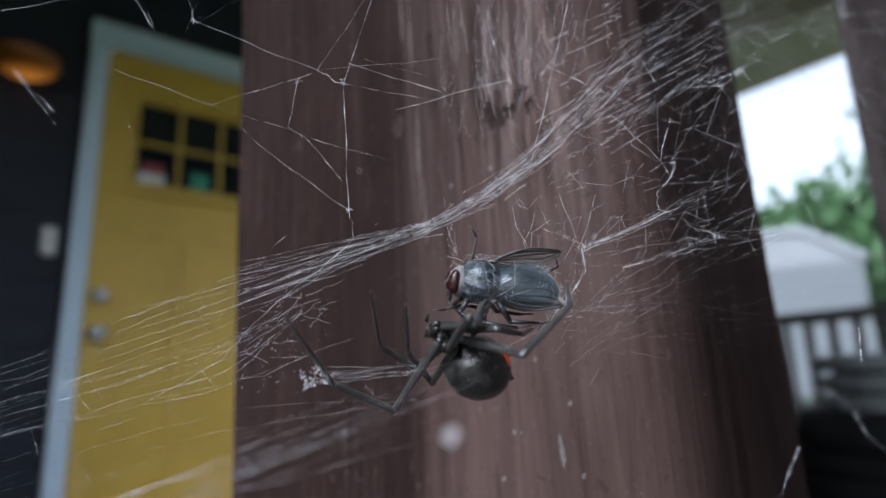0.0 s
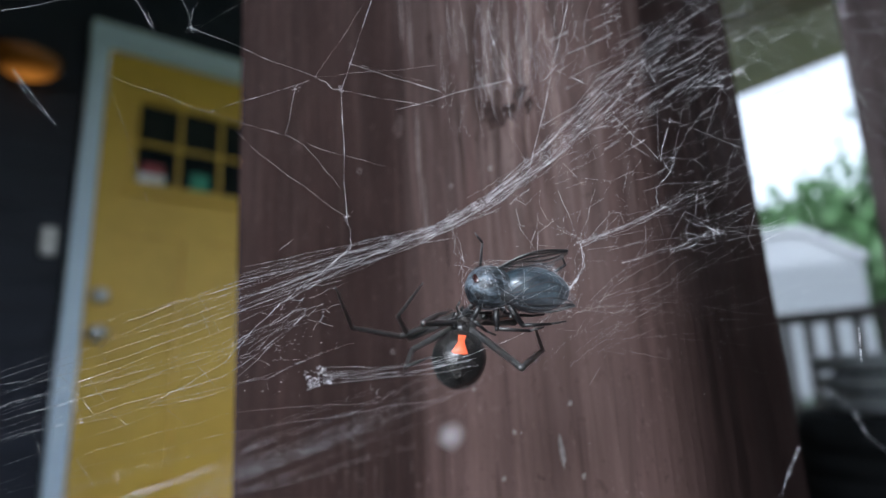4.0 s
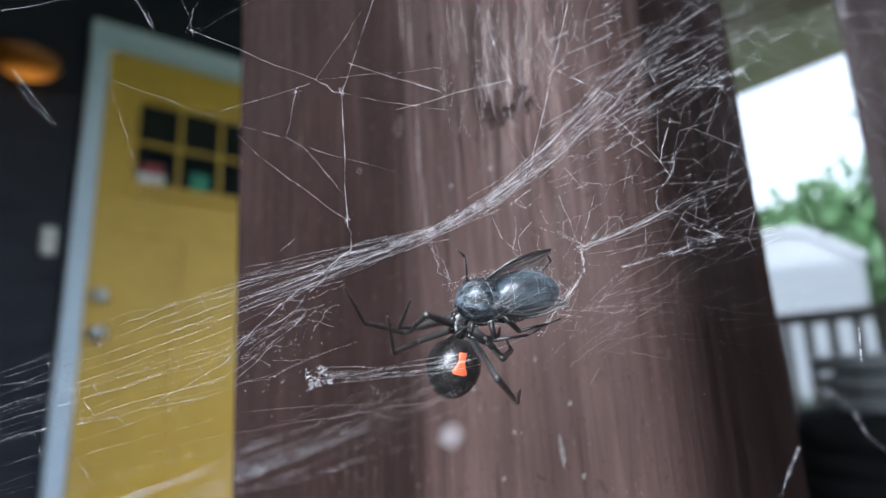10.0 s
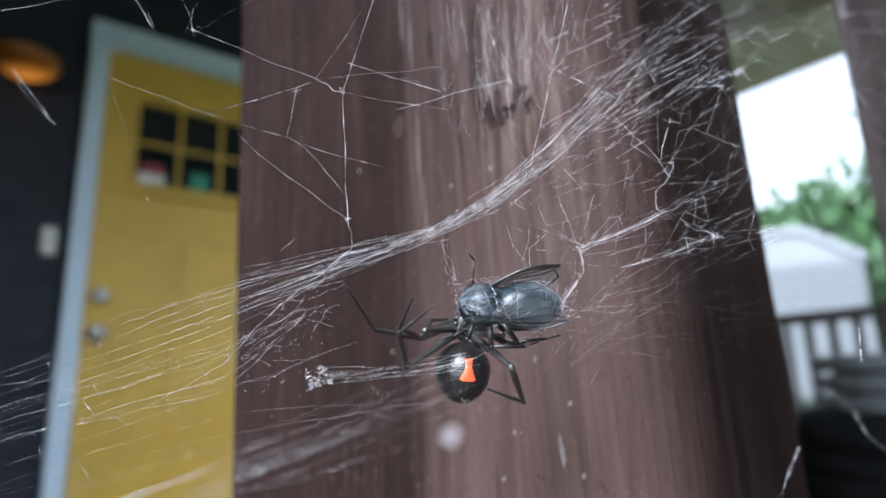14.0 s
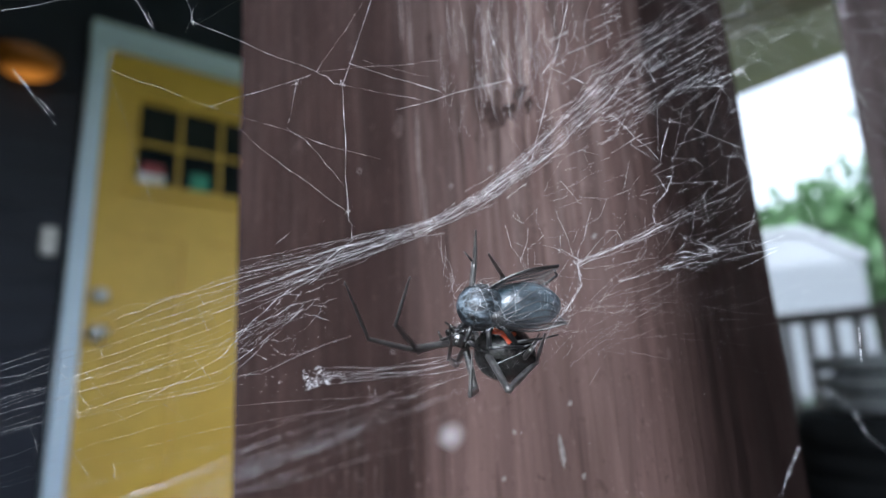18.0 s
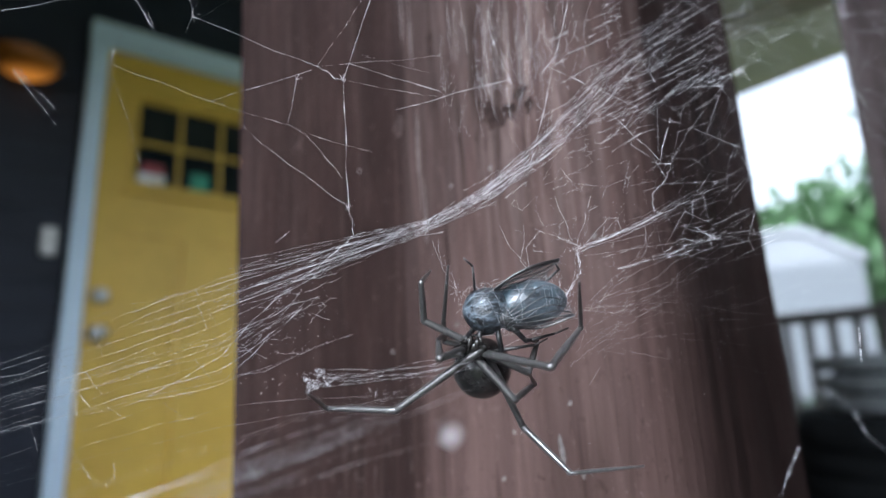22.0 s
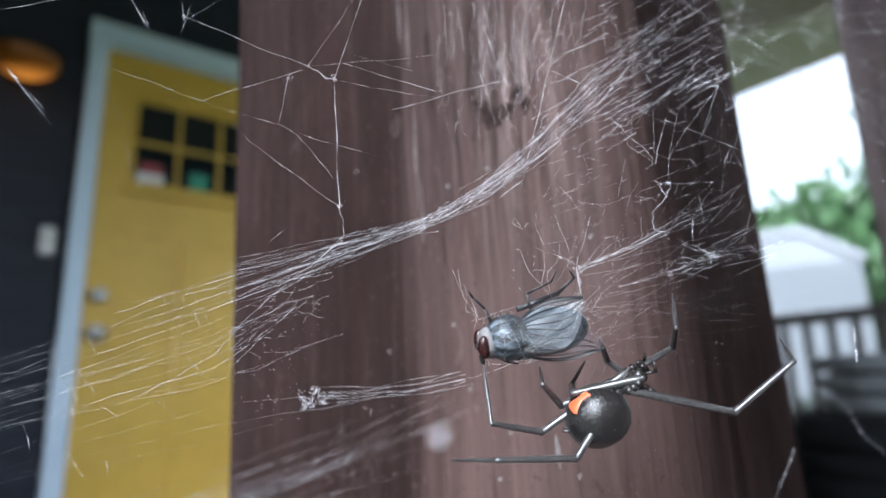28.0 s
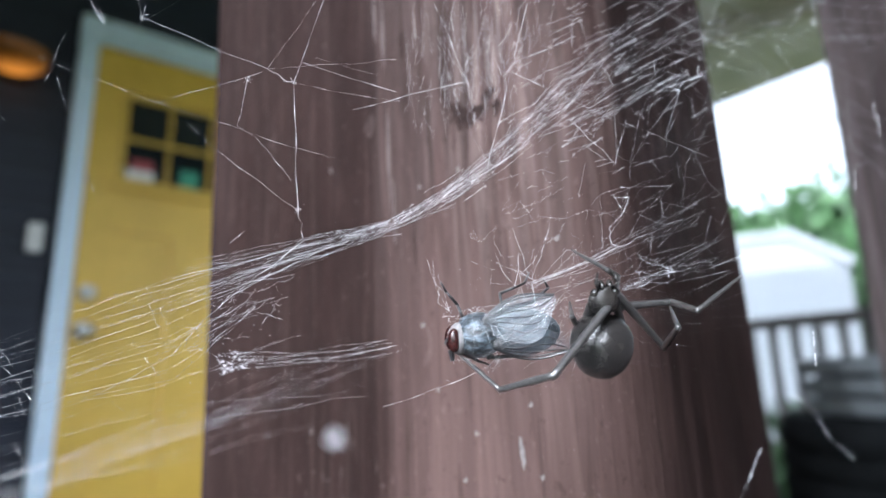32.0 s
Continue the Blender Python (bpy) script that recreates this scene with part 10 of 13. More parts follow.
    walk(LEGS['e'][2], [
        (0, pose(-0.00006, -0.00427, -0.00531, -37.8, -14.2, -40.1)), (0.5, pose(-0.00170, -0.00252, -0.00435, -27.5, -8.7, -31.2)),
        (1, pose(-0.00242, -0.00068, -0.00307, -12.3, -7.7, -28.5)), (1.33, pose(-0.00313, -0.00180, -0.00265, -41.7, -12.4, -37.8)),
        (1.67, pose(-0.00427, -0.00251, -0.00170, -72.7, -19.4, -42.5)), (2, pose(-0.00567, -0.00251, -0.00036, -106.5, -22.4, -42.5)),
        (3, pose(-0.00497, 0.00074, -0.00138, -108.6, -52.3, -30.8)), (3.83, pose(-0.00530, 0.00114, -0.00137, -107.1, -43.3, -35.1)),
        (4.67, pose(-0.00560, 0.00158, -0.00134, -106.0, -34.4, -38.5)), (5.5, pose(-0.00588, 0.00204, -0.00129, -104.9, -25.5, -41.3)),
        (6, pose(-0.00611, 0.00079, -0.00115, -96.7, -27.1, -41.0)), (7, pose(-0.00597, 0.00019, -0.00001, -92.4, -27.7, -40.9)),
        (7.5, pose(-0.00642, -0.00001, -0.00129, -97.3, -28.2, -40.9)), (8, pose(-0.00655, -0.00012, -0.00286, -99.5, -26.0, -41.3)),
        (9, pose(-0.00526, -0.00094, -0.00207, -101.4, -9.2, -44.5)), (10, pose(-0.00585, -0.00165, -0.00077, -69.8, -22.9, -45.6)),
        (11, pose(-0.00588, -0.00113, 0.00062, -87.4, -16.6, -44.2)), (12, pose(-0.00583, -0.00140, 0.00018, -80.0, -19.5, -44.6)),
        (13, pose(-0.00566, -0.00116, 0.00054, -87.9, -16.9, -44.3)), (14, pose(-0.00585, -0.00169, -0.00146, -87.7, -5.4, -43.8)),
        (14.5, pose(-0.00607, -0.00133, -0.00183, -95.6, -10.1, -43.7)), (14.84, pose(-0.00553, -0.00158, -0.00264, -155.2, 27.4, -69.7)),
        (15.17, pose(-0.00498, -0.00184, -0.00345, 130.3, 17.0, -117.6)), (15.83, pose(-0.00368, -0.00158, -0.00475, 137.6, 34.3, -99.3)),
        (16.5, pose(-0.00244, -0.00067, -0.00557, 153.8, 47.9, -73.4)), (16.75, pose(-0.00121, -0.00226, -0.00544, 156.1, 47.6, -74.4)),
        (17, pose(0.00005, -0.00362, -0.00469, 159.9, 47.9, -73.2)), (17.5, pose(-0.00139, -0.00598, -0.00174, 147.5, 38.2, -99.6)),
        (18, pose(0.00064, -0.00806, -0.00236, 149.7, 28.2, -118.9)), (18.5, pose(0.00064, -0.00449, 0.00005, 148.7, 27.3, -120.7)),
        (19, pose(0.00153, -0.00184, 0.00094, 146.4, 25.8, -123.3)), (19.5, pose(0.00172, -0.00494, 0.00073, 174.3, 28.8, -113.8)),
        (20, pose(0.00073, -0.00832, 0.00122, -149.2, 24.9, -94.1)), (21, pose(0.00044, -0.00833, 0.00139, -148.2, 25.2, -94.7)),
        (21.2, pose(0.00325, -0.00746, 0.00046, -158.5, 22.6, -89.0)), (21.4, pose(0.00567, -0.00551, 0.00013, -161.8, 17.7, -74.7)),
        (21.5, pose(0.00310, -0.00682, 0.00101, -111.8, 27.9, -86.4)), (21.6, pose(0.00053, -0.00814, 0.00189, -56.0, 42.7, -84.5)),
        (21.8, pose(0.00321, -0.00721, 0.00098, -37.6, 62.9, -54.0)), (22, pose(0.00531, -0.00523, 0.00074, 5.2, 70.7, 7.6)), (22.5, pose(0.00707, -0.00396, 0.00011, -9.3, 70.6, 0.3)),
        (23, pose(0.00856, -0.00183, 0.00115, -79.0, 21.1, -63.2)), (24, pose(0.00291, 0.00274, -0.00350, -92.1, 20.9, -63.2)), (24.17, pose(0.00319, 0.00319, -0.00300, -78.1, 14.5, -63.8)),
        (24.33, pose(0.00348, 0.00366, -0.00254, -63.8, 11.6, -64.8)), (24.5, pose(0.00381, 0.00416, -0.00204, -50.1, 12.2, -64.4)), (25, pose(0.00361, 0.00284, -0.00057, -21.7, 6.6, -72.2)),
        (25.12, pose(0.00334, 0.00293, -0.00172, -41.8, 4.5, -75.6)), (25.25, pose(0.00279, 0.00301, -0.00275, -62.5, 3.8, -76.2)),
        (25.38, pose(0.00198, 0.00306, -0.00363, -83.4, 5.6, -75.7)), (25.5, pose(0.00089, 0.00311, -0.00429, -104.5, 9.9, -75.9)),
        (26, pose(0.00213, 0.00308, -0.00267, -89.1, -10.6, -73.5)), (26.5, pose(0.00248, 0.00301, -0.00091, -74.2, -28.7, -76.3)), (27, pose(0.00208, 0.00286, 0.00067, -58.3, -44.9, -85.2)),
        (27.5, pose(0.00108, 0.00266, 0.00192, -39.1, -57.4, -102.6)), (27.75, pose(0.00169, 0.00160, -0.00061, 15.1, -60.2, -127.3)),
        (28, pose(0.00273, 0.00023, -0.00293, 60.5, -55.0, -139.8)), (28.1, pose(0.00140, 0.00041, -0.00400, 9.9, -69.7, -97.0)),
        (28.2, pose(-0.00020, 0.00059, -0.00450, -52.2, -60.1, -42.8)), (28.3, pose(-0.00191, 0.00079, -0.00443, -76.7, -38.5, -27.1)),
        (28.4, pose(-0.00359, 0.00102, -0.00375, -91.2, -15.2, -24.4)), (28.5, pose(-0.00506, 0.00128, -0.00237, -105.1, 7.4, -27.6)),
        (28.75, pose(-0.00801, 0.00336, -0.00332, -103.0, 16.7, -30.0)), (29, pose(-0.00963, 0.00690, -0.00421, -94.7, 21.8, -30.8)),
        (29.06, pose(-0.00755, 0.00558, -0.00594, -70.1, 60.6, -24.1)), (29.12, pose(-0.00547, 0.00426, -0.00767, 51.5, 70.9, 82.5)),
        (29.25, pose(-0.00129, 0.00245, -0.00746, -15.5, 77.0, 21.6)), (29.38, pose(0.00136, 0.00108, -0.00528, -59.7, 65.0, -23.5)),
        (29.5, pose(0.00202, -0.00002, -0.00253, -66.5, 49.7, -37.8)), (29.56, pose(0.00169, 0.00042, -0.00261, -57.1, 15.5, -59.0)),
        (29.62, pose(0.00136, 0.00086, -0.00268, -36.4, -12.8, -85.0)), (29.75, pose(0.00082, 0.00176, -0.00271, -55.4, -13.6, -85.7)),
        (29.88, pose(0.00036, 0.00268, -0.00267, -74.5, -14.5, -86.2)), (30, pose(-0.00003, 0.00362, -0.00256, -93.4, -16.2, -86.4)),
        (30.5, pose(-0.00085, 0.00130, -0.00291, -87.0, -15.6, -86.4)), (31, pose(-0.00256, 0.00012, -0.00281, -79.0, -16.1, -86.4)),
        (32, pose(-0.00272, -0.00170, -0.00051, -80.0, -18.4, -86.9))])
    walk(LEGS['f'][0], [
        (0, pose(-0.00090, 0.00090, -0.00020, -54.4, -24.2, -45.4)), (0.5, pose(-0.00090, 0.00090, -0.00020, -58.1, -12.2, -36.9)), (1, pose(-0.00090, 0.00090, -0.00020, -57.8, -0.2, -29.4)),
        (1.33, pose(-0.00090, 0.00090, -0.00020, -80.1, -13.0, -34.3)), (1.67, pose(-0.00090, 0.00090, -0.00020, -105.3, -21.5, -33.9)),
        (2, pose(-0.00090, 0.00090, -0.00020, -132.4, -24.5, -32.1)), (3, pose(-0.00090, 0.00090, -0.00020, -129.2, -18.1, -38.0)),
        (3.83, pose(-0.00090, 0.00090, -0.00020, -130.3, -13.4, -42.0)), (4.67, pose(-0.00090, 0.00090, -0.00020, -131.6, -8.7, -46.2)),
        (5.5, pose(-0.00090, 0.00090, -0.00020, -133.1, -4.0, -50.5)), (6, pose(-0.00090, 0.00090, -0.00020, -133.2, -10.0, -44.9)),
        (7, pose(-0.00090, 0.00090, -0.00020, -147.5, -8.9, -46.3)), (7.5, pose(-0.00090, 0.00090, -0.00020, -135.5, -10.6, -44.0)),
        (8, pose(-0.00090, 0.00090, -0.00020, -124.6, -13.8, -41.3)), (9, pose(-0.00090, 0.00090, -0.00020, -111.6, -16.7, -39.7)),
        (10, pose(-0.00090, 0.00090, -0.00020, -113.6, 7.2, -49.6)), (11, pose(-0.00090, 0.00090, -0.00020, -152.2, 26.0, -67.5)),
        (12, pose(-0.00090, 0.00090, -0.00020, -143.2, 22.2, -61.1)), (13, pose(-0.00090, 0.00090, -0.00020, -150.3, 24.6, -65.0)),
        (14, pose(-0.00090, 0.00090, -0.00020, -112.7, 5.4, -47.6)), (14.5, pose(-0.00090, 0.00090, -0.00020, -118.2, 1.5, -45.8)),
        (15.17, pose(-0.00090, 0.00090, -0.00020, -100.7, -24.0, -36.7)), (15.83, pose(-0.00090, 0.00090, -0.00020, -78.9, -45.0, -36.8)),
        (16.5, pose(-0.00090, 0.00090, -0.00020, -46.3, -65.7, -55.5)), (16.75, pose(-0.00090, 0.00090, -0.00020, -51.2, -60.3, -45.0)),
        (17, pose(-0.00090, 0.00090, -0.00020, -57.1, -57.1, -40.6)), (17.5, pose(-0.00090, 0.00090, -0.00020, -35.4, -77.1, -86.9)),
        (18, pose(-0.00090, 0.00090, -0.00020, 73.5, -51.5, 161.1)), (18.5, pose(-0.00090, 0.00090, -0.00020, 77.5, -25.3, 152.6)), (19, pose(-0.00090, 0.00090, -0.00020, 67.1, -6.9, 146.5)),
        (19.5, pose(-0.00090, 0.00090, -0.00020, 52.9, -6.0, 145.9)), (20, pose(-0.00090, 0.00090, -0.00020, 27.8, -15.3, 157.0)), (21, pose(-0.00090, 0.00090, -0.00020, 28.8, -14.3, 155.1)),
        (21.2, pose(-0.00090, 0.00090, -0.00020, 17.6, -21.7, 173.0)), (21.4, pose(-0.00090, 0.00090, -0.00020, 8.8, -26.3, -165.6)),
        (21.6, pose(-0.00090, 0.00090, -0.00020, 4.4, -28.6, -143.6)), (21.8, pose(-0.00090, 0.00090, -0.00020, 6.0, -30.2, -123.5)),
        (22, pose(-0.00090, 0.00090, -0.00020, 7.5, -30.4, -121.6)), (22.5, pose(-0.00090, 0.00090, -0.00020, 21.8, -28.3, -130.6)),
        (23, pose(-0.00090, 0.00090, -0.00020, 40.9, -22.1, -141.9)), (24, pose(-0.00090, 0.00090, -0.00020, 10.8, -24.6, -136.3)),
        (24.17, pose(-0.00090, 0.00090, -0.00020, 16.9, -19.1, -160.0)), (24.33, pose(-0.00090, 0.00090, -0.00020, 12.6, -13.9, 179.7)),
        (24.5, pose(-0.00090, 0.00090, -0.00020, -7.5, -12.8, 155.4)), (25, pose(-0.00090, 0.00090, -0.00020, -23.9, -3.7, -172.7)),
        (25.12, pose(-0.00090, 0.00090, -0.00020, -18.0, -9.5, 172.2)), (25.25, pose(-0.00090, 0.00090, -0.00020, -4.5, -12.4, 157.4)),
        (25.38, pose(-0.00090, 0.00090, -0.00020, 17.5, -10.9, 143.5)), (25.5, pose(-0.00090, 0.00090, -0.00020, 43.2, -8.4, 139.3)),
        (26, pose(-0.00090, 0.00090, -0.00020, 13.8, -11.5, 145.0)), (26.5, pose(-0.00090, 0.00090, -0.00020, -10.1, -12.0, 158.7)),
        (27, pose(-0.00090, 0.00090, -0.00020, -26.0, -7.2, 173.4)), (27.5, pose(-0.00090, 0.00090, -0.00020, -33.8, 2.0, -170.8)),
        (27.75, pose(-0.00090, 0.00090, -0.00020, -31.4, 2.2, -170.5)), (28, pose(-0.00090, 0.00090, -0.00020, -24.8, 5.0, -165.2)),
        (28.1, pose(-0.00090, 0.00090, -0.00020, -24.0, -1.2, -178.7)), (28.2, pose(-0.00090, 0.00090, -0.00020, -15.5, -5.0, 170.7)),
        (28.3, pose(-0.00090, 0.00090, -0.00020, -3.6, -5.8, 165.7)), (28.4, pose(-0.00090, 0.00090, -0.00020, 1.9, -5.8, 170.5)),
        (28.5, pose(-0.00090, 0.00090, -0.00020, 15.8, -6.0, 171.8)), (28.75, pose(-0.00090, 0.00090, -0.00020, -12.5, -5.9, 168.2)),
        (29, pose(-0.00090, 0.00090, -0.00020, -19.0, -6.9, 164.5)), (29.12, pose(-0.00090, 0.00090, -0.00020, -22.8, -2.9, 174.9)),
        (29.25, pose(-0.00090, 0.00090, -0.00020, -22.0, 0.9, -175.9)), (29.38, pose(-0.00090, 0.00090, -0.00020, -18.1, 3.6, -168.4)),
        (29.5, pose(-0.00090, 0.00090, -0.00020, -12.7, 5.1, -163.0)), (29.62, pose(-0.00090, 0.00090, -0.00020, -11.2, 5.0, -163.5)),
        (29.75, pose(-0.00090, 0.00090, -0.00020, -12.1, 5.0, -163.1)), (29.88, pose(-0.00090, 0.00090, -0.00020, -15.4, 5.0, -163.2)),
        (30, pose(-0.00090, 0.00090, -0.00020, -20.8, 4.5, -164.8)), (30.5, pose(-0.00090, 0.00090, -0.00020, -24.3, 0.0, -175.6)),
        (31, pose(-0.00090, 0.00090, -0.00020, -30.6, -4.1, 176.4)), (32, pose(-0.00090, 0.00090, -0.00020, -13.2, 2.8, -166.4))])
    walk(LEGS['f'][1], [
        (0, pose(0.00338, 0.00203, -0.00509, 6.5, -9.5, 111.3)), (0.5, pose(0.00214, 0.00298, -0.00568, 21.6, -10.0, 113.5)), (1, pose(0.00085, 0.00395, -0.00579, 34.4, -12.5, 118.4)),
        (1.33, pose(0.00095, 0.00102, -0.00654, 44.5, -1.6, 105.0)), (1.67, pose(0.00006, -0.00184, -0.00612, 51.9, 10.7, 94.1)), (1.83, pose(-0.00074, -0.00289, -0.00538, 5.0, -9.9, 130.7)),
        (2, pose(-0.00155, -0.00394, -0.00463, -44.0, 4.6, 170.1)), (3, pose(-0.00221, -0.00336, -0.00506, -58.4, -6.6, 161.0)),
        (3.83, pose(-0.00289, -0.00305, -0.00510, -53.4, -10.6, 158.4)), (4.67, pose(-0.00354, -0.00267, -0.00508, -48.3, -14.6, 155.0)),
        (5.5, pose(-0.00417, -0.00223, -0.00501, -42.8, -18.7, 150.8)), (6, pose(-0.00350, -0.00288, -0.00494, -45.7, -12.6, 157.2)),
        (7, pose(-0.00454, -0.00334, -0.00371, -53.9, -10.2, 159.3)), (7.5, pose(-0.00356, -0.00308, -0.00475, -62.7, -1.0, 165.1)),
        (8, pose(-0.00240, -0.00277, -0.00548, -69.1, 9.8, 169.9)), (9, pose(-0.00110, -0.00210, -0.00608, -83.1, -13.1, 164.3)), (10, pose(-0.00340, -0.00023, -0.00620, -77.5, 11.3, 168.4)),
        (11, pose(-0.00681, -0.00009, -0.00297, -70.6, 2.7, 165.9)), (12, pose(-0.00625, -0.00035, -0.00386, -72.6, 5.5, 166.9)), (13, pose(-0.00667, -0.00028, -0.00318, -63.6, 4.3, 166.4)),
        (13.5, pose(-0.00492, -0.00034, -0.00472, -14.0, -32.2, 122.7)), (14, pose(-0.00317, -0.00040, -0.00626, 48.7, -14.1, 65.1)),
        (14.5, pose(-0.00324, -0.00117, -0.00601, 47.8, -9.4, 60.9)), (15.17, pose(0.00048, -0.00166, -0.00613, 51.1, -19.3, 69.6)),
        (15.83, pose(0.00353, -0.00082, -0.00478, 52.1, -30.5, 79.4)), (16.5, pose(0.00532, -0.00010, -0.00216, 50.5, -42.1, 90.8)),
        (16.75, pose(0.00518, 0.00067, -0.00275, 61.1, -35.6, 85.1)), (17, pose(0.00497, 0.00060, -0.00321, 67.5, -24.7, 79.1)), (17.5, pose(0.00467, -0.00253, -0.00105, 62.4, -2.1, 68.4)),
        (17.67, pose(0.00418, -0.00251, 0.00055, 115.9, -12.8, 68.5)), (17.83, pose(0.00368, -0.00249, 0.00214, 172.0, -19.1, 59.5)),
        (18, pose(0.00318, -0.00248, 0.00374, -131.3, -15.4, 49.0)), (18.5, pose(0.00088, -0.00164, 0.00562, -129.1, -16.4, 49.9)),
        (19, pose(-0.00171, -0.00165, 0.00583, -139.1, -18.3, 51.8)), (19.5, pose(-0.00267, -0.00270, 0.00504, -125.1, -1.4, 36.4)),
        (20, pose(-0.00243, -0.00479, 0.00277, -113.5, 20.8, 24.0)), (21, pose(-0.00262, -0.00468, 0.00288, -113.6, 21.7, 23.6)), (21.2, pose(-0.00093, -0.00543, 0.00165, -95.0, 71.2, 5.9)),
        (21.4, pose(0.00115, -0.00531, 0.00070, -105.3, 57.4, 11.6)), (21.6, pose(0.00320, -0.00425, 0.00024, -109.6, 42.1, 19.0)),
        (21.8, pose(0.00476, -0.00244, 0.00039, -109.8, 26.9, 25.6)), (22, pose(0.00490, -0.00215, 0.00055, -108.2, 8.9, 32.1)), (22.5, pose(0.00451, -0.00221, 0.00196, -117.3, 3.9, 34.2)),
        (23, pose(0.00346, -0.00202, 0.00380, -128.8, -2.3, 38.3)), (24, pose(0.00395, -0.00343, 0.00093, -119.8, -2.6, 38.4)), (24.17, pose(0.00185, -0.00482, 0.00161, -134.0, -9.8, 43.9)),
        (24.33, pose(-0.00059, -0.00554, 0.00120, -149.0, -14.6, 50.0)), (24.5, pose(-0.00380, -0.00497, -0.00104, -164.4, -17.0, 55.9)),
        (24.75, pose(-0.00205, -0.00504, -0.00195, -134.2, -33.3, 85.5)), (25, pose(-0.00030, -0.00511, -0.00286, -109.0, -60.4, 109.3)),
        (25.12, pose(-0.00209, -0.00527, -0.00221, -103.4, -59.2, 108.5)), (25.25, pose(-0.00354, -0.00513, -0.00071, -96.8, -59.3, 108.6)),
        (25.38, pose(-0.00434, -0.00438, 0.00174, -94.3, -9.8, 102.9)), (25.5, pose(-0.00354, -0.00318, 0.00427, -68.9, -8.2, 103.1)),
        (26, pose(-0.00432, -0.00453, 0.00134, -96.6, 2.4, 104.5)), (26.5, pose(-0.00349, -0.00507, -0.00133, -122.2, 18.1, 98.9)),
        (27, pose(-0.00194, -0.00495, -0.00307, -151.6, 29.2, 86.1)), (27.5, pose(0.00011, -0.00449, -0.00387, 175.6, 32.8, 66.1)),
        (27.75, pose(0.00016, -0.00463, -0.00364, 153.4, 33.5, 69.1)), (28, pose(0.00086, -0.00483, -0.00296, 140.7, 34.3, 70.6)),
        (28.1, pose(-0.00081, -0.00513, -0.00289, 176.8, 42.1, 95.7)), (28.2, pose(-0.00208, -0.00535, -0.00195, -145.1, 35.9, 123.7)),
        (28.3, pose(-0.00257, -0.00547, -0.00062, -117.4, 17.5, 141.5)), (28.4, pose(-0.00197, -0.00561, 0.00002, -98.2, -7.8, 149.5)),
        (28.5, pose(-0.00162, -0.00541, 0.00159, -83.6, -35.9, 150.0)), (28.62, pose(-0.00199, -0.00539, -0.00002, -101.6, -70.9, 152.7)),
        (28.75, pose(-0.00236, -0.00538, -0.00162, 102.6, -71.9, -65.4)), (29, pose(-0.00281, -0.00505, -0.00233, -157.8, -87.2, -174.7)),
        (29.12, pose(-0.00157, -0.00515, -0.00275, -121.4, -85.3, 151.5)), (29.25, pose(-0.00042, -0.00520, -0.00267, -100.5, -79.2, 134.2)),
        (29.38, pose(0.00048, -0.00522, -0.00225, -93.5, -69.2, 129.7)), (29.5, pose(0.00110, -0.00522, -0.00164, -92.4, -56.4, 128.3)),
        (29.62, pose(0.00105, -0.00528, -0.00147, -81.2, -74.6, 125.8)), (29.75, pose(0.00109, -0.00524, -0.00157, 64.0, -84.0, -16.4)),
        (29.88, pose(0.00109, -0.00515, -0.00194, 82.6, -63.4, -38.0)), (30, pose(0.00090, -0.00500, -0.00254, 78.9, -43.5, -43.5)),
        (30.5, pose(-0.00044, -0.00510, -0.00291, 64.4, -57.2, -36.4)), (31, pose(-0.00150, -0.00475, -0.00356, 38.3, -66.2, -21.4)),
        (32, pose(0.00069, -0.00533, -0.00170, 77.7, -50.1, -40.1))])
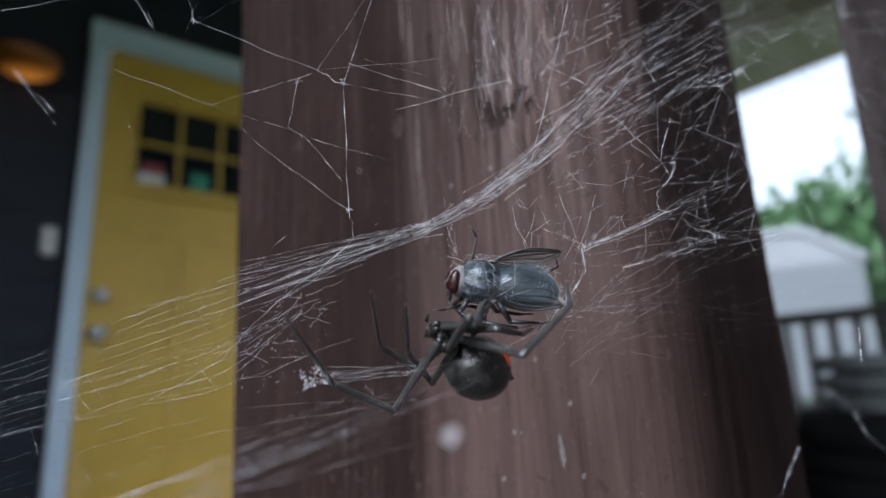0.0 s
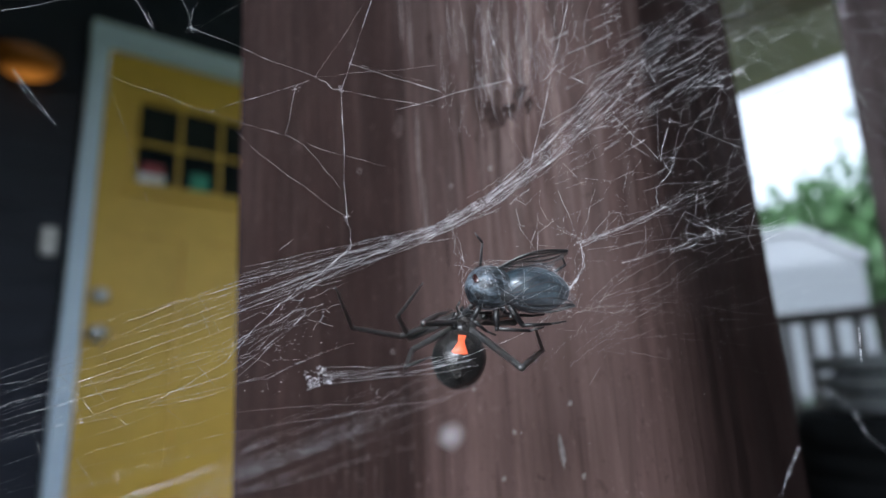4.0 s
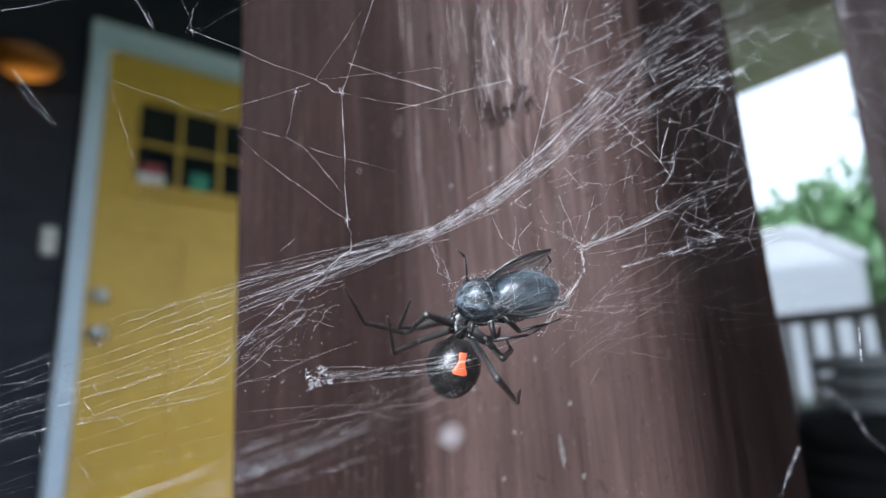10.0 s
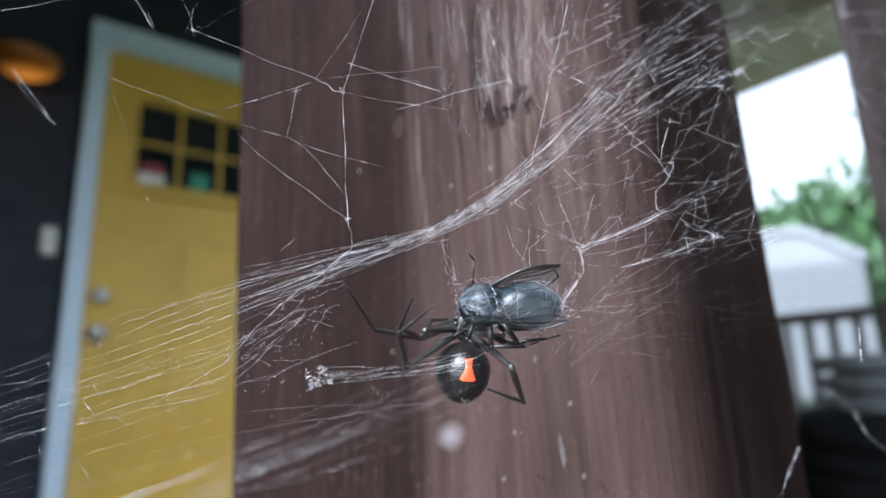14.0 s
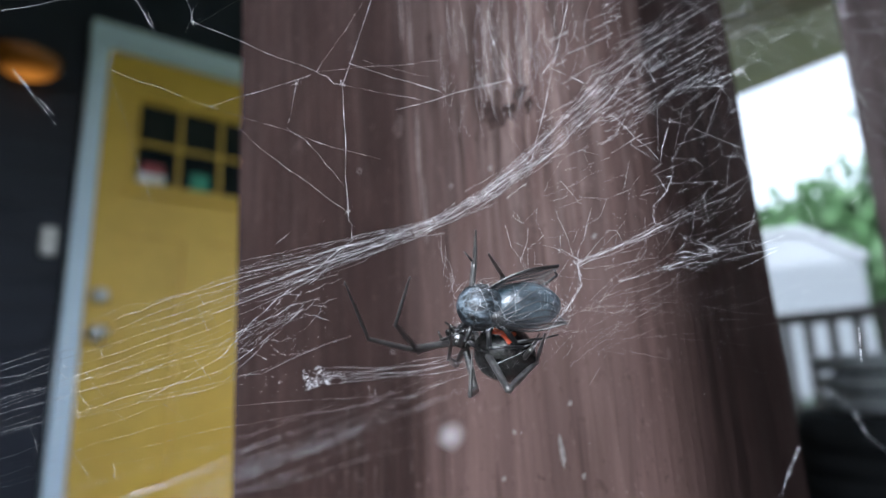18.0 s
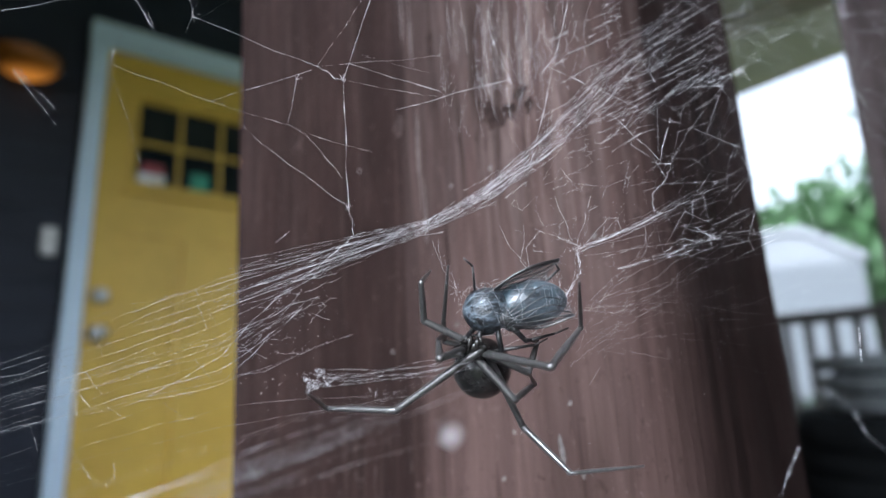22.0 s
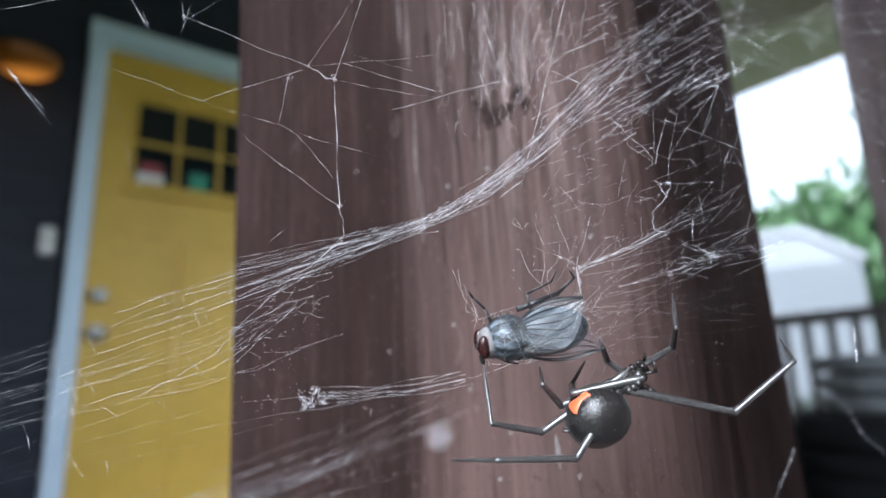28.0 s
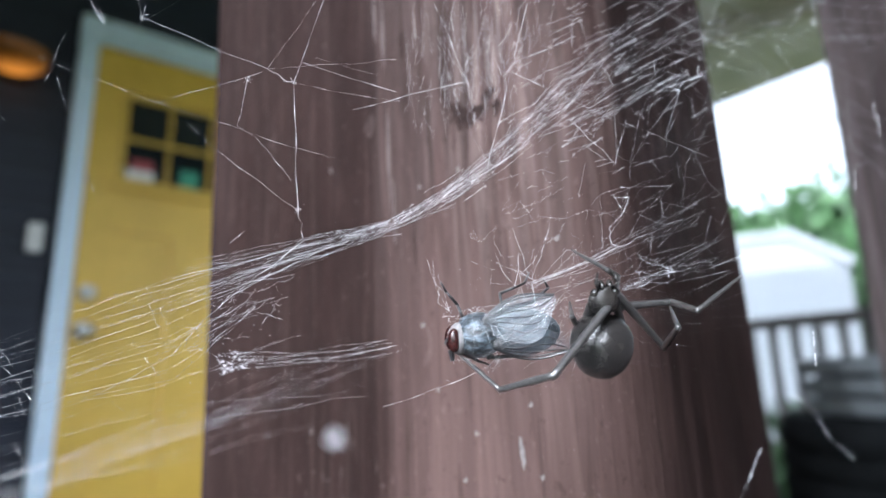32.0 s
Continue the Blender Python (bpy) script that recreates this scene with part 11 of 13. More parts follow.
    walk(LEGS['f'][2], [
        (0, pose(-0.00012, 0.00059, -0.00467, 13.5, -21.2, 115.5)), (0.5, pose(-0.00101, 0.00134, -0.00429, 26.5, -20.0, 111.8)), (1, pose(-0.00170, 0.00204, -0.00369, 39.0, -19.4, 110.8)),
        (1.33, pose(-0.00166, 0.00024, -0.00387, 46.7, -2.4, 92.4)), (1.67, pose(-0.00232, -0.00146, -0.00318, 47.9, 16.1, 75.4)), (2, pose(-0.00182, -0.00668, -0.00727, 43.9, 33.7, 56.8)),
        (3, pose(-0.00322, -0.00513, -0.00828, 52.4, 33.7, 56.8)), (3.83, pose(-0.00425, -0.00496, -0.00810, 53.8, 36.1, 54.7)), (4.67, pose(-0.00527, -0.00466, -0.00783, 55.1, 38.5, 52.5)),
        (5.5, pose(-0.00626, -0.00426, -0.00746, 56.5, 40.9, 50.4)), (6, pose(-0.00508, -0.00510, -0.00760, 53.3, 34.5, 56.1)), (7, pose(-0.00585, -0.00525, -0.00673, 59.0, 44.6, 47.3)),
        (7.5, pose(-0.00406, -0.00475, -0.00813, 53.2, 35.8, 55.0)), (8, pose(-0.00205, -0.00421, -0.00898, 42.7, 30.8, 60.4)), (9, pose(-0.00205, -0.00230, -0.00976, 48.0, 17.1, 75.1)),
        (10, pose(-0.00285, -0.00119, -0.00985, 54.0, 17.6, 74.7)), (11, pose(-0.00695, -0.00136, -0.00655, 71.8, 25.1, 70.6)), (12, pose(-0.00617, -0.00153, -0.00748, 69.2, 23.0, 71.4)),
        (13, pose(-0.00682, -0.00199, -0.00658, 72.9, 19.5, 72.7)), (14, pose(-0.00574, 0.00003, -0.00349, 63.9, 3.0, 79.3)), (14.5, pose(-0.00570, -0.00033, -0.00323, 64.2, 10.2, 75.8)),
        (15.17, pose(-0.00210, -0.00174, -0.00333, 54.6, -1.7, 82.8)), (15.83, pose(0.00095, -0.00189, -0.00220, 43.9, -13.4, 93.0)),
        (16.5, pose(0.00293, -0.00210, 0.00002, 30.8, -23.4, 106.6)), (16.75, pose(0.00319, -0.00111, -0.00004, 38.2, -19.7, 100.9)),
        (17, pose(0.00326, -0.00057, -0.00001, 41.9, -13.3, 92.9)), (17.25, pose(0.00313, -0.00128, 0.00116, -22.8, -12.4, 87.3)),
        (17.5, pose(0.00299, -0.00200, 0.00232, -87.9, -17.0, 84.1)), (18, pose(0.00558, -0.00355, 0.00098, -40.7, -15.5, 84.8)), (18.5, pose(0.00326, -0.00254, 0.00279, -84.2, 3.9, 94.9)),
        (19, pose(0.00104, -0.00281, 0.00347, -109.6, 7.7, 94.4)), (19.5, pose(-0.00132, -0.00442, 0.00192, -116.8, 21.0, 88.6)), (20, pose(-0.00294, -0.00668, -0.00049, -125.4, 34.9, 79.2)),
        (21, pose(-0.00319, -0.00659, -0.00036, -125.4, 36.4, 77.8)), (21.2, pose(-0.00447, -0.00614, 0.00043, -139.8, 21.8, 93.0)),
        (21.4, pose(-0.00168, -0.00691, -0.00127, -155.3, 9.9, 112.2)), (21.6, pose(0.00135, -0.00624, -0.00242, -171.0, 3.0, 135.0)),
        (21.8, pose(0.00386, -0.00431, -0.00280, 174.4, 2.2, 160.0)), (22, pose(0.00506, -0.00346, -0.00303, 163.3, 7.5, -173.7)),
        (22.5, pose(0.00530, -0.00378, -0.00141, -179.2, 8.8, -164.6)), (23, pose(0.00503, -0.00382, 0.00084, -137.2, 6.6, -159.1)),
        (24, pose(0.00524, -0.00482, -0.00237, -178.8, 6.0, -157.7)), (24.17, pose(0.00402, -0.00640, -0.00109, -166.3, 6.6, -162.1)),
        (24.33, pose(0.00223, -0.00726, -0.00070, -161.1, 9.5, -171.9)), (24.41, pose(0.00082, -0.00702, -0.00136, -159.1, 22.7, 151.6)),
        (24.5, pose(-0.00059, -0.00678, -0.00202, -166.7, 34.2, 110.9)), (25, pose(-0.00017, -0.00174, -0.00464, 161.6, 32.3, 62.8)),
        (25.12, pose(-0.00227, -0.00198, -0.00411, -173.7, 33.3, 74.0)), (25.25, pose(-0.00415, -0.00190, -0.00264, -149.6, 31.0, 82.2)),
        (25.38, pose(-0.00421, -0.00369, -0.00200, -127.2, 26.9, 87.4)), (25.5, pose(-0.00499, -0.00299, 0.00076, -105.7, 24.4, 88.8)),
        (26, pose(-0.00386, -0.00458, -0.00244, -131.1, 25.9, 87.9)), (26.25, pose(-0.00259, -0.00516, -0.00342, -159.5, -8.4, 134.6)),
        (26.5, pose(-0.00133, -0.00574, -0.00439, 156.1, -6.6, -168.1)), (27, pose(0.00134, -0.00606, -0.00465, 157.6, -4.0, -162.0)),
        (27.5, pose(0.00364, -0.00589, -0.00362, 160.7, -1.5, -155.5)), (27.75, pose(0.00368, -0.00497, -0.00222, -169.2, -0.9, -146.4)),
        (28, pose(0.00410, -0.00453, -0.00097, -140.3, -2.1, -143.8)), (28.1, pose(0.00295, -0.00461, -0.00273, -159.6, -7.8, -133.9)),
        (28.2, pose(0.00123, -0.00468, -0.00372, 178.7, -8.6, -129.4)), (28.3, pose(-0.00068, -0.00474, -0.00384, 158.0, -9.1, -132.1)),
        (28.4, pose(-0.00213, -0.00488, -0.00371, 141.0, -14.2, -140.8)), (28.45, pose(-0.00294, -0.00477, -0.00259, -165.2, -19.9, -168.2)),
        (28.5, pose(-0.00375, -0.00467, -0.00147, -115.4, -2.6, 171.0)), (28.75, pose(-0.00459, -0.00251, -0.00047, -93.0, 5.2, 169.0)),
        (29, pose(-0.00457, -0.00167, -0.00240, -73.2, 7.9, 169.3)), (29.12, pose(-0.00347, -0.00186, -0.00301, -76.1, 27.7, 175.0)),
        (29.25, pose(-0.00249, -0.00208, -0.00337, -75.2, 48.1, -178.4)), (29.38, pose(-0.00161, -0.00234, -0.00360, -65.4, 68.4, -164.8)),
        (29.5, pose(-0.00073, -0.00263, -0.00374, 10.1, 81.2, -86.4)), (29.62, pose(-0.00155, -0.00268, -0.00247, -68.7, 66.6, -165.1)),
        (29.75, pose(-0.00171, -0.00268, -0.00121, -79.5, 44.1, -176.2)), (29.88, pose(-0.00127, -0.00268, -0.00025, -82.8, 21.1, 179.5)),
        (30, pose(-0.00047, -0.00270, 0.00017, -83.7, -2.0, 176.8)), (30.5, pose(-0.00178, -0.00206, -0.00105, -72.2, 17.4, -179.0)),
        (31, pose(-0.00242, -0.00118, -0.00260, -53.0, 32.2, -170.6)), (32, pose(-0.00097, -0.00287, 0.00068, -74.8, 12.9, 179.2))])
    walk(LEGS['g'][0], [
        (0, pose(0.00100, -0.00025, -0.00020, -53.0, -11.5, -22.8)), (0.5, pose(0.00100, -0.00025, -0.00020, -42.7, -16.0, -26.9)),
        (1, pose(0.00100, -0.00025, -0.00020, -36.8, -22.1, -34.7)), (1.33, pose(0.00100, -0.00025, -0.00020, -51.0, -30.0, -43.8)),
        (1.67, pose(0.00100, -0.00025, -0.00020, -63.7, -39.3, -51.1)), (2, pose(0.00100, -0.00025, -0.00020, -74.8, -49.4, -56.4)),
        (3, pose(0.00100, -0.00025, -0.00020, -84.9, -54.6, -57.9)), (3.83, pose(0.00100, -0.00025, -0.00020, -86.5, -50.7, -57.4)),
        (4.67, pose(0.00100, -0.00025, -0.00020, -87.5, -46.9, -57.1)), (5.5, pose(0.00100, -0.00025, -0.00020, -88.2, -43.2, -56.9)),
        (6, pose(0.00100, -0.00025, -0.00020, -79.5, -44.1, -57.0)), (7, pose(0.00100, -0.00025, -0.00020, -91.2, -34.6, -56.0)),
        (7.5, pose(0.00100, -0.00025, -0.00020, -79.6, -47.1, -57.4)), (8, pose(0.00100, -0.00025, -0.00020, -65.4, -61.1, -64.9)),
        (9, pose(0.00100, -0.00025, -0.00020, -69.0, -48.1, -55.5)), (10, pose(0.00100, -0.00025, -0.00020, -70.2, -35.2, -49.1)),
        (11, pose(0.00100, -0.00025, -0.00020, -88.5, -38.8, -49.9)), (12, pose(0.00100, -0.00025, -0.00020, -83.5, -38.8, -49.9)),
        (13, pose(0.00100, -0.00025, -0.00020, -84.9, -37.9, -49.8)), (14, pose(0.00100, -0.00025, -0.00020, -71.5, -35.3, -49.1)),
        (14.5, pose(0.00100, -0.00025, -0.00020, -73.8, -39.8, -50.9)), (15.17, pose(0.00100, -0.00025, -0.00020, -62.4, -21.3, -42.3)),
        (15.83, pose(0.00100, -0.00025, -0.00020, -49.8, -5.7, -31.6)), (16.5, pose(0.00100, -0.00025, -0.00020, -38.6, 7.6, -18.0)),
        (16.75, pose(0.00100, -0.00025, -0.00020, -45.3, 2.1, -24.1)), (17, pose(0.00100, -0.00025, -0.00020, -49.7, -4.5, -30.2)),
        (17.5, pose(0.00100, -0.00025, -0.00020, -76.2, -8.5, -32.2)), (18, pose(0.00100, -0.00025, -0.00020, -103.8, -11.0, -32.2)),
        (18.5, pose(0.00100, -0.00025, -0.00020, -76.5, -26.2, -32.2)), (19, pose(0.00100, -0.00025, -0.00020, -45.2, -34.5, -37.5)),
        (19.5, pose(0.00100, -0.00025, -0.00020, -45.1, -44.3, -50.1)), (20, pose(0.00100, -0.00025, -0.00020, -39.4, -53.6, -65.6)),
        (21, pose(0.00100, -0.00025, -0.00020, -40.4, -54.9, -68.1)), (21.2, pose(0.00100, -0.00025, -0.00020, -26.0, -47.2, -49.6)),
        (21.4, pose(0.00100, -0.00025, -0.00020, -10.7, -42.2, -28.6)), (21.6, pose(0.00100, -0.00025, -0.00020, 0.1, -40.2, -0.9)),
        (21.8, pose(0.00100, -0.00025, -0.00020, -1.5, -39.7, 49.7)), (22, pose(0.00100, -0.00025, -0.00020, -13.1, -37.0, 75.7)),
        (22.5, pose(0.00100, -0.00025, -0.00020, -7.7, -36.6, 78.8)), (23, pose(0.00100, -0.00025, -0.00020, -24.8, -27.5, 114.2)),
        (24, pose(0.00100, -0.00025, -0.00020, 10.3, -25.5, 131.8)), (24.17, pose(0.00100, -0.00025, -0.00020, 1.3, -25.7, 134.4)),
        (24.33, pose(0.00100, -0.00025, -0.00020, -9.5, -25.6, 135.8)), (24.5, pose(0.00100, -0.00025, -0.00020, -23.9, -22.6, 147.0)),
        (25, pose(0.00100, -0.00025, -0.00020, -65.8, -31.3, 137.2)), (25.12, pose(0.00100, -0.00025, -0.00020, -44.3, -41.8, 128.1)),
        (25.25, pose(0.00100, -0.00025, -0.00020, -19.3, -47.5, 115.4)), (25.38, pose(0.00100, -0.00025, -0.00020, 1.4, -47.9, 110.9)),
        (25.5, pose(0.00100, -0.00025, -0.00020, 27.9, -45.0, 94.8)), (26, pose(0.00100, -0.00025, -0.00020, 12.9, -47.7, 105.2)),
        (26.5, pose(0.00100, -0.00025, -0.00020, 2.2, -47.8, 106.4)), (27, pose(0.00100, -0.00025, -0.00020, -22.4, -37.5, 175.6)),
        (27.5, pose(0.00100, -0.00025, -0.00020, -15.5, -34.7, -174.6)), (27.75, pose(0.00100, -0.00025, -0.00020, -12.6, -33.3, -167.6)),
        (28, pose(0.00100, -0.00025, -0.00020, -19.3, -32.2, -162.9)), (28.1, pose(0.00100, -0.00025, -0.00020, -11.6, -28.6, -148.2)),
        (28.2, pose(0.00100, -0.00025, -0.00020, -27.1, -24.3, -134.4)), (28.3, pose(0.00100, -0.00025, -0.00020, -48.6, -20.6, -129.2)),
        (28.4, pose(0.00100, -0.00025, -0.00020, -71.7, -22.3, -130.3)), (28.5, pose(0.00100, -0.00025, -0.00020, -95.0, -30.3, -131.3)),
        (28.75, pose(0.00100, -0.00025, -0.00020, -108.8, -46.7, -126.9)), (29, pose(0.00100, -0.00025, -0.00020, -145.0, -56.0, -115.8)),
        (29.12, pose(0.00100, -0.00025, -0.00020, -88.2, -35.8, -130.2)), (29.25, pose(0.00100, -0.00025, -0.00020, -51.8, -28.3, -126.9)),
        (29.38, pose(0.00100, -0.00025, -0.00020, -14.5, -31.5, -132.7)), (29.5, pose(0.00100, -0.00025, -0.00020, 23.9, -29.9, -155.3)),
        (29.62, pose(0.00100, -0.00025, -0.00020, 3.9, -32.0, -145.6)), (29.75, pose(0.00100, -0.00025, -0.00020, -14.5, -31.6, -141.6)),
        (29.88, pose(0.00100, -0.00025, -0.00020, -29.0, -32.3, -143.4)), (30, pose(0.00100, -0.00025, -0.00020, -38.5, -35.6, -149.4)),
        (30.5, pose(0.00100, -0.00025, -0.00020, -58.9, -28.2, -141.7)), (31, pose(0.00100, -0.00025, -0.00020, -71.8, -13.0, -134.3)),
        (32, pose(0.00100, -0.00025, -0.00020, -25.1, -25.3, -145.8))])
    walk(LEGS['g'][1], [
        (0, pose(0.00350, 0.00300, -0.00537, 69.4, -60.6, 80.3)), (0.5, pose(0.00430, 0.00352, -0.00450, 53.0, -56.9, 76.4)), (1, pose(0.00523, 0.00325, -0.00387, 42.6, -48.3, 63.6)),
        (1.33, pose(0.00572, 0.00098, -0.00464, 49.8, -31.2, 42.6)), (1.67, pose(0.00563, -0.00133, -0.00478, 48.3, -12.6, 25.4)), (2, pose(0.00512, -0.00331, -0.00435, 42.4, 5.9, 7.4)),
        (3, pose(0.00434, -0.00448, -0.00400, 27.2, -9.9, 29.7)), (3.83, pose(0.00409, -0.00433, -0.00437, 31.7, -4.9, 20.9)), (4.67, pose(0.00385, -0.00414, -0.00471, 35.3, 0.4, 12.8)),
        (5.5, pose(0.00364, -0.00392, -0.00501, 38.1, 6.2, 5.1)), (6, pose(0.00446, -0.00338, -0.00486, 40.6, -0.2, 12.9)), (7, pose(0.00297, -0.00344, -0.00563, 41.8, 3.0, 9.2)),
        (7.5, pose(0.00457, -0.00361, -0.00462, 42.8, -0.9, 13.5)), (8, pose(0.00572, -0.00384, -0.00310, 42.8, -5.1, 18.0)), (9, pose(0.00555, -0.00268, -0.00432, 44.8, -12.3, 25.6)),
        (10, pose(0.00503, -0.00149, -0.00528, 91.6, 1.3, 20.2)), (11, pose(0.00379, -0.00331, -0.00534, 56.8, 9.1, 17.9)), (12, pose(0.00422, -0.00291, -0.00531, 57.8, 5.4, 20.3)),
        (13, pose(0.00405, -0.00296, -0.00539, 56.7, 7.3, 19.1)), (14, pose(0.00495, -0.00161, -0.00531, 59.9, -2.4, 25.1)), (14.5, pose(0.00499, -0.00224, -0.00507, 53.0, 1.7, 22.4)),
        (15.17, pose(0.00463, 0.00058, -0.00565, 49.9, -11.8, 33.1)), (15.83, pose(0.00366, 0.00312, -0.00521, 44.4, -24.9, 45.8)),
        (16.5, pose(0.00208, 0.00482, -0.00428, 34.5, -35.9, 61.1)), (16.75, pose(0.00273, 0.00406, -0.00489, 20.4, -39.1, 68.9)), (17, pose(0.00349, 0.00325, -0.00522, 5.7, -41.1, 80.2)),
        (17.5, pose(0.00264, 0.00057, -0.00654, -13.5, -41.0, 81.6)), (18, pose(0.00119, -0.00224, -0.00649, -52.4, -25.2, 110.1)),
        (18.5, pose(0.00422, -0.00046, -0.00596, 3.7, -39.1, 74.9)), (19, pose(0.00593, 0.00182, -0.00406, 29.8, -38.3, 71.5)), (19.5, pose(0.00667, 0.00023, -0.00355, 17.3, -29.5, 47.4)),
        (20, pose(0.00704, -0.00122, -0.00269, -4.9, -27.6, 27.6)), (21, pose(0.00697, -0.00163, -0.00266, -7.0, -27.8, 25.1)), (21.2, pose(0.00689, 0.00198, -0.00216, -8.7, -24.4, 52.1)),
        (21.4, pose(0.00483, 0.00505, -0.00111, -18.2, -18.4, 78.7)), (21.6, pose(0.00109, 0.00635, -0.00019, -33.0, -8.6, 99.5)),
        (21.7, pose(-0.00143, 0.00523, -0.00026, -64.3, -26.6, 83.0)), (21.8, pose(-0.00396, 0.00410, -0.00033, -97.7, -50.1, 78.3)),
        (22, pose(-0.00500, 0.00221, -0.00140, -78.1, -49.4, 78.4)), (22.5, pose(-0.00531, 0.00153, -0.00091, 19.2, -79.1, -14.3)),
        (23, pose(-0.00499, -0.00153, -0.00266, 86.0, -62.1, -51.9)), (24, pose(-0.00351, -0.00495, 0.00086, 2.4, -84.0, 15.5)),
        (24.17, pose(-0.00367, -0.00491, -0.00006, -47.7, -80.6, 70.1)), (24.33, pose(-0.00387, -0.00459, -0.00118, -65.7, -73.7, 90.3)),
        (24.5, pose(-0.00315, -0.00475, -0.00267, -73.4, -64.4, 100.0)), (24.75, pose(-0.00314, -0.00243, -0.00401, -136.6, -60.6, 97.7)),
        (25, pose(-0.00313, -0.00010, -0.00534, 165.0, -59.6, 89.9)), (25.12, pose(-0.00461, -0.00074, -0.00364, -150.9, -56.7, 47.6)),
        (25.25, pose(-0.00532, -0.00147, -0.00167, -125.2, -41.2, 21.8)), (25.38, pose(-0.00512, -0.00272, -0.00009, -114.2, -20.9, 8.5)),
        (25.5, pose(-0.00463, -0.00291, 0.00198, -113.4, 3.4, -2.2)), (26, pose(-0.00492, -0.00299, 0.00079, -113.1, -15.1, 5.7)),
        (26.5, pose(-0.00527, -0.00229, -0.00003, -119.0, -30.7, 13.9)), (26.75, pose(-0.00313, -0.00426, -0.00111, -66.8, -10.9, 12.9)),
        (27, pose(-0.00099, -0.00622, -0.00219, -16.1, 2.2, 27.7)), (27.5, pose(0.00060, -0.00668, -0.00165, -29.5, 0.4, 23.3)), (27.75, pose(0.00162, -0.00671, -0.00140, -53.6, 4.1, 27.6)),
        (28, pose(0.00172, -0.00655, -0.00205, -80.5, 4.4, 27.7)), (28.1, pose(0.00387, -0.00608, -0.00137, -66.5, 17.5, 31.6)), (28.2, pose(0.00433, -0.00525, -0.00294, -51.7, 28.6, 38.8)),
        (28.3, pose(0.00328, -0.00436, -0.00484, -35.4, 35.6, 47.5)), (28.4, pose(0.00104, -0.00340, -0.00600, -27.0, 37.4, 51.2)),
        (28.5, pose(-0.00162, -0.00236, -0.00588, -4.0, 40.3, 64.4)), (28.75, pose(-0.00343, -0.00260, -0.00449, -42.3, 31.0, 38.2)),
        (29, pose(-0.00523, -0.00072, -0.00232, -69.9, 20.9, 30.7)), (29.12, pose(-0.00133, -0.00333, -0.00555, 4.6, 24.6, 36.9)),
        (29.25, pose(0.00278, -0.00466, -0.00477, -4.2, 24.6, 36.8)), (29.38, pose(0.00511, -0.00522, -0.00161, -15.2, 24.4, 35.1)),
        (29.5, pose(0.00474, -0.00517, 0.00212, -28.4, 22.8, 31.0)), (29.62, pose(0.00491, -0.00555, 0.00018, -9.3, 27.1, 44.7)), (29.75, pose(0.00429, -0.00580, -0.00161, 12.3, 26.8, 55.5)),
        (29.88, pose(0.00307, -0.00590, -0.00290, 33.8, 24.6, 61.3)), (30, pose(0.00157, -0.00591, -0.00354, 54.5, 23.6, 62.4)), (30.5, pose(0.00102, -0.00458, -0.00518, 43.0, 29.5, 56.7)),
        (31, pose(0.00148, -0.00270, -0.00631, 31.0, 35.4, 47.5)), (32, pose(0.00337, -0.00587, -0.00273, 42.7, 28.5, 58.3))])
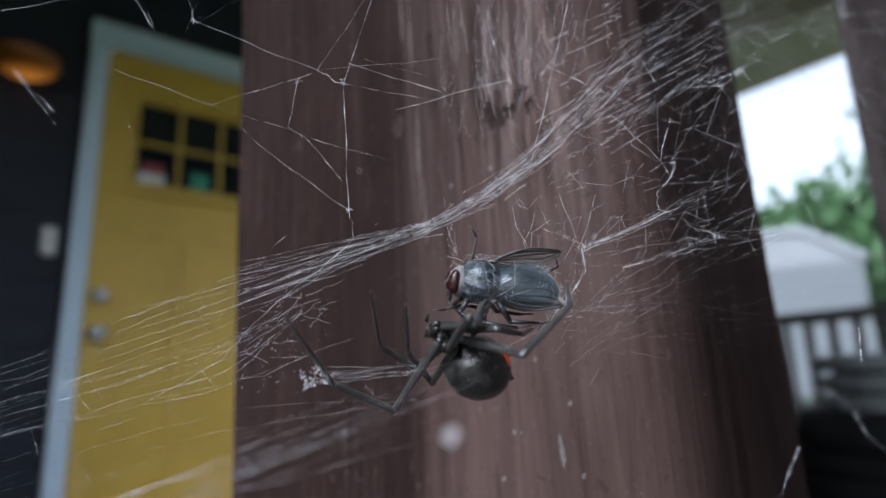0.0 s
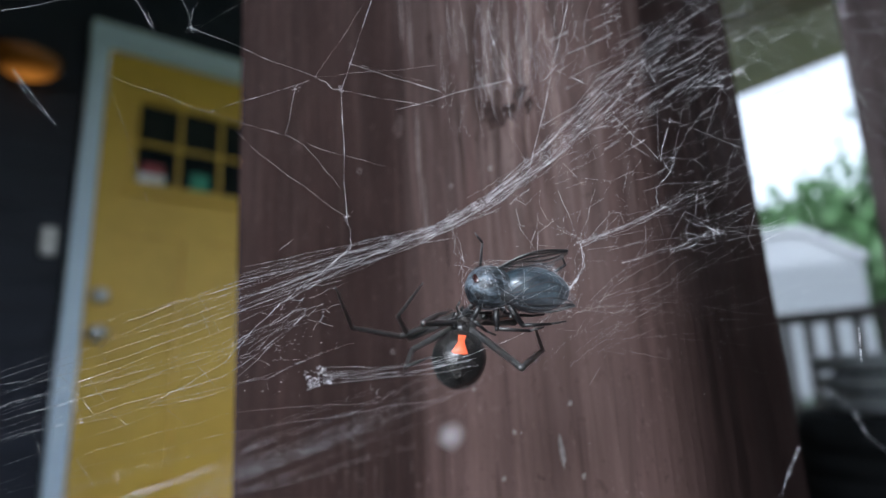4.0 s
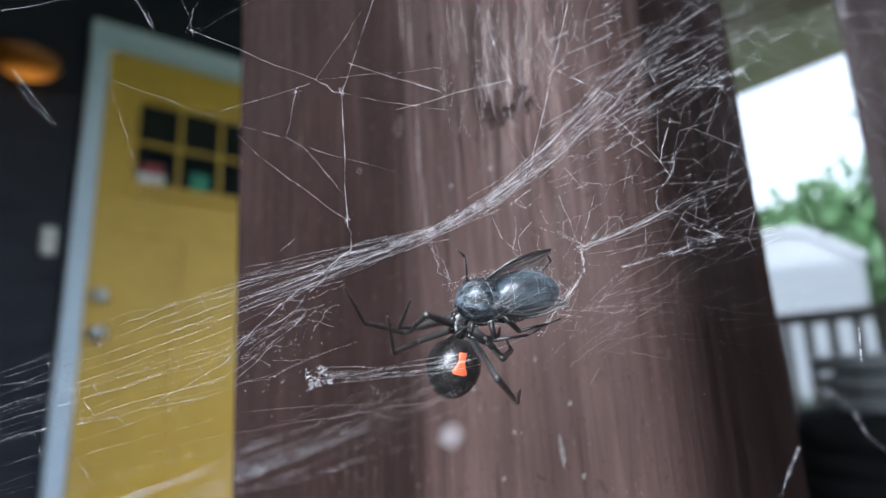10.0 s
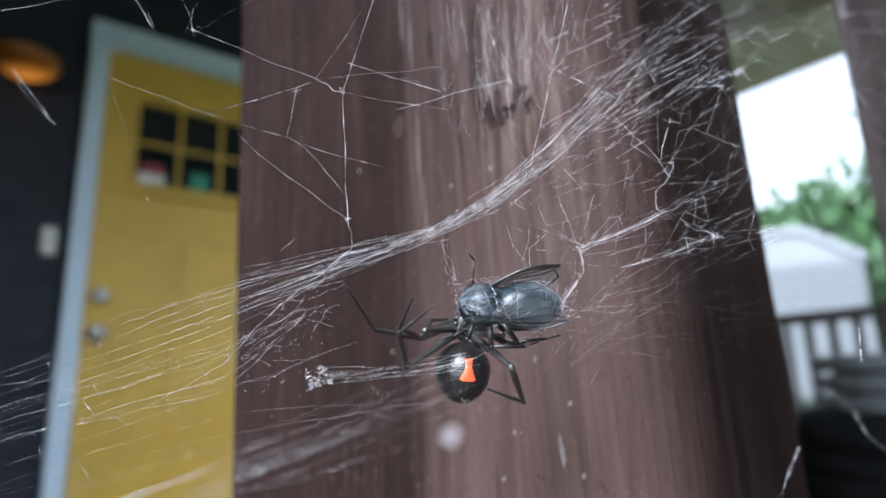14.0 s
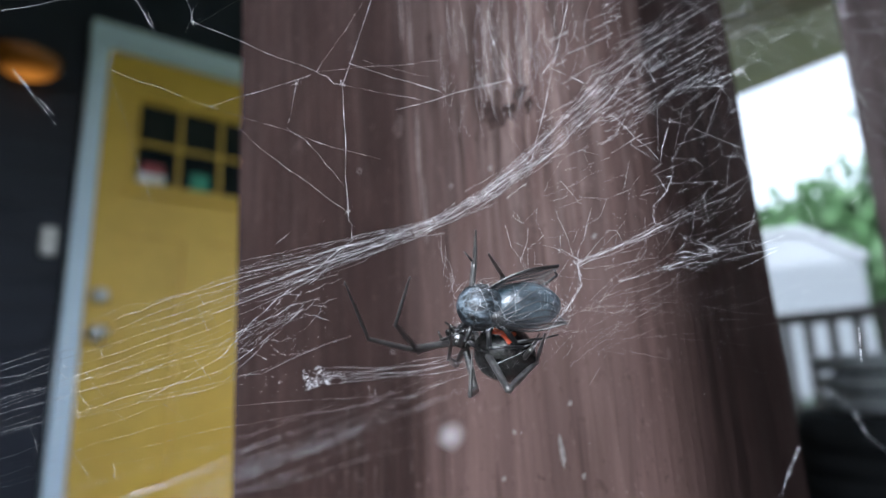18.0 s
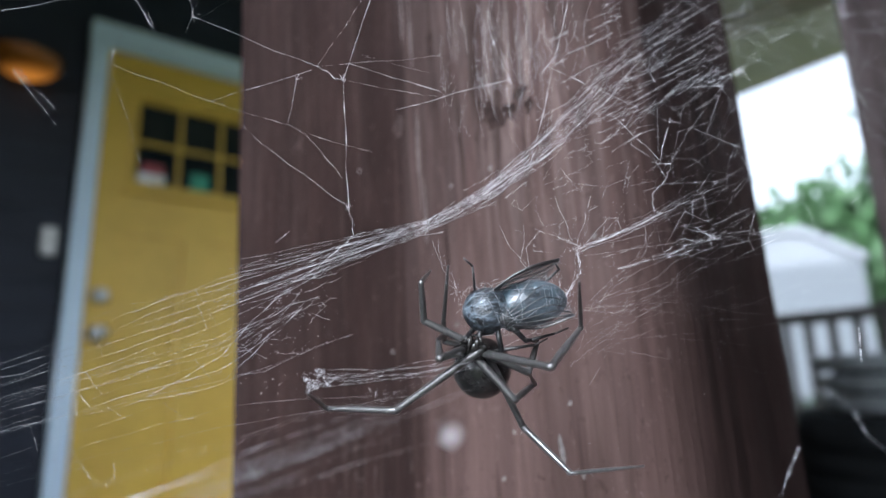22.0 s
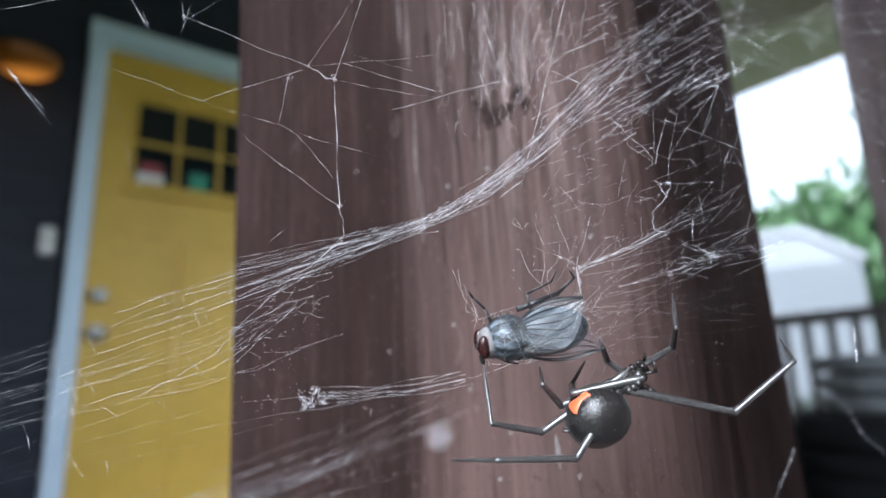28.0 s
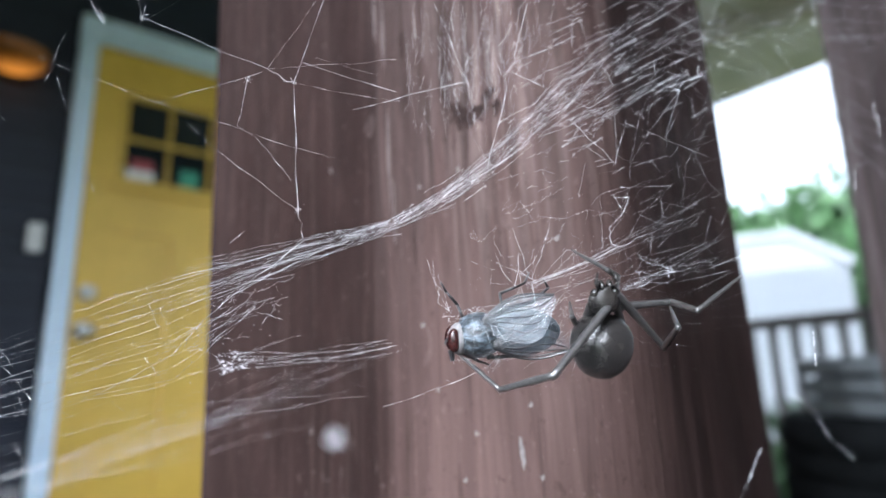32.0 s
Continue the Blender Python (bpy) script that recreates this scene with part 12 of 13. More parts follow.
    walk(LEGS['g'][2], [
        (0, pose(0.00155, 0.00001, -0.00352, 62.0, -48.9, 74.3)), (0.5, pose(0.00131, 0.00147, -0.00275, 61.5, -47.0, 72.8)), (1, pose(0.00167, 0.00275, -0.00205, 62.0, -42.7, 69.5)),
        (1.33, pose(0.00279, 0.00181, -0.00201, 56.5, -28.0, 58.9)), (1.67, pose(0.00389, 0.00081, -0.00185, 48.5, -15.4, 48.5)), (2, pose(0.00501, -0.00033, -0.00165, 38.1, -5.6, 38.0)),
        (3, pose(0.00230, -0.00153, -0.00219, 39.9, 9.6, 19.4)), (3.83, pose(0.00270, -0.00119, -0.00226, 41.1, 6.4, 23.2)), (4.67, pose(0.00315, -0.00093, -0.00238, 41.6, 3.0, 27.1)),
        (5.5, pose(0.00363, -0.00074, -0.00254, 41.0, -0.8, 31.4)), (6, pose(0.00377, -0.00041, -0.00225, 42.1, -7.5, 39.0)), (7, pose(0.00264, -0.00045, -0.00296, 54.9, -1.9, 34.0)),
        (7.5, pose(0.00383, -0.00075, -0.00189, 42.6, -8.6, 39.9)), (8, pose(0.00457, -0.00111, -0.00038, 28.7, -12.1, 44.9)), (9, pose(0.00377, -0.00037, -0.00155, 43.4, -13.9, 47.4)),
        (10, pose(0.00515, -0.00157, -0.00126, 82.4, -1.7, 41.1)), (11, pose(0.00362, -0.00105, -0.00202, 50.5, -3.2, 41.7)), (12, pose(0.00378, -0.00079, -0.00192, 47.9, -5.1, 43.4)),
        (13, pose(0.00373, -0.00073, -0.00205, 50.7, -3.4, 41.9)), (14, pose(0.00396, 0.00016, -0.00183, 54.5, -13.9, 50.0)), (14.5, pose(0.00415, 0.00004, -0.00186, 51.3, -9.3, 46.5)),
        (15.17, pose(0.00268, 0.00240, -0.00264, 44.9, -12.4, 49.3)), (15.83, pose(0.00077, 0.00427, -0.00266, 36.3, -16.5, 54.3)),
        (16.5, pose(-0.00147, 0.00525, -0.00243, 26.1, -19.2, 58.9)), (16.75, pose(-0.00110, 0.00459, -0.00380, 9.4, -20.2, 62.1)), (17, pose(-0.00051, 0.00367, -0.00492, -8.5, -20.2, 68.6)),
        (17.5, pose(-0.00114, 0.00175, -0.00725, -5.7, -20.1, 69.4)), (18, pose(-0.00158, -0.00181, -0.00938, -1.8, -20.5, 64.0)), (18.5, pose(0.00030, 0.00043, -0.00576, 17.4, -21.1, 68.6)),
        (19, pose(0.00223, 0.00176, -0.00249, 32.9, -25.3, 78.4)), (19.5, pose(0.00344, 0.00240, -0.00250, 16.7, -26.5, 81.3)), (20, pose(0.00532, 0.00240, -0.00299, -3.2, -27.8, 94.0)),
        (21, pose(0.00548, 0.00209, -0.00309, -5.4, -27.5, 98.4)), (21.2, pose(0.00391, 0.00462, -0.00272, -9.1, -26.2, 110.1)), (21.4, pose(0.00116, 0.00618, -0.00230, -15.5, -23.2, 125.4)),
        (21.6, pose(-0.00229, 0.00611, -0.00235, -22.8, -17.9, 141.4)), (21.8, pose(-0.00281, 0.00699, -0.00289, -28.7, -11.2, 155.8)),
        (22, pose(-0.00521, 0.00531, -0.00396, -35.3, -2.1, 170.3)), (22.5, pose(-0.00564, 0.00554, -0.00066, -52.7, -2.2, 170.2)),
        (23, pose(-0.00696, 0.00143, -0.00078, -71.9, -3.1, 169.7)), (24, pose(-0.00474, -0.00112, 0.00088, -62.3, 13.0, 176.5)),
        (24.17, pose(-0.00521, -0.00123, -0.00055, -57.1, 34.9, -169.6)), (24.33, pose(-0.00555, -0.00108, -0.00221, -38.6, 53.7, -146.2)),
        (24.5, pose(-0.00488, -0.00153, -0.00433, 3.8, 61.7, -101.2)), (25, pose(0.00075, -0.00101, -0.00481, 33.7, 60.0, -91.0)),
        (25.12, pose(-0.00091, -0.00190, -0.00471, -4.8, 64.2, -125.1)), (25.25, pose(-0.00245, -0.00282, -0.00415, -39.8, 57.3, -158.9)),
        (25.38, pose(-0.00359, -0.00415, -0.00352, -57.3, 43.2, -178.1)), (25.5, pose(-0.00491, -0.00450, -0.00170, -63.5, 26.5, 170.4)),
        (26, pose(-0.00380, -0.00447, -0.00278, -59.7, 39.0, 178.4)), (26.5, pose(-0.00306, -0.00376, -0.00305, -50.7, 50.5, -170.4)),
        (27, pose(-0.00282, -0.00282, -0.00331, -33.4, 59.8, -152.5)), (27.5, pose(-0.00080, -0.00347, -0.00363, -5.9, 64.4, -125.7)),
        (27.75, pose(0.00030, -0.00470, -0.00463, 26.1, 60.5, -81.0)), (28, pose(0.00114, -0.00610, -0.00600, 39.8, 49.7, -52.7)),
        (28.1, pose(0.00208, -0.00529, -0.00489, -4.6, 57.2, -90.8)), (28.2, pose(0.00159, -0.00425, -0.00571, -45.2, 46.9, -125.4)),
        (28.3, pose(-0.00006, -0.00314, -0.00673, -67.8, 27.4, -141.5)), (28.4, pose(-0.00245, -0.00202, -0.00745, -82.1, 4.9, -147.7)),
        (28.5, pose(-0.00532, -0.00078, -0.00609, -96.8, -20.2, -148.0)), (28.75, pose(-0.00637, -0.00113, -0.00681, -90.5, -13.9, -148.4)),
        (29, pose(-0.00710, -0.00022, -0.00585, -83.9, -9.1, -148.2)), (29.12, pose(-0.00363, -0.00005, -0.00526, -67.0, 7.9, -143.8)),
        (29.25, pose(0.00028, -0.00152, -0.00504, -47.7, 22.2, -134.3)), (29.38, pose(0.00252, -0.00229, -0.00257, -23.1, 31.2, -120.3)),
        (29.5, pose(0.00228, -0.00251, 0.00036, 5.1, 33.3, -104.5)), (29.62, pose(0.00191, -0.00293, -0.00040, -24.7, 31.3, -118.6)),
        (29.75, pose(0.00127, -0.00325, -0.00085, -51.8, 22.8, -130.7)), (29.88, pose(0.00058, -0.00348, -0.00087, -74.9, 9.7, -137.5)),
        (30, pose(0.00011, -0.00367, -0.00054, -96.4, -4.8, -138.6)), (30.5, pose(-0.00070, -0.00184, -0.00279, -67.2, 0.3, -137.8)),
        (31, pose(-0.00025, 0.00051, -0.00462, -38.9, -1.7, -139.3)), (32, pose(0.00154, -0.00321, -0.00033, -62.1, -4.7, -141.8))])
    walk(LEGS['h'][0], [
        (0, pose(-0.00100, -0.00025, -0.00020, -53.0, -19.8, -38.6)), (0.5, pose(-0.00100, -0.00025, -0.00020, -56.7, -9.6, -31.2)),
        (1, pose(-0.00100, -0.00025, -0.00020, -57.1, 1.0, -24.3)), (1.33, pose(-0.00100, -0.00025, -0.00020, -75.3, -9.1, -28.8)),
        (1.67, pose(-0.00100, -0.00025, -0.00020, -96.6, -16.5, -29.3)), (2, pose(-0.00100, -0.00025, -0.00020, -120.6, -19.8, -28.2)),
        (3, pose(-0.00100, -0.00025, -0.00020, -119.4, -17.1, -29.8)), (3.83, pose(-0.00100, -0.00025, -0.00020, -119.4, -11.5, -33.1)),
        (4.67, pose(-0.00100, -0.00025, -0.00020, -119.3, -5.8, -36.3)), (5.5, pose(-0.00100, -0.00025, -0.00020, -119.3, -0.0, -39.5)),
        (6, pose(-0.00100, -0.00025, -0.00020, -118.5, -7.0, -35.7)), (7, pose(-0.00100, -0.00025, -0.00020, -128.2, -2.2, -38.9)),
        (7.5, pose(-0.00100, -0.00025, -0.00020, -117.7, -9.4, -34.1)), (8, pose(-0.00100, -0.00025, -0.00020, -109.4, -17.9, -30.3)),
        (9, pose(-0.00100, -0.00025, -0.00020, -100.2, -13.7, -31.5)), (10, pose(-0.00100, -0.00025, -0.00020, -108.8, -12.3, -31.8)),
        (11, pose(-0.00100, -0.00025, -0.00020, -121.3, -0.5, -37.4)), (12, pose(-0.00100, -0.00025, -0.00020, -117.1, -4.7, -35.0)),
        (13, pose(-0.00100, -0.00025, -0.00020, -120.1, -2.1, -36.5)), (14, pose(-0.00100, -0.00025, -0.00020, -104.3, -5.9, -34.9)),
        (14.5, pose(-0.00100, -0.00025, -0.00020, -111.3, -9.9, -33.6)), (15.17, pose(-0.00100, -0.00025, -0.00020, -89.5, -7.7, -34.0)),
        (15.83, pose(-0.00100, -0.00025, -0.00020, -71.3, -1.0, -32.9)), (16.5, pose(-0.00100, -0.00025, -0.00020, -56.9, 8.2, -28.4)),
        (16.75, pose(-0.00100, -0.00025, -0.00020, -64.1, -0.1, -33.1)), (17, pose(-0.00100, -0.00025, -0.00020, -69.6, -9.5, -37.2)),
        (17.5, pose(-0.00100, -0.00025, -0.00020, -93.6, -18.3, -38.5)), (18, pose(-0.00100, -0.00025, -0.00020, -119.6, -26.5, -35.8)),
        (18.5, pose(-0.00100, -0.00025, -0.00020, -100.8, -34.7, -32.3)), (19, pose(-0.00100, -0.00025, -0.00020, -81.3, -42.1, -32.2)),
        (19.5, pose(-0.00100, -0.00025, -0.00020, -81.7, -54.2, -34.9)), (20, pose(-0.00100, -0.00025, -0.00020, -80.9, -67.1, -38.9)),
        (21, pose(-0.00100, -0.00025, -0.00020, -82.5, -67.8, -39.1)), (21.2, pose(-0.00100, -0.00025, -0.00020, -51.9, -70.5, -42.4)),
        (21.4, pose(-0.00100, -0.00025, -0.00020, -15.7, -72.7, -52.8)), (21.6, pose(-0.00100, -0.00025, -0.00020, 24.5, -72.4, -68.3)),
        (21.8, pose(-0.00100, -0.00025, -0.00020, 60.8, -68.8, -79.9)), (22, pose(-0.00100, -0.00025, -0.00020, 89.9, -63.3, -83.5)),
        (22.5, pose(-0.00100, -0.00025, -0.00020, 101.4, -54.9, -81.9)), (23, pose(-0.00100, -0.00025, -0.00020, 112.7, -49.3, -79.1)),
        (24, pose(-0.00100, -0.00025, -0.00020, 95.8, -42.3, -76.6)), (24.17, pose(-0.00100, -0.00025, -0.00020, 94.3, -56.5, -78.5)),
        (24.33, pose(-0.00100, -0.00025, -0.00020, 86.3, -63.2, -78.5)), (24.5, pose(-0.00100, -0.00025, -0.00020, 66.0, -49.1, -84.7)),
        (25, pose(-0.00100, -0.00025, -0.00020, 89.9, -32.3, -89.4)), (25.12, pose(-0.00100, -0.00025, -0.00020, 67.4, -36.6, -88.4)),
        (25.25, pose(-0.00100, -0.00025, -0.00020, 43.8, -43.2, -82.5)), (25.38, pose(-0.00100, -0.00025, -0.00020, 16.0, -49.2, -67.6)),
        (25.5, pose(-0.00100, -0.00025, -0.00020, -15.3, -49.3, -43.7)), (26, pose(-0.00100, -0.00025, -0.00020, 5.2, -50.7, -68.2)),
        (26.5, pose(-0.00100, -0.00025, -0.00020, 17.3, -46.7, -98.4)), (27, pose(-0.00100, -0.00025, -0.00020, 35.2, -37.3, -123.4)),
        (27.5, pose(-0.00100, -0.00025, -0.00020, 47.2, -23.7, -141.4)), (27.75, pose(-0.00100, -0.00025, -0.00020, 64.0, -24.8, -140.6)),
        (28, pose(-0.00100, -0.00025, -0.00020, 81.8, -25.1, -140.5)), (28.1, pose(-0.00100, -0.00025, -0.00020, 65.3, -42.6, -134.2)),
        (28.2, pose(-0.00100, -0.00025, -0.00020, 39.5, -57.3, -116.9)), (28.3, pose(-0.00100, -0.00025, -0.00020, -5.0, -63.2, -79.8)),
        (28.4, pose(-0.00100, -0.00025, -0.00020, -47.9, -53.7, -44.6)), (28.5, pose(-0.00100, -0.00025, -0.00020, -71.9, -34.3, -29.1)),
        (28.75, pose(-0.00100, -0.00025, -0.00020, -85.9, -44.4, -31.6)), (29, pose(-0.00100, -0.00025, -0.00020, -102.9, -54.4, -30.4)),
        (29.12, pose(-0.00100, -0.00025, -0.00020, -104.3, -70.4, -22.2)), (29.25, pose(-0.00100, -0.00025, -0.00020, -145.0, -84.7, 21.5)),
        (29.38, pose(-0.00100, -0.00025, -0.00020, 108.8, -76.7, 127.3)), (29.5, pose(-0.00100, -0.00025, -0.00020, 96.3, -62.3, 136.5)),
        (29.62, pose(-0.00100, -0.00025, -0.00020, 101.9, -75.4, 130.6)), (29.75, pose(-0.00100, -0.00025, -0.00020, 143.4, -86.6, 86.8)),
        (29.88, pose(-0.00100, -0.00025, -0.00020, -108.0, -80.4, -26.0)), (30, pose(-0.00100, -0.00025, -0.00020, -103.2, -70.7, -36.9)),
        (30.5, pose(-0.00100, -0.00025, -0.00020, -112.3, -71.6, -36.0)), (31, pose(-0.00100, -0.00025, -0.00020, -119.5, -71.7, -35.8)),
        (32, pose(-0.00100, -0.00025, -0.00020, -104.8, -67.4, -40.9))])
    walk(LEGS['h'][1], [
        (0, pose(0.00288, 0.00173, -0.00516, 12.9, -20.9, 117.0)), (0.5, pose(0.00166, 0.00237, -0.00564, 25.4, -20.7, 116.3)), (1, pose(0.00039, 0.00306, -0.00574, 36.2, -21.8, 118.3)),
        (1.33, pose(0.00069, 0.00073, -0.00650, 47.4, -7.2, 101.6)), (1.67, pose(0.00025, -0.00182, -0.00649, 54.2, 9.6, 88.0)), (2, pose(-0.00089, -0.00412, -0.00554, 57.5, 27.2, 75.5)),
        (3, pose(-0.00114, -0.00390, -0.00570, 52.2, 36.9, 67.5)), (3.83, pose(-0.00181, -0.00359, -0.00584, 55.1, 36.3, 68.0)), (4.67, pose(-0.00245, -0.00320, -0.00592, 58.0, 35.8, 68.4)),
        (5.5, pose(-0.00305, -0.00274, -0.00596, 60.8, 35.2, 68.9)), (6, pose(-0.00226, -0.00322, -0.00596, 56.3, 29.0, 73.3)), (7, pose(-0.00341, -0.00355, -0.00538, 59.8, 30.6, 72.2)),
        (7.5, pose(-0.00193, -0.00333, -0.00596, 51.8, 28.7, 73.7)), (8, pose(-0.00045, -0.00311, -0.00612, 43.0, 27.9, 74.5)), (9, pose(-0.00030, -0.00205, -0.00651, 44.4, 21.5, 81.8)),
        (10, pose(-0.00099, -0.00276, -0.00630, 58.0, 17.6, 85.2)), (11, pose(-0.00304, -0.00301, -0.00584, 71.9, 21.0, 83.5)), (12, pose(-0.00233, -0.00299, -0.00605, 68.7, 21.4, 83.3)),
        (13, pose(-0.00280, -0.00303, -0.00591, 71.3, 21.3, 83.4)), (14, pose(-0.00140, -0.00196, -0.00656, 63.0, 10.7, 88.0)), (14.5, pose(-0.00145, -0.00283, -0.00626, 64.0, 17.5, 84.5)),
        (15.17, pose(-0.00024, -0.00070, -0.00674, 42.4, 10.9, 89.6)), (15.83, pose(0.00025, 0.00147, -0.00645, 20.6, 6.6, 96.7)), (16.5, pose(0.00002, 0.00330, -0.00567, -1.4, 5.8, 101.2)),
        (16.75, pose(0.00058, 0.00216, -0.00614, -11.6, 5.7, 100.0)), (17, pose(0.00120, 0.00097, -0.00630, -23.7, 6.3, 102.0)), (17.5, pose(0.00036, -0.00186, -0.00645, 1.4, 4.6, 93.3)),
        (18, pose(-0.00083, -0.00439, -0.00534, 8.0, 6.8, 67.1)), (18.5, pose(0.00146, -0.00327, -0.00553, 11.6, 4.2, 82.0)), (19, pose(0.00323, -0.00174, -0.00504, 11.0, 1.1, 97.5)),
        (19.5, pose(0.00389, -0.00250, -0.00402, 28.5, 9.4, 74.6)), (20, pose(0.00433, -0.00320, -0.00274, 40.2, 24.2, 52.4)), (21, pose(0.00424, -0.00341, -0.00268, 39.6, 25.5, 50.7)),
        (21.2, pose(0.00536, -0.00054, -0.00193, 29.7, 12.6, 70.2)), (21.4, pose(0.00509, 0.00223, -0.00073, 16.6, 3.7, 91.1)), (21.6, pose(0.00362, 0.00439, 0.00063, 0.9, 0.3, 112.8)),
        (21.8, pose(0.00123, 0.00560, 0.00188, -16.0, 3.1, 133.3)), (22, pose(-0.00166, 0.00561, 0.00277, -32.9, 10.9, 150.4)), (22.5, pose(-0.00303, 0.00481, 0.00352, -36.5, 13.3, 154.0)),
        (23, pose(-0.00438, 0.00379, 0.00377, -39.0, 15.9, 157.4)), (24, pose(-0.00267, 0.00390, 0.00465, -27.6, 20.5, 164.8)), (24.17, pose(-0.00258, 0.00503, 0.00343, -45.7, 30.2, 179.1)),
        (24.33, pose(-0.00175, 0.00559, 0.00277, -56.3, 47.8, -162.8)), (24.5, pose(0.00125, 0.00454, 0.00375, -74.0, 68.7, -144.6)), (25, pose(-0.00102, 0.00328, 0.00538, 70.2, 72.3, -3.2)),
        (25.12, pose(0.00144, 0.00345, 0.00469, -24.6, 83.4, -98.0)), (25.25, pose(0.00331, 0.00348, 0.00313, -76.3, 67.0, -147.3)),
        (25.38, pose(0.00434, 0.00344, 0.00099, -86.6, 48.1, -152.6)), (25.5, pose(0.00435, 0.00344, -0.00134, 170.1, 67.8, 167.8)), (26, pose(0.00493, 0.00262, 0.00018, 149.3, 68.2, 170.9)),
        (26.5, pose(0.00544, 0.00024, 0.00115, 168.1, 72.0, -160.8)), (27, pose(0.00477, -0.00130, 0.00282, -155.2, 70.3, -117.2)),
        (27.5, pose(0.00332, -0.00254, 0.00423, -127.4, 59.8, -86.7)), (27.75, pose(0.00276, -0.00090, 0.00519, -118.5, 39.9, -67.0)),
        (28, pose(0.00173, 0.00079, 0.00572, -116.8, 18.6, -54.3)), (28.1, pose(0.00381, 0.00073, 0.00421, -143.4, 31.8, -66.6)), (28.2, pose(0.00514, 0.00060, 0.00207, -176.1, 38.0, -86.6)),
        (28.3, pose(0.00556, 0.00040, -0.00046, 150.4, 34.0, -108.1)), (28.4, pose(0.00492, 0.00014, -0.00310, 122.8, 21.5, -122.9)),
        (28.5, pose(0.00309, -0.00018, -0.00538, 100.7, 4.6, -129.8)), (28.75, pose(0.00317, -0.00227, -0.00490, 113.0, -11.4, -134.6)),
        (29, pose(0.00277, -0.00417, -0.00394, 122.9, -27.0, -143.4)), (29.12, pose(0.00396, -0.00403, -0.00235, 135.8, -15.5, -133.3)),
        (29.25, pose(0.00449, -0.00390, -0.00055, 154.3, -9.6, -124.6)), (29.38, pose(0.00438, -0.00380, 0.00124, 176.2, -8.2, -119.2)),
        (29.5, pose(0.00371, -0.00372, 0.00285, -159.9, -8.3, -118.4)), (29.62, pose(0.00411, -0.00410, 0.00143, 178.8, -8.8, -115.1)),
        (29.75, pose(0.00407, -0.00447, 0.00003, 157.7, -8.8, -114.8)), (29.88, pose(0.00367, -0.00480, -0.00124, 137.2, -10.2, -117.1)),
        (30, pose(0.00294, -0.00510, -0.00232, 117.7, -14.6, -120.5)), (30.5, pose(0.00222, -0.00568, -0.00213, 133.9, -24.0, -127.7)),
        (31, pose(0.00151, -0.00608, -0.00200, 150.5, -33.3, -141.3)), (32, pose(0.00235, -0.00538, -0.00265, 135.3, -21.0, -123.3))])
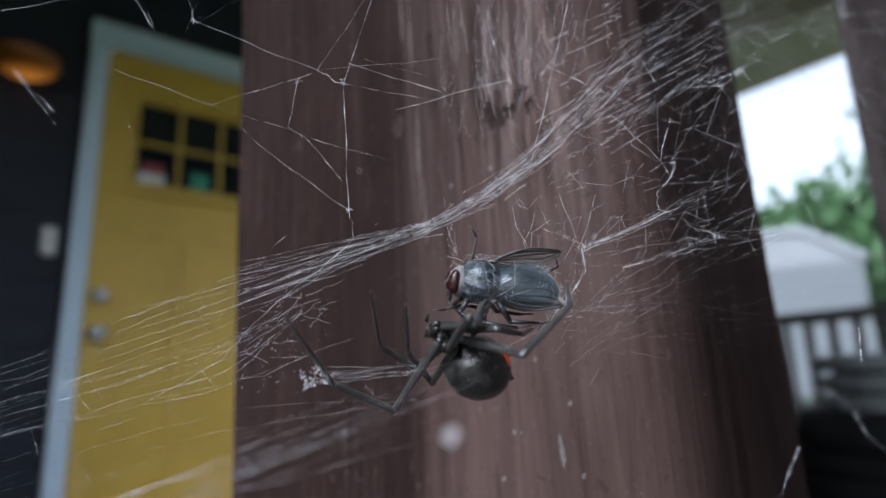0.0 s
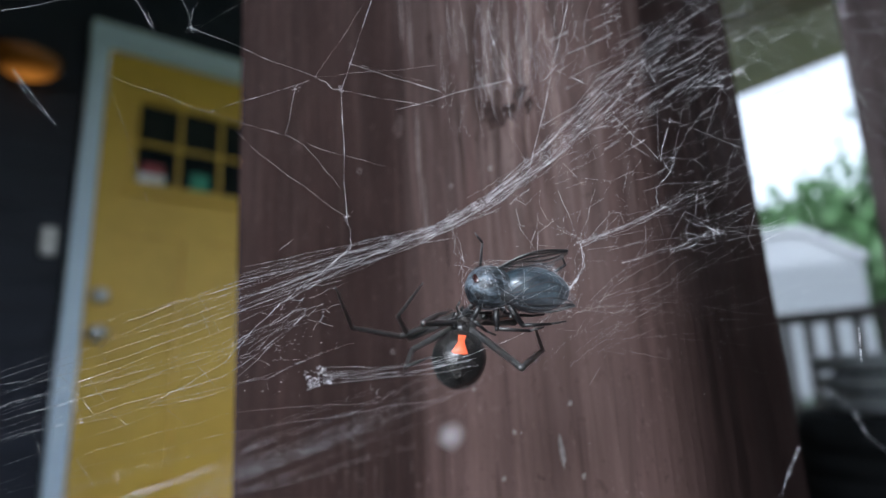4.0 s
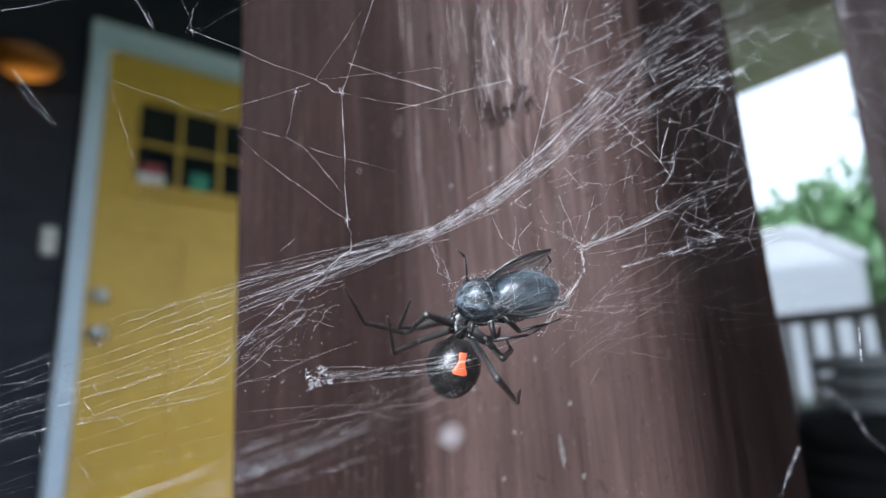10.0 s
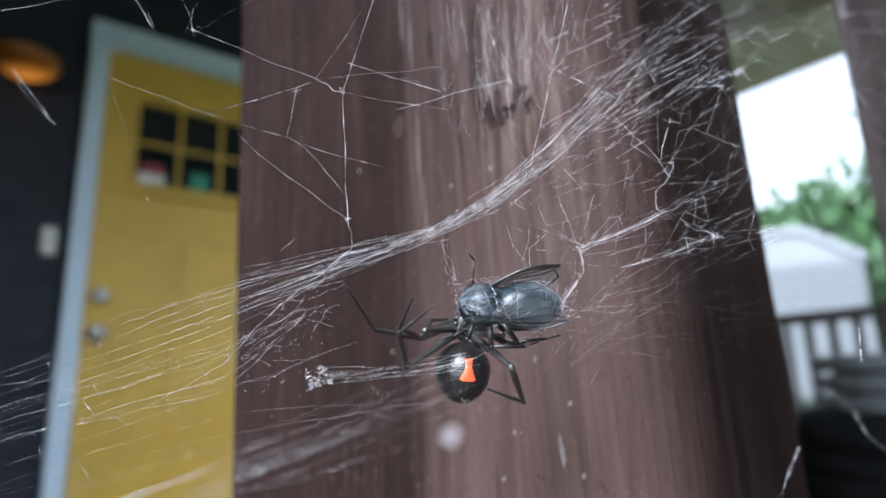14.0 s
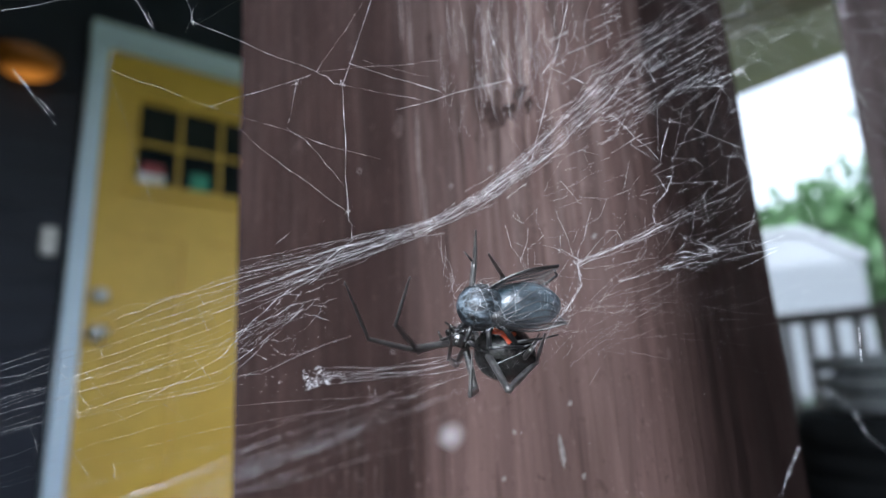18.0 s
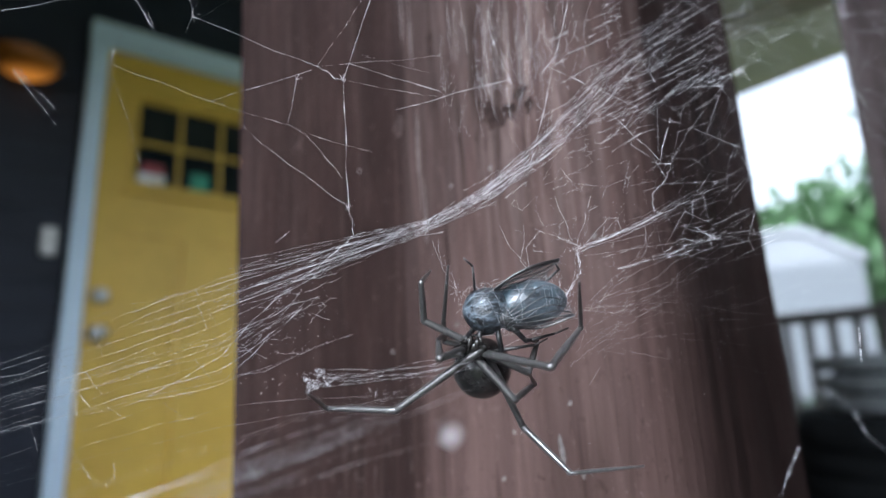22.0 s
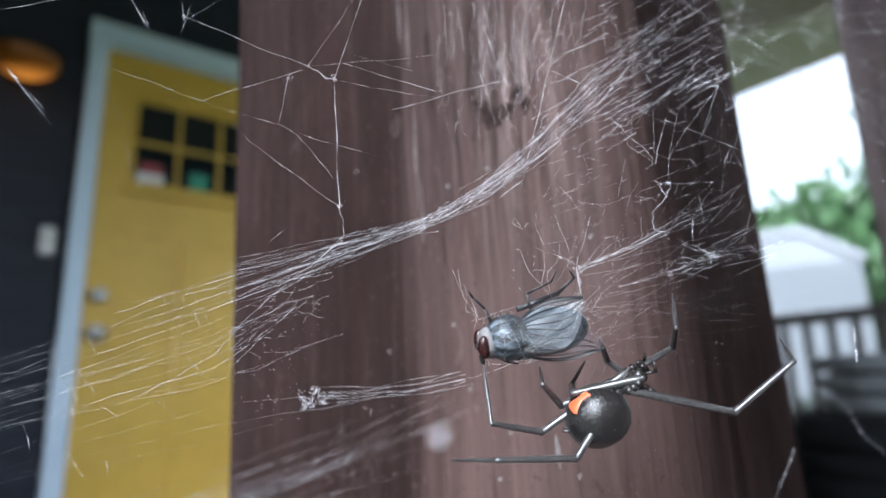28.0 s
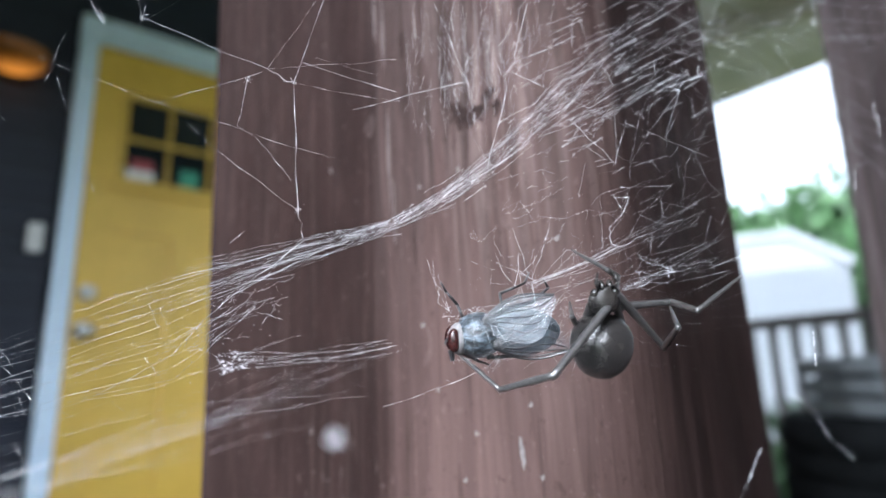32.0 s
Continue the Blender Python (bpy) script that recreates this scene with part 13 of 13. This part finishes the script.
    walk(LEGS['h'][2], [
        (0, pose(-0.00145, -0.00094, -0.00407, -31.8, -12.9, -43.3)), (0.5, pose(-0.00220, -0.00042, -0.00355, -40.9, -8.3, -36.9)),
        (1, pose(-0.00276, 0.00006, -0.00289, -47.4, -1.8, -30.2)), (1.33, pose(-0.00266, -0.00044, -0.00271, -67.0, -11.2, -36.3)),
        (1.67, pose(-0.00276, -0.00102, -0.00233, -87.9, -19.5, -38.2)), (2, pose(-0.00309, -0.00148, -0.00164, -110.6, -24.9, -37.3)),
        (3, pose(-0.00315, -0.00041, -0.00241, -116.1, -25.7, -36.9)), (3.83, pose(-0.00361, -0.00013, -0.00240, -116.2, -22.5, -38.6)),
        (4.67, pose(-0.00406, 0.00021, -0.00235, -116.3, -19.3, -40.3)), (5.5, pose(-0.00448, 0.00061, -0.00225, -116.3, -16.1, -42.0)),
        (6, pose(-0.00442, -0.00038, -0.00218, -109.6, -19.4, -40.5)), (7, pose(-0.00520, -0.00057, -0.00151, -114.6, -17.5, -41.3)),
        (7.5, pose(-0.00447, -0.00054, -0.00238, -102.9, -22.6, -39.5)), (8, pose(-0.00367, -0.00049, -0.00299, -91.8, -29.7, -38.5)),
        (9, pose(-0.00379, -0.00020, -0.00313, -86.9, -23.2, -38.4)), (10, pose(-0.00362, -0.00120, -0.00210, -83.5, -17.9, -37.9)),
        (11, pose(-0.00444, -0.00107, -0.00122, -96.7, -8.3, -37.9)), (12, pose(-0.00400, -0.00102, -0.00154, -95.8, -11.1, -37.6)),
        (13, pose(-0.00425, -0.00106, -0.00132, -97.7, -8.9, -37.9)), (14, pose(-0.00373, -0.00102, -0.00201, -82.7, -10.0, -37.9)),
        (14.5, pose(-0.00358, -0.00122, -0.00180, -90.7, -13.0, -38.1)), (15.17, pose(-0.00407, -0.00001, -0.00330, -73.4, -3.9, -36.8)),
        (15.83, pose(-0.00461, 0.00111, -0.00463, -59.2, 6.5, -32.3)), (16.5, pose(-0.00507, 0.00227, -0.00579, -47.2, 16.5, -24.6)),
        (16.75, pose(-0.00441, 0.00118, -0.00718, -61.2, 15.6, -25.3)), (17, pose(-0.00341, -0.00024, -0.00838, -78.5, 14.5, -25.7)),
        (17.5, pose(-0.00483, -0.00215, -0.00633, -79.9, -6.8, -29.7)), (18, pose(-0.00554, -0.00231, -0.00462, -79.7, -24.5, -33.0)),
        (18.5, pose(-0.00357, -0.00248, -0.00448, -73.5, -30.6, -34.7)), (19, pose(-0.00183, -0.00238, -0.00405, -66.0, -35.6, -36.9)),
        (19.5, pose(-0.00041, -0.00089, -0.00157, -79.6, -39.3, -38.3)), (20, pose(0.00202, 0.00031, 0.00032, -93.7, -42.1, -38.5)),
        (21, pose(0.00204, 0.00024, 0.00031, -95.6, -42.8, -38.5)), (21.2, pose(0.00130, 0.00152, 0.00058, -72.7, -46.7, -39.0)), (21.4, pose(0.00011, 0.00223, 0.00075, -48.8, -48.0, -40.1)),
        (21.6, pose(-0.00118, 0.00238, 0.00071, -26.0, -47.6, -39.4)), (21.8, pose(-0.00235, 0.00212, 0.00045, -5.1, -47.0, -35.8)),
        (22, pose(-0.00335, 0.00155, -0.00000, 14.0, -47.3, -29.8)), (22.5, pose(-0.00423, 0.00074, 0.00051, 47.1, -39.5, -47.7)), (23, pose(-0.00511, -0.00028, 0.00062, 73.7, -26.4, -56.5)),
        (24, pose(-0.00306, -0.00077, 0.00240, 46.2, -59.9, -30.8)), (24.17, pose(-0.00077, 0.00137, 0.00021, 43.1, -69.3, -8.9)),
        (24.33, pose(0.00216, 0.00378, -0.00014, -8.2, -76.2, 56.3)), (24.5, pose(0.00588, 0.00606, 0.00193, -57.4, -61.7, 113.3)), (25, pose(0.00374, 0.00478, 0.00686, -77.1, -58.8, 115.7)),
        (25.12, pose(0.00642, 0.00492, 0.00444, -67.4, -70.7, 106.8)), (25.25, pose(0.00789, 0.00495, 0.00116, -44.8, -80.2, 82.0)),
        (25.38, pose(0.00791, 0.00495, -0.00248, 12.3, -83.1, 20.7)), (25.44, pose(0.00627, 0.00679, -0.00174, -82.2, -48.3, 112.8)),
        (25.5, pose(0.00462, 0.00862, -0.00100, -88.9, -5.9, 116.4)), (26, pose(0.00321, 0.00743, 0.00116, -104.4, 14.1, 114.1)), (26.5, pose(0.00281, 0.00471, 0.00148, -122.4, 30.7, 106.3)),
        (27, pose(0.00151, 0.00268, 0.00209, -146.2, 44.7, 89.2)), (27.5, pose(-0.00004, 0.00084, 0.00215, -177.3, 51.2, 60.4)), (27.75, pose(-0.00067, 0.00083, 0.00168, 148.5, 48.9, 46.6)),
        (28, pose(-0.00103, 0.00062, 0.00132, 118.8, 43.5, 39.1)), (28.1, pose(-0.00067, 0.00057, 0.00158, 153.1, 59.5, 65.1)), (28.2, pose(-0.00005, 0.00052, 0.00179, -153.9, 59.7, 109.4)),
        (28.3, pose(0.00082, 0.00044, 0.00167, -118.5, 44.5, 134.7)), (28.4, pose(0.00168, 0.00032, 0.00097, -97.8, 24.8, 142.4)), (28.5, pose(0.00208, 0.00013, -0.00029, -80.5, 5.1, 142.1)),
        (28.75, pose(0.00238, -0.00017, -0.00021, -80.2, 14.4, 143.8)), (29, pose(0.00267, -0.00072, -0.00006, -77.5, 25.0, 146.0)),
        (29.12, pose(0.00191, -0.00077, 0.00115, -85.2, 41.8, 149.0)), (29.25, pose(0.00084, -0.00093, 0.00168, -92.1, 59.8, 149.7)),
        (29.38, pose(-0.00013, -0.00122, 0.00158, -104.5, 78.3, 142.2)), (29.5, pose(-0.00071, -0.00163, 0.00109, 110.6, 81.5, -0.1)),
        (29.62, pose(-0.00060, -0.00188, 0.00153, -101.9, 76.0, 145.0)), (29.75, pose(-0.00017, -0.00217, 0.00198, -91.1, 55.1, 150.7)),
        (29.88, pose(0.00055, -0.00251, 0.00223, -83.9, 34.9, 149.5)), (30, pose(0.00145, -0.00287, 0.00213, -75.2, 16.2, 145.6)),
        (30.5, pose(0.00029, -0.00227, 0.00129, -67.7, 26.1, 149.2)), (31, pose(-0.00022, -0.00167, 0.00014, -57.2, 32.8, 153.2)), (32, pose(-0.00002, -0.00225, 0.00076, -73.7, 24.5, 148.9))])
    walk(fly, [
        (0, pose(0.00473, 0.05608, 0.72920, 14.0, -55.0, 88.2)), (1, pose(0.00487, 0.05604, 0.72935, 10.7, -55.4, 90.5)), (2, pose(0.00494, 0.05607, 0.72918, -0.5, -54.6, 98.4)),
        (3, pose(0.00548, 0.05611, 0.72902, 8.9, -55.0, 92.5)), (5.5, pose(0.00567, 0.05625, 0.72839, -1.5, -60.2, 99.9)), (6, pose(0.00533, 0.05611, 0.72899, 4.3, -60.4, 95.9)),
        (7, pose(0.00542, 0.05622, 0.72849, -5.1, -59.3, 102.9)), (8, pose(0.00468, 0.05634, 0.72796, -8.2, -59.2, 105.6)), (9, pose(0.00462, 0.05627, 0.72830, -1.9, -59.6, 100.2)),
        (10, pose(0.00471, 0.05638, 0.72784, -15.0, -58.4, 110.3)), (11, pose(0.00450, 0.05632, 0.72810, -2.0, -59.7, 100.3)), (12, pose(0.00490, 0.05638, 0.72782, -3.7, -59.5, 101.5)),
        (13, pose(0.00484, 0.05638, 0.72783, -8.1, -59.0, 104.6)), (14, pose(0.00495, 0.05652, 0.72718, 1.0, -59.8, 98.0)), (14.5, pose(0.00495, 0.05654, 0.72709, -0.6, -59.8, 99.3)),
        (16.5, pose(0.00462, 0.05675, 0.72617, -13.6, -63.5, 110.2)), (17, pose(0.00464, 0.05665, 0.72664, -14.5, -63.5, 110.7)), (18, pose(0.00479, 0.05655, 0.72711, -1.6, -64.7, 100.0)),
        (19, pose(0.00519, 0.05645, 0.72752, -13.0, -63.8, 108.7)), (20, pose(0.00547, 0.05658, 0.72697, 3.3, -65.2, 95.4)), (21, pose(0.00553, 0.05658, 0.72697, 3.2, -65.2, 95.7)),
        (22, pose(0.00538, 0.05658, 0.72693, -16.1, -61.2, 110.7)), (23, pose(0.00585, 0.05676, 0.72616, -12.4, -58.8, 107.5)), (24, pose(0.00633, 0.05629, 0.72553, -17.3, -53.1, 110.4)),
        (24.5, pose(0.00639, 0.05624, 0.72572, -9.9, -57.0, 105.7)), (25, pose(0.00569, 0.05623, 0.72583, -7.4, -59.2, 103.7)), (25.5, pose(0.00596, 0.05620, 0.72596, -5.8, -64.4, 102.9)),
        (27.5, pose(0.00745, 0.05655, 0.72439, -14.4, -59.0, 108.3)), (28, pose(0.00770, 0.05656, 0.72431, -16.7, -60.7, 110.4)), (28.5, pose(0.00709, 0.05659, 0.72404, -3.4, -62.5, 99.7)),
        (29, pose(0.00835, 0.05646, 0.72450, -9.9, -58.0, 104.7)), (29.5, pose(0.00919, 0.05628, 0.72518, -10.5, -53.9, 105.3)), (30, pose(0.00914, 0.05635, 0.72492, -10.9, -54.0, 104.7)),
        (31, pose(0.00907, 0.05643, 0.72457, -6.5, -49.3, 101.9)), (32, pose(0.00920, 0.05645, 0.72450, -4.9, -49.4, 100.6))])
    walk(head, [(0, HEAD_SIDE), (2.2, HEAD_SIDE), (4.5, HEAD_AWAY), (25.5, HEAD_AWAY), (27.5, HEAD_SIDE), (32, HEAD_SIDE)])
    walk(WINGS[0], [(0, NEAR_SHUT), (25.5, NEAR_SHUT), (28, NEAR_LOW), (32, NEAR_LOW)])
    walk(WINGS[1], [(0, FAR_UP), (22, FAR_UP), (24, FAR_HALF), (25.5, FAR_HALF), (27.5, FAR_OPEN), (32, FAR_OPEN)])
    for i, leg in enumerate(LOW_LEGS):
        walk(leg, [(0, LEG_HANGING), (25.5 if i == 1 else 22, LEG_HANGING), (28 if i == 1 else 24, LEG_TUCKED), (32, LEG_TUCKED)])
    for leg in FREE_LEGS:
        walk(leg, [(0, LEG_FOLDED), (22, LEG_FOLDED), (24, LEG_RAISED), (32, LEG_RAISED)])
    walk(polygon, [
        (0, pose(0.00014, -0.00023, 0.00100, 0.0, -0.0, 0.0)), (2, pose(0.00002, -0.00013, 0.00056, 0.0, -0.0, 0.0)), (6, pose(-0.00016, -0.00005, 0.00023, 0.0, -0.0, 0.0)),
        (12, pose(0.00000, 0.00000, -0.00000, 0.0, -0.0, 0.0)), (14.5, pose(0.00001, -0.00004, 0.00017, 0.0, -0.0, 0.0)), (17, pose(-0.00016, -0.00011, 0.00050, 0.0, -0.0, 0.0)),
        (19, pose(0.00032, -0.00025, 0.00110, 0.0, -0.0, 0.0)), (21, pose(0.00038, -0.00026, 0.00116, 0.0, -0.0, 0.0)), (23, pose(-0.00012, -0.00035, 0.00156, 0.0, -0.0, 0.0)),
        (25, pose(-0.00012, -0.00037, 0.00162, 0.0, -0.0, 0.0)), (27.5, pose(-0.00036, -0.00032, 0.00140, 0.0, -0.0, 0.0)), (28.5, pose(-0.00030, -0.00031, 0.00134, 0.0, -0.0, 0.0)),
        (29.5, pose(-0.00042, -0.00026, 0.00112, 0.0, -0.0, 0.0)), (32, pose(-0.00031, -0.00023, 0.00101, 0.0, -0.0, 0.0))])
    walk(holding, [
        (0, pose(-0.00000, 0.00003, -0.00011, 0.0, -0.0, 0.0)), (1, pose(0.00000, 0.00000, -0.00000, 0.0, -0.0, 0.0)), (6, pose(-0.00016, -0.00011, 0.00046, 0.0, -0.0, 0.0)),
        (8, pose(-0.00018, 0.00002, -0.00011, 0.0, -0.0, 0.0)), (12, pose(0.00000, 0.00000, -0.00000, 0.0, -0.0, 0.0)), (14, pose(-0.00018, 0.00002, -0.00011, 0.0, -0.0, 0.0)),
        (16.5, pose(-0.00086, 0.00026, -0.00112, 0.0, -0.0, 0.0)), (17.5, pose(-0.00058, 0.00035, -0.00153, 0.0, -0.0, 0.0)), (18.5, pose(-0.00039, 0.00028, -0.00125, 0.0, -0.0, 0.0)),
        (19, pose(-0.00037, 0.00014, -0.00062, 0.0, -0.0, 0.0)), (20.5, pose(-0.00038, 0.00023, -0.00102, 0.0, -0.0, 0.0)), (22, pose(-0.00048, 0.00005, -0.00022, 0.0, -0.0, 0.0)),
        (23.5, pose(-0.00072, 0.00010, -0.00044, 0.0, -0.0, 0.0)), (24.5, pose(-0.00051, 0.00026, -0.00113, 0.0, -0.0, 0.0)), (25.5, pose(-0.00022, 0.00032, -0.00143, 0.0, -0.0, 0.0)),
        (27.5, pose(0.00000, 0.00043, -0.00190, 0.0, -0.0, 0.0)), (28, pose(-0.00006, 0.00047, -0.00207, 0.0, -0.0, 0.0)), (29, pose(0.00014, 0.00072, -0.00316, 0.0, -0.0, 0.0)),
        (30, pose(0.00035, 0.00094, -0.00415, 0.0, -0.0, 0.0)), (31, pose(0.00003, 0.00068, -0.00299, 0.0, -0.0, 0.0)), (32, pose(-0.00022, 0.00074, -0.00327, 0.0, -0.0, 0.0))])
    walk(band, [
        (0, pose(-0.00057, -0.00013, 0.00059, 0.0, -0.0, 0.0)), (2, pose(-0.00023, -0.00007, 0.00029, 0.0, -0.0, 0.0)), (6, pose(0.00000, 0.00000, -0.00000, 0.0, -0.0, 0.0)),
        (14, pose(0.00000, 0.00000, -0.00000, 0.0, -0.0, 0.0)), (17, pose(-0.00028, -0.00011, 0.00047, 0.0, -0.0, 0.0)), (19, pose(-0.00045, -0.00019, 0.00082, 0.0, -0.0, 0.0)),
        (25, pose(-0.00045, -0.00019, 0.00082, 0.0, -0.0, 0.0)), (28, pose(-0.00056, -0.00021, 0.00094, 0.0, -0.0, 0.0)), (32, pose(-0.00027, -0.00016, 0.00070, 0.0, -0.0, 0.0))])
    walk(fan, [
        (0, pose(-0.00031, -0.00007, 0.00032, 0.0, -0.0, 0.0)), (6, pose(0.00000, 0.00000, -0.00000, 0.0, -0.0, 0.0)), (14, pose(0.00000, 0.00000, -0.00000, 0.0, -0.0, 0.0)),
        (17, pose(-0.00030, -0.00012, 0.00053, 0.0, -0.0, 0.0)), (25, pose(-0.00040, -0.00017, 0.00074, 0.0, -0.0, 0.0)), (28, pose(-0.00051, -0.00019, 0.00084, 0.0, -0.0, 0.0)),
        (32, pose(-0.00030, -0.00017, 0.00073, 0.0, -0.0, 0.0))])
    walk(low_threads, [
        (0, pose(-0.00043, -0.00000, 0.00001, 0.0, -0.0, 0.0)), (6, pose(0.00000, 0.00000, -0.00000, 0.0, -0.0, 0.0)), (14, pose(0.00000, 0.00000, -0.00000, 0.0, -0.0, 0.0)),
        (17, pose(-0.00013, 0.00004, -0.00016, 0.0, -0.0, 0.0)), (19, pose(-0.00025, -0.00002, 0.00009, 0.0, -0.0, 0.0)), (24, pose(-0.00015, 0.00013, -0.00058, 0.0, -0.0, 0.0)),
        (25, pose(-0.00019, 0.00017, -0.00074, 0.0, -0.0, 0.0)), (28, pose(-0.00014, 0.00038, -0.00166, 0.0, -0.0, 0.0)), (28.5, pose(-0.00177, 0.00046, -0.00203, 0.0, -0.0, 0.0)),
        (29, pose(-0.00193, 0.00008, -0.00036, 0.0, -0.0, 0.0)), (30, pose(-0.00214, -0.00001, 0.00006, 0.0, -0.0, 0.0)), (32, pose(-0.00252, -0.00030, 0.00132, 0.0, -0.0, 0.0))])


motions()
